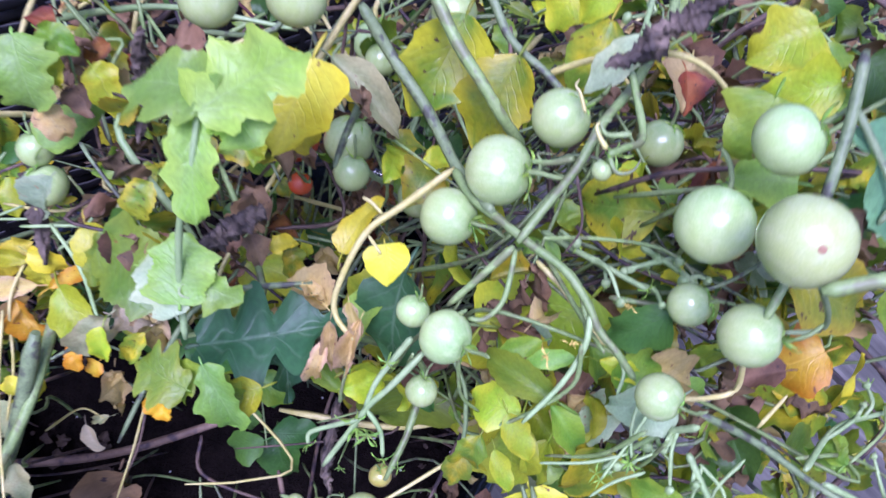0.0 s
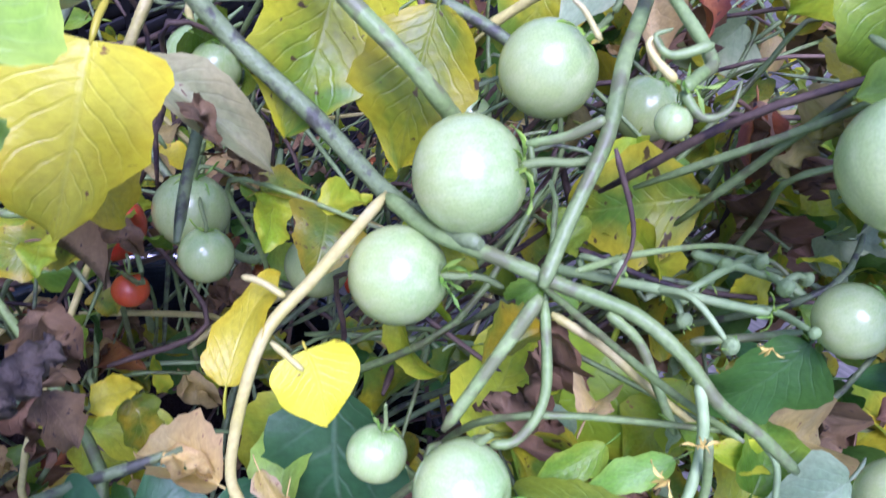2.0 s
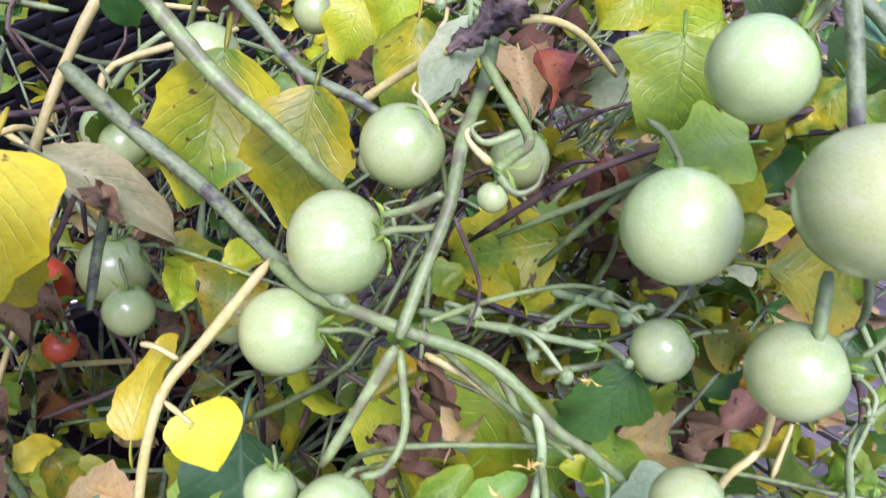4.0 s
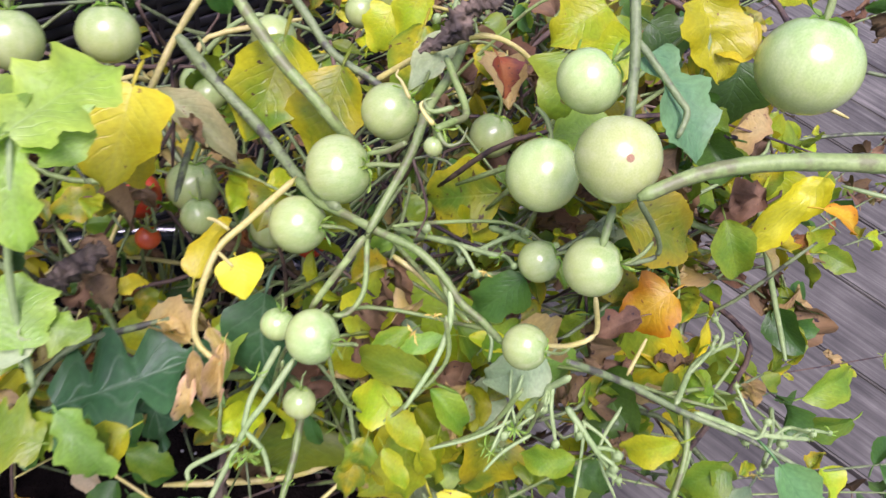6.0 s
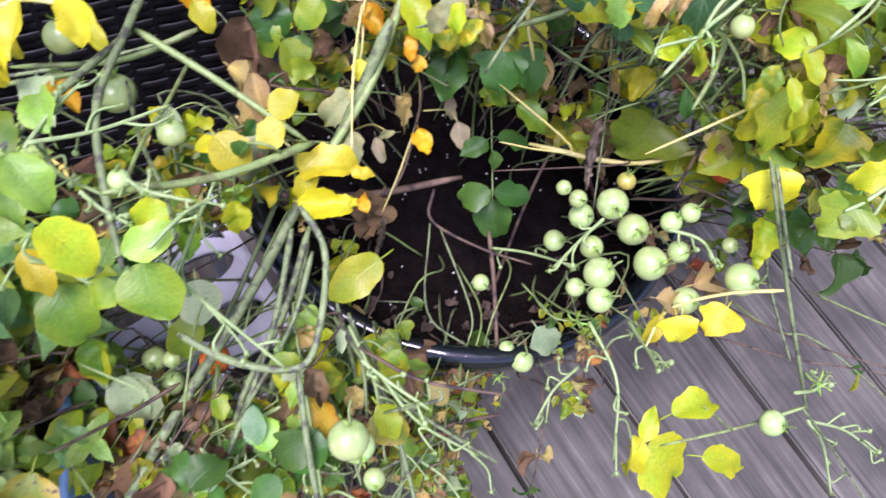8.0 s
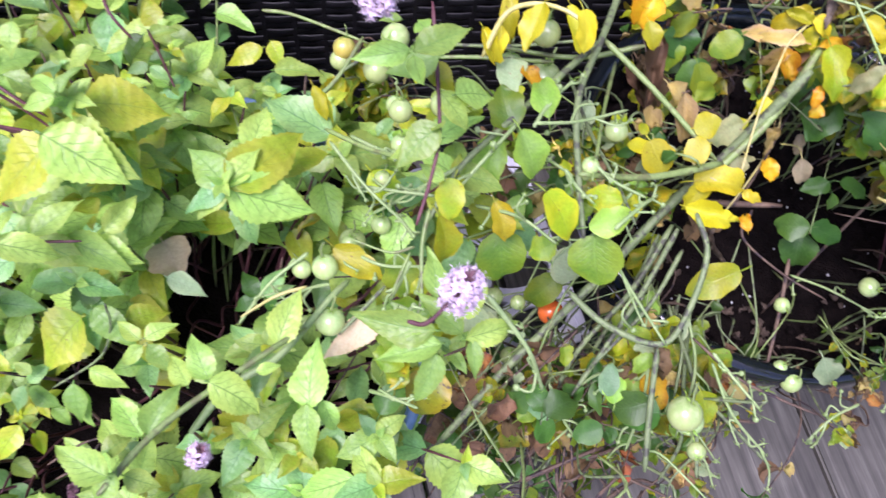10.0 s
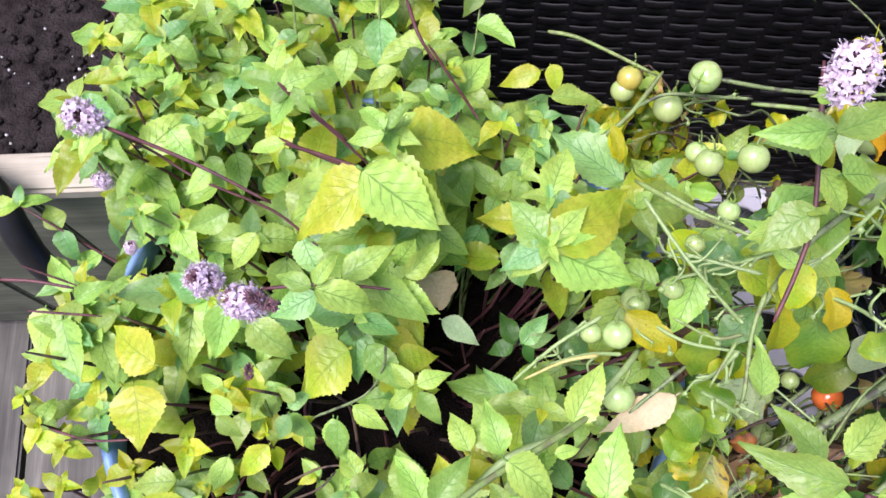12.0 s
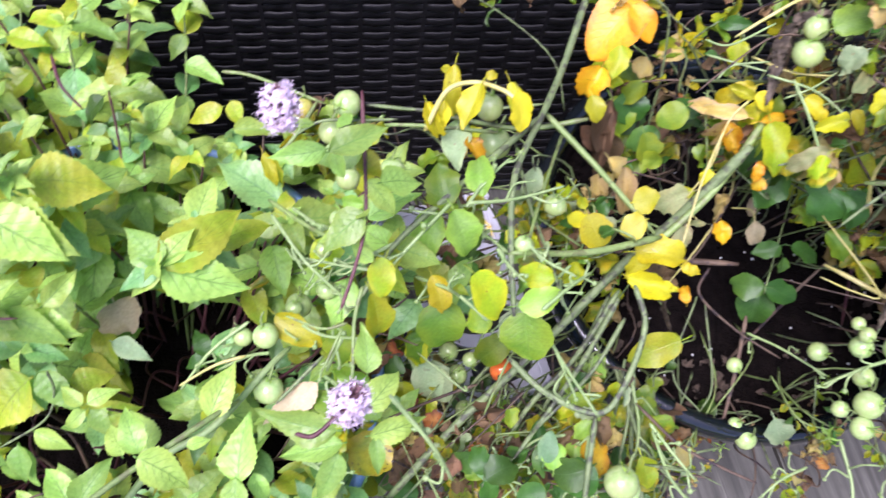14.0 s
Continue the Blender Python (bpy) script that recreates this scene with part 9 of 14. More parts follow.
stalk(TOMATO_PLANT, M_STEMPALE, 0.00130, 0.00104, (-0.0675, -0.0382, 0.6248), (-0.0535, -0.0563, 0.6231), (-0.0428, -0.0778, 0.6245))
stalk(TOMATO_PLANT, M_STEMYELLOW, 0.00090, 0.00072, (-0.0842, -0.0924, 0.5281), (-0.0750, -0.0779, 0.5152), (-0.0634, -0.0823, 0.5153))
stalk(TOMATO_PLANT, M_STEMYELLOW, 0.00090, 0.00072, (-0.0454, -0.0580, 0.5105), (-0.0288, -0.0454, 0.4983), (-0.0208, -0.0493, 0.4919))
stalk(TOMATO_PLANT, M_STEMBROWN, 0.00120, 0.00096, (-0.0588, -0.0628, 0.5761), (-0.0487, -0.0404, 0.5204), (-0.0483, -0.0588, 0.5022), (-0.0515, -0.0859, 0.4861), (-0.0584, -0.1015, 0.4750))
leaf(WEED, "broad", "green", (-0.0327, -0.0715, 0.6726), (-0.0053, -0.0937, 0.6800), (-0.20, -0.40, 0.90), 0.95)
leaf(WEED, "broad", "green", (-0.0307, -0.0682, 0.6751), (-0.0356, -0.0837, 0.6645), (-0.20, -0.40, 0.90), 0.5)
withered_strip(TOMATO_PLANT, 0.0075, 6, (-0.0640, 0.0000, 0.6429), (-0.0766, -0.0050, 0.6333), (-0.0793, -0.0183, 0.6222), (-0.0754, -0.0316, 0.6150), (-0.0727, -0.0469, 0.6063))
# the yellow stem's dried hanging leaf and its heart-shaped one
leaf(TOMATO_PLANT, "cordate", "yellow", (0.0542, -0.0884, 0.7124), (0.0573, -0.0980, 0.7051), (-0.25, -0.51, 0.82), 1.1)
leaf(TOMATO_PLANT, "curled", "dried", (0.0458, -0.0958, 0.6884), (0.0491, -0.1064, 0.6853), (-0.25, -0.51, 0.82), 0.55)
leaf(TOMATO_PLANT, "ragged", "dried", (0.0491, -0.1012, 0.6873), (0.0424, -0.1167, 0.6745), (-0.25, -0.51, 0.82), 0.36)
leaf(TOMATO_PLANT, "ragged", "dried", (0.0406, -0.0993, 0.6834), (0.0403, -0.1153, 0.6735), (-0.25, -0.51, 0.82), 0.42)
leaf(TOMATO_PLANT, "ragged", "dried", (0.0396, -0.1043, 0.6788), (0.0316, -0.1208, 0.6663), (-0.25, -0.51, 0.82), 0.36)
# pale fruit stalks of the lowest truss
stalk(TOMATO_PLANT, M_STEMPALE, 0.00150, 0.00120, (0.0633, -0.1108, 0.6990), (0.0592, -0.1146, 0.6930), (0.0545, -0.1198, 0.6872), (0.0516, -0.1259, 0.6813))
stalk(TOMATO_PLANT, M_STEMPALE, 0.00150, 0.00120, (0.0671, -0.1141, 0.6969), (0.0586, -0.1215, 0.6886), (0.0529, -0.1253, 0.6821), (0.0479, -0.1307, 0.6748), (0.0405, -0.1387, 0.6640))
stalk(TOMATO_PLANT, M_STEMPALE, 0.00120, 0.00096, (0.0501, -0.1287, 0.6791), (0.0429, -0.1295, 0.6752), (0.0363, -0.1306, 0.6714), (0.0358, -0.1334, 0.6695))
stalk(TOMATO_PLANT, M_STEMPALE, 0.00120, 0.00096, (0.0523, -0.1265, 0.6812), (0.0565, -0.1318, 0.6779), (0.0577, -0.1380, 0.6733))
sepals(TOMATO_PLANT, (0.0486, -0.1284, 0.6789), 0.0062, (0.1074, -0.9835, 0.0334))
sepals(TOMATO_PLANT, (0.0496, -0.1308, 0.6777), 0.0055, (0.1074, -0.9835, 0.0334))
sepals(TOMATO_PLANT, (0.0574, -0.1390, 0.6750), 0.0040, (0.1074, -0.9835, 0.0334))
sepals(TOMATO_PLANT, (0.0358, -0.1342, 0.6714), 0.0030, (0.1074, -0.9835, 0.0334))
leaf(LEANING_PLANT, "round", "green", (-0.1533, -0.2027, 0.4848), (-0.1649, -0.2286, 0.4740), (-0.1, -0.3, 0.95), 0.9)
tomato(LEANING_PLANT, (-0.1460, -0.2140, 0.4480), 0.0090, (0.38, -0.66, 0.65), "red")
# pale yellow leaflets and shrivelled tips over the dark side
leaf(TOMATO_PLANT, "narrow", "dried", (-0.0772, -0.0512, 0.5961), (-0.1078, -0.0549, 0.5969), (-0.15, -0.50, 0.85), 0.8)
leaf(TOMATO_PLANT, "ragged", "yellow", (-0.0797, -0.0441, 0.6046), (-0.0968, -0.0430, 0.6063), (-0.15, -0.50, 0.85), 0.6)
leaf(TOMATO_PLANT, "leaflet", "yellow", (-0.0800, -0.0420, 0.6076), (-0.0640, -0.0486, 0.6038), (-0.15, -0.50, 0.85), 0.8)
leaf(TOMATO_PLANT, "narrow", "orange", (-0.0713, -0.0540, 0.6000), (-0.0529, -0.0409, 0.6039), (-0.15, -0.50, 0.85), 0.8)
leaf(TOMATO_PLANT, "leaflet", "lime", (-0.0661, -0.0556, 0.6044), (-0.0487, -0.0830, 0.5974), (-0.15, -0.50, 0.85), 0.75)
leaf(TOMATO_PLANT, "leaflet", "yellow", (-0.0308, -0.0469, 0.6215), (-0.0463, -0.0588, 0.6178), (-0.15, -0.50, 0.85), 0.7)
leaf(TOMATO_PLANT, "leaflet", "yellow", (-0.0301, -0.0411, 0.6238), (-0.0170, -0.0516, 0.6186), (-0.15, -0.50, 0.85), 0.6)
leaf(TOMATO_PLANT, "crumpled", "cream", (-0.0423, -0.0700, 0.6130), (-0.0222, -0.0723, 0.6106), (-0.15, -0.50, 0.85), 0.9)
leaf(TOMATO_PLANT, "oval", "cream", (-0.0461, -0.0813, 0.6087), (-0.0386, -0.0749, 0.6107), (-0.15, -0.50, 0.85), 0.6)
leaf(TOMATO_PLANT, "ragged", "orange", (-0.0604, -0.0729, 0.5915), (-0.0605, -0.0865, 0.5860), (-0.15, -0.50, 0.85), 0.7)
leaf(TOMATO_PLANT, "heart", "yellow", (-0.0824, -0.0841, 0.5777), (-0.0859, -0.0942, 0.5739), (-0.15, -0.50, 0.85), 0.9)
leaf(TOMATO_PLANT, "leaflet", "lime", (-0.0495, -0.0239, 0.6431), (-0.0258, -0.0247, 0.6410), (-0.15, -0.50, 0.85), 0.6)
leaf(TOMATO_PLANT, "leaflet", "faded", (-0.0379, -0.0410, 0.6353), (-0.0293, -0.0230, 0.6419), (-0.15, -0.50, 0.85), 0.6)
leaf(TOMATO_PLANT, "leaflet", "fresh", (-0.0651, -0.0234, 0.6552), (-0.0470, -0.0091, 0.6705), (-0.15, -0.50, 0.85), 0.9)
leaf(TOMATO_PLANT, "leaflet", "lime", (-0.0978, -0.0028, 0.6011), (-0.0933, -0.0202, 0.5937), (-0.15, -0.50, 0.85), 0.8)
leaf(TOMATO_PLANT, "round", "green", (-0.1344, -0.0254, 0.5405), (-0.1585, -0.0105, 0.5483), (-0.15, -0.50, 0.85), 0.8)
leaf(TOMATO_PLANT, "round", "dark", (-0.1249, -0.0156, 0.5113), (-0.1394, -0.0322, 0.5056), (-0.15, -0.50, 0.85), 1)
leaf(TOMATO_PLANT, "leaflet", "dark", (-0.1001, -0.0296, 0.5038), (-0.1220, -0.0309, 0.5049), (-0.15, -0.50, 0.85), 0.8)
leaf(TOMATO_PLANT, "crumpled", "brown", (-0.1582, -0.0284, 0.4977), (-0.1365, -0.0547, 0.4854), (-0.15, -0.50, 0.85), 0.6)
leaf(TOMATO_PLANT, "crumpled", "brown", (-0.1369, -0.0369, 0.4819), (-0.1317, -0.0625, 0.4711), (-0.15, -0.50, 0.85), 0.6)
stalk(TOMATO_PLANT, M_STEMYELLOW, 0.00110, 0.00088, (-0.0913, -0.0237, 0.6137), (-0.0687, -0.0298, 0.6204), (-0.0494, -0.0301, 0.6297))
stalk(TOMATO_PLANT, M_STEMPALE, 0.00110, 0.00088, (-0.0806, -0.0366, 0.6185), (-0.0541, -0.0371, 0.6218), (-0.0359, -0.0452, 0.6226), (-0.0316, -0.0482, 0.6210))
stalk(TOMATO_PLANT, M_STEMPALE, 0.00100, 0.00080, (-0.0662, -0.0443, 0.6144), (-0.0547, -0.0358, 0.6224), (-0.0474, -0.0270, 0.6308))
stalk(TOMATO_PLANT, M_STEMYELLOW, 0.00100, 0.00080, (-0.0804, -0.0427, 0.6052), (-0.0871, -0.0579, 0.5941), (-0.0851, -0.0801, 0.5796), (-0.0889, -0.0978, 0.5618))
tomato(TOMATO_PLANT, (-0.0708, -0.0189, 0.6466), 0.0068, (-0.2, 0.5, 0.8), "green")
tomato(TOMATO_PLANT, (-0.0681, -0.0286, 0.6371), 0.0085, (-0.3, 0.4, 0.8), "green")
leaf(TOMATO_PLANT, "crumpled", "brown", (0.0109, -0.0481, 0.6732), (0.0188, -0.0584, 0.6697), (-0.1, -0.3, 0.9), 1.2)
leaf(TOMATO_PLANT, "crumpled", "brown", (0.0154, -0.0534, 0.6716), (0.0040, -0.0607, 0.6618), (-0.1, -0.3, 0.9), 1.1)
leaf(TOMATO_PLANT, "withered", "brown", (0.0066, -0.0588, 0.6642), (0.0073, -0.0722, 0.6555), (-0.1, -0.3, 0.9), 1.3)
leaf(TOMATO_PLANT, "crumpled", "brown", (0.0450, -0.0315, 0.7118), (0.0498, -0.0412, 0.7073), (-0.1, -0.3, 0.9), 0.8)
leaf(TOMATO_PLANT, "withered", "brown", (0.0523, -0.0258, 0.6932), (0.0588, -0.0350, 0.6898), (-0.1, -0.3, 0.9), 1.0)
leaf(TOMATO_PLANT, "crumpled", "brown", (0.0268, -0.0300, 0.6794), (0.0317, -0.0407, 0.6744), (-0.1, -0.3, 0.9), 0.9)
leaf(TOMATO_PLANT, "oval", "lime", (0.0978, -0.1269, 0.6825), (0.0804, -0.1220, 0.6803), (-0.1, -0.35, 0.93), 1.15)
leaf(TOMATO_PLANT, "oval", "lime", (0.0938, -0.1274, 0.6834), (0.1002, -0.1411, 0.6770), (-0.1, -0.35, 0.93), 0.85)
leaf(TOMATO_PLANT, "oval", "green", (0.1052, -0.1267, 0.6898), (0.1163, -0.1419, 0.6838), (-0.1, -0.35, 0.93), 0.62)
leaf(TOMATO_PLANT, "oval", "green", (0.1026, -0.1089, 0.6951), (0.0896, -0.1117, 0.6894), (-0.1, -0.35, 0.93), 0.7)
leaf(TOMATO_PLANT, "oval", "fresh", (0.1102, -0.1158, 0.7004), (0.0945, -0.1157, 0.6957), (-0.1, -0.35, 0.93), 0.5)
leaf(TOMATO_PLANT, "oval", "lime", (0.1185, -0.1157, 0.6982), (0.1341, -0.1226, 0.6986), (-0.1, -0.35, 0.93), 0.5)
leaf(TOMATO_PLANT, "narrow", "green", (0.1064, -0.1270, 0.6936), (0.0816, -0.1124, 0.6951), (-0.1, -0.35, 0.93), 0.95)
leaf(TOMATO_PLANT, "ragged", "turning", (0.0870, -0.1316, 0.6740), (0.0796, -0.1446, 0.6637), (-0.1, -0.35, 0.93), 0.8)
leaf(TOMATO_PLANT, "oval", "lime", (0.0917, -0.1355, 0.6730), (0.0962, -0.1479, 0.6667), (-0.1, -0.35, 0.93), 0.7)
leaf(TOMATO_PLANT, "heart", "turning", (0.0828, -0.1357, 0.6653), (0.0787, -0.1438, 0.6591), (-0.1, -0.35, 0.93), 0.9)
leaf(TOMATO_PLANT, "heart", "green", (0.1260, -0.1235, 0.6932), (0.1362, -0.1123, 0.7032), (-0.1, -0.35, 0.93), 0.8)
stalk(TOMATO_PLANT, M_STEMPALE, 0.00150, 0.00110, (0.1103, -0.1094, 0.7170), (0.1093, -0.1170, 0.7113), (0.1043, -0.1248, 0.7040), (0.0948, -0.1333, 0.6943))
# the mint seen from above
leaf(MINT, "mintflat", "mintold", (-0.3240, -0.2857, 0.6250), (-0.3019, -0.2402, 0.6210), (-0.05, -0.25, 0.97), 0.95)
leaf(MINT, "mintflat", "mint", (-0.3240, -0.2857, 0.6250), (-0.3476, -0.2728, 0.6270), (-0.05, -0.25, 0.97), 1.15)
leaf(MINT, "mintflat", "mintblue", (-0.3240, -0.2857, 0.6250), (-0.3392, -0.3021, 0.6210), (-0.05, -0.25, 0.97), 0.95)
leaf(MINT, "mintflat", "mint", (-0.3240, -0.2857, 0.6250), (-0.3321, -0.3037, 0.6170), (-0.05, -0.25, 0.97), 0.90)
leaf(MINT, "mintflat", "mint", (-0.3240, -0.2857, 0.6250), (-0.2820, -0.2804, 0.6130), (-0.05, -0.25, 0.97), 1.00)
leaf(MINT, "mintflat", "mint", (-0.3240, -0.2857, 0.6250), (-0.3217, -0.2608, 0.6290), (-0.05, -0.25, 0.97), 0.90)
leaf(MINT, "mintflat", "mint", (-0.3243, -0.2870, 0.6290), (-0.3236, -0.2808, 0.6360), (-0.05, -0.25, 0.97), 0.80)
leaf(MINT, "mintflat", "mint", (-0.3243, -0.2870, 0.6290), (-0.3300, -0.2877, 0.6360), (-0.05, -0.25, 0.97), 0.80)
leaf(MINT, "mintflat", "mint", (-0.3243, -0.2870, 0.6290), (-0.3176, -0.2939, 0.6360), (-0.05, -0.25, 0.97), 0.80)
leaf(MINT, "mintflat", "mint", (-0.3243, -0.2870, 0.6290), (-0.3238, -0.2963, 0.6360), (-0.05, -0.25, 0.97), 0.80)
leaf(MINT, "mintflat", "mint", (-0.4059, -0.2999, 0.6340), (-0.3655, -0.3006, 0.6180), (-0.05, -0.25, 0.97), 1.10)
leaf(MINT, "mintflat", "mintold", (-0.4010, -0.2990, 0.6280), (-0.4269, -0.3341, 0.6150), (-0.05, -0.25, 0.97), 1.00)
leaf(MINT, "mintflat", "mintold", (-0.4065, -0.2729, 0.6200), (-0.3740, -0.2505, 0.6120), (-0.05, -0.25, 0.97), 1.25)
leaf(MINT, "mintflat", "mint", (-0.4060, -0.2787, 0.6320), (-0.4021, -0.2646, 0.6360), (-0.05, -0.25, 0.97), 0.90)
leaf(MINT, "mintflat", "mint", (-0.4056, -0.2790, 0.6340), (-0.4116, -0.2902, 0.6400), (-0.05, -0.25, 0.97), 0.85)
leaf(MINT, "mintflat", "mint", (-0.4056, -0.2790, 0.6340), (-0.4140, -0.2762, 0.6400), (-0.05, -0.25, 0.97), 0.85)
leaf(MINT, "mintflat", "mint", (-0.4056, -0.2790, 0.6340), (-0.4015, -0.2717, 0.6400), (-0.05, -0.25, 0.97), 0.85)
leaf(MINT, "mintflat", "mint", (-0.4056, -0.2790, 0.6340), (-0.3894, -0.2796, 0.6400), (-0.05, -0.25, 0.97), 0.85)
leaf(MINT, "mintflat", "mint", (-0.4056, -0.2790, 0.6340), (-0.3974, -0.2906, 0.6400), (-0.05, -0.25, 0.97), 0.85)
leaf(MINT, "mintflat", "mint", (-0.4675, -0.2720, 0.6050), (-0.4941, -0.2780, 0.6000), (-0.05, -0.25, 0.97), 1.00)
leaf(MINT, "mintflat", "mint", (-0.4675, -0.2720, 0.6050), (-0.4570, -0.2448, 0.6000), (-0.05, -0.25, 0.97), 1.00)
leaf(MINT, "mintflat", "mint", (-0.4675, -0.2720, 0.6050), (-0.4530, -0.2768, 0.5950), (-0.05, -0.25, 0.97), 1.00)
leaf(MINT, "mintflat", "mint", (-0.4675, -0.2720, 0.6050), (-0.4742, -0.2904, 0.5920), (-0.05, -0.25, 0.97), 1.00)
leaf(MINT, "mintflat", "mint", (-0.4675, -0.2720, 0.6050), (-0.4771, -0.2536, 0.6060), (-0.05, -0.25, 0.97), 1.00)
leaf(MINT, "mintflat", "mint", (-0.3938, -0.3396, 0.6100), (-0.3679, -0.3397, 0.6040), (-0.05, -0.25, 0.97), 1.05)
leaf(MINT, "mintflat", "mint", (-0.3785, -0.3295, 0.6000), (-0.3511, -0.3306, 0.5940), (-0.05, -0.25, 0.97), 1.05)
leaf(MINT, "mintflat", "mint", (-0.3928, -0.3373, 0.6080), (-0.3843, -0.3113, 0.6020), (-0.05, -0.25, 0.97), 1.05)
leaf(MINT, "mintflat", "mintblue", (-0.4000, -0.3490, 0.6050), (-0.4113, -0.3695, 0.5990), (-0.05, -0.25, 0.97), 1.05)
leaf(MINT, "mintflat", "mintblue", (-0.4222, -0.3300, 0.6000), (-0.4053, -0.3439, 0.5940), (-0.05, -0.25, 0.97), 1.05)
leaf(MINT, "mintflat", "mint", (-0.4077, -0.3384, 0.6040), (-0.3926, -0.3267, 0.5980), (-0.05, -0.25, 0.97), 1.05)
leaf(MINT, "mintflat", "mint", (-0.3818, -0.3168, 0.5900), (-0.3807, -0.2973, 0.5840), (-0.05, -0.25, 0.97), 1.05)
leaf(MINT, "mintflat", "mint", (-0.4228, -0.3733, 0.5900), (-0.3981, -0.3774, 0.5840), (-0.05, -0.25, 0.97), 1.05)
leaf(MINT, "mintflat", "mint", (-0.4314, -0.3796, 0.5880), (-0.4344, -0.3971, 0.5820), (-0.05, -0.25, 0.97), 1.05)
leaf(MINT, "mintflat", "mint", (-0.5074, -0.3189, 0.6000), (-0.4883, -0.3246, 0.5940), (-0.05, -0.25, 0.97), 1.05)
leaf(MINT, "mintflat", "mint", (-0.4786, -0.3254, 0.6000), (-0.4819, -0.3412, 0.5940), (-0.05, -0.25, 0.97), 1.05)
leaf(MINT, "mintflat", "mint", (-0.4448, -0.3233, 0.6100), (-0.4433, -0.3059, 0.6040), (-0.05, -0.25, 0.97), 1.05)
leaf(MINT, "mintflat", "mint", (-0.4809, -0.3096, 0.6000), (-0.4752, -0.2952, 0.5940), (-0.05, -0.25, 0.97), 1.05)
leaf(MINT, "mintflat", "mint", (-0.2439, -0.2316, 0.6550), (-0.2584, -0.2529, 0.6470), (-0.05, -0.25, 0.97), 1.15)
leaf(MINT, "mintflat", "mint", (-0.2541, -0.2117, 0.6750), (-0.2748, -0.2243, 0.6670), (-0.05, -0.25, 0.97), 1.15)
leaf(MINT, "mintflat", "mint", (-0.2419, -0.2349, 0.6600), (-0.2476, -0.2291, 0.6520), (-0.05, -0.25, 0.97), 1.15)
leaf(MINT, "mintflat", "mint", (-0.2430, -0.2169, 0.6600), (-0.2275, -0.2000, 0.6520), (-0.05, -0.25, 0.97), 1.15)
leaf(MINT, "mintflat", "mint", (-0.2606, -0.2121, 0.6900), (-0.2695, -0.2053, 0.6820), (-0.05, -0.25, 0.97), 1.15)
leaf(MINT, "mintflat", "mintold", (-0.2588, -0.2058, 0.6600), (-0.2449, -0.2136, 0.6520), (-0.05, -0.25, 0.97), 1.15)
leaf(MINT, "mintflat", "mint", (-0.2994, -0.3604, 0.5700), (-0.3204, -0.3434, 0.5660), (-0.05, -0.25, 0.97), 1.20)
leaf(MINT, "mintflat", "mint", (-0.3214, -0.3980, 0.5700), (-0.3387, -0.3801, 0.5660), (-0.05, -0.25, 0.97), 1.30)
leaf(MINT, "mintflat", "mintold", (-0.3069, -0.3889, 0.5700), (-0.3241, -0.3754, 0.5660), (-0.05, -0.25, 0.97), 1.20)
leaf(MINT, "mintflat", "mint", (-0.3111, -0.3677, 0.5700), (-0.3282, -0.3543, 0.5660), (-0.05, -0.25, 0.97), 1.00)
stalk(MINT, M_STEMPALE, 0.0030, 0.0024, (-0.3027, -0.3858, 0.5550), (-0.2949, -0.3597, 0.5620), (-0.2789, -0.3370, 0.5660), (-0.2694, -0.2985, 0.5620), (-0.2664, -0.2809, 0.5500), name="shoot")
leaf(MINT, "mintflat", "mintold", (-0.4724, -0.4125, 0.5300), (-0.5094, -0.4138, 0.5280), (-0.05, -0.25, 0.97), 1.15)
leaf(MINT, "mintflat", "mintold", (-0.4843, -0.4285, 0.5100), (-0.4591, -0.4521, 0.5000), (-0.05, -0.25, 0.97), 1.65)
leaf(MINT, "mintflat", "mintold", (-0.3918, -0.3530, 0.5300), (-0.4078, -0.3857, 0.5200), (-0.05, -0.25, 0.97), 1.50)
leaf(MINT, "mintflat", "mint", (-0.5473, -0.4215, 0.5000), (-0.5206, -0.4466, 0.4950), (-0.05, -0.25, 0.97), 1.10)
leaf(MINT, "mintflat", "mint", (-0.5601, -0.4216, 0.5000), (-0.5487, -0.4498, 0.4950), (-0.05, -0.25, 0.97), 1.10)
leaf(MINT, "mintflat", "mint", (-0.3808, -0.3487, 0.5500), (-0.3521, -0.3583, 0.5400), (-0.05, -0.25, 0.97), 0.90)
leaf(MINT, "mintflat", "mint", (-0.3806, -0.3860, 0.5200), (-0.3653, -0.4054, 0.5100), (-0.05, -0.25, 0.97), 0.90)
leaf(MINT, "mintflat", "mintold", (-0.3661, -0.3471, 0.5400), (-0.3505, -0.3293, 0.5350), (-0.05, -0.25, 0.97), 1.10)
stalk(MINT, M_STEMPURPLE, 0.0015, 0.0012, (-0.5365, -0.3340, 0.6000), (-0.4817, -0.3290, 0.6100), (-0.4439, -0.3240, 0.6000), name="shoot")
stalk(MINT, M_STEMPURPLE, 0.0015, 0.0012, (-0.5591, -0.4197, 0.5500), (-0.5437, -0.4112, 0.5500), (-0.5240, -0.4033, 0.5500), name="shoot")
stalk(MINT, M_STEMPURPLE, 0.0015, 0.0012, (-0.4735, -0.2728, 0.6050), (-0.4524, -0.2762, 0.6000), (-0.4363, -0.2759, 0.5900), name="shoot")
stalk(MINT, M_STEMPURPLE, 0.0015, 0.0012, (-0.4562, -0.2961, 0.6000), (-0.4338, -0.2952, 0.6100), (-0.4113, -0.2946, 0.6200), name="shoot")
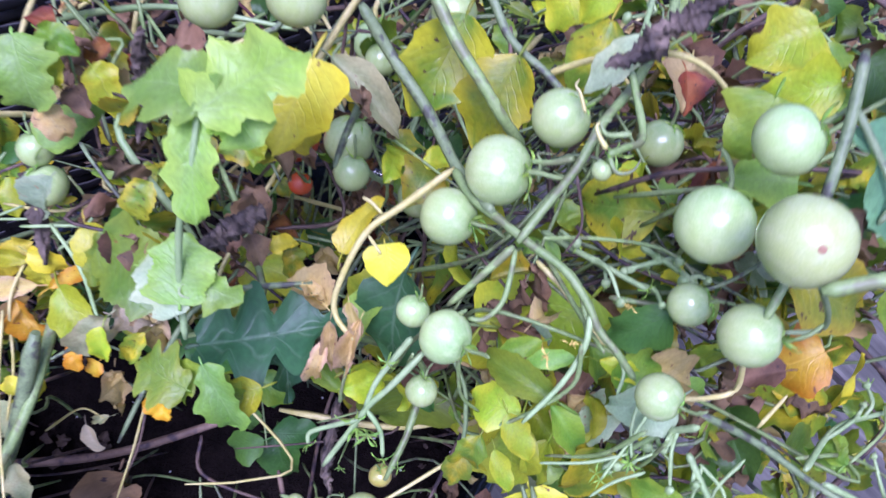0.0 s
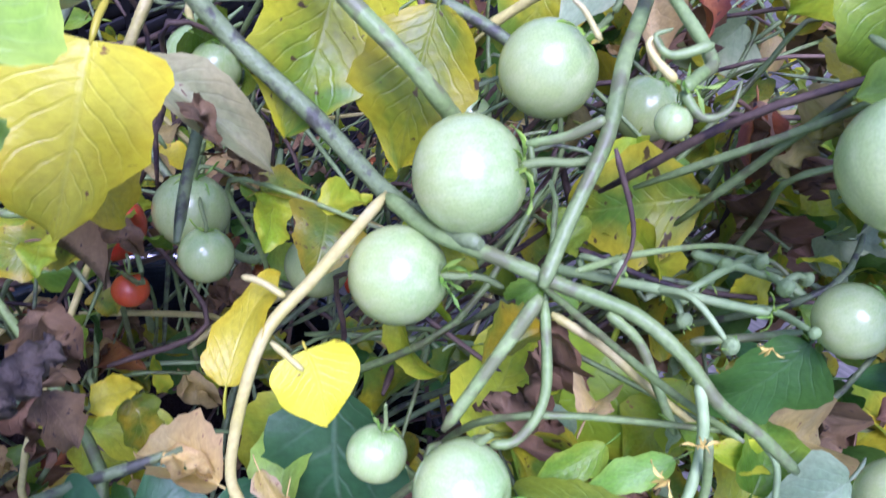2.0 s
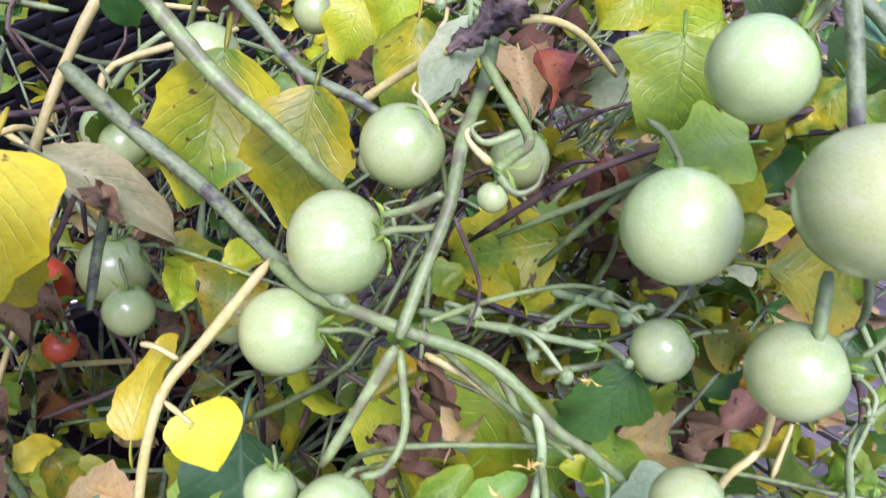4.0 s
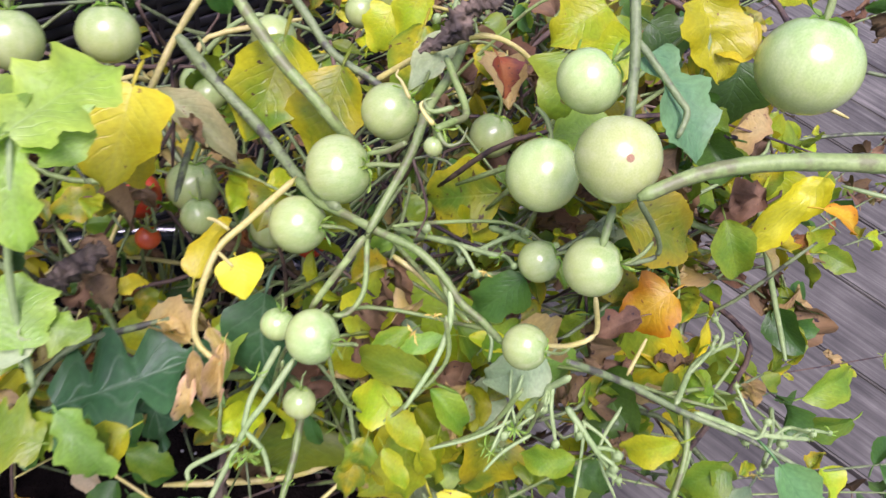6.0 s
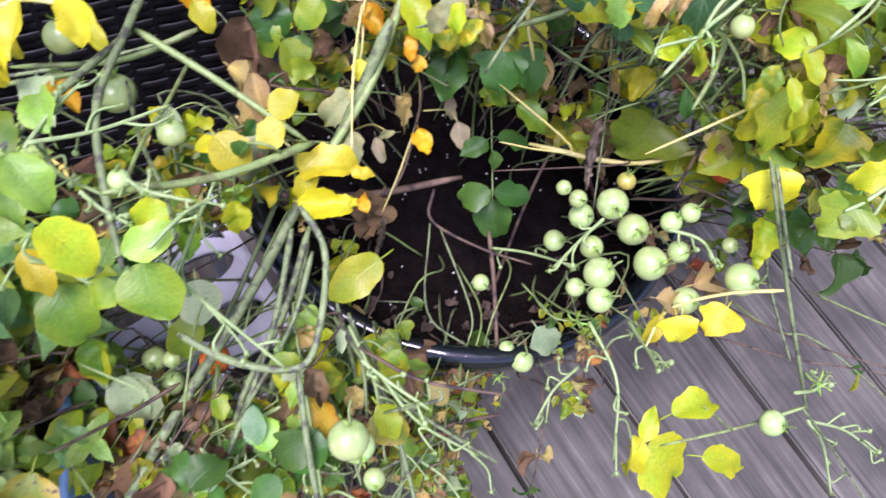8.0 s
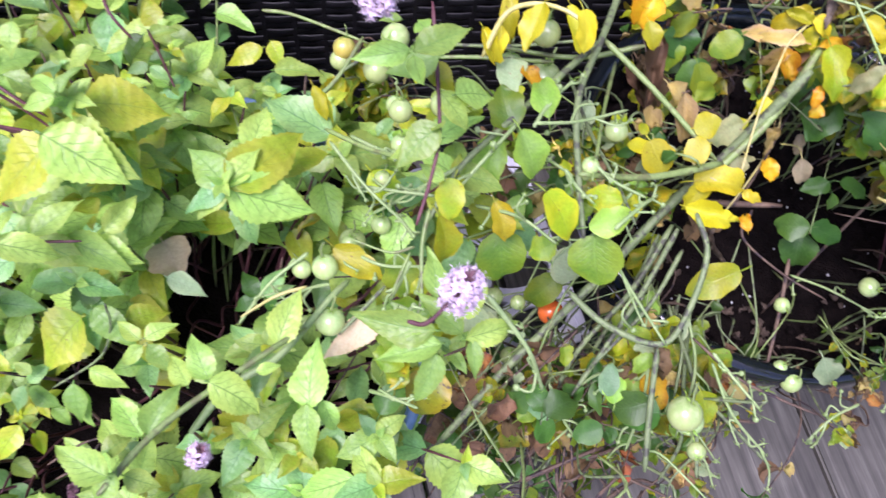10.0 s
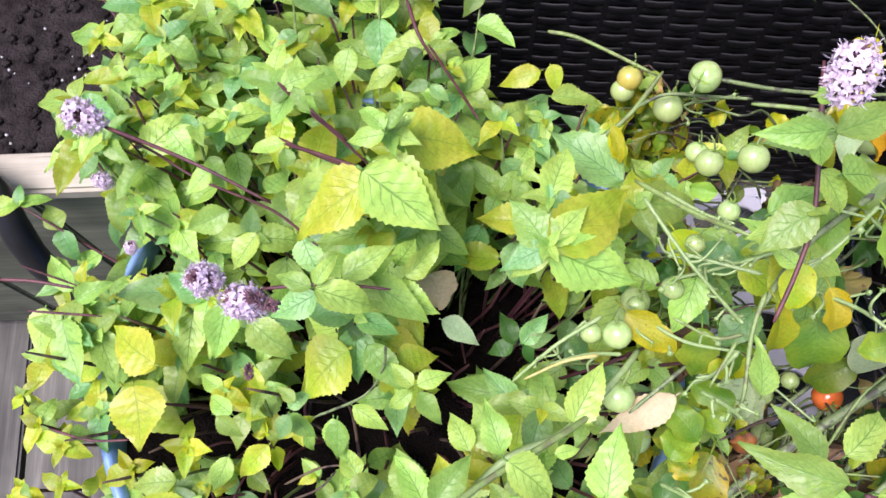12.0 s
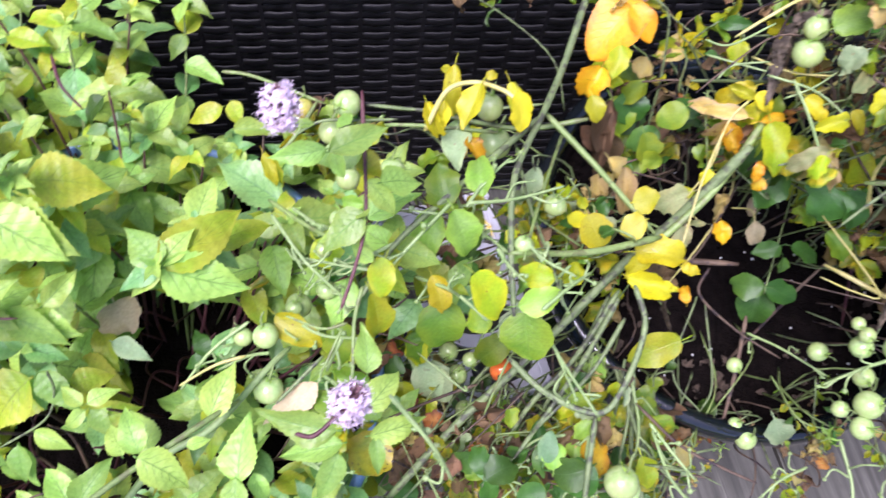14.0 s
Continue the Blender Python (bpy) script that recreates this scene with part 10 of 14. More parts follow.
stalk(MINT, M_STEMPURPLE, 0.0015, 0.0012, (-0.4518, -0.1979, 0.6000), (-0.4361, -0.2120, 0.6000), (-0.4239, -0.2159, 0.5900), name="shoot")
stalk(MINT, M_STEMPURPLE, 0.0015, 0.0012, (-0.4107, -0.3524, 0.6000), (-0.3930, -0.3413, 0.6080), (-0.3781, -0.3301, 0.6000), name="shoot")
mint_sprig((-0.5477, -0.4667, 0.4050), (-0.5537, -0.4707, 0.4900), 700, 0.015, apart=False, tones=("mintold", "lime", "mint"))
mint_sprig((-0.5332, -0.4755, 0.3950), (-0.5392, -0.4795, 0.4800), 701, 0.019, apart=False, tones=("mintold", "lime", "mint"))
mint_sprig((-0.5129, -0.4782, 0.3950), (-0.5189, -0.4822, 0.4800), 702, 0.023, apart=False, tones=("mintold", "lime", "mint"))
mint_sprig((-0.5222, -0.5097, 0.3850), (-0.5282, -0.5137, 0.4700), 703, 0.015, apart=False, tones=("mintold", "lime", "mint"))
mint_sprig((-0.5023, -0.4973, 0.3850), (-0.5083, -0.5013, 0.4700), 704, 0.019, apart=False, tones=("mintold", "lime", "mint"))
mint_sprig((-0.4706, -0.4669, 0.3950), (-0.4766, -0.4709, 0.4800), 705, 0.023, apart=False, tones=("mintold", "lime", "mint"))
mint_sprig((-0.4470, -0.4596, 0.3950), (-0.4530, -0.4636, 0.4800), 706, 0.015, apart=False, tones=("mintold", "lime", "mint"))
mint_sprig((-0.4422, -0.4011, 0.4250), (-0.4482, -0.4051, 0.5100), 707, 0.019, apart=False, tones=("mintold", "lime", "mint"))
mint_sprig((-0.4282, -0.4055, 0.4150), (-0.4342, -0.4095, 0.5000), 708, 0.023, apart=False, tones=("mintold", "lime", "mint"))
mint_sprig((-0.4123, -0.4092, 0.4050), (-0.4183, -0.4132, 0.4900), 709, 0.015, apart=False, tones=("mintold", "lime", "mint"))
mint_sprig((-0.4155, -0.4363, 0.3950), (-0.4215, -0.4403, 0.4800), 710, 0.019, apart=False, tones=("mintold", "lime", "mint"))
mint_sprig((-0.4472, -0.4384, 0.4050), (-0.4532, -0.4424, 0.4900), 711, 0.023, apart=False, tones=("mintold", "lime", "mint"))
mint_sprig((-0.3933, -0.3976, 0.4350), (-0.3993, -0.4016, 0.5200), 712, 0.015, apart=False, tones=("mintold", "lime", "mint"))
mint_sprig((-0.3782, -0.4124, 0.3850), (-0.3842, -0.4164, 0.4700), 713, 0.019, apart=False, tones=("mintold", "lime", "mint"))
mint_sprig((-0.4246, -0.3901, 0.4250), (-0.4306, -0.3941, 0.5100), 714, 0.023, apart=False, tones=("mintold", "lime", "mint"))
mint_sprig((-0.4284, -0.4512, 0.3850), (-0.4344, -0.4552, 0.4700), 715, 0.015, apart=False, tones=("mintold", "lime", "mint"))

leaf(TOMATO_PLANT, "heart", "lime", (0.1345, -0.0764, 0.6599), (0.1098, -0.0996, 0.6453), (-0.1, -0.3, 0.95), 1.2)
leaf(TOMATO_PLANT, "oval", "lime", (0.1464, -0.0917, 0.6646), (0.1271, -0.1047, 0.6558), (-0.1, -0.3, 0.95), 1.0)
leaf(TOMATO_PLANT, "oval", "green", (0.0690, -0.0695, 0.5320), (0.1088, -0.0768, 0.5326), (-0.1, -0.3, 0.95), 0.95)
leaf(TOMATO_PLANT, "ragged", "yellow", (0.0564, -0.0603, 0.5807), (0.0773, -0.0739, 0.5759), (-0.1, -0.3, 0.95), 0.8)
leaf(TOMATO_PLANT, "oval", "green", (-0.0185, -0.0119, 0.5410), (-0.0379, -0.0418, 0.5235), (-0.1, -0.3, 0.95), 0.95)
leaf(TOMATO_PLANT, "heart", "green", (0.0010, -0.0243, 0.5367), (-0.0047, -0.0489, 0.5234), (-0.1, -0.3, 0.95), 1.0)
leaf(TOMATO_PLANT, "heart", "lime", (0.0640, -0.0595, 0.6271), (0.0450, -0.0726, 0.6183), (-0.1, -0.3, 0.95), 1.0)
leaf(TOMATO_PLANT, "oval", "lime", (0.0113, -0.0428, 0.6074), (0.0364, -0.0513, 0.6057), (-0.1, -0.3, 0.95), 0.9)
leaf(TOMATO_PLANT, "oval", "lime", (0.0028, -0.0224, 0.5718), (0.0167, -0.0476, 0.5603), (-0.1, -0.3, 0.95), 0.8)
leaf(TOMATO_PLANT, "heart", "turning", (-0.0524, -0.0244, 0.5648), (-0.0538, -0.0450, 0.5540), (-0.1, -0.3, 0.95), 0.9)
mint_sprig((-0.5788, -0.2621, 0.4200), (-0.6417, -0.2394, 0.5240), 760, 0.027, apart=False)
mint_sprig((-0.4862, -0.2950, 0.4200), (-0.5183, -0.2833, 0.5659), 761, 0.025, apart=False)
mint_sprig((-0.5574, -0.2666, 0.4200), (-0.6132, -0.2454, 0.5304), 762, 0.023, apart=False)
mint_sprig((-0.5217, -0.3301, 0.4200), (-0.5656, -0.3301, 0.5697), 763, 0.032, apart=False)
mint_sprig((-0.5389, -0.2515, 0.4200), (-0.5885, -0.2253, 0.5386), 764, 0.030, apart=False)
mint_sprig((-0.4920, -0.3068, 0.4200), (-0.5260, -0.2991, 0.5728), 765, 0.023, apart=False)
mint_sprig((-0.5199, -0.2957, 0.4200), (-0.5632, -0.2842, 0.5504), 766, 0.024, apart=False)
mint_sprig((-0.5453, -0.2696, 0.4200), (-0.5970, -0.2494, 0.5761), 767, 0.032, apart=False)
mint_sprig((-0.5302, -0.2800, 0.4200), (-0.5769, -0.2633, 0.5745), 768, 0.029, apart=False)
mint_sprig((-0.4929, -0.2959, 0.4200), (-0.5272, -0.2846, 0.5505), 769, 0.027, apart=False)
mint_sprig((-0.5444, -0.2747, 0.4200), (-0.5958, -0.2563, 0.5297), 770, 0.026, apart=False)
mint_sprig((-0.5555, -0.2342, 0.4200), (-0.6107, -0.2023, 0.5228), 771, 0.030, apart=False)
mint_sprig((-0.5501, -0.2996, 0.4200), (-0.6034, -0.2895, 0.5483), 772, 0.026, apart=False)
mint_sprig((-0.5217, -0.2452, 0.4200), (-0.5656, -0.2169, 0.5448), 773, 0.024, apart=False)
mint_sprig((-0.5444, -0.2655, 0.4200), (-0.5959, -0.2440, 0.5413), 774, 0.031, apart=False)
mint_sprig((-0.5312, -0.3049, 0.4200), (-0.5783, -0.2966, 0.5743), 775, 0.023, apart=False)
mint_sprig((-0.5202, -0.2816, 0.4200), (-0.5635, -0.2655, 0.5342), 776, 0.026, apart=False)
mint_sprig((-0.5417, -0.3238, 0.4200), (-0.5922, -0.3217, 0.5738), 777, 0.033, apart=False)
mint_sprig((-0.5100, -0.3034, 0.4200), (-0.5500, -0.2945, 0.5211), 778, 0.025, apart=False)
mint_sprig((-0.4936, -0.2865, 0.4200), (-0.5281, -0.2720, 0.5446), 779, 0.033, apart=False)
mint_sprig((-0.5176, -0.3019, 0.4200), (-0.5601, -0.2926, 0.5376), 780, 0.024, apart=False)
mint_sprig((-0.5649, -0.2641, 0.4200), (-0.6231, -0.2421, 0.5429), 781, 0.034, apart=False)
mint_sprig((-0.5936, -0.2536, 0.4200), (-0.6615, -0.2281, 0.5227), 782, 0.024, apart=False)
mint_sprig((-0.5311, -0.2640, 0.4200), (-0.5782, -0.2420, 0.5374), 783, 0.023, apart=False)
mint_sprig((-0.5163, -0.2584, 0.4200), (-0.5584, -0.2346, 0.5325), 784, 0.023, apart=False)
mint_sprig((-0.5593, -0.2485, 0.4200), (-0.6157, -0.2213, 0.5225), 785, 0.028, apart=False)

# ---- foliage further in ----
mint_sprig((-.427, -.285, .385), (-.458, -.249, .550), 0, .037)
mint_sprig((-.549, -.287, .385), (-.699, -.247, .466), 1, .034)
mint_sprig((-.492, -.395, .385), (-.576, -.448, .456), 2, .029)
mint_sprig((-.314, -.294, .385), (-.252, -.264, .502), 3, .031)
mint_sprig((-.472, -.255, .385), (-.539, -.194, .568), 4, .034)
mint_sprig((-.493, -.277, .385), (-.577, -.234, .484), 5, .034)
mint_sprig((-.391, -.332, .385), (-.392, -.334, .509), 6, .040)
mint_sprig((-.452, -.289, .385), (-.503, -.255, .584), 7, .039)
mint_sprig((-.487, -.267, .385), (-.566, -.216, .554), 8, .037)
mint_sprig((-.490, -.238, .385), (-.572, -.163, .471), 9, .030)
mint_sprig((-.433, -.296, .385), (-.468, -.269, .446), 10, .042)
mint_sprig((-.461, -.238, .385), (-.519, -.162, .468), 11, .034)
mint_sprig((-.433, -.271, .385), (-.468, -.222, .482), 12, .029)
mint_sprig((-.429, -.352, .385), (-.461, -.371, .572), 13, .028)
mint_sprig((-.304, -.268, .385), (-.234, -.217, .609), 14, .039)
mint_sprig((-.466, -.259, .385), (-.528, -.201, .456), 15, .033)
mint_sprig((-.410, -.319, .385), (-.427, -.311, .526), 16, .042)
mint_sprig((-.442, -.179, .385), (-.484, -.056, .494), 17, .035)
far_mint_sprig((-.377, -.344, .385), (-.366, -.356, .498), 19, .036)
far_mint_sprig((-.351, -.222, .385), (-.318, -.134, .456), 20, .030)
far_mint_sprig((-.459, -.372, .385), (-.515, -.406, .461), 21, .040)
far_mint_sprig((-.418, -.238, .385), (-.441, -.163, .458), 22, .029)
far_mint_sprig((-.383, -.411, .385), (-.378, -.478, .488), 23, .039)
far_mint_sprig((-.490, -.199, .385), (-.599, -.058, .453), 25, .032)
far_mint_sprig((-.440, -.419, .385), (-.481, -.492, .451), 26, .041)
far_mint_sprig((-.514, -.319, .385), (-.615, -.310, .473), 27, .039)
far_mint_sprig((-.462, -.197, .385), (-.521, -.088, .460), 28, .040)
far_mint_sprig((-.413, -.259, .385), (-.431, -.200, .513), 29, .040)
far_mint_sprig((-.501, -.208, .385), (-.601, -.100, .493), 31, .036)
far_mint_sprig((-.483, -.303, .385), (-.559, -.280, .450), 32, .028)
far_mint_sprig((-.484, -.339, .385), (-.560, -.346, .478), 33, .040)
far_mint_sprig((-.424, -.320, .385), (-.452, -.312, .450), 34, .036)
far_mint_sprig((-.533, -.248, .385), (-.672, -.168, .476), 35, .037)
far_mint_sprig((-.336, -.237, .385), (-.292, -.161, .492), 36, .035)
far_mint_sprig((-.456, -.349, .385), (-.511, -.364, .498), 37, .039)
far_mint_sprig((-.542, -.314, .385), (-.666, -.301, .476), 39, .031)
far_mint_sprig((-.342, -.324, .385), (-.302, -.319, .452), 40, .034)
far_mint_sprig((-.460, -.316, .385), (-.517, -.304, .470), 41, .038)
far_mint_sprig((-.527, -.273, .385), (-.638, -.225, .492), 42, .028)
far_mint_sprig((-.419, -.364, .385), (-.443, -.392, .493), 43, .035)
far_mint_sprig((-.431, -.235, .385), (-.465, -.158, .526), 44, .038)
far_mint_sprig((-.440, -.370, .385), (-.481, -.403, .508), 46, .039)
far_mint_sprig((-.329, -.363, .385), (-.280, -.390, .453), 47, .036)
far_mint_sprig((-.476, -.284, .385), (-.546, -.247, .487), 49, .037)
far_mint_sprig((-.400, -.307, .385), (-.408, -.288, .553), 50, .028)
far_mint_sprig((-.267, -.333, .385), (-.166, -.335, .492), 51, .041)
far_mint_sprig((-.537, -.276, .385), (-.658, -.232, .535), 52, .028)
far_mint_sprig((-.497, -.331, .385), (-.585, -.331, .554), 53, .039)
far_mint_sprig((-.495, -.255, .385), (-.582, -.194, .456), 55, .030)
far_mint_sprig((-.397, -.316, .385), (-.402, -.305, .601), 56, .035)
far_mint_sprig((-.442, -.228, .385), (-.485, -.145, .443), 57, .035)
far_mint_sprig((-.516, -.292, .385), (-.618, -.261, .521), 58, .035)
far_mint_sprig((-.542, -.266, .385), (-.702, -.199, .453), 60, .040)
far_mint_sprig((-.359, -.258, .385), (-.334, -.198, .510), 61, .039)
far_mint_sprig((-.546, -.277, .385), (-.751, -.208, .468), 62, .029)
far_mint_sprig((-.395, -.419, .385), (-.400, -.492, .528), 64, .042)
far_mint_sprig((-.513, -.220, .385), (-.658, -.091, .453), 65, .036)
far_mint_sprig((-.529, -.292, .385), (-.642, -.261, .473), 67, .041)
far_mint_sprig((-.445, -.326, .385), (-.489, -.323, .509), 68, .040)
far_mint_sprig((-.474, -.227, .385), (-.543, -.142, .496), 69, .038)
far_mint_sprig((-.498, -.253, .385), (-.586, -.190, .542), 70, .038)
far_mint_sprig((-.473, -.187, .385), (-.558, -.040, .450), 71, .034)
far_mint_sprig((-.479, -.206, .385), (-.552, -.105, .487), 72, .028)
far_mint_sprig((-.480, -.372, .385), (-.554, -.406, .479), 73, .042)
far_mint_sprig((-.401, -.294, .385), (-.409, -.264, .609), 74, .037)
far_mint_sprig((-.501, -.369, .385), (-.592, -.401, .466), 75, .030)
far_mint_sprig((-.518, -.247, .385), (-.622, -.180, .490), 76, .040)
far_mint_sprig((-.402, -.228, .385), (-.411, -.145, .456), 77, .031)
far_mint_sprig((-.331, -.342, .385), (-.282, -.352, .485), 78, .034)
far_mint_sprig((-.447, -.203, .385), (-.493, -.100, .527), 79, .028)
far_mint_sprig((-.342, -.266, .385), (-.303, -.214, .571), 80, .040)
far_mint_sprig((-.518, -.227, .385), (-.623, -.142, .460), 81, .036)
far_mint_sprig((-.391, -.336, .385), (-.393, -.341, .575), 82, .032)
far_mint_sprig((-.456, -.271, .385), (-.509, -.223, .496), 83, .040)
far_mint_sprig((-.431, -.343, .385), (-.465, -.353, .476), 86, .032)
far_mint_sprig((-.534, -.250, .385), (-.652, -.185, .442), 87, .030)
far_mint_sprig((-.398, -.317, .385), (-.405, -.306, .455), 88, .036)
far_mint_sprig((-.352, -.377, .385), (-.321, -.416, .478), 89, .034)
far_mint_sprig((-.469, -.273, .385), (-.534, -.226, .543), 91, .030)
far_mint_sprig((-.371, -.230, .385), (-.355, -.147, .467), 92, .035)
far_mint_sprig((-.405, -.258, .385), (-.417, -.200, .460), 93, .029)
far_mint_sprig((-.461, -.223, .385), (-.519, -.135, .536), 94, .039)
far_mint_sprig((-.444, -.304, .385), (-.488, -.283, .496), 95, .034)
far_mint_sprig((-.490, -.353, .385), (-.571, -.371, .441), 96, .033)
far_mint_sprig((-.477, -.412, .385), (-.549, -.479, .458), 98, .036)
far_mint_sprig((-.458, -.439, .385), (-.513, -.529, .451), 99, .038)
far_mint_sprig((-.493, -.201, .385), (-.581, -.092, .448), 100, .040)
far_mint_sprig((-.342, -.327, .385), (-.303, -.325, .506), 103, .032)
far_mint_sprig((-.443, -.251, .385), (-.486, -.186, .450), 104, .037)
far_mint_sprig((-.326, -.274, .385), (-.274, -.229, .449), 105, .029)
far_mint_sprig((-.336, -.330, .385), (-.292, -.329, .561), 106, .038)
far_mint_sprig((-.543, -.267, .385), (-.672, -.214, .469), 107, .036)
far_mint_sprig((-.425, -.358, .385), (-.454, -.381, .443), 109, .036)
far_mint_sprig((-.419, -.408, .385), (-.443, -.472, .443), 110, .030)
far_mint_sprig((-.496, -.325, .385), (-.583, -.321, .472), 111, .034)
far_mint_sprig((-.544, -.304, .385), (-.610, -.293, .460), 112, .031)
far_mint_sprig((-.488, -.370, .385), (-.530, -.387, .503), 113, .033)
far_mint_sprig((-.555, -.326, .385), (-.640, -.323, .482), 114, .036)
far_mint_sprig((-.491, -.380, .385), (-.534, -.402, .504), 115, .024)
far_mint_sprig((-.496, -.396, .385), (-.541, -.424, .448), 116, .028)
far_mint_sprig((-.489, -.391, .385), (-.531, -.417, .511), 118, .036)
far_mint_sprig((-.501, -.399, .385), (-.548, -.429, .507), 119, .034)
far_mint_sprig((-.527, -.326, .385), (-.586, -.324, .517), 121, .033)
far_mint_sprig((-.531, -.385, .385), (-.591, -.408, .470), 122, .025)
far_mint_sprig((-.484, -.385, .385), (-.525, -.408, .487), 123, .035)
far_mint_sprig((-.555, -.326, .385), (-.647, -.323, .472), 124, .033)
far_mint_sprig((-.500, -.395, .385), (-.547, -.423, .497), 125, .025)
far_mint_sprig((-.511, -.378, .385), (-.563, -.399, .501), 127, .028)
far_mint_sprig((-.512, -.405, .385), (-.564, -.437, .440), 128, .030)
far_mint_sprig((-.485, -.339, .385), (-.526, -.342, .525), 130, .033)
far_mint_sprig((-.500, -.387, .385), (-.547, -.411, .508), 131, .034)
far_mint_sprig((-.419, -.208, .385), (-.431, -.155, .488), 133, .031)
far_mint_sprig((-.403, -.259, .385), (-.408, -.229, .547), 134, .036)
far_mint_sprig((-.392, -.204, .385), (-.393, -.150, .491), 135, .030)
far_mint_sprig((-.418, -.225, .385), (-.429, -.179, .525), 136, .035)
far_mint_sprig((-.412, -.252, .385), (-.421, -.218, .487), 137, .030)
far_mint_sprig((-.385, -.206, .385), (-.382, -.153, .497), 139, .026)
far_mint_sprig((-.384, -.219, .385), (-.381, -.172, .492), 140, .031)
far_mint_sprig((-.384, -.217, .385), (-.381, -.168, .493), 141, .029)
far_mint_sprig((-.406, -.264, .385), (-.414, -.235, .509), 142, .030)
far_mint_sprig((-.400, -.288, .385), (-.404, -.270, .613), 143, .030)
far_mint_sprig((-.496, -.409, .385), (-.542, -.443, .447), 144, .027)
far_mint_sprig((-.488, -.399, .385), (-.530, -.429, .462), 145, .033)
far_mint_sprig((-.487, -.419, .385), (-.528, -.457, .459), 146, .027)
far_mint_sprig((-.474, -.398, .385), (-.509, -.427, .464), 147, .024)
far_mint_sprig((-.482, -.419, .385), (-.521, -.457, .463), 148, .029)
stalk(MINT, M_STEMPURPLE, .0014, .0010, (-.369, -.228, .388), (-.347, -.217, .417), (-.342, -.197, .431))
stalk(MINT, M_STEMPURPLE, .0016, .0010, (-.388, -.287, .388), (-.378, -.312, .415), (-.349, -.317, .426))
stalk(MINT, M_STEMPURPLE, .0019, .0010, (-.348, -.230, .388), (-.370, -.222, .416), (-.385, -.212, .428))
stalk(MINT, M_STEMPURPLE, .0019, .0010, (-.317, -.270, .388), (-.299, -.281, .418), (-.293, -.289, .431))
stalk(MINT, M_STEMBROWN, .0013, .0010, (-.377, -.249, .388), (-.371, -.271, .426), (-.366, -.282, .449))
stalk(MINT, M_STEMPURPLE, .0019, .0010, (-.330, -.246, .388), (-.350, -.228, .411), (-.352, -.231, .418))
stalk(MINT, M_STEMPURPLE, .0017, .0010, (-.381, -.233, .388), (-.383, -.215, .417), (-.362, -.217, .431))
stalk(MINT, M_STEMBROWN, .0020, .0010, (-.343, -.218, .388), (-.321, -.210, .426), (-.321, -.190, .447))
stalk(MINT, M_STEMPURPLE, .0014, .0010, (-.388, -.285, .388), (-.417, -.294, .416), (-.429, -.305, .428))
stalk(MINT, M_STEMPURPLE, .0016, .0010, (-.385, -.237, .388), (-.390, -.243, .426), (-.412, -.261, .447))
stalk(MINT, M_STEMPURPLE, .0018, .0010, (-.360, -.302, .388), (-.371, -.312, .417), (-.360, -.341, .430))
stalk(MINT, M_STEMBROWN, .0015, .0010, (-.338, -.239, .388), (-.347, -.225, .413), (-.342, -.201, .423))
stalk(MINT, M_STEMPURPLE, .0015, .0010, (-.357, -.284, .388), (-.356, -.297, .426), (-.344, -.313, .449))
stalk(MINT, M_STEMPURPLE, .0018, .0010, (-.389, -.269, .388), (-.402, -.276, .414), (-.404, -.297, .423))
stalk(MINT, M_STEMBROWN, .0020, .0010, (-.368, -.238, .388), (-.355, -.248, .426), (-.323, -.240, .448))
stalk(MINT, M_STEMPURPLE, .0020, .0010, (-.400, -.267, .388), (-.395, -.257, .423), (-.383, -.225, .441))
stalk(MINT, M_STEMPURPLE, .0019, .0010, (-.389, -.378, .388), (-.371, -.363, .418), (-.376, -.360, .431))
stalk(MINT, M_STEMPURPLE, .0016, .0010, (-.424, -.430, .388), (-.428, -.440, .414), (-.424, -.458, .423))
stalk(MINT, M_STEMPURPLE, .0019, .0010, (-.411, -.418, .388), (-.408, -.437, .430), (-.394, -.459, .456))
stalk(MINT, M_STEMBROWN, .0017, .0010, (-.375, -.409, .388), (-.402, -.393, .425), (-.414, -.400, .446))
stalk(MINT, M_STEMPURPLE, .0020, .0010, (-.398, -.392, .388), (-.408, -.411, .417), (-.411, -.434, .431))
stalk(MINT, M_STEMPURPLE, .0019, .0010, (-.406, -.401, .388), (-.420, -.389, .415), (-.425, -.364, .426))
stalk(MINT, M_STEMPURPLE, .0015, .0010, (-.427, -.426, .388), (-.450, -.431, .412), (-.464, -.449, .420))
stalk(MINT, M_STEMBROWN, .0014, .0010, (-.415, -.405, .388), (-.421, -.376, .426), (-.422, -.371, .448))
stalk(MINT, M_STEMBROWN, .0019, .0010, (-.375, -.396, .388), (-.393, -.373, .426), (-.404, -.372, .448))
stalk(MINT, M_STEMPURPLE, .0014, .0010, (-.409, -.429, .388), (-.404, -.438, .427), (-.389, -.447, .449))
spray(BACK_PLANT, (.169, .202, .537), (.058, .120, .470), DEEP, .024, 0)
spray(TOMATO_PLANT, (.164, .269, .501), (.091, .134, .370), SPOTTED, .024, 1)
spray(LEANING_PLANT, (.422, .185, .389), (.214, .063, .360), SPOTTED, .018, 2)
spray(BACK_PLANT, (.238, -.097, .579), (.136, -.027, .420), BROWNS, .021, 3)
spray(TOMATO_PLANT, (-.159, .107, .398), (-.090, .071, .360), MIXED, .025, 4)
spray(LEANING_PLANT, (.469, .212, .468), (.246, .129, .360), SPOTTED, .017, 5)
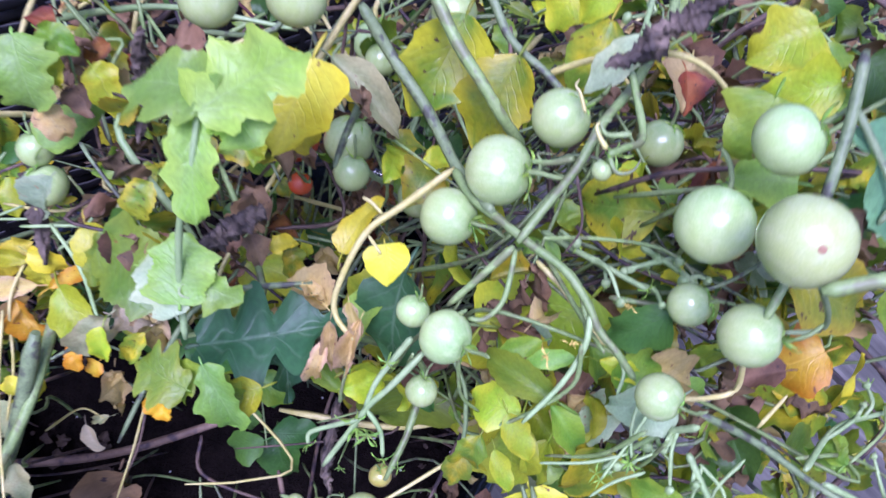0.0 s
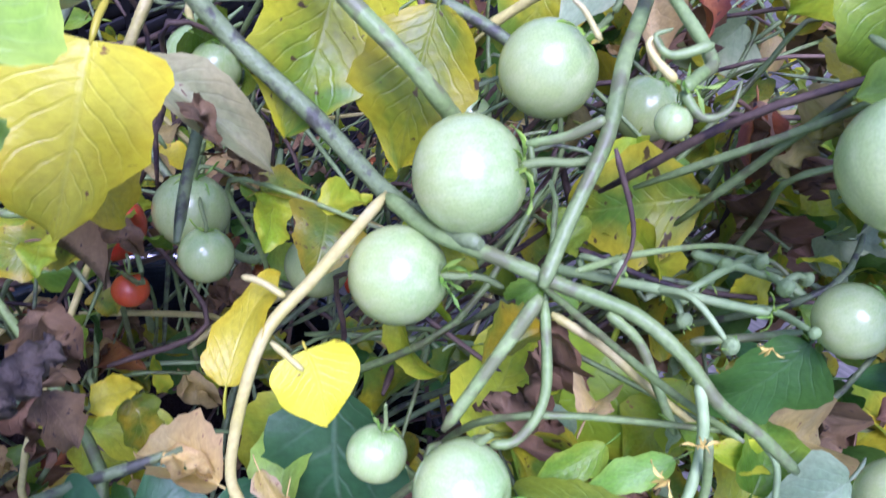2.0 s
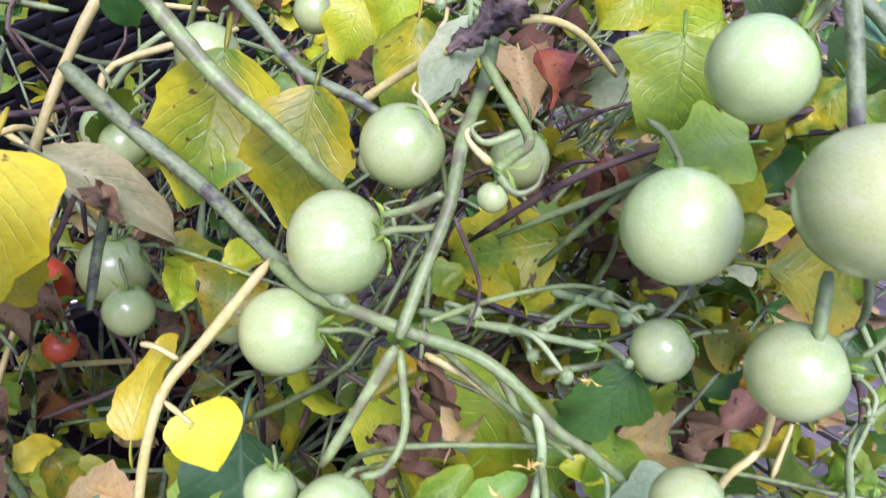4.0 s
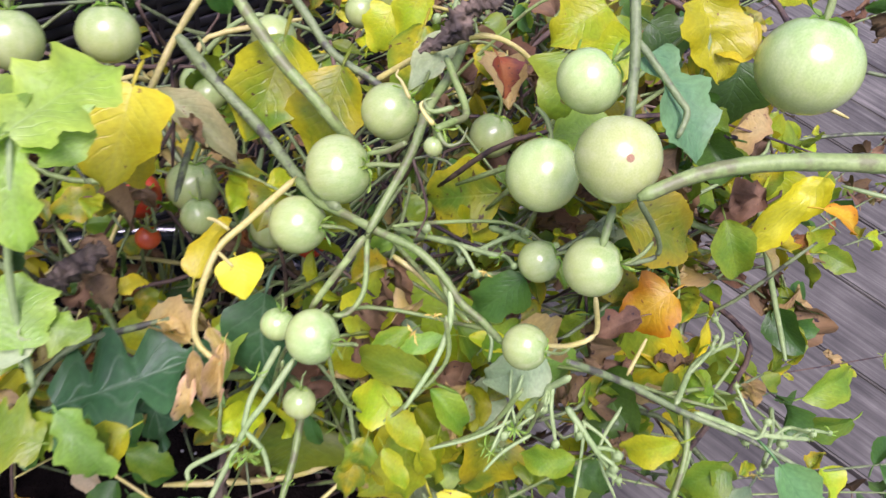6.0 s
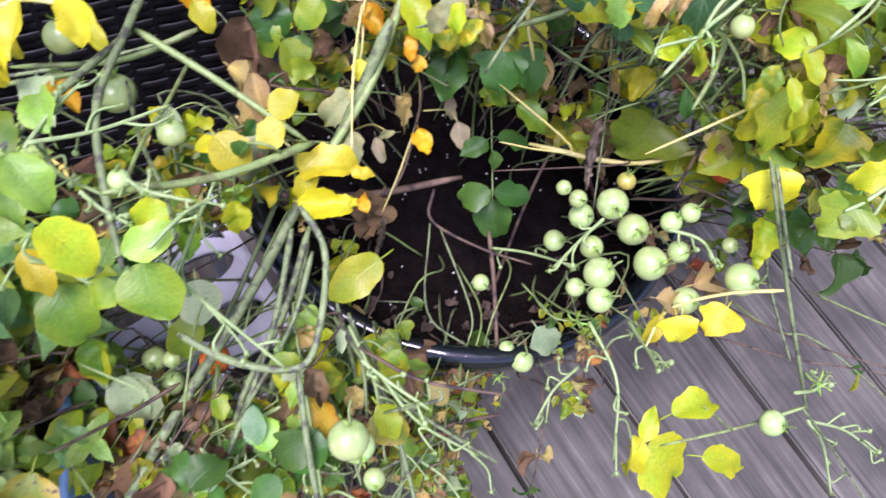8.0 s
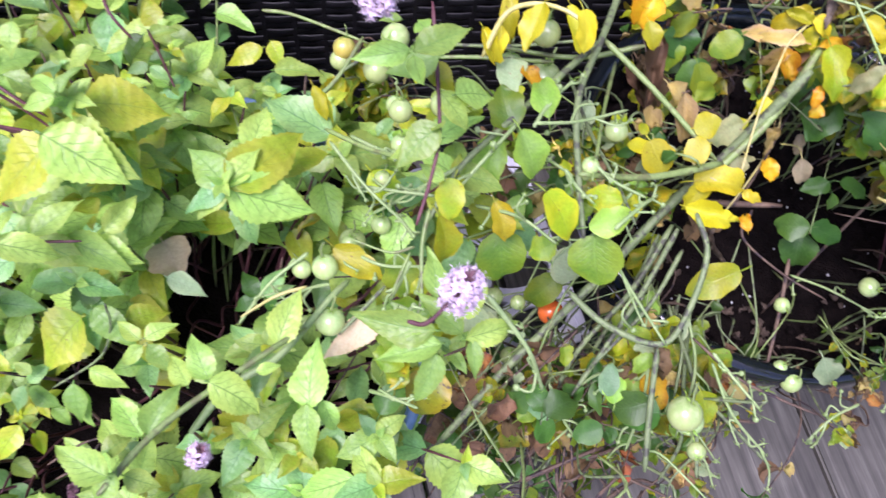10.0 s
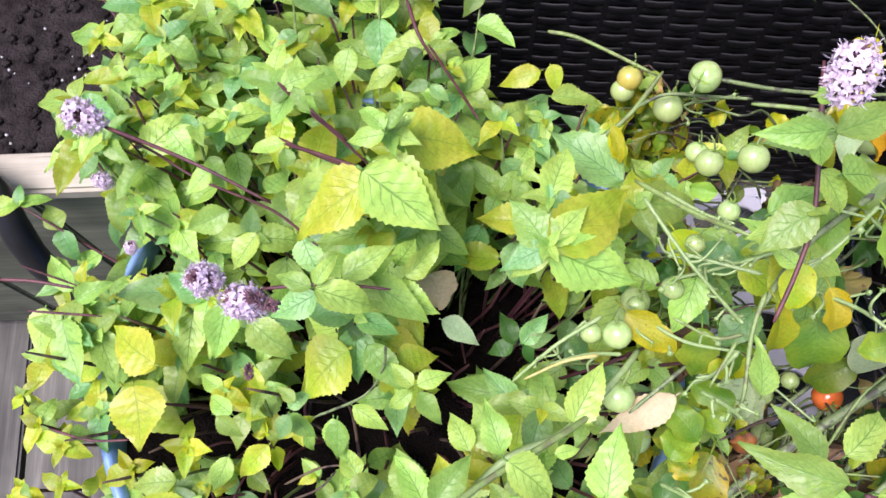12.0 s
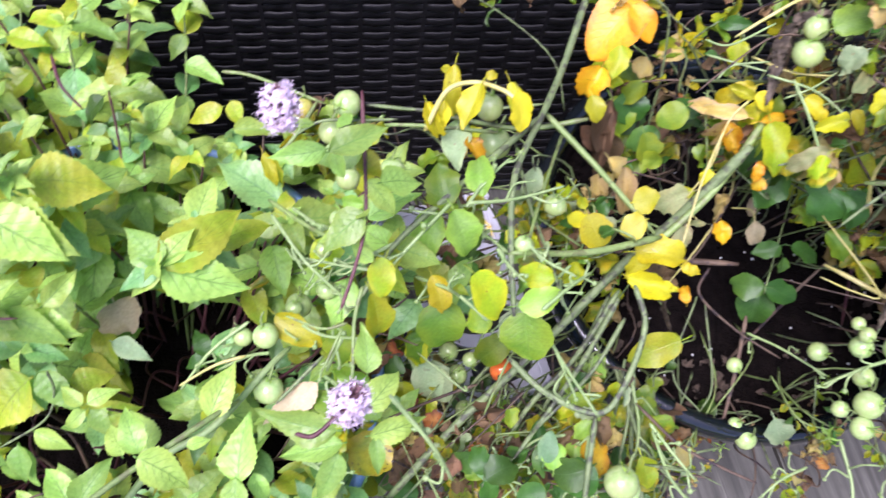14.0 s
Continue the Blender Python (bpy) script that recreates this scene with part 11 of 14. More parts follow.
spray(BACK_PLANT, (.269, -.025, .677), (.134, -.035, .535), YELLOWS, .027, 6)
spray(TOMATO_PLANT, (.069, -.028, .476), (.043, -.015, .360), BROWNS, .026, 7)
spray(LEANING_PLANT, (.376, .318, .493), (.193, .144, .391), DEEP, .019, 8)
spray(BACK_PLANT, (-.144, .063, .381), (-.050, .047, .360), SPOTTED, .026, 9)
spray(LEANING_PLANT, (.227, -.019, .716), (.139, .015, .653), SPOTTED, .024, 11)
spray(BACK_PLANT, (.251, .290, .314), (.114, .122, .360), DEEP, .017, 12)
spray(TOMATO_PLANT, (.083, -.053, .688), (.049, -.007, .577), SPOTTED, .018, 13)
spray(LEANING_PLANT, (.032, -.000, .483), (-.003, .005, .360), SPOTTED, .022, 14)
spray(BACK_PLANT, (.287, .287, .344), (.171, .133, .360), YELLOWS, .019, 15)
spray(TOMATO_PLANT, (-.085, -.122, .392), (-.066, -.058, .360), SPOTTED, .024, 16)
spray(LEANING_PLANT, (.552, .292, .355), (.286, .171, .360), DEEP, .025, 17)
spray(BACK_PLANT, (.039, .074, .588), (.001, .066, .490), YELLOWS, .023, 18)
spray(TOMATO_PLANT, (.233, -.051, .675), (.145, -.027, .551), SPOTTED, .024, 19)
spray(BACK_PLANT, (.483, .239, .311), (.250, .104, .360), DEEP, .017, 21)
spray(TOMATO_PLANT, (.337, .063, .574), (.182, .029, .496), TURNING, .024, 22)
spray(LEANING_PLANT, (-.306, -.052, .342), (-.145, -.044, .360), DEEP, .024, 23)
spray(BACK_PLANT, (.485, .163, .358), (.221, .055, .360), DEEP, .020, 24)
spray(TOMATO_PLANT, (.618, .223, .559), (.287, .111, .424), BROWNS, .022, 25)
spray(LEANING_PLANT, (.298, .017, .362), (.148, .004, .360), BROWNS, .018, 26)
spray(BACK_PLANT, (.159, -.073, .680), (.070, -.016, .595), DEEP, .016, 27)
spray(TOMATO_PLANT, (-.174, -.073, .437), (-.060, -.060, .360), MIXED, .022, 28)
spray(LEANING_PLANT, (.355, .004, .642), (.188, -.004, .522), MIXED, .016, 29)
spray(BACK_PLANT, (.009, .020, .639), (-.017, -.005, .556), SPOTTED, .021, 30)
spray(TOMATO_PLANT, (.031, .241, .395), (.020, .102, .360), SPOTTED, .020, 31)
spray(LEANING_PLANT, (.256, .328, .503), (.105, .157, .394), DEEP, .016, 32)
spray(BACK_PLANT, (.536, .188, .622), (.274, .076, .547), BROWNS, .017, 33)
spray(TOMATO_PLANT, (.093, .014, .501), (.018, .036, .399), YELLOWS, .026, 34)
spray(LEANING_PLANT, (.001, -.035, .557), (-.023, -.016, .490), MIXED, .022, 35)
spray(BACK_PLANT, (.057, .173, .356), (.050, .068, .360), SPOTTED, .019, 36)
spray(TOMATO_PLANT, (-.206, .083, .518), (-.126, .043, .435), MIXED, .019, 37)
spray(LEANING_PLANT, (.349, .089, .301), (.165, .060, .360), MIXED, .025, 38)
spray(BACK_PLANT, (.549, .189, .513), (.273, .069, .424), SPOTTED, .025, 39)
spray(TOMATO_PLANT, (.356, .095, .374), (.165, .072, .360), MIXED, .023, 40)
spray(LEANING_PLANT, (-.055, -.019, .566), (-.032, .002, .422), MIXED, .020, 41)
spray(BACK_PLANT, (.575, .207, .510), (.272, .103, .417), SPOTTED, .026, 42)
spray(TOMATO_PLANT, (-.228, -.246, .339), (-.128, -.141, .360), SPOTTED, .024, 43)
spray(LEANING_PLANT, (.097, -.022, .501), (.028, .006, .389), DEEP, .021, 44)
spray(BACK_PLANT, (.351, .025, .493), (.204, .005, .397), DEEP, .017, 45)
spray(TOMATO_PLANT, (.029, .206, .326), (.018, .097, .360), MIXED, .022, 46)
spray(LEANING_PLANT, (.604, .271, .558), (.322, .137, .479), DEEP, .025, 47)
spray(BACK_PLANT, (.272, -.035, .528), (.121, -.039, .457), SPOTTED, .026, 48)
spray(TOMATO_PLANT, (.086, .026, .419), (.068, .014, .360), SPOTTED, .023, 49)
spray(LEANING_PLANT, (-.136, .033, .431), (-.044, -.001, .360), YELLOWS, .018, 50)
spray(BACK_PLANT, (.279, .037, .329), (.145, -.001, .360), DEEP, .018, 51)
spray(TOMATO_PLANT, (.362, .048, .373), (.207, .011, .360), SPOTTED, .020, 52)
spray(LEANING_PLANT, (.350, .268, .382), (.152, .133, .360), SPOTTED, .020, 53)
spray(BACK_PLANT, (.315, .339, .458), (.162, .176, .360), MIXED, .015, 54)
spray(TOMATO_PLANT, (.446, .192, .422), (.197, .071, .360), MIXED, .025, 55)
spray(LEANING_PLANT, (-.008, -.243, .314), (-.013, -.146, .360), DEEP, .024, 56)
spray(BACK_PLANT, (.374, .082, .685), (.209, .026, .573), SPOTTED, .027, 57)
spray(TOMATO_PLANT, (.474, .207, .605), (.250, .126, .465), DEEP, .021, 58)
spray(LEANING_PLANT, (-.092, -.169, .368), (-.024, -.083, .360), YELLOWS, .021, 59)
spray(BACK_PLANT, (.197, .092, .507), (.122, .032, .421), SPOTTED, .016, 60)
spray(TOMATO_PLANT, (.230, .203, .366), (.144, .095, .360), MIXED, .026, 61)
spray(LEANING_PLANT, (.424, .073, .436), (.240, .028, .371), DEEP, .015, 62)
spray(BACK_PLANT, (.252, -.124, .583), (.114, -.034, .454), YELLOWS, .020, 63)
spray(TOMATO_PLANT, (.053, -.056, .503), (.044, -.020, .418), TURNING, .018, 64)
spray(LEANING_PLANT, (.141, .301, .355), (.096, .173, .360), MIXED, .022, 65)
spray(BACK_PLANT, (-.192, -.280, .450), (-.096, -.136, .360), MIXED, .019, 66)
spray(TOMATO_PLANT, (.340, -.063, .685), (.143, -.003, .600), SPOTTED, .025, 67)
spray(LEANING_PLANT, (.049, .141, .562), (.029, .053, .457), SPOTTED, .022, 68)
spray(BACK_PLANT, (.276, .164, .325), (.162, .100, .360), MIXED, .025, 69)
spray(LEANING_PLANT, (-.123, .033, .395), (-.048, .035, .360), MIXED, .023, 71)
spray(BACK_PLANT, (.312, .103, .589), (.138, .065, .516), SPOTTED, .026, 72)
spray(TOMATO_PLANT, (.600, .272, .477), (.276, .161, .365), SPOTTED, .026, 73)
spray(LEANING_PLANT, (.215, .201, .498), (.119, .094, .407), SPOTTED, .022, 74)
spray(BACK_PLANT, (.075, .255, .355), (.067, .143, .360), BROWNS, .018, 75)
spray(TOMATO_PLANT, (.466, .309, .500), (.245, .176, .360), SPOTTED, .025, 76)
spray(LEANING_PLANT, (.345, -.185, .469), (.156, -.118, .385), SPOTTED, .020, 77)
spray(BACK_PLANT, (.265, .257, .481), (.122, .148, .360), BROWNS, .019, 78)
spray(TOMATO_PLANT, (.424, .307, .349), (.219, .175, .360), MIXED, .026, 79)
spray(LEANING_PLANT, (.031, .198, .405), (.016, .076, .360), DEEP, .016, 80)
spray(BACK_PLANT, (.434, .138, .414), (.196, .080, .360), MIXED, .022, 81)
spray(TOMATO_PLANT, (.331, -.074, .500), (.157, -.037, .360), DEEP, .021, 82)
spray(LEANING_PLANT, (.063, .196, .486), (.050, .124, .360), SPOTTED, .022, 83)
spray(BACK_PLANT, (.436, .283, .533), (.230, .115, .415), MIXED, .025, 84)
spray(TOMATO_PLANT, (.143, -.140, .572), (.100, -.078, .480), MIXED, .026, 85)
spray(LEANING_PLANT, (.283, .201, .316), (.165, .089, .360), SPOTTED, .024, 86)
spray(BACK_PLANT, (.115, .107, .505), (.055, .065, .435), DEEP, .021, 87)
spray(TOMATO_PLANT, (.582, .222, .534), (.308, .134, .423), SPOTTED, .018, 88)
spray(LEANING_PLANT, (.594, .298, .419), (.289, .159, .360), BROWNS, .021, 89)
spray(BACK_PLANT, (.536, .167, .351), (.262, .102, .360), SPOTTED, .024, 90)
spray(TOMATO_PLANT, (-.067, -.012, .529), (-.058, .003, .420), MIXED, .020, 91)
spray(LEANING_PLANT, (.029, .221, .528), (.044, .125, .460), YELLOWS, .019, 92)
spray(BACK_PLANT, (.238, .280, .339), (.122, .138, .360), DEEP, .016, 93)
spray(TOMATO_PLANT, (.368, -.202, .499), (.156, -.088, .402), SPOTTED, .019, 94)
spray(LEANING_PLANT, (-.269, -.070, .339), (-.152, -.035, .360), SPOTTED, .017, 95)
spray(BACK_PLANT, (.483, .061, .528), (.242, .060, .408), DEEP, .021, 96)
spray(TOMATO_PLANT, (.247, .195, .467), (.142, .110, .382), DEEP, .026, 97)
spray(LEANING_PLANT, (-.266, -.043, .381), (-.148, .004, .360), SPOTTED, .021, 98)
spray(BACK_PLANT, (-.084, .120, .406), (-.069, .041, .360), YELLOWS, .017, 99)
far_spray(TOMATO_PLANT, (.238, -.111, .503), (.104, -.051, .360), DEEP, .027, 100)
far_spray(LEANING_PLANT, (.014, -.226, .319), (.004, -.086, .360), YELLOWS, .018, 101)
far_spray(BACK_PLANT, (-.326, -.108, .374), (-.152, -.055, .360), MIXED, .021, 102)
far_spray(TOMATO_PLANT, (-.215, -.231, .423), (-.093, -.107, .360), DEEP, .016, 103)
far_spray(LEANING_PLANT, (.450, .154, .489), (.230, .073, .360), SPOTTED, .023, 104)
far_spray(BACK_PLANT, (.327, .093, .547), (.169, .030, .478), YELLOWS, .023, 105)
far_spray(TOMATO_PLANT, (.155, -.109, .567), (.053, -.037, .497), SPOTTED, .020, 106)
far_spray(LEANING_PLANT, (-.116, .128, .414), (-.048, .035, .360), DEEP, .017, 107)
far_spray(BACK_PLANT, (.125, .097, .638), (.072, .020, .491), DEEP, .016, 108)
far_spray(TOMATO_PLANT, (.223, .166, .461), (.115, .058, .360), YELLOWS, .017, 109)
far_spray(LEANING_PLANT, (.146, -.032, .626), (.074, -.042, .522), FRESH, .025, 110)
far_spray(BACK_PLANT, (.572, .324, .439), (.314, .146, .360), BROWNS, .018, 111)
far_spray(TOMATO_PLANT, (.381, .328, .529), (.211, .179, .385), DEEP, .024, 112)
far_spray(LEANING_PLANT, (.184, .198, .442), (.085, .109, .376), SPOTTED, .022, 113)
far_spray(BACK_PLANT, (.470, .274, .400), (.226, .114, .360), SPOTTED, .018, 114)
far_spray(TOMATO_PLANT, (.331, -.162, .613), (.136, -.066, .461), MIXED, .020, 115)
far_spray(LEANING_PLANT, (.248, .121, .508), (.145, .051, .360), DEEP, .016, 116)
far_spray(BACK_PLANT, (-.163, -.262, .368), (-.061, -.136, .360), DEEP, .017, 117)
far_spray(TOMATO_PLANT, (.090, .077, .556), (.066, .063, .416), DEEP, .023, 118)
far_spray(LEANING_PLANT, (.071, .073, .481), (.021, .026, .360), BROWNS, .022, 119)
far_spray(BACK_PLANT, (-.226, -.157, .502), (-.089, -.068, .411), DEEP, .021, 120)
far_spray(TOMATO_PLANT, (.498, .133, .533), (.270, .039, .452), SPOTTED, .020, 121)
far_spray(LEANING_PLANT, (.212, -.104, .529), (.127, -.034, .418), DEEP, .026, 122)
far_spray(BACK_PLANT, (.449, .122, .340), (.205, .045, .360), SPOTTED, .027, 123)
far_spray(TOMATO_PLANT, (-.261, -.138, .417), (-.153, -.072, .360), SPOTTED, .026, 124)
far_spray(LEANING_PLANT, (.410, .148, .462), (.206, .068, .360), SPOTTED, .020, 125)
far_spray(BACK_PLANT, (-.135, .071, .314), (-.070, .040, .360), MIXED, .018, 126)
far_spray(TOMATO_PLANT, (.513, .103, .478), (.233, .034, .415), SPOTTED, .020, 127)
far_spray(LEANING_PLANT, (.478, .116, .371), (.240, .036, .360), SPOTTED, .024, 128)
far_spray(BACK_PLANT, (.112, .055, .549), (.032, .035, .479), MIXED, .017, 129)
far_spray(TOMATO_PLANT, (-.304, -.067, .317), (-.175, -.033, .360), MIXED, .019, 130)
far_spray(LEANING_PLANT, (.290, .132, .525), (.161, .072, .365), DEEP, .026, 131)
far_spray(BACK_PLANT, (.097, .062, .713), (.065, .053, .650), MIXED, .019, 132)
far_spray(TOMATO_PLANT, (-.045, -.185, .414), (-.012, -.079, .360), DEEP, .024, 133)
far_spray(LEANING_PLANT, (.027, -.172, .336), (.030, -.066, .360), MIXED, .024, 134)
far_spray(BACK_PLANT, (.166, .260, .434), (.078, .113, .361), MIXED, .024, 135)
far_spray(TOMATO_PLANT, (.428, .209, .454), (.199, .105, .360), SPOTTED, .023, 136)
far_spray(LEANING_PLANT, (.145, .016, .494), (.053, .014, .383), DEEP, .026, 137)
far_spray(BACK_PLANT, (.181, .136, .603), (.061, .088, .476), SPOTTED, .025, 138)
far_spray(TOMATO_PLANT, (.552, .202, .411), (.301, .099, .360), MIXED, .022, 139)
far_spray(LEANING_PLANT, (.232, .342, .322), (.108, .169, .360), BROWNS, .017, 140)
far_spray(BACK_PLANT, (-.159, .129, .346), (-.081, .046, .360), DEEP, .015, 141)
far_spray(TOMATO_PLANT, (.208, .304, .509), (.095, .154, .440), YELLOWS, .022, 142)
far_spray(LEANING_PLANT, (-.011, .202, .506), (-.020, .105, .420), DEEP, .019, 143)
far_spray(BACK_PLANT, (-.021, .048, .527), (-.008, .035, .390), YELLOWS, .017, 144)
far_spray(TOMATO_PLANT, (.475, .224, .382), (.266, .138, .360), SPOTTED, .020, 145)
far_spray(LEANING_PLANT, (.398, .241, .399), (.212, .102, .360), DEEP, .018, 146)
far_spray(BACK_PLANT, (.262, .207, .407), (.102, .124, .360), MIXED, .022, 147)
far_spray(TOMATO_PLANT, (.461, .002, .342), (.254, -.017, .360), MIXED, .027, 148)
far_spray(LEANING_PLANT, (.298, .286, .471), (.120, .172, .408), YELLOWS, .016, 149)
far_spray(BACK_PLANT, (.499, .222, .369), (.274, .111, .360), DEEP, .020, 150)
far_spray(TOMATO_PLANT, (.085, .260, .420), (.050, .138, .360), BROWNS, .020, 151)
far_spray(LEANING_PLANT, (.098, .248, .317), (.048, .150, .360), MIXED, .020, 152)
far_spray(BACK_PLANT, (.176, .164, .604), (.081, .106, .534), MIXED, .016, 153)
far_spray(TOMATO_PLANT, (.593, .283, .358), (.288, .170, .360), YELLOWS, .023, 154)
far_spray(LEANING_PLANT, (.067, .002, .690), (.007, -.013, .624), SPOTTED, .025, 155)
far_spray(BACK_PLANT, (-.091, .149, .486), (-.033, .052, .404), MIXED, .015, 156)
far_spray(TOMATO_PLANT, (.521, .247, .518), (.237, .116, .423), SPOTTED, .026, 157)
far_spray(LEANING_PLANT, (.145, .173, .463), (.087, .108, .360), DEEP, .022, 158)
far_spray(BACK_PLANT, (-.073, .158, .566), (-.054, .101, .449), DEEP, .016, 159)
far_spray(TOMATO_PLANT, (.606, -.036, .406), (.295, -.005, .360), MIXED, .020, 160)
far_spray(LEANING_PLANT, (.497, .292, .530), (.278, .174, .459), SPOTTED, .018, 161)
far_spray(BACK_PLANT, (.240, .010, .411), (.102, .034, .360), YELLOWS, .023, 162)
far_spray(TOMATO_PLANT, (-.026, -.228, .368), (.007, -.123, .360), DEEP, .026, 163)
far_spray(LEANING_PLANT, (.177, .179, .400), (.063, .060, .360), DEEP, .020, 164)
far_spray(BACK_PLANT, (.123, .204, .321), (.060, .106, .360), MIXED, .020, 165)
far_spray(TOMATO_PLANT, (.197, .258, .420), (.116, .141, .360), SPOTTED, .017, 166)
far_spray(LEANING_PLANT, (.456, .333, .301), (.244, .138, .360), BROWNS, .027, 167)
far_spray(BACK_PLANT, (.307, -.019, .486), (.136, .011, .422), BROWNS, .017, 168)
far_spray(TOMATO_PLANT, (-.274, -.226, .309), (-.152, -.124, .360), MIXED, .021, 169)
far_spray(LEANING_PLANT, (.384, -.036, .442), (.206, -.010, .360), YELLOWS, .016, 170)
far_spray(BACK_PLANT, (-.242, -.197, .406), (-.093, -.079, .360), DEEP, .016, 171)
far_spray(TOMATO_PLANT, (.044, .087, .689), (.037, .047, .595), DEEP, .026, 172)
far_spray(LEANING_PLANT, (.086, .114, .562), (.073, .082, .475), MIXED, .022, 173)
far_spray(BACK_PLANT, (.316, .345, .407), (.149, .158, .360), BROWNS, .018, 174)
far_spray(TOMATO_PLANT, (.472, .033, .603), (.263, .008, .449), BROWNS, .016, 175)
far_spray(LEANING_PLANT, (.232, .077, .504), (.121, .065, .360), SPOTTED, .017, 176)
far_spray(BACK_PLANT, (.369, .340, .464), (.195, .173, .400), MIXED, .020, 177)
far_spray(TOMATO_PLANT, (-.236, -.032, .600), (-.121, -.042, .527), MIXED, .016, 178)
far_spray(LEANING_PLANT, (.280, .050, .419), (.138, .008, .360), YELLOWS, .015, 179)
far_spray(BACK_PLANT, (-.051, .162, .545), (-.005, .101, .465), DEEP, .017, 180)
far_spray(TOMATO_PLANT, (.015, .178, .634), (.029, .106, .504), MIXED, .025, 181)
far_spray(LEANING_PLANT, (.550, .336, .314), (.285, .144, .360), YELLOWS, .021, 182)
far_spray(BACK_PLANT, (.077, .224, .497), (.015, .118, .420), BROWNS, .027, 183)
far_spray(TOMATO_PLANT, (.226, .038, .325), (.086, .042, .360), YELLOWS, .021, 184)
far_spray(LEANING_PLANT, (-.086, -.204, .369), (-.066, -.076, .360), YELLOWS, .025, 185)
far_spray(BACK_PLANT, (-.340, -.134, .359), (-.172, -.069, .360), YELLOWS, .025, 186)
far_spray(TOMATO_PLANT, (.092, .281, .360), (.032, .126, .360), YELLOWS, .017, 187)
far_spray(LEANING_PLANT, (.350, .089, .621), (.160, .049, .504), SPOTTED, .019, 188)
far_spray(BACK_PLANT, (.419, .042, .603), (.234, .016, .448), SPOTTED, .018, 189)
far_spray(TOMATO_PLANT, (.047, .020, .540), (.001, -.011, .406), TURNING, .024, 190)
far_spray(LEANING_PLANT, (.200, -.114, .501), (.093, -.037, .365), YELLOWS, .022, 191)
far_spray(BACK_PLANT, (.218, .130, .555), (.100, .066, .407), SPOTTED, .025, 192)
far_spray(TOMATO_PLANT, (.375, .162, .547), (.196, .072, .435), YELLOWS, .022, 193)
far_spray(LEANING_PLANT, (.485, .035, .543), (.235, .040, .440), DEEP, .023, 194)
far_spray(BACK_PLANT, (.246, .135, .438), (.099, .072, .360), SPOTTED, .025, 195)
far_spray(TOMATO_PLANT, (-.181, .053, .557), (-.093, .052, .403), YELLOWS, .026, 196)
far_spray(LEANING_PLANT, (-.321, -.170, .312), (-.180, -.084, .360), MIXED, .022, 197)
far_spray(BACK_PLANT, (.190, .098, .669), (.109, .061, .531), MIXED, .024, 198)
far_spray(TOMATO_PLANT, (.271, .233, .362), (.133, .089, .360), YELLOWS, .020, 199)
far_spray(LEANING_PLANT, (-.139, -.005, .457), (-.054, -.031, .360), MIXED, .018, 200)
far_spray(BACK_PLANT, (.205, -.066, .410), (.094, -.016, .360), DEEP, .021, 201)
far_spray(TOMATO_PLANT, (-.024, .218, .480), (-.021, .127, .360), MIXED, .023, 202)
far_spray(LEANING_PLANT, (.555, .260, .561), (.262, .110, .406), MIXED, .015, 203)
far_spray(BACK_PLANT, (-.143, -.297, .329), (-.094, -.125, .360), BROWNS, .025, 204)
far_spray(TOMATO_PLANT, (.134, .128, .409), (.055, .058, .360), DEEP, .018, 205)
far_spray(LEANING_PLANT, (.340, .022, .682), (.176, .001, .591), DEEP, .021, 206)
far_spray(BACK_PLANT, (.139, -.134, .490), (.059, -.062, .360), BROWNS, .018, 207)
far_spray(TOMATO_PLANT, (.298, .070, .549), (.176, .032, .461), SPOTTED, .023, 208)
far_spray(LEANING_PLANT, (.430, -.012, .606), (.198, -.008, .473), BROWNS, .018, 209)
far_spray(BACK_PLANT, (.157, .104, .409), (.103, .024, .360), YELLOWS, .021, 210)
far_spray(TOMATO_PLANT, (-.320, .064, .474), (-.178, .040, .399), DEEP, .022, 211)
far_spray(LEANING_PLANT, (.382, .044, .428), (.176, .001, .360), MIXED, .026, 212)
far_spray(BACK_PLANT, (.233, -.016, .338), (.087, -.028, .360), DEEP, .017, 213)
far_spray(TOMATO_PLANT, (-.225, -.254, .370), (-.097, -.103, .360), BROWNS, .017, 214)
far_spray(LEANING_PLANT, (.403, -.192, .363), (.229, -.082, .360), MIXED, .021, 215)
far_spray(BACK_PLANT, (.226, .062, .697), (.130, .007, .547), BROWNS, .024, 216)
far_spray(TOMATO_PLANT, (.423, -.043, .621), (.201, -.009, .521), SPOTTED, .021, 217)
far_spray(LEANING_PLANT, (.512, .114, .646), (.255, .048, .570), MIXED, .019, 218)
far_spray(BACK_PLANT, (.139, .196, .413), (.079, .101, .360), SPOTTED, .025, 219)
far_spray(TOMATO_PLANT, (.285, .219, .382), (.165, .107, .360), SPOTTED, .017, 220)
far_spray(LEANING_PLANT, (.511, .306, .491), (.269, .176, .392), DEEP, .026, 221)
far_spray(BACK_PLANT, (.499, .131, .469), (.221, .072, .360), DEEP, .016, 222)
far_spray(TOMATO_PLANT, (.486, .120, .316), (.220, .077, .360), SPOTTED, .015, 223)
far_spray(LEANING_PLANT, (.492, .025, .567), (.261, .040, .462), SPOTTED, .022, 224)
far_spray(BACK_PLANT, (-.150, -.233, .319), (-.060, -.118, .360), MIXED, .023, 225)
far_spray(TOMATO_PLANT, (-.304, -.240, .514), (-.137, -.141, .404), MIXED, .018, 226)
far_spray(LEANING_PLANT, (.447, .141, .375), (.241, .055, .360), DEEP, .019, 227)
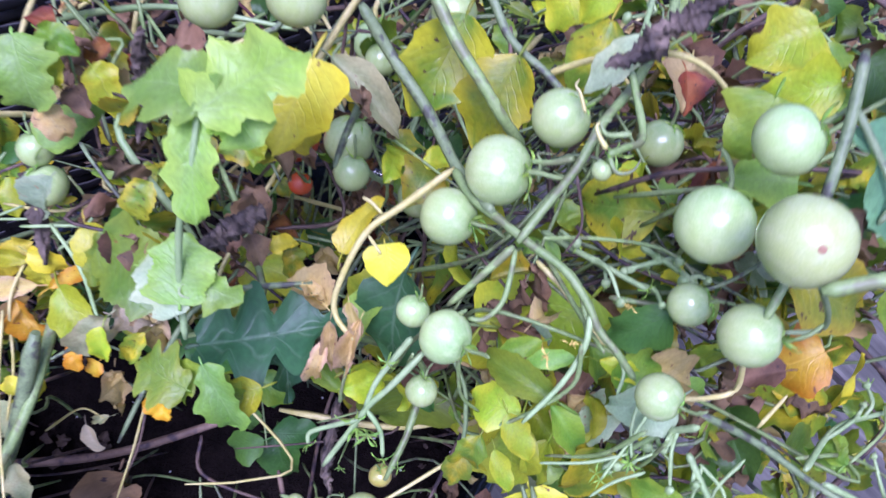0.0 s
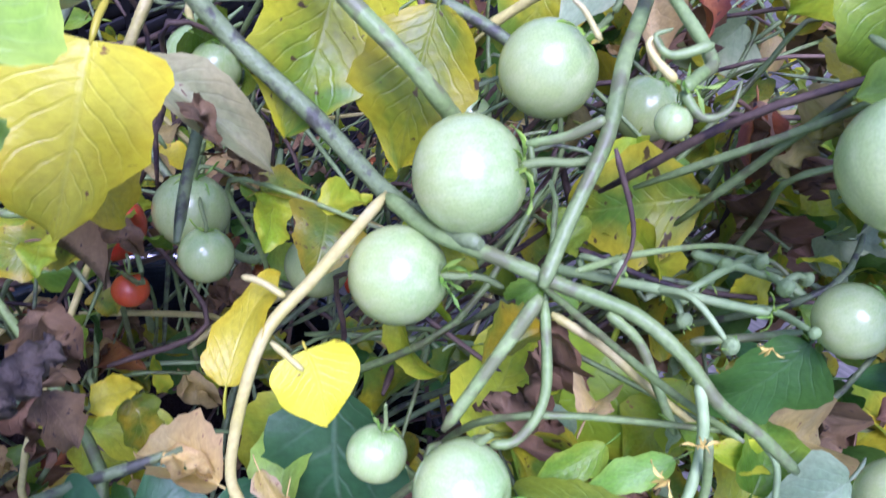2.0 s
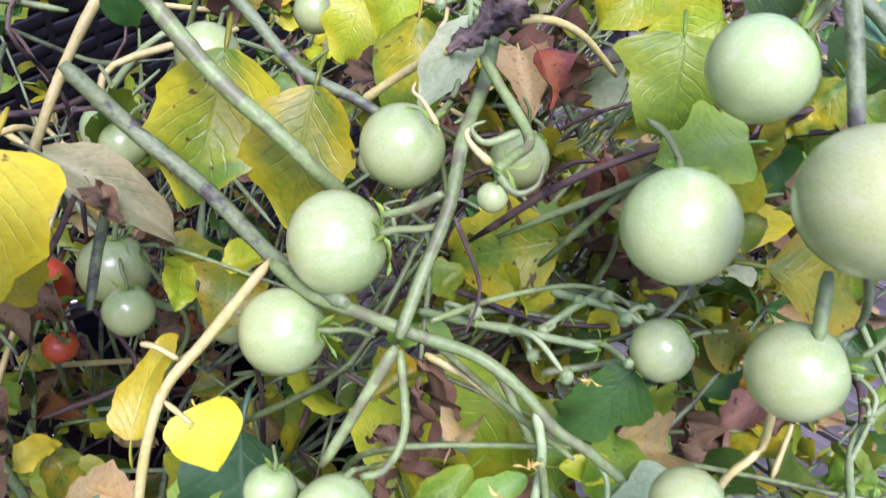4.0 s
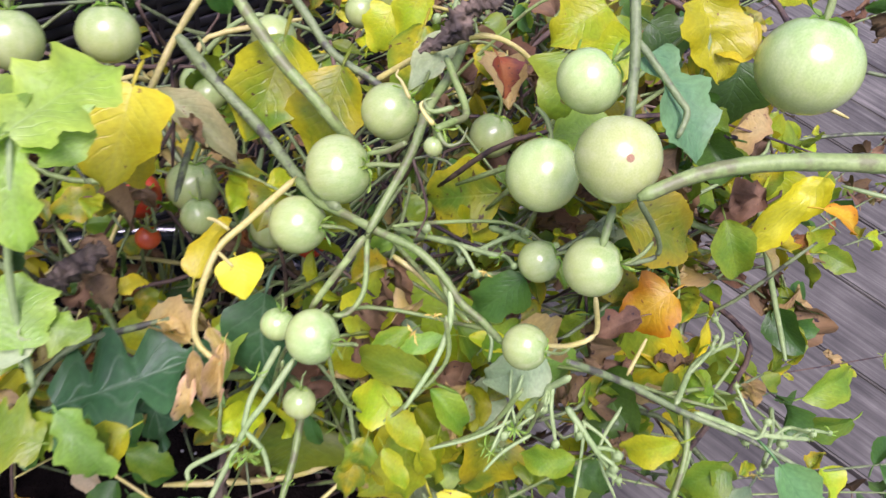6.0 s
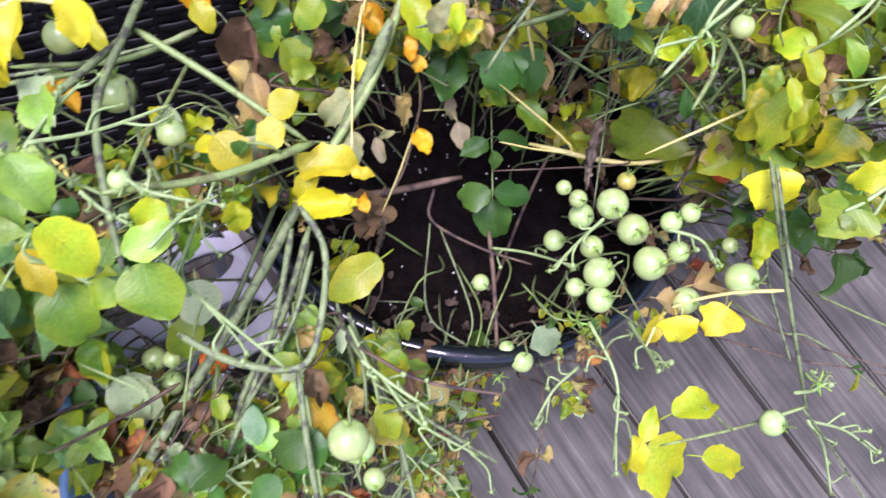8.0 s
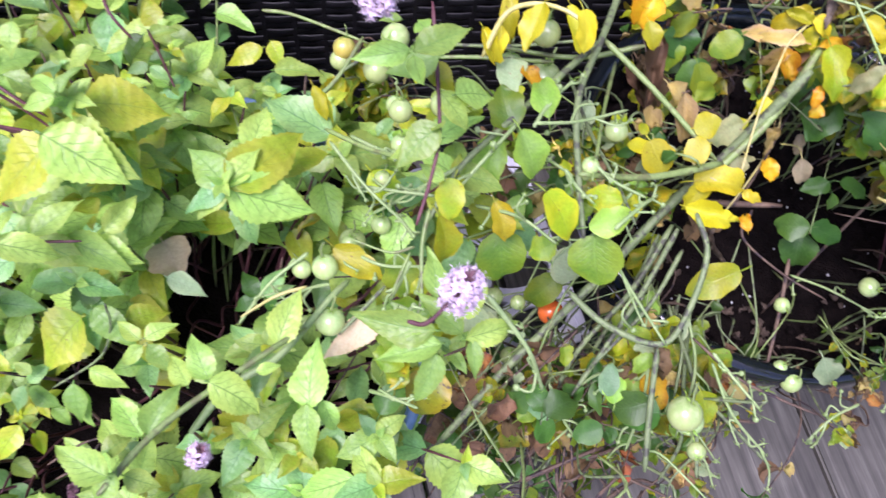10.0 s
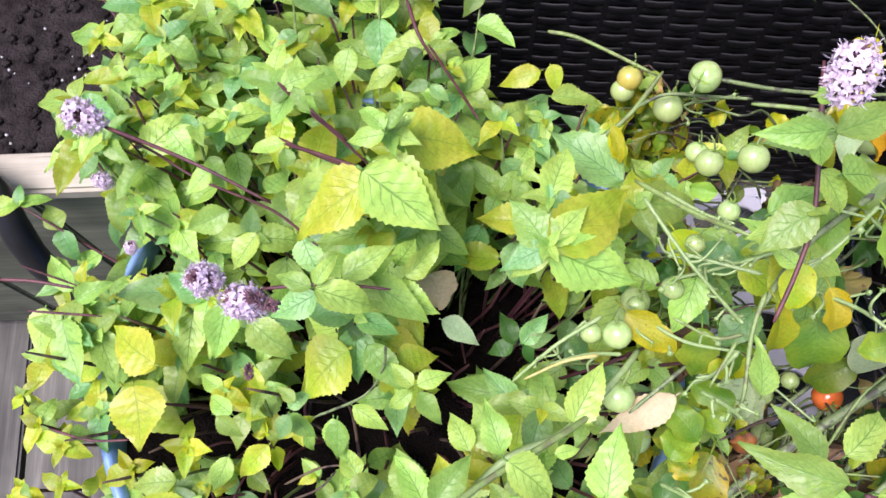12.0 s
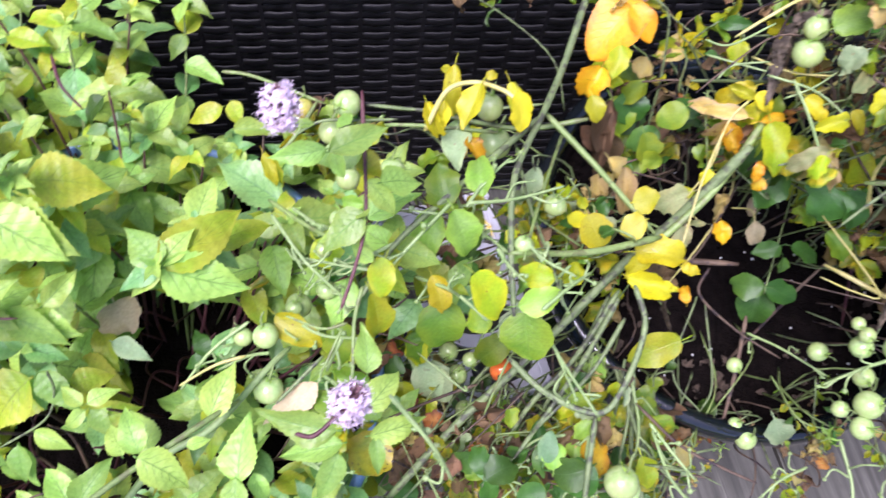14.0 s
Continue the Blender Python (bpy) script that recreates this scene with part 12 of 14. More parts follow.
far_spray(BACK_PLANT, (.043, .180, .624), (.048, .101, .558), YELLOWS, .017, 228)
far_spray(TOMATO_PLANT, (-.201, -.249, .322), (-.123, -.109, .360), SPOTTED, .022, 229)
far_spray(LEANING_PLANT, (.077, -.267, .308), (.036, -.127, .360), DEEP, .018, 230)
far_spray(BACK_PLANT, (.440, .146, .608), (.225, .056, .518), SPOTTED, .021, 231)
far_spray(TOMATO_PLANT, (.088, .056, .646), (.030, .058, .505), DEEP, .019, 232)
far_spray(LEANING_PLANT, (.194, .080, .444), (.075, .051, .362), BROWNS, .019, 233)
far_spray(BACK_PLANT, (.475, .254, .369), (.216, .109, .360), SPOTTED, .016, 234)
far_spray(TOMATO_PLANT, (.084, .265, .509), (.070, .142, .411), SPOTTED, .026, 235)
far_spray(LEANING_PLANT, (.012, -.024, .666), (-.008, .003, .546), MIXED, .023, 236)
far_spray(BACK_PLANT, (.318, .150, .351), (.171, .101, .360), MIXED, .017, 237)
far_spray(TOMATO_PLANT, (.598, -.136, .346), (.301, -.063, .360), DEEP, .022, 238)
far_spray(LEANING_PLANT, (.382, .283, .327), (.211, .135, .360), SPOTTED, .019, 239)
far_spray(BACK_PLANT, (-.026, -.193, .316), (-.008, -.113, .360), SPOTTED, .017, 240)
far_spray(TOMATO_PLANT, (-.061, -.226, .344), (-.035, -.140, .360), MIXED, .024, 241)
far_spray(LEANING_PLANT, (-.248, -.200, .502), (-.101, -.095, .436), BROWNS, .024, 242)
far_spray(BACK_PLANT, (-.137, .062, .531), (-.042, .043, .412), YELLOWS, .016, 243)
far_spray(TOMATO_PLANT, (.151, .054, .536), (.104, .008, .428), MIXED, .024, 244)
far_spray(LEANING_PLANT, (.188, -.072, .686), (.095, -.034, .554), FRESH, .022, 245)
far_spray(BACK_PLANT, (.318, .229, .421), (.143, .090, .360), DEEP, .026, 246)
far_spray(TOMATO_PLANT, (.212, .206, .420), (.092, .123, .360), MIXED, .027, 247)
far_spray(LEANING_PLANT, (.567, .311, .503), (.272, .144, .436), SPOTTED, .025, 248)
far_spray(BACK_PLANT, (.324, .273, .558), (.190, .131, .484), SPOTTED, .023, 249)
stalk(BACK_PLANT, M_STEMBROWN, .0024, .0010, (.046, .089, .350), (.061, .120, .438), (.055, .118, .487), (.002, .114, .545), (-.029, .080, .563))
stalk(BACK_PLANT, M_STEMBROWN, .0021, .0010, (.034, -.103, .350), (.045, -.049, .443), (.082, .031, .497), (.096, .077, .560), (.078, .110, .583))
stalk(BACK_PLANT, M_STEMBROWN, .0020, .0010, (-.088, .025, .350), (-.101, .039, .429), (-.121, .068, .469), (-.121, .069, .518), (-.113, .079, .528))
stalk(BACK_PLANT, M_STEMPURPLE, .0019, .0010, (.125, -.025, .350), (.065, .004, .462), (.018, .065, .534), (.007, .074, .616), (-.033, .081, .658))
far_spray(LEANING_PLANT, (-.232, -.245, .442), (-.198, -.208, .396), BROWNS, .020, 250)
far_spray(LEANING_PLANT, (-.235, -.150, .493), (-.207, -.134, .444), TURNING, .021, 251)
far_spray(LEANING_PLANT, (-.170, -.160, .540), (-.146, -.137, .474), TURNING, .017, 252)
far_spray(LEANING_PLANT, (-.139, -.144, .558), (-.115, -.118, .488), BROWNS, .021, 253)
far_spray(LEANING_PLANT, (-.183, -.287, .440), (-.144, -.218, .392), BROWNS, .025, 254)
far_spray(LEANING_PLANT, (-.103, -.284, .375), (-.087, -.216, .326), TURNING, .018, 255)
far_spray(LEANING_PLANT, (-.216, -.145, .523), (-.179, -.124, .461), GREENS, .023, 256)
far_spray(LEANING_PLANT, (-.088, -.263, .377), (-.078, -.206, .333), PALES, .018, 257)
far_spray(LEANING_PLANT, (-.183, -.125, .516), (-.160, -.112, .439), PALES, .022, 258)
far_spray(LEANING_PLANT, (-.127, -.269, .430), (-.114, -.234, .387), BROWNS, .025, 260)
far_spray(LEANING_PLANT, (-.178, -.154, .541), (-.155, -.136, .473), TURNING, .020, 261)
far_spray(LEANING_PLANT, (-.229, -.237, .417), (-.200, -.206, .381), PALES, .024, 263)
far_spray(LEANING_PLANT, (-.138, -.125, .504), (-.123, -.112, .457), BROWNS, .019, 267)
far_spray(LEANING_PLANT, (-.139, -.269, .452), (-.122, -.226, .418), BROWNS, .019, 268)
far_spray(LEANING_PLANT, (-.230, -.239, .433), (-.181, -.188, .377), TURNING, .022, 269)
far_spray(LEANING_PLANT, (-.245, -.258, .405), (-.202, -.212, .331), TURNING, .020, 270)
far_spray(LEANING_PLANT, (-.109, -.138, .512), (-.091, -.111, .442), FRESH, .019, 271)
far_spray(LEANING_PLANT, (-.276, -.273, .376), (-.210, -.207, .303), FRESH, .022, 272)
far_spray(LEANING_PLANT, (-.226, -.276, .422), (-.169, -.203, .356), PALES, .025, 273)
far_spray(LEANING_PLANT, (-.246, -.238, .442), (-.198, -.192, .375), BROWNS, .026, 274)
far_spray(LEANING_PLANT, (-.124, -.266, .360), (-.111, -.228, .327), FRESH, .023, 275)
far_spray(LEANING_PLANT, (-.141, -.126, .496), (-.111, -.101, .456), FRESH, .025, 276)
far_spray(LEANING_PLANT, (-.150, -.275, .371), (-.123, -.213, .331), FRESH, .017, 277)
far_spray(LEANING_PLANT, (-.107, -.279, .379), (-.088, -.200, .316), TURNING, .024, 279)
far_spray(LEANING_PLANT, (-.045, -.198, .418), (-.046, -.160, .353), TURNING, .020, 280)
far_spray(LEANING_PLANT, (.006, -.265, .376), (-.007, -.215, .315), GREENS, .021, 281)
far_spray(LEANING_PLANT, (-.083, -.220, .434), (-.076, -.181, .375), FRESH, .022, 282)
far_spray(LEANING_PLANT, (.006, -.195, .340), (-.009, -.157, .266), FRESH, .016, 283)
far_spray(LEANING_PLANT, (-.044, -.271, .339), (-.045, -.238, .306), FRESH, .019, 284)
far_spray(LEANING_PLANT, (-.043, -.260, .309), (-.045, -.188, .277), GREENS, .022, 285)
far_spray(LEANING_PLANT, (.022, -.209, .355), (.001, -.162, .295), GREENS, .017, 287)
far_spray(LEANING_PLANT, (-.013, -.220, .359), (-.023, -.176, .282), TURNING, .023, 288)
far_spray(LEANING_PLANT, (-.008, -.252, .362), (-.017, -.210, .320), BROWNS, .015, 289)
far_spray(LEANING_PLANT, (.002, -.185, .386), (-.008, -.158, .308), BROWNS, .018, 290)
far_spray(LEANING_PLANT, (.014, -.245, .353), (-.003, -.194, .316), BROWNS, .017, 291)
far_spray(LEANING_PLANT, (-.058, -.223, .463), (-.056, -.174, .389), FRESH, .018, 292)
far_spray(LEANING_PLANT, (-.060, -.221, .408), (-.057, -.177, .364), FRESH, .024, 293)
far_spray(LEANING_PLANT, (-.078, -.260, .338), (-.072, -.218, .277), TURNING, .020, 294)
far_spray(LEANING_PLANT, (-.032, -.214, .363), (-.036, -.180, .315), TURNING, .024, 295)
far_spray(LEANING_PLANT, (-.090, -.251, .494), (-.077, -.185, .422), FRESH, .016, 296)
far_spray(LEANING_PLANT, (.002, -.200, .352), (-.010, -.165, .296), BROWNS, .014, 297)
far_spray(LEANING_PLANT, (.036, -.251, .311), (.018, -.208, .238), GREENS, .018, 298)
far_spray(LEANING_PLANT, (-.033, -.209, .459), (-.038, -.159, .405), FRESH, .022, 299)
far_spray(LEANING_PLANT, (-.017, -.233, .379), (-.022, -.202, .312), FRESH, .015, 300)
far_spray(LEANING_PLANT, (-.042, -.210, .360), (-.045, -.157, .292), FRESH, .017, 301)
far_spray(LEANING_PLANT, (-.067, -.231, .333), (-.063, -.187, .260), FRESH, .024, 302)
far_spray(LEANING_PLANT, (-.052, -.277, .384), (-.052, -.231, .346), BROWNS, .018, 303)
far_spray(LEANING_PLANT, (.031, -.204, .354), (.004, -.153, .274), FRESH, .021, 304)
far_spray(LEANING_PLANT, (.019, -.181, .339), (.009, -.161, .264), GREENS, .021, 305)
far_spray(LEANING_PLANT, (-.018, -.202, .373), (-.027, -.159, .294), FRESH, .023, 306)
far_spray(LEANING_PLANT, (-.001, -.257, .373), (-.018, -.186, .318), TURNING, .020, 307)
far_spray(LEANING_PLANT, (-.080, -.266, .394), (-.072, -.211, .330), GREENS, .015, 309)
far_spray(TOMATO_PLANT, (.144, -.111, .576), (.111, -.085, .499), FRESH, .021, 310)
far_spray(TOMATO_PLANT, (.138, -.092, .511), (.105, -.070, .476), TURNING, .023, 311)
far_spray(TOMATO_PLANT, (.121, -.107, .611), (.094, -.083, .541), SPOTTED, .027, 312)
far_spray(TOMATO_PLANT, (.125, -.107, .625), (.100, -.085, .559), YELLOWS, .030, 313)
far_spray(TOMATO_PLANT, (.131, -.073, .620), (.095, -.053, .546), TURNING, .028, 314)
far_spray(TOMATO_PLANT, (.098, -.094, .669), (.076, -.073, .628), TURNING, .027, 315)
far_spray(TOMATO_PLANT, (.154, -.148, .623), (.107, -.103, .561), GREENS, .026, 316)
far_spray(TOMATO_PLANT, (.161, -.145, .594), (.118, -.106, .556), TURNING, .021, 317)
far_spray(TOMATO_PLANT, (.098, -.093, .659), (.075, -.072, .585), TURNING, .023, 318)
far_spray(TOMATO_PLANT, (.109, -.088, .666), (.075, -.060, .589), FRESH, .025, 319)
far_spray(TOMATO_PLANT, (.112, -.113, .646), (.094, -.095, .588), TURNING, .029, 320)
far_spray(TOMATO_PLANT, (.129, -.106, .598), (.086, -.071, .552), FRESH, .022, 321)
far_spray(TOMATO_PLANT, (.122, -.085, .536), (.094, -.066, .470), SPOTTED, .028, 322)
far_spray(TOMATO_PLANT, (.162, -.110, .511), (.122, -.083, .434), TURNING, .020, 323)
far_spray(TOMATO_PLANT, (.131, -.110, .608), (.095, -.080, .566), FRESH, .028, 324)
far_spray(TOMATO_PLANT, (.048, -.100, .660), (.036, -.075, .585), FRESH, .028, 325)
far_spray(TOMATO_PLANT, (.149, -.082, .536), (.103, -.057, .498), YELLOWS, .022, 326)
far_spray(TOMATO_PLANT, (.085, -.076, .623), (.071, -.064, .585), FRESH, .027, 327)
far_spray(TOMATO_PLANT, (.088, -.198, .419), (.065, -.146, .356), BROWNS, .009, 328)
far_spray(TOMATO_PLANT, (.080, -.167, .446), (.056, -.117, .401), FRESH, .009, 329)
far_spray(TOMATO_PLANT, (.027, -.178, .372), (.019, -.125, .311), BROWNS, .012, 330)
far_spray(TOMATO_PLANT, (.089, -.190, .419), (.075, -.159, .372), BROWNS, .011, 331)
far_spray(TOMATO_PLANT, (.061, -.159, .446), (.043, -.112, .371), GREENS, .009, 332)
far_spray(TOMATO_PLANT, (.043, -.193, .360), (.033, -.150, .288), FRESH, .008, 333)
far_spray(TOMATO_PLANT, (.032, -.172, .386), (.026, -.136, .322), BROWNS, .011, 334)
far_spray(LEANING_PLANT, (-.088, -.231, .470), (-.079, -.190, .430), GREENS, .021, 335)
far_spray(LEANING_PLANT, (-.143, -.163, .547), (-.121, -.137, .509), FRESH, .016, 337)
far_spray(LEANING_PLANT, (-.137, -.290, .417), (-.120, -.241, .344), FRESH, .022, 338)
far_spray(LEANING_PLANT, (-.085, -.240, .481), (-.075, -.186, .439), FRESH, .021, 339)
far_spray(LEANING_PLANT, (-.162, -.163, .544), (-.124, -.125, .485), PALES, .016, 341)
far_spray(LEANING_PLANT, (-.089, -.263, .439), (-.083, -.231, .377), GREENS, .019, 343)
far_spray(LEANING_PLANT, (-.132, -.153, .544), (-.105, -.119, .493), FRESH, .023, 344)
far_spray(LEANING_PLANT, (-.174, -.138, .538), (-.131, -.108, .467), FRESH, .024, 345)
far_spray(LEANING_PLANT, (-.164, -.286, .456), (-.127, -.210, .400), FRESH, .020, 346)
far_spray(LEANING_PLANT, (-.157, -.138, .550), (-.134, -.119, .514), FRESH, .018, 347)
far_spray(LEANING_PLANT, (-.092, -.246, .475), (-.085, -.213, .408), GREENS, .020, 348)
far_spray(LEANING_PLANT, (-.122, -.265, .425), (-.101, -.202, .377), FRESH, .023, 349)
far_spray(LEANING_PLANT, (-.114, -.265, .483), (-.099, -.216, .430), GREENS, .023, 350)
far_spray(LEANING_PLANT, (-.093, -.253, .438), (-.083, -.208, .361), TURNING, .019, 352)
far_spray(LEANING_PLANT, (-.136, -.256, .446), (-.111, -.196, .385), PALES, .019, 355)
far_spray(LEANING_PLANT, (-.087, -.224, .493), (-.079, -.189, .436), FRESH, .017, 359)
far_spray(LEANING_PLANT, (-.141, -.264, .466), (-.111, -.194, .411), FRESH, .018, 360)
far_spray(LEANING_PLANT, (-.110, -.264, .428), (-.099, -.225, .361), TURNING, .019, 361)
far_spray(LEANING_PLANT, (-.158, -.126, .544), (-.125, -.103, .499), GREENS, .021, 362)
far_spray(LEANING_PLANT, (-.127, -.262, .440), (-.110, -.216, .376), GREENS, .017, 363)
far_spray(LEANING_PLANT, (-.149, -.142, .564), (-.126, -.120, .533), GREENS, .017, 364)
far_spray(LEANING_PLANT, (-.152, -.283, .466), (-.129, -.231, .427), GREENS, .022, 365)
far_spray(LEANING_PLANT, (-.143, -.132, .519), (-.118, -.110, .473), FRESH, .015, 366)
far_spray(LEANING_PLANT, (-.137, -.106, .516), (-.123, -.097, .449), FRESH, .017, 367)
far_spray(LEANING_PLANT, (-.084, -.248, .496), (-.073, -.182, .442), TURNING, .018, 370)
far_spray(LEANING_PLANT, (-.140, -.252, .430), (-.119, -.204, .382), FRESH, .016, 371)
far_spray(LEANING_PLANT, (-.136, -.286, .424), (-.122, -.248, .393), GREENS, .018, 373)
far_spray(LEANING_PLANT, (-.136, -.162, .550), (-.122, -.144, .518), FRESH, .023, 374)
far_spray(LEANING_PLANT, (-.089, -.239, .516), (-.079, -.190, .452), PALES, .019, 376)
far_spray(LEANING_PLANT, (-.114, -.276, .427), (-.102, -.235, .391), TURNING, .021, 377)
far_spray(LEANING_PLANT, (-.167, -.119, .531), (-.146, -.106, .498), PALES, .022, 379)
far_spray(LEANING_PLANT, (-.092, -.264, .436), (-.079, -.200, .393), FRESH, .016, 380)
far_spray(TOMATO_PLANT, (-.004, -.025, .552), (-.003, -.018, .512), BROWNS, .014, 381)
far_spray(TOMATO_PLANT, (-.122, -.080, .558), (-.084, -.056, .507), GREENS, .014, 382)
far_spray(TOMATO_PLANT, (-.062, .043, .575), (-.051, .036, .529), YELLOWS, .019, 383)
far_spray(TOMATO_PLANT, (-.060, -.008, .593), (-.044, -.006, .554), BROWNS, .016, 384)
far_spray(TOMATO_PLANT, (-.081, -.052, .553), (-.067, -.043, .522), GREENS, .021, 385)
far_spray(TOMATO_PLANT, (-.037, -.033, .534), (-.027, -.024, .462), YELLOWS, .015, 386)
far_spray(TOMATO_PLANT, (-.019, .054, .567), (-.015, .042, .507), YELLOWS, .013, 387)
far_spray(TOMATO_PLANT, (-.053, -.039, .552), (-.040, -.030, .491), YELLOWS, .019, 388)
far_spray(TOMATO_PLANT, (-.052, .058, .575), (-.037, .041, .518), GREENS, .014, 389)
far_spray(TOMATO_PLANT, (-.121, -.041, .518), (-.098, -.033, .446), YELLOWS, .019, 390)
far_spray(TOMATO_PLANT, (-.010, -.060, .538), (-.007, -.044, .485), TURNING, .015, 391)
far_spray(TOMATO_PLANT, (-.049, -.030, .591), (-.035, -.021, .559), BROWNS, .013, 392)
far_spray(TOMATO_PLANT, (.011, -.035, .537), (.008, -.026, .477), YELLOWS, .015, 393)
far_spray(TOMATO_PLANT, (-.128, -.105, .524), (-.103, -.084, .470), GREENS, .018, 394)
far_spray(TOMATO_PLANT, (.005, -.027, .538), (.004, -.021, .477), GREENS, .016, 395)
far_spray(TOMATO_PLANT, (-.003, .002, .582), (-.002, .002, .551), TURNING, .018, 396)
far_spray(TOMATO_PLANT, (-.012, -.045, .570), (-.009, -.032, .494), YELLOWS, .015, 397)
far_spray(TOMATO_PLANT, (-.135, -.093, .530), (-.092, -.064, .452), TURNING, .014, 398)
far_spray(TOMATO_PLANT, (-.011, .029, .560), (-.009, .023, .510), BROWNS, .015, 399)
far_spray(TOMATO_PLANT, (-.100, -.026, .554), (-.079, -.020, .512), YELLOWS, .016, 400)
far_spray(TOMATO_PLANT, (.062, -.023, .503), (.051, -.019, .451), TURNING, .016, 401)
far_spray(TOMATO_PLANT, (-.121, -.025, .558), (-.086, -.018, .493), BROWNS, .022, 402)
far_spray(TOMATO_PLANT, (.015, -.052, .565), (.013, -.044, .512), YELLOWS, .014, 403)
far_spray(TOMATO_PLANT, (-.110, .019, .589), (-.079, .014, .519), TURNING, .021, 404)
far_spray(TOMATO_PLANT, (-.084, -.069, .563), (-.064, -.053, .522), TURNING, .014, 405)
far_spray(TOMATO_PLANT, (-.122, .038, .530), (-.092, .029, .475), YELLOWS, .022, 406)
far_spray(TOMATO_PLANT, (-.116, -.018, .521), (-.087, -.013, .443), BROWNS, .019, 407)
far_spray(TOMATO_PLANT, (-.151, -.034, .559), (-.126, -.028, .507), TURNING, .022, 408)
far_spray(TOMATO_PLANT, (-.010, .095, .567), (-.007, .062, .524), TURNING, .016, 409)
far_spray(TOMATO_PLANT, (-.037, .036, .558), (-.031, .030, .510), YELLOWS, .020, 410)
far_spray(TOMATO_PLANT, (.010, -.014, .572), (.008, -.011, .541), YELLOWS, .014, 411)
far_spray(TOMATO_PLANT, (-.075, -.046, .573), (-.057, -.035, .493), TURNING, .017, 412)
far_spray(TOMATO_PLANT, (.038, -.048, .525), (.032, -.041, .446), TURNING, .017, 413)
far_spray(TOMATO_PLANT, (-.032, .061, .592), (-.023, .045, .545), TURNING, .017, 414)
far_spray(BACK_PLANT, (.289, -.022, .665), (.193, -.014, .602), YELLOWS, .017, 415)
far_spray(BACK_PLANT, (.339, -.021, .590), (.275, -.017, .537), GREENS, .022, 416)
far_spray(BACK_PLANT, (.355, .082, .641), (.281, .065, .566), BROWNS, .014, 417)
far_spray(BACK_PLANT, (.196, -.002, .634), (.160, -.002, .583), TURNING, .017, 418)
far_spray(BACK_PLANT, (.170, .002, .703), (.133, .002, .664), YELLOWS, .023, 419)
far_spray(BACK_PLANT, (.281, -.008, .622), (.199, -.006, .571), YELLOWS, .024, 420)
far_spray(BACK_PLANT, (.304, .015, .587), (.236, .012, .511), TURNING, .023, 421)
far_spray(BACK_PLANT, (.346, .076, .624), (.280, .062, .561), FRESH, .022, 422)
far_spray(BACK_PLANT, (.362, .036, .585), (.305, .030, .552), FRESH, .023, 423)
far_spray(BACK_PLANT, (.312, .048, .620), (.240, .037, .588), YELLOWS, .023, 424)
far_spray(BACK_PLANT, (.306, -.012, .624), (.245, -.009, .587), FRESH, .018, 425)
far_spray(BACK_PLANT, (.320, -.006, .631), (.208, -.004, .573), YELLOWS, .016, 426)
far_spray(BACK_PLANT, (.271, -.029, .628), (.178, -.019, .562), SPOTTED, .022, 427)
far_spray(BACK_PLANT, (.205, -.023, .673), (.156, -.018, .627), FRESH, .023, 428)
far_spray(BACK_PLANT, (.290, .057, .690), (.211, .042, .612), FRESH, .016, 429)
far_spray(BACK_PLANT, (.410, .086, .610), (.326, .068, .575), YELLOWS, .017, 430)
far_spray(BACK_PLANT, (.200, -.033, .653), (.157, -.026, .582), FRESH, .016, 431)
far_spray(BACK_PLANT, (.288, .001, .632), (.225, .000, .565), TURNING, .022, 432)
far_spray(BACK_PLANT, (.306, -.019, .606), (.209, -.013, .542), YELLOWS, .022, 433)
far_spray(BACK_PLANT, (.178, -.023, .683), (.119, -.015, .603), TURNING, .022, 434)
far_spray(BACK_PLANT, (.337, -.013, .572), (.245, -.009, .496), BROWNS, .024, 435)
far_spray(BACK_PLANT, (.206, -.057, .668), (.164, -.046, .634), TURNING, .022, 436)
far_spray(BACK_PLANT, (.267, .080, .640), (.199, .060, .602), BROWNS, .015, 437)
far_spray(BACK_PLANT, (.199, .027, .671), (.134, .018, .625), TURNING, .015, 438)
far_spray(BACK_PLANT, (.291, .068, .626), (.217, .050, .565), YELLOWS, .023, 439)
far_spray(BACK_PLANT, (.238, -.022, .671), (.166, -.015, .619), SPOTTED, .016, 440)
far_spray(BACK_PLANT, (.332, .078, .671), (.237, .056, .636), GREENS, .022, 441)
far_spray(BACK_PLANT, (.242, -.018, .668), (.168, -.013, .598), FRESH, .015, 442)
far_spray(BACK_PLANT, (.265, .035, .645), (.187, .025, .582), TURNING, .023, 443)
far_spray(BACK_PLANT, (.361, .042, .651), (.246, .029, .588), BROWNS, .019, 444)
far_spray(BACK_PLANT, (.351, .041, .630), (.246, .029, .577), YELLOWS, .023, 445)
far_spray(BACK_PLANT, (.315, .024, .692), (.206, .016, .643), FRESH, .014, 446)
far_spray(BACK_PLANT, (.290, -.033, .652), (.198, -.023, .615), YELLOWS, .016, 447)
far_spray(BACK_PLANT, (.291, .010, .635), (.236, .008, .578), TURNING, .021, 448)
far_spray(BACK_PLANT, (.238, -.044, .645), (.200, -.037, .604), FRESH, .020, 449)
far_spray(BACK_PLANT, (.252, .032, .571), (.209, .027, .522), YELLOWS, .016, 450)
far_spray(BACK_PLANT, (.266, .036, .686), (.198, .026, .648), YELLOWS, .019, 451)
far_spray(BACK_PLANT, (.267, .106, .645), (.207, .082, .586), GREENS, .024, 452)
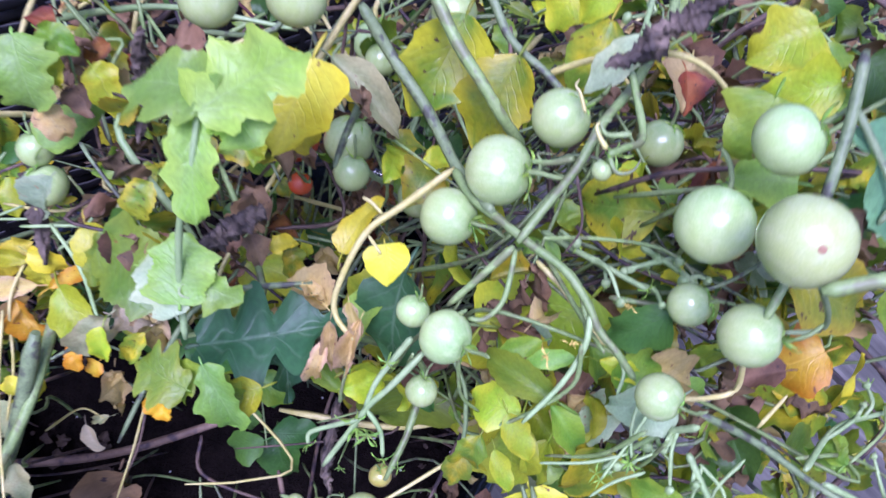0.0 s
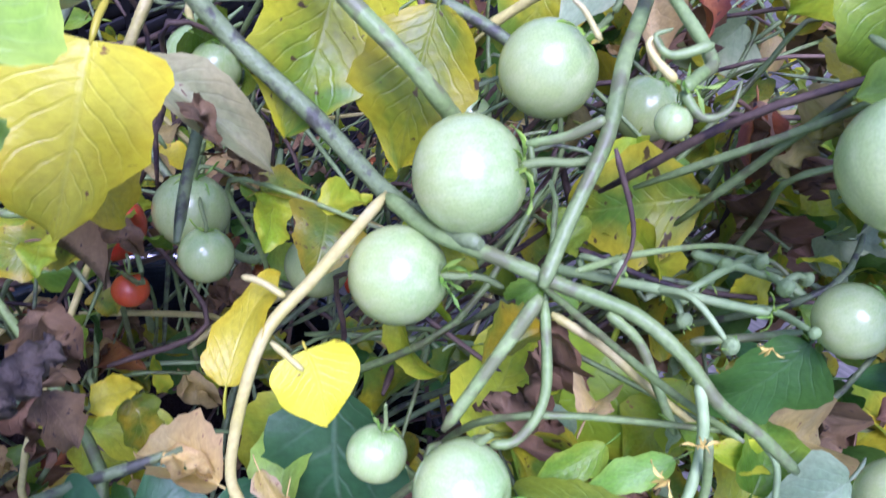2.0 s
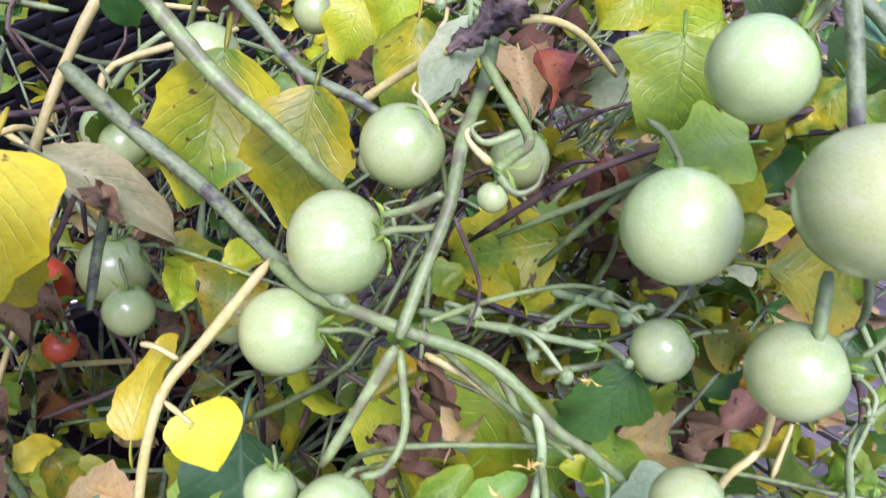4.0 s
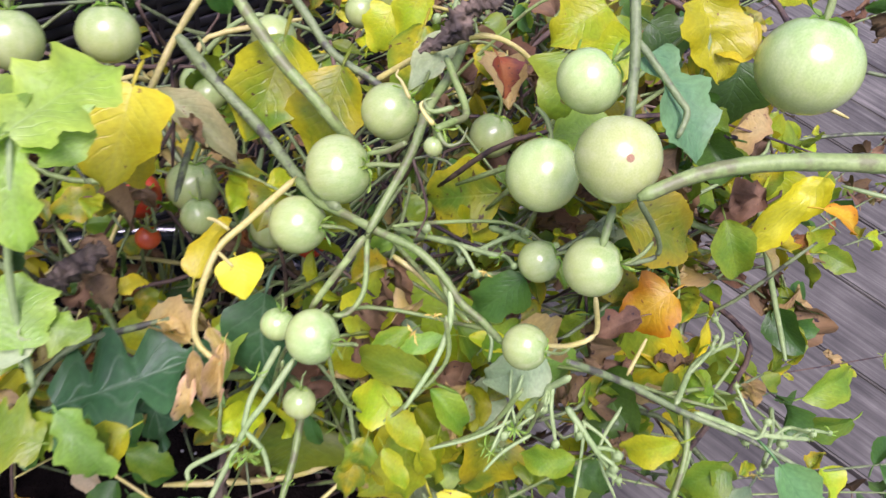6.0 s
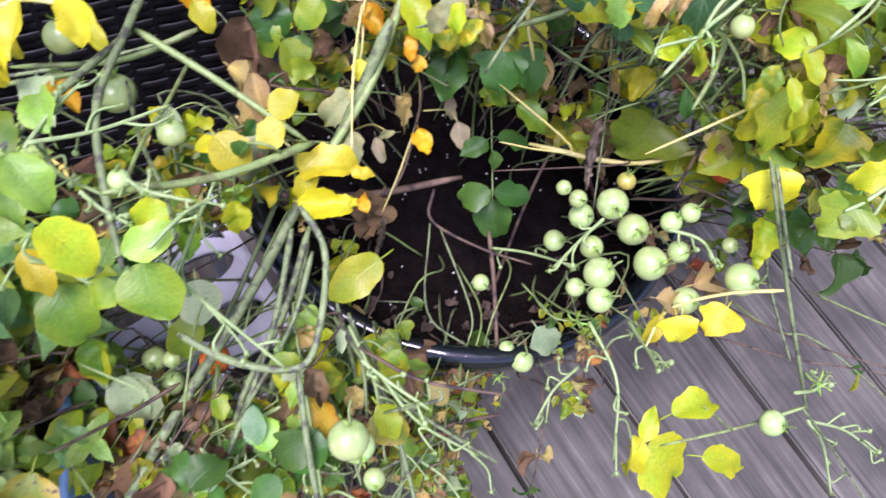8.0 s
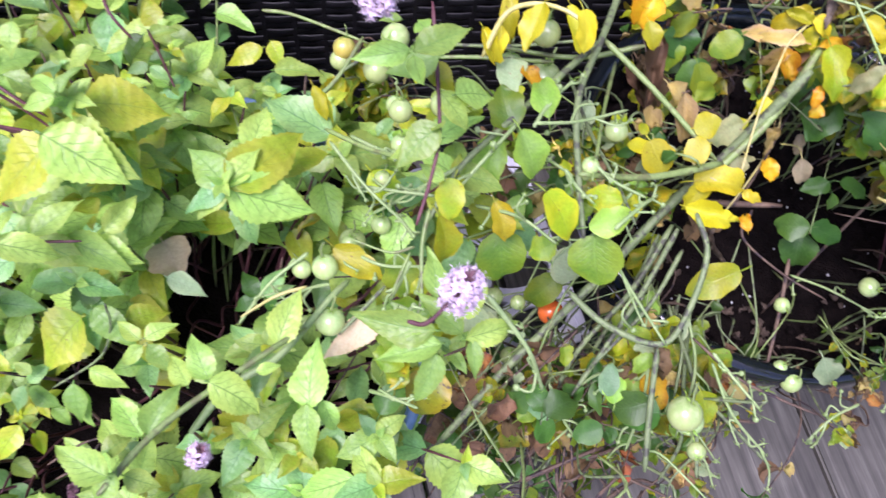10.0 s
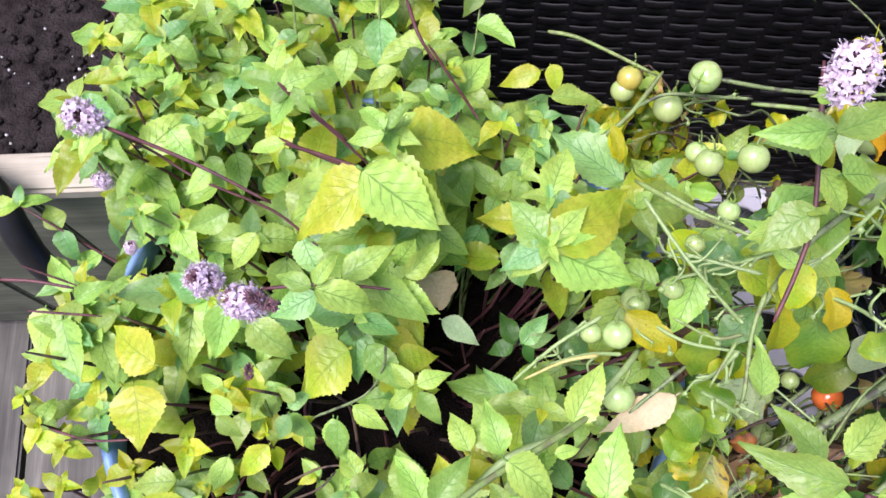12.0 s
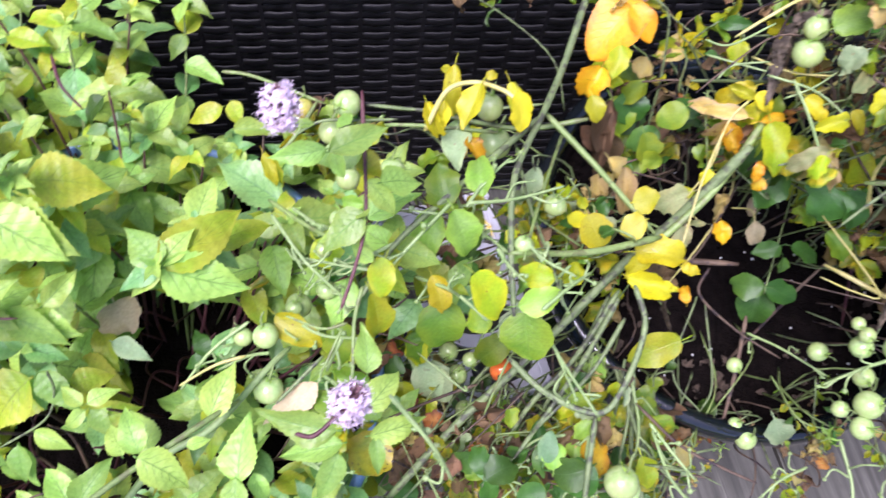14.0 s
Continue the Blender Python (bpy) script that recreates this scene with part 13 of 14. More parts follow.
far_spray(BACK_PLANT, (.223, .003, .639), (.161, .002, .569), FRESH, .021, 453)
far_spray(BACK_PLANT, (.301, -.029, .582), (.244, -.024, .528), GREENS, .016, 454)
far_spray(BACK_PLANT, (.091, -.014, .569), (.075, -.011, .538), TURNING, .015, 455)
far_spray(BACK_PLANT, (.014, .001, .572), (.011, .001, .503), BROWNS, .016, 456)
far_spray(BACK_PLANT, (.042, .010, .615), (.030, .007, .554), BROWNS, .012, 457)
far_spray(BACK_PLANT, (.003, .028, .603), (.002, .018, .529), BROWNS, .014, 458)
far_spray(BACK_PLANT, (.046, .034, .598), (.038, .028, .566), BROWNS, .015, 459)
far_spray(BACK_PLANT, (.062, .003, .605), (.042, .002, .533), BROWNS, .013, 460)
far_spray(BACK_PLANT, (.012, -.013, .612), (.008, -.010, .568), GREENS, .016, 461)
far_spray(BACK_PLANT, (.028, -.000, .640), (.021, -.000, .560), GREENS, .016, 462)
far_spray(BACK_PLANT, (.045, -.013, .568), (.031, -.009, .489), SPOTTED, .014, 463)
far_spray(BACK_PLANT, (.069, .018, .622), (.058, .015, .578), GREENS, .013, 464)
far_spray(BACK_PLANT, (.112, -.010, .573), (.075, -.007, .538), FRESH, .013, 465)
far_spray(BACK_PLANT, (.058, .023, .553), (.048, .019, .501), TURNING, .013, 466)
far_spray(BACK_PLANT, (.166, .133, .650), (.118, .094, .577), YELLOWS, .020, 467)
far_spray(BACK_PLANT, (.178, .037, .668), (.137, .028, .612), YELLOWS, .018, 468)
far_spray(BACK_PLANT, (.080, .112, .604), (.052, .074, .536), TURNING, .020, 469)
far_spray(BACK_PLANT, (.176, .058, .650), (.146, .048, .588), GREENS, .022, 470)
far_spray(BACK_PLANT, (.102, .099, .675), (.073, .071, .612), GREENS, .017, 471)
far_spray(BACK_PLANT, (.208, .079, .664), (.173, .066, .633), GREENS, .015, 472)
far_spray(BACK_PLANT, (.114, .111, .658), (.083, .081, .579), GREENS, .016, 473)
far_spray(BACK_PLANT, (.158, .011, .678), (.111, .007, .603), TURNING, .015, 474)
far_spray(BACK_PLANT, (.170, .082, .670), (.114, .055, .603), GREENS, .022, 475)
far_spray(BACK_PLANT, (.181, .185, .601), (.141, .144, .560), GREENS, .021, 476)
far_spray(BACK_PLANT, (.158, .096, .633), (.106, .064, .597), GREENS, .020, 477)
far_spray(BACK_PLANT, (.100, .064, .645), (.081, .051, .610), YELLOWS, .016, 478)
far_spray(BACK_PLANT, (.102, .128, .655), (.070, .087, .582), GREENS, .021, 479)
far_spray(BACK_PLANT, (.187, .137, .644), (.125, .092, .608), TURNING, .014, 480)
far_spray(BACK_PLANT, (.122, .123, .598), (.086, .086, .556), YELLOWS, .021, 481)
far_spray(BACK_PLANT, (.138, .042, .657), (.110, .034, .609), GREENS, .017, 482)
far_spray(BACK_PLANT, (.129, .123, .574), (.107, .102, .501), YELLOWS, .017, 483)
far_spray(BACK_PLANT, (.126, .118, .645), (.107, .100, .612), YELLOWS, .020, 484)
far_spray(BACK_PLANT, (.202, .082, .614), (.158, .064, .565), YELLOWS, .018, 485)
far_spray(BACK_PLANT, (.187, .104, .649), (.148, .082, .597), GREENS, .016, 486)
far_spray(WEED, (-.017, -.071, .677), (-.012, -.051, .614), YELLOWS, .018, 488)
far_spray(WEED, (-.106, .015, .567), (-.071, .010, .491), TURNING, .015, 489)
far_spray(WEED, (-.035, .013, .663), (-.027, .010, .610), BROWNS, .013, 491)
far_spray(WEED, (-.072, .025, .662), (-.049, .017, .617), PALES, .017, 492)
far_spray(WEED, (-.053, .071, .631), (-.036, .048, .579), BROWNS, .016, 494)
far_spray(WEED, (-.062, .061, .618), (-.048, .047, .557), BROWNS, .020, 495)
far_spray(WEED, (-.062, .041, .635), (-.047, .031, .572), TURNING, .019, 496)
far_spray(WEED, (-.076, .034, .618), (-.054, .024, .560), BROWNS, .016, 498)
far_spray(WEED, (-.045, .010, .673), (-.035, .008, .641), TURNING, .015, 499)
far_spray(WEED, (-.088, .023, .612), (-.068, .018, .562), TURNING, .015, 500)
far_spray(WEED, (-.014, .012, .676), (-.010, .009, .624), YELLOWS, .015, 502)
far_spray(WEED, (-.093, .016, .563), (-.071, .012, .488), TURNING, .019, 504)
far_spray(WEED, (-.017, .031, .643), (-.013, .024, .568), GREENS, .013, 505)
far_spray(WEED, (-.060, .004, .675), (-.042, .003, .642), BROWNS, .012, 506)
far_spray(WEED, (-.066, .028, .645), (-.048, .020, .614), PALES, .015, 508)
far_spray(WEED, (-.020, -.036, .660), (-.016, -.030, .604), GREENS, .013, 509)
far_spray(WEED, (-.019, -.070, .675), (-.013, -.046, .617), YELLOWS, .018, 512)
far_spray(BACK_PLANT, (.279, -.114, .624), (.222, -.091, .561), YELLOWS, .021, 513)
far_spray(BACK_PLANT, (.211, -.133, .646), (.148, -.093, .614), TURNING, .027, 514)
far_spray(BACK_PLANT, (.329, -.110, .564), (.260, -.087, .508), TURNING, .024, 515)
far_spray(BACK_PLANT, (.334, -.084, .595), (.241, -.061, .533), TURNING, .024, 516)
far_spray(BACK_PLANT, (.284, -.048, .682), (.216, -.037, .622), TURNING, .027, 517)
far_spray(BACK_PLANT, (.249, -.139, .577), (.162, -.091, .511), YELLOWS, .019, 518)
far_spray(BACK_PLANT, (.228, -.074, .666), (.186, -.060, .611), TURNING, .026, 519)
far_spray(BACK_PLANT, (.288, -.035, .663), (.215, -.026, .592), FRESH, .025, 520)
far_spray(BACK_PLANT, (.318, -.032, .634), (.269, -.027, .558), FRESH, .028, 521)
far_spray(BACK_PLANT, (.316, -.065, .638), (.221, -.046, .600), YELLOWS, .020, 522)
far_spray(BACK_PLANT, (.186, -.093, .752), (.127, -.064, .707), GREENS, .020, 523)
far_spray(BACK_PLANT, (.320, -.032, .625), (.239, -.024, .583), YELLOWS, .026, 524)
far_spray(BACK_PLANT, (.204, -.066, .712), (.146, -.047, .660), YELLOWS, .026, 525)
far_spray(BACK_PLANT, (.228, -.110, .642), (.163, -.079, .605), YELLOWS, .028, 526)
far_spray(BACK_PLANT, (.329, -.027, .607), (.263, -.022, .566), FRESH, .019, 527)
far_spray(BACK_PLANT, (.336, -.072, .598), (.274, -.058, .552), TURNING, .028, 528)
far_spray(BACK_PLANT, (.218, -.063, .718), (.181, -.052, .673), YELLOWS, .026, 529)
far_spray(BACK_PLANT, (.243, -.062, .636), (.199, -.051, .598), YELLOWS, .025, 530)
far_spray(BACK_PLANT, (.180, -.089, .747), (.138, -.069, .698), TURNING, .024, 531)
far_spray(BACK_PLANT, (.209, -.077, .728), (.158, -.058, .685), GREENS, .023, 532)
far_spray(BACK_PLANT, (.336, -.027, .625), (.241, -.020, .594), GREENS, .022, 533)
far_spray(BACK_PLANT, (.206, -.161, .634), (.145, -.114, .571), GREENS, .021, 534)
far_spray(TOMATO_PLANT, (.096, -.166, .428), (.067, -.115, .359), BROWNS, .012, 535)
far_spray(TOMATO_PLANT, (.126, -.151, .430), (.102, -.121, .371), FRESH, .010, 536)
far_spray(TOMATO_PLANT, (.095, -.158, .431), (.079, -.131, .362), GREENS, .009, 537)
far_spray(TOMATO_PLANT, (.079, -.162, .466), (.054, -.111, .412), GREENS, .011, 538)
far_spray(TOMATO_PLANT, (.086, -.161, .423), (.066, -.125, .381), GREENS, .009, 539)
far_spray(TOMATO_PLANT, (.069, -.172, .421), (.051, -.128, .347), FRESH, .009, 540)
far_spray(TOMATO_PLANT, (.076, -.208, .431), (.059, -.163, .352), FRESH, .013, 541)
far_spray(TOMATO_PLANT, (.085, -.202, .427), (.056, -.133, .356), FRESH, .012, 542)
far_spray(TOMATO_PLANT, (.097, -.148, .435), (.077, -.117, .365), BROWNS, .008, 543)
far_spray(TOMATO_PLANT, (.082, -.177, .446), (.064, -.139, .394), BROWNS, .010, 544)
far_spray(TOMATO_PLANT, (.133, -.158, .434), (.094, -.112, .363), FRESH, .009, 545)
far_spray(TOMATO_PLANT, (.120, -.160, .453), (.081, -.108, .381), GREENS, .010, 546)
far_spray(WEED, (-.072, -.054, .553), (-.051, -.038, .502), TURNING, .014, 549)
far_spray(WEED, (-.117, -.029, .515), (-.096, -.023, .450), FRESH, .014, 550)
far_spray(WEED, (-.102, -.037, .520), (-.084, -.031, .487), YELLOWS, .020, 553)
far_spray(WEED, (-.083, -.021, .537), (-.057, -.015, .505), FRESH, .013, 554)
far_spray(BACK_PLANT, (.161, -.082, .636), (.107, -.055, .578), FRESH, .016, 555)
far_spray(BACK_PLANT, (.148, -.117, .607), (.121, -.095, .562), FRESH, .022, 556)
far_spray(BACK_PLANT, (.164, -.064, .679), (.139, -.054, .645), FRESH, .020, 557)
far_spray(BACK_PLANT, (.100, -.088, .692), (.067, -.060, .640), FRESH, .018, 558)
far_spray(BACK_PLANT, (.156, -.110, .662), (.105, -.075, .594), FRESH, .023, 559)
far_spray(BACK_PLANT, (.182, -.124, .586), (.143, -.098, .552), FRESH, .022, 560)
far_spray(BACK_PLANT, (.171, -.120, .655), (.141, -.100, .596), GREENS, .018, 561)
far_spray(BACK_PLANT, (.119, -.120, .587), (.086, -.087, .509), FRESH, .024, 562)
far_spray(BACK_PLANT, (.108, -.085, .657), (.082, -.065, .582), SPOTTED, .017, 563)
far_spray(BACK_PLANT, (.143, -.082, .690), (.102, -.059, .653), TURNING, .018, 564)
far_spray(BACK_PLANT, (.134, -.093, .625), (.097, -.067, .588), TURNING, .021, 565)
far_spray(BACK_PLANT, (.153, -.130, .571), (.125, -.106, .502), GREENS, .018, 566)
far_spray(BACK_PLANT, (.200, -.095, .679), (.131, -.063, .627), TURNING, .016, 567)
far_spray(BACK_PLANT, (.108, -.104, .590), (.076, -.073, .551), TURNING, .024, 568)
far_spray(BACK_PLANT, (.168, -.103, .562), (.124, -.076, .513), FRESH, .020, 569)
far_spray(BACK_PLANT, (.111, -.070, .605), (.085, -.054, .565), TURNING, .018, 570)
far_spray(BACK_PLANT, (.160, -.096, .638), (.120, -.072, .570), TURNING, .019, 571)
far_spray(BACK_PLANT, (.130, -.112, .655), (.090, -.078, .582), FRESH, .019, 572)
far_spray(BACK_PLANT, (.176, -.100, .669), (.148, -.084, .601), GREENS, .023, 573)
far_spray(BACK_PLANT, (.169, -.098, .700), (.117, -.068, .656), GREENS, .022, 574)
far_spray(BACK_PLANT, (.110, -.099, .603), (.079, -.071, .538), FRESH, .021, 575)
far_spray(BACK_PLANT, (.153, -.078, .656), (.121, -.061, .583), FRESH, .017, 576)
far_spray(WEED, (-.046, .033, .632), (-.036, .026, .557), GREENS, .015, 579)
far_spray(WEED, (-.048, -.016, .683), (-.031, -.011, .617), BROWNS, .016, 582)
far_spray(WEED, (-.022, -.034, .664), (-.018, -.028, .591), YELLOWS, .013, 585)
far_spray(WEED, (-.039, -.016, .680), (-.027, -.011, .613), TURNING, .012, 586)
far_spray(WEED, (-.024, -.053, .603), (-.018, -.039, .552), YELLOWS, .016, 587)
far_spray(WEED, (-.089, .027, .624), (-.060, .018, .591), BROWNS, .012, 588)
far_spray(WEED, (-.028, -.016, .663), (-.020, -.011, .624), GREENS, .013, 589)
far_spray(BACK_PLANT, (.254, .001, .686), (.171, .001, .642), SPOTTED, .026, 593)
far_spray(BACK_PLANT, (.189, .051, .661), (.132, .036, .602), GREENS, .027, 594)
far_spray(BACK_PLANT, (.220, .030, .668), (.187, .026, .608), FRESH, .024, 595)
far_spray(BACK_PLANT, (.249, .073, .656), (.200, .058, .586), TURNING, .023, 596)
far_spray(BACK_PLANT, (.208, .069, .651), (.164, .054, .588), GREENS, .027, 597)
far_spray(BACK_PLANT, (.222, .077, .617), (.173, .060, .540), GREENS, .020, 598)
far_spray(BACK_PLANT, (.195, .062, .602), (.160, .051, .550), GREENS, .024, 599)
far_spray(BACK_PLANT, (.201, .040, .647), (.157, .031, .572), TURNING, .029, 600)
far_spray(BACK_PLANT, (.226, .001, .711), (.192, .001, .649), TURNING, .029, 601)
far_spray(BACK_PLANT, (.180, -.011, .668), (.130, -.008, .637), YELLOWS, .029, 602)
far_spray(BACK_PLANT, (.204, .071, .669), (.153, .053, .592), GREENS, .029, 603)
far_spray(BACK_PLANT, (.188, .013, .644), (.158, .011, .581), GREENS, .030, 604)
far_spray(BACK_PLANT, (.197, .039, .657), (.130, .026, .625), TURNING, .022, 605)
far_spray(BACK_PLANT, (.201, .041, .662), (.162, .033, .587), SPOTTED, .026, 606)
far_spray(BACK_PLANT, (.260, .107, .619), (.174, .072, .564), TURNING, .027, 607)
far_spray(BACK_PLANT, (.277, .087, .663), (.228, .072, .630), GREENS, .022, 608)
far_spray(BACK_PLANT, (.230, .094, .633), (.185, .076, .555), GREENS, .024, 609)
far_spray(BACK_PLANT, (.293, .106, .631), (.208, .075, .598), GREENS, .020, 610)
far_spray(BACK_PLANT, (.151, -.057, .695), (.104, -.040, .630), FRESH, .020, 611)
far_spray(BACK_PLANT, (.205, -.069, .702), (.157, -.053, .660), FRESH, .025, 612)
far_spray(BACK_PLANT, (.169, -.024, .623), (.114, -.016, .560), TURNING, .017, 613)
far_spray(BACK_PLANT, (.177, -.091, .739), (.150, -.077, .664), FRESH, .020, 614)
far_spray(BACK_PLANT, (.183, -.078, .704), (.148, -.063, .639), FRESH, .019, 615)
far_spray(BACK_PLANT, (.135, -.114, .692), (.098, -.082, .617), GREENS, .018, 616)
far_spray(BACK_PLANT, (.158, -.073, .674), (.105, -.048, .597), FRESH, .019, 617)
far_spray(BACK_PLANT, (.185, -.085, .683), (.128, -.059, .631), TURNING, .024, 618)
far_spray(BACK_PLANT, (.181, -.118, .654), (.136, -.088, .603), GREENS, .016, 619)
far_spray(BACK_PLANT, (.193, -.059, .711), (.153, -.047, .631), FRESH, .018, 620)
far_spray(BACK_PLANT, (.192, -.091, .646), (.127, -.060, .601), GREENS, .021, 621)
far_spray(BACK_PLANT, (.201, -.078, .702), (.161, -.063, .634), TURNING, .016, 622)
far_spray(BACK_PLANT, (.179, -.139, .644), (.149, -.116, .608), GREENS, .021, 623)
far_spray(BACK_PLANT, (.201, -.092, .694), (.152, -.070, .619), GREENS, .019, 624)
far_spray(BACK_PLANT, (.159, -.077, .737), (.123, -.060, .702), TURNING, .023, 625)
far_spray(BACK_PLANT, (.219, -.121, .594), (.158, -.087, .559), TURNING, .018, 626)
far_spray(BACK_PLANT, (.154, -.092, .675), (.105, -.063, .617), TURNING, .022, 627)
far_spray(BACK_PLANT, (.202, -.138, .681), (.146, -.100, .611), FRESH, .018, 628)
# deep leaf tones put the shadow between the pots into the colour
far_spray(LEANING_PLANT, (-.090, -.269, .436), (-.081, -.218, .373), DEEP, .022, 630)
far_spray(LEANING_PLANT, (-.107, -.271, .434), (-.093, -.215, .367), DEEP, .023, 631)
far_spray(LEANING_PLANT, (-.252, -.200, .453), (-.218, -.174, .416), GREENS, .030, 632)
far_spray(LEANING_PLANT, (-.163, -.165, .527), (-.135, -.136, .457), DEEP, .022, 633)
far_spray(LEANING_PLANT, (-.211, -.188, .503), (-.181, -.162, .467), DEEP, .028, 638)
far_spray(LEANING_PLANT, (-.090, -.253, .443), (-.084, -.219, .375), DEEP, .029, 639)
far_spray(LEANING_PLANT, (-.196, -.180, .515), (-.167, -.154, .476), DEEP, .029, 641)
far_spray(LEANING_PLANT, (-.270, -.200, .462), (-.210, -.159, .431), DEEP, .029, 642)
far_spray(LEANING_PLANT, (-.101, -.273, .441), (-.089, -.219, .407), DEEP, .021, 643)
far_spray(LEANING_PLANT, (-.250, -.219, .442), (-.199, -.176, .391), DEEP, .027, 644)
far_spray(LEANING_PLANT, (-.067, -.220, .418), (-.064, -.191, .352), DEEP, .026, 646)
far_spray(LEANING_PLANT, (-.256, -.190, .445), (-.223, -.167, .378), DEEP, .023, 649)
far_spray(LEANING_PLANT, (-.050, -.230, .396), (-.050, -.169, .331), DEEP, .020, 653)
far_spray(LEANING_PLANT, (-.248, -.247, .442), (-.193, -.193, .386), GREENS, .028, 654)
far_spray(LEANING_PLANT, (-.077, -.247, .428), (-.069, -.191, .361), DEEP, .025, 655)
far_spray(LEANING_PLANT, (-.263, -.181, .445), (-.204, -.145, .381), DEEP, .020, 657)
far_spray(LEANING_PLANT, (-.185, -.286, .447), (-.162, -.248, .398), BROWNS, .014, 662)
far_spray(LEANING_PLANT, (-.184, -.289, .448), (-.139, -.209, .386), BROWNS, .016, 664)
far_spray(LEANING_PLANT, (-.325, -.139, .480), (-.252, -.115, .422), GREENS, .016, 666)
far_spray(LEANING_PLANT, (-.328, -.103, .486), (-.264, -.091, .412), FRESH, .016, 667)
far_spray(LEANING_PLANT, (-.313, -.121, .461), (-.246, -.103, .398), GREENS, .021, 668)
far_spray(LEANING_PLANT, (-.347, -.124, .478), (-.288, -.109, .399), FRESH, .022, 669)
far_spray(LEANING_PLANT, (-.331, -.126, .465), (-.239, -.101, .403), FRESH, .022, 670)
far_spray(LEANING_PLANT, (-.313, -.116, .468), (-.237, -.097, .391), TURNING, .017, 671)
far_spray(LEANING_PLANT, (-.319, -.116, .472), (-.244, -.098, .395), FRESH, .016, 672)
far_spray(LEANING_PLANT, (-.315, -.112, .467), (-.229, -.092, .412), TURNING, .021, 673)
far_spray(LEANING_PLANT, (-.311, -.110, .506), (-.226, -.090, .464), TURNING, .017, 674)
far_spray(LEANING_PLANT, (-.323, -.125, .470), (-.246, -.104, .417), TURNING, .021, 675)
far_spray(LEANING_PLANT, (-.341, -.112, .485), (-.279, -.099, .407), FRESH, .017, 676)
far_spray(LEANING_PLANT, (-.330, -.102, .468), (-.270, -.091, .427), GREENS, .020, 677)
# hanging sprays; more deep greens in their mix stand in for shade
far_spray(LEANING_PLANT, (.002, -.324, .213), (.002, -.238, .280), DEEP, .016, 678)
far_spray(LEANING_PLANT, (-.144, -.300, .212), (-.095, -.198, .263), DEEP, .018, 679)
far_spray(LEANING_PLANT, (-.173, -.216, .221), (-.126, -.157, .289), DEEP, .015, 680)
far_spray(LEANING_PLANT, (-.006, -.274, .330), (-.005, -.209, .397), FRESH, .017, 681)
far_spray(LEANING_PLANT, (-.067, -.281, .292), (-.049, -.205, .322), DEEP, .020, 682)
far_spray(LEANING_PLANT, (-.149, -.336, .157), (-.101, -.228, .224), BROWNS, .018, 683)
far_spray(LEANING_PLANT, (-.016, -.206, .221), (-.012, -.149, .282), FRESH, .024, 684)
far_spray(LEANING_PLANT, (-.090, -.277, .160), (-.062, -.191, .191), GREENS, .023, 685)
far_spray(LEANING_PLANT, (.013, -.284, .241), (.010, -.207, .293), DEEP, .022, 686)
far_spray(LEANING_PLANT, (-.111, -.319, .179), (-.085, -.245, .257), DEEP, .018, 687)
far_spray(LEANING_PLANT, (-.156, -.304, .299), (-.099, -.192, .356), FRESH, .023, 688)
far_spray(LEANING_PLANT, (-.078, -.192, .315), (-.060, -.147, .336), GREENS, .023, 689)
far_spray(LEANING_PLANT, (-.151, -.259, .377), (-.120, -.206, .420), GREENS, .019, 690)
far_spray(LEANING_PLANT, (.005, -.209, .178), (.004, -.167, .201), FRESH, .023, 691)
far_spray(LEANING_PLANT, (-.074, -.333, .152), (-.054, -.244, .232), FRESH, .022, 692)
far_spray(LEANING_PLANT, (-.183, -.260, .239), (-.126, -.179, .338), DEEP, .022, 693)
far_spray(LEANING_PLANT, (-.119, -.267, .266), (-.084, -.189, .351), GREENS, .022, 694)
far_spray(LEANING_PLANT, (-.212, -.214, .186), (-.130, -.132, .255), BROWNS, .016, 695)
far_spray(LEANING_PLANT, (.004, -.318, .293), (.003, -.212, .322), BROWNS, .019, 696)
far_spray(LEANING_PLANT, (-.016, -.299, .399), (-.011, -.216, .420), BROWNS, .016, 697)
far_spray(LEANING_PLANT, (-.026, -.244, .220), (-.016, -.147, .245), GREENS, .018, 698)
far_spray(LEANING_PLANT, (.006, -.257, .359), (.004, -.186, .420), FRESH, .019, 699)
far_spray(LEANING_PLANT, (-.096, -.223, .237), (-.076, -.177, .270), DEEP, .022, 700)
far_spray(LEANING_PLANT, (-.108, -.182, .231), (-.067, -.112, .300), DEEP, .021, 701)
far_spray(LEANING_PLANT, (-.168, -.302, .333), (-.132, -.237, .420), GREENS, .020, 702)
far_spray(LEANING_PLANT, (-.131, -.319, .275), (-.092, -.223, .296), DEEP, .021, 703)
far_spray(LEANING_PLANT, (-.132, -.224, .231), (-.102, -.172, .272), GREENS, .022, 704)
far_spray(LEANING_PLANT, (-.020, -.222, .288), (-.015, -.163, .357), DEEP, .021, 705)
far_spray(LEANING_PLANT, (-.180, -.320, .218), (-.131, -.233, .254), DEEP, .019, 706)
far_spray(LEANING_PLANT, (-.103, -.257, .188), (-.075, -.188, .262), BROWNS, .017, 708)
far_spray(LEANING_PLANT, (-.041, -.239, .351), (-.032, -.191, .404), FRESH, .018, 709)
far_spray(LEANING_PLANT, (-.055, -.303, .217), (-.038, -.209, .307), DEEP, .018, 710)
far_spray(LEANING_PLANT, (-.092, -.215, .277), (-.056, -.130, .319), BROWNS, .019, 711)
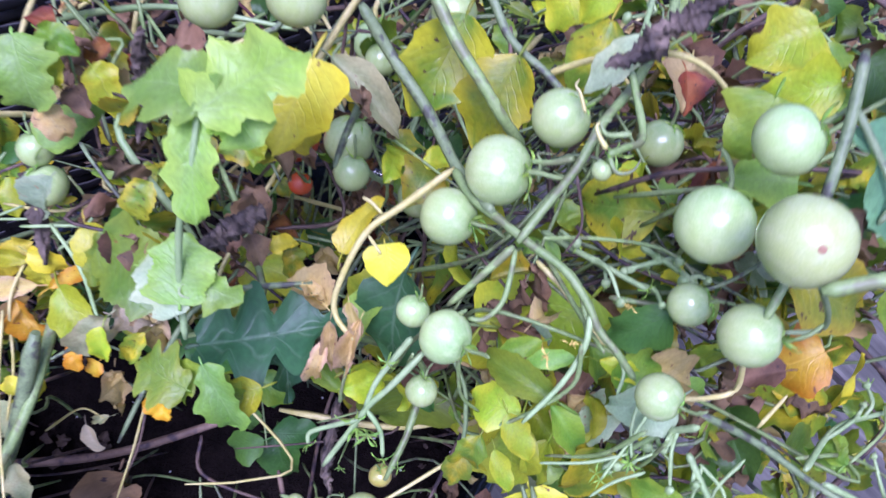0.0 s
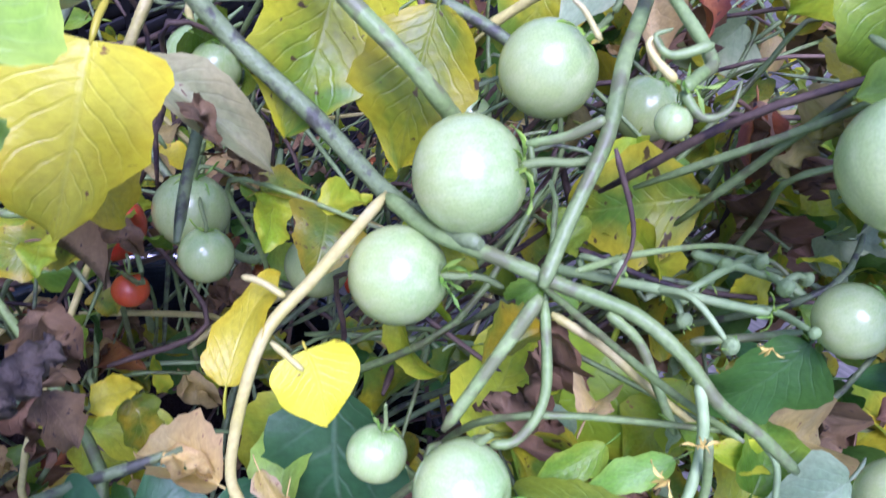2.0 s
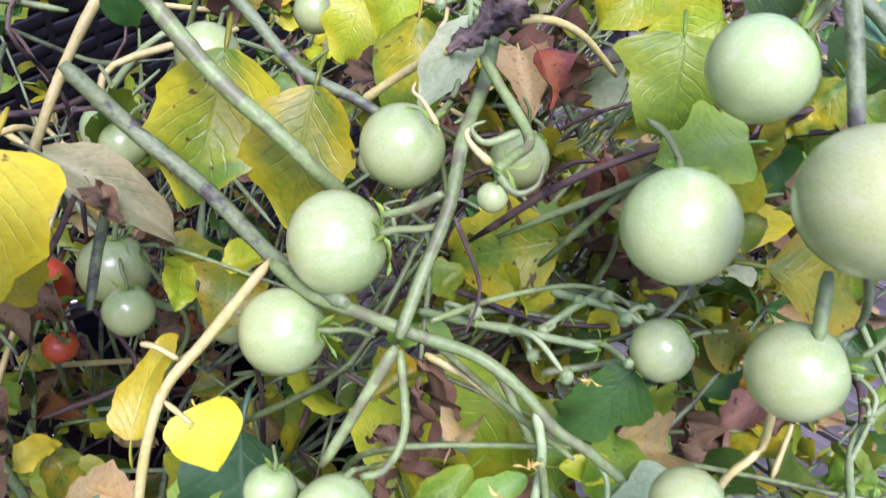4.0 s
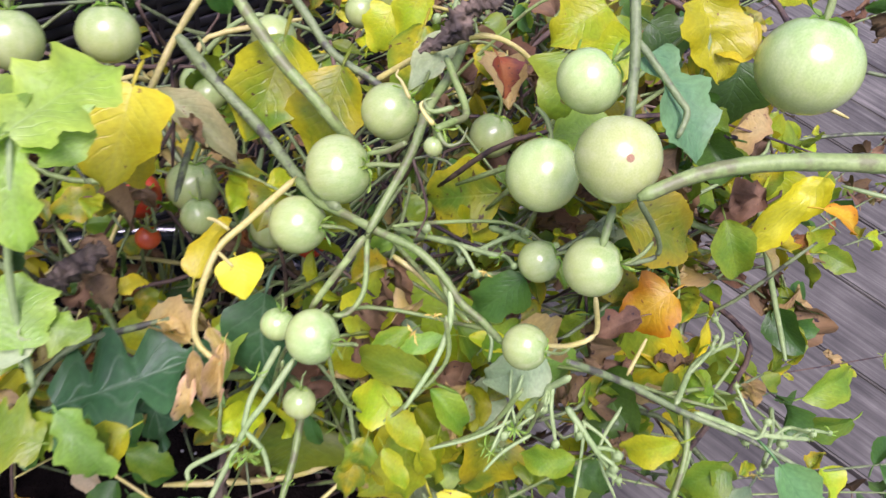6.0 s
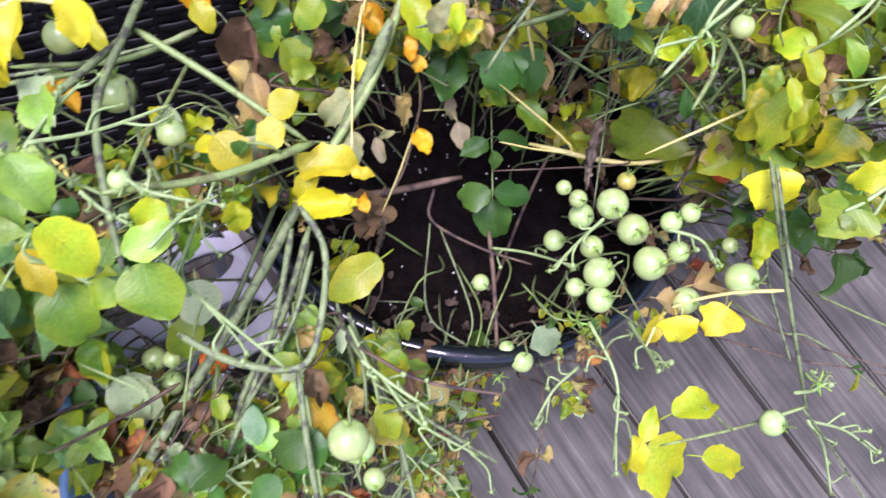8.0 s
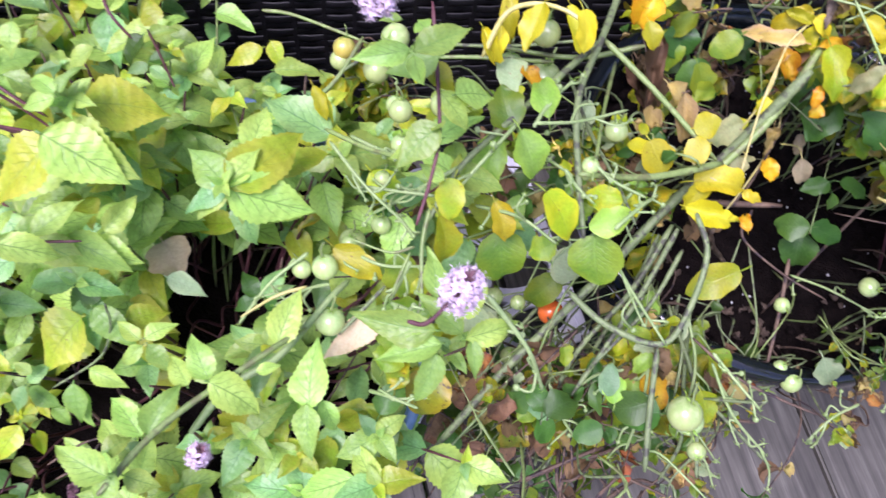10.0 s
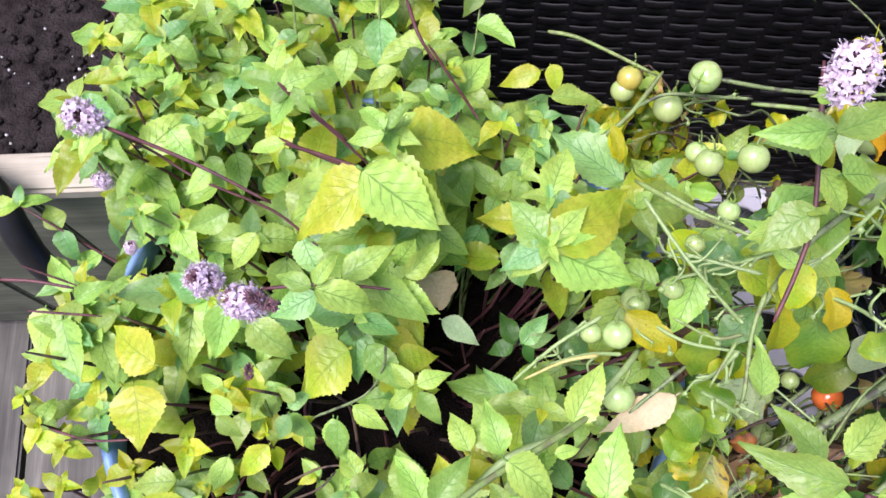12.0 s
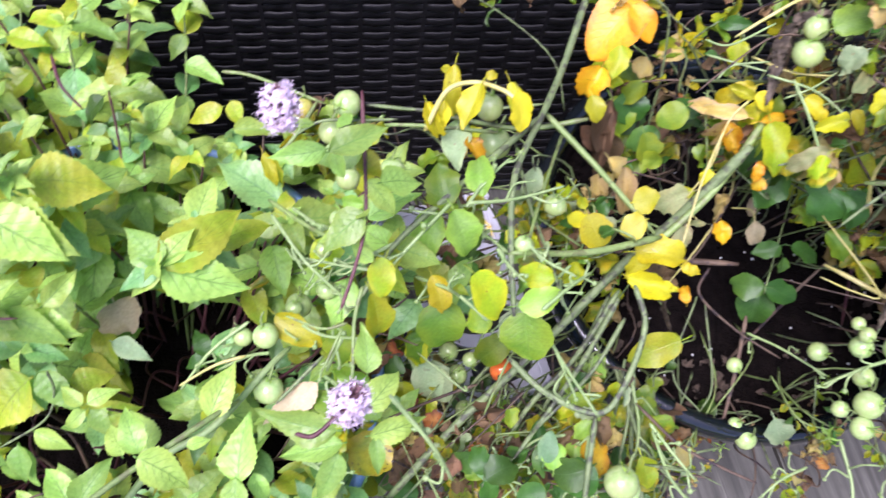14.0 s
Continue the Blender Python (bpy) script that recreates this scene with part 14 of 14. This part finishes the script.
far_spray(LEANING_PLANT, (-.028, -.279, .185), (-.017, -.172, .272), FRESH, .015, 712)
far_spray(LEANING_PLANT, (-.013, -.251, .142), (-.010, -.179, .229), DEEP, .023, 713)
far_spray(LEANING_PLANT, (-.081, -.221, .178), (-.055, -.150, .257), DEEP, .017, 714)
far_spray(LEANING_PLANT, (-.183, -.275, .392), (-.131, -.197, .420), GREENS, .015, 715)
far_spray(LEANING_PLANT, (.008, -.328, .172), (.005, -.205, .205), BROWNS, .016, 716)
far_spray(LEANING_PLANT, (-.056, -.250, .164), (-.043, -.194, .218), GREENS, .024, 717)
far_mint_sprig((-.285, -.259, .385), (-.199, -.201, .543), 18, .039)
far_mint_sprig((-.331, -.355, .385), (-.283, -.375, .533), 24, .030)
far_mint_sprig((-.291, -.353, .385), (-.209, -.372, .553), 30, .039)
far_mint_sprig((-.462, -.288, .385), (-.520, -.254, .527), 45, .041)
far_mint_sprig((-.334, -.255, .385), (-.289, -.193, .528), 48, .039)
far_mint_sprig((-.311, -.361, .385), (-.247, -.387, .503), 54, .038)
far_mint_sprig((-.381, -.276, .385), (-.373, -.232, .536), 63, .037)
far_mint_sprig((-.324, -.222, .385), (-.271, -.134, .526), 66, .036)
far_mint_sprig((-.497, -.225, .385), (-.585, -.139, .532), 84, .036)
far_mint_sprig((-.402, -.279, .385), (-.411, -.237, .561), 90, .035)
far_mint_sprig((-.428, -.305, .385), (-.459, -.285, .566), 102, .038)
far_mint_sprig((-.516, -.263, .385), (-.620, -.208, .531), 108, .037)
far_mint_sprig((-.455, -.364, .385), (-.483, -.378, .558), 117, .034)
far_mint_sprig((-.458, -.372, .385), (-.487, -.390, .540), 120, .026)
far_mint_sprig((-.496, -.379, .385), (-.541, -.400, .503), 126, .031)
far_mint_sprig((-.497, -.397, .385), (-.542, -.425, .516), 129, .034)
far_mint_sprig((-.405, -.288, .385), (-.412, -.271, .592), 132, .034)
far_mint_sprig((-.355, -.271, .385), (-.340, -.245, .596), 138, .031)
rg = random.Random(77)
for k in range(80):
    a, r = rg.uniform(0, 6.283), 0.19 * math.sqrt(rg.uniform(0.2, 1))
    foot = (MINT_AT[0] + 0.6 * r * math.cos(a), MINT_AT[1] + 0.6 * r * math.sin(a), 0.39)
    head = (MINT_AT[0] - 0.03 + 1.2 * r * math.cos(a), MINT_AT[1] + 0.02 + 1.2 * r * math.sin(a), rg.uniform(0.46, 0.55))
    if not (-0.40 < head[0] < -0.28 and -0.38 < head[1] < -0.24) and not (head[1] < -0.4 and head[0] < -0.38):
        far_mint_sprig(foot, head, 900 + k, rg.uniform(0.02, 0.032))
TANGLE = (M_STEM, M_STEMGREY, M_STEMGREY, M_STEMBROWN, M_STEMBROWN, M_STEMYELLOW, M_STEMPALE)
bramble(BACK_PLANT, 170, 1, (-0.07, -0.1, 0.5), (0.36, 0.16, 0.69), 0.09, 0.0015, TANGLE)
bramble(TOMATO_PLANT, 55, 2, (-0.08, -0.04, 0.52), (0.2, 0.1, 0.66), 0.07, 0.0013, TANGLE)
bramble(LEANING_PLANT, 40, 3, (-0.26, -0.3, 0.4), (-0.04, -0.2, 0.52), 0.07, 0.001, TANGLE)
for k in range(90):
    rg = random.Random(k)
    a, r = rg.uniform(0, 6.283), 0.14 * math.sqrt(rg.random())
    foot = Vector((MINT_AT[0] + r * math.cos(a), MINT_AT[1] + r * math.sin(a), 0.385))
    head = foot + Vector((0.35 * (foot.x - MINT_AT[0]) + rg.gauss(0, 0.012), 0.35 * (foot.y - MINT_AT[1]) + rg.gauss(0, 0.012), rg.uniform(0.06, 0.14)))
    lay_stalk(MINT, rg.choice((M_STEMPURPLE, M_STEMPURPLE, M_STEMBROWN)), 0.0014, 0.001, foot, foot.lerp(head, 0.5) + Vector((rg.gauss(0, 0.004), rg.gauss(0, 0.004), 0)), head)
# bare stems low between the pots, and dark leaves added to shade the deck
bramble(LEANING_PLANT, 130, 4, (-0.2, -0.31, 0.1), (-0.02, -0.2, 0.37), 0.08, 0.0016, (M_STEMGREY, M_STEMBROWN, M_STEMBROWN))
rg = random.Random(21)
for k in range(150):
    at = Vector((rg.uniform(-0.22, -0.03), rg.uniform(-0.32, -0.2), rg.uniform(0.08, 0.36)))
    lay(LEANING_PLANT, rg.choice(("round", "leaflet", "curled")), rg.choice(("dark", "dark", "green", "brown")), at, at + Vector((rg.gauss(0, 1), rg.gauss(0, 1), rg.gauss(0, 0.4))).normalized() * rg.uniform(0.015, 0.03), (rg.gauss(0, 0.4), rg.gauss(-0.2, 0.4), 1))
heap_up("dense leaves further in")
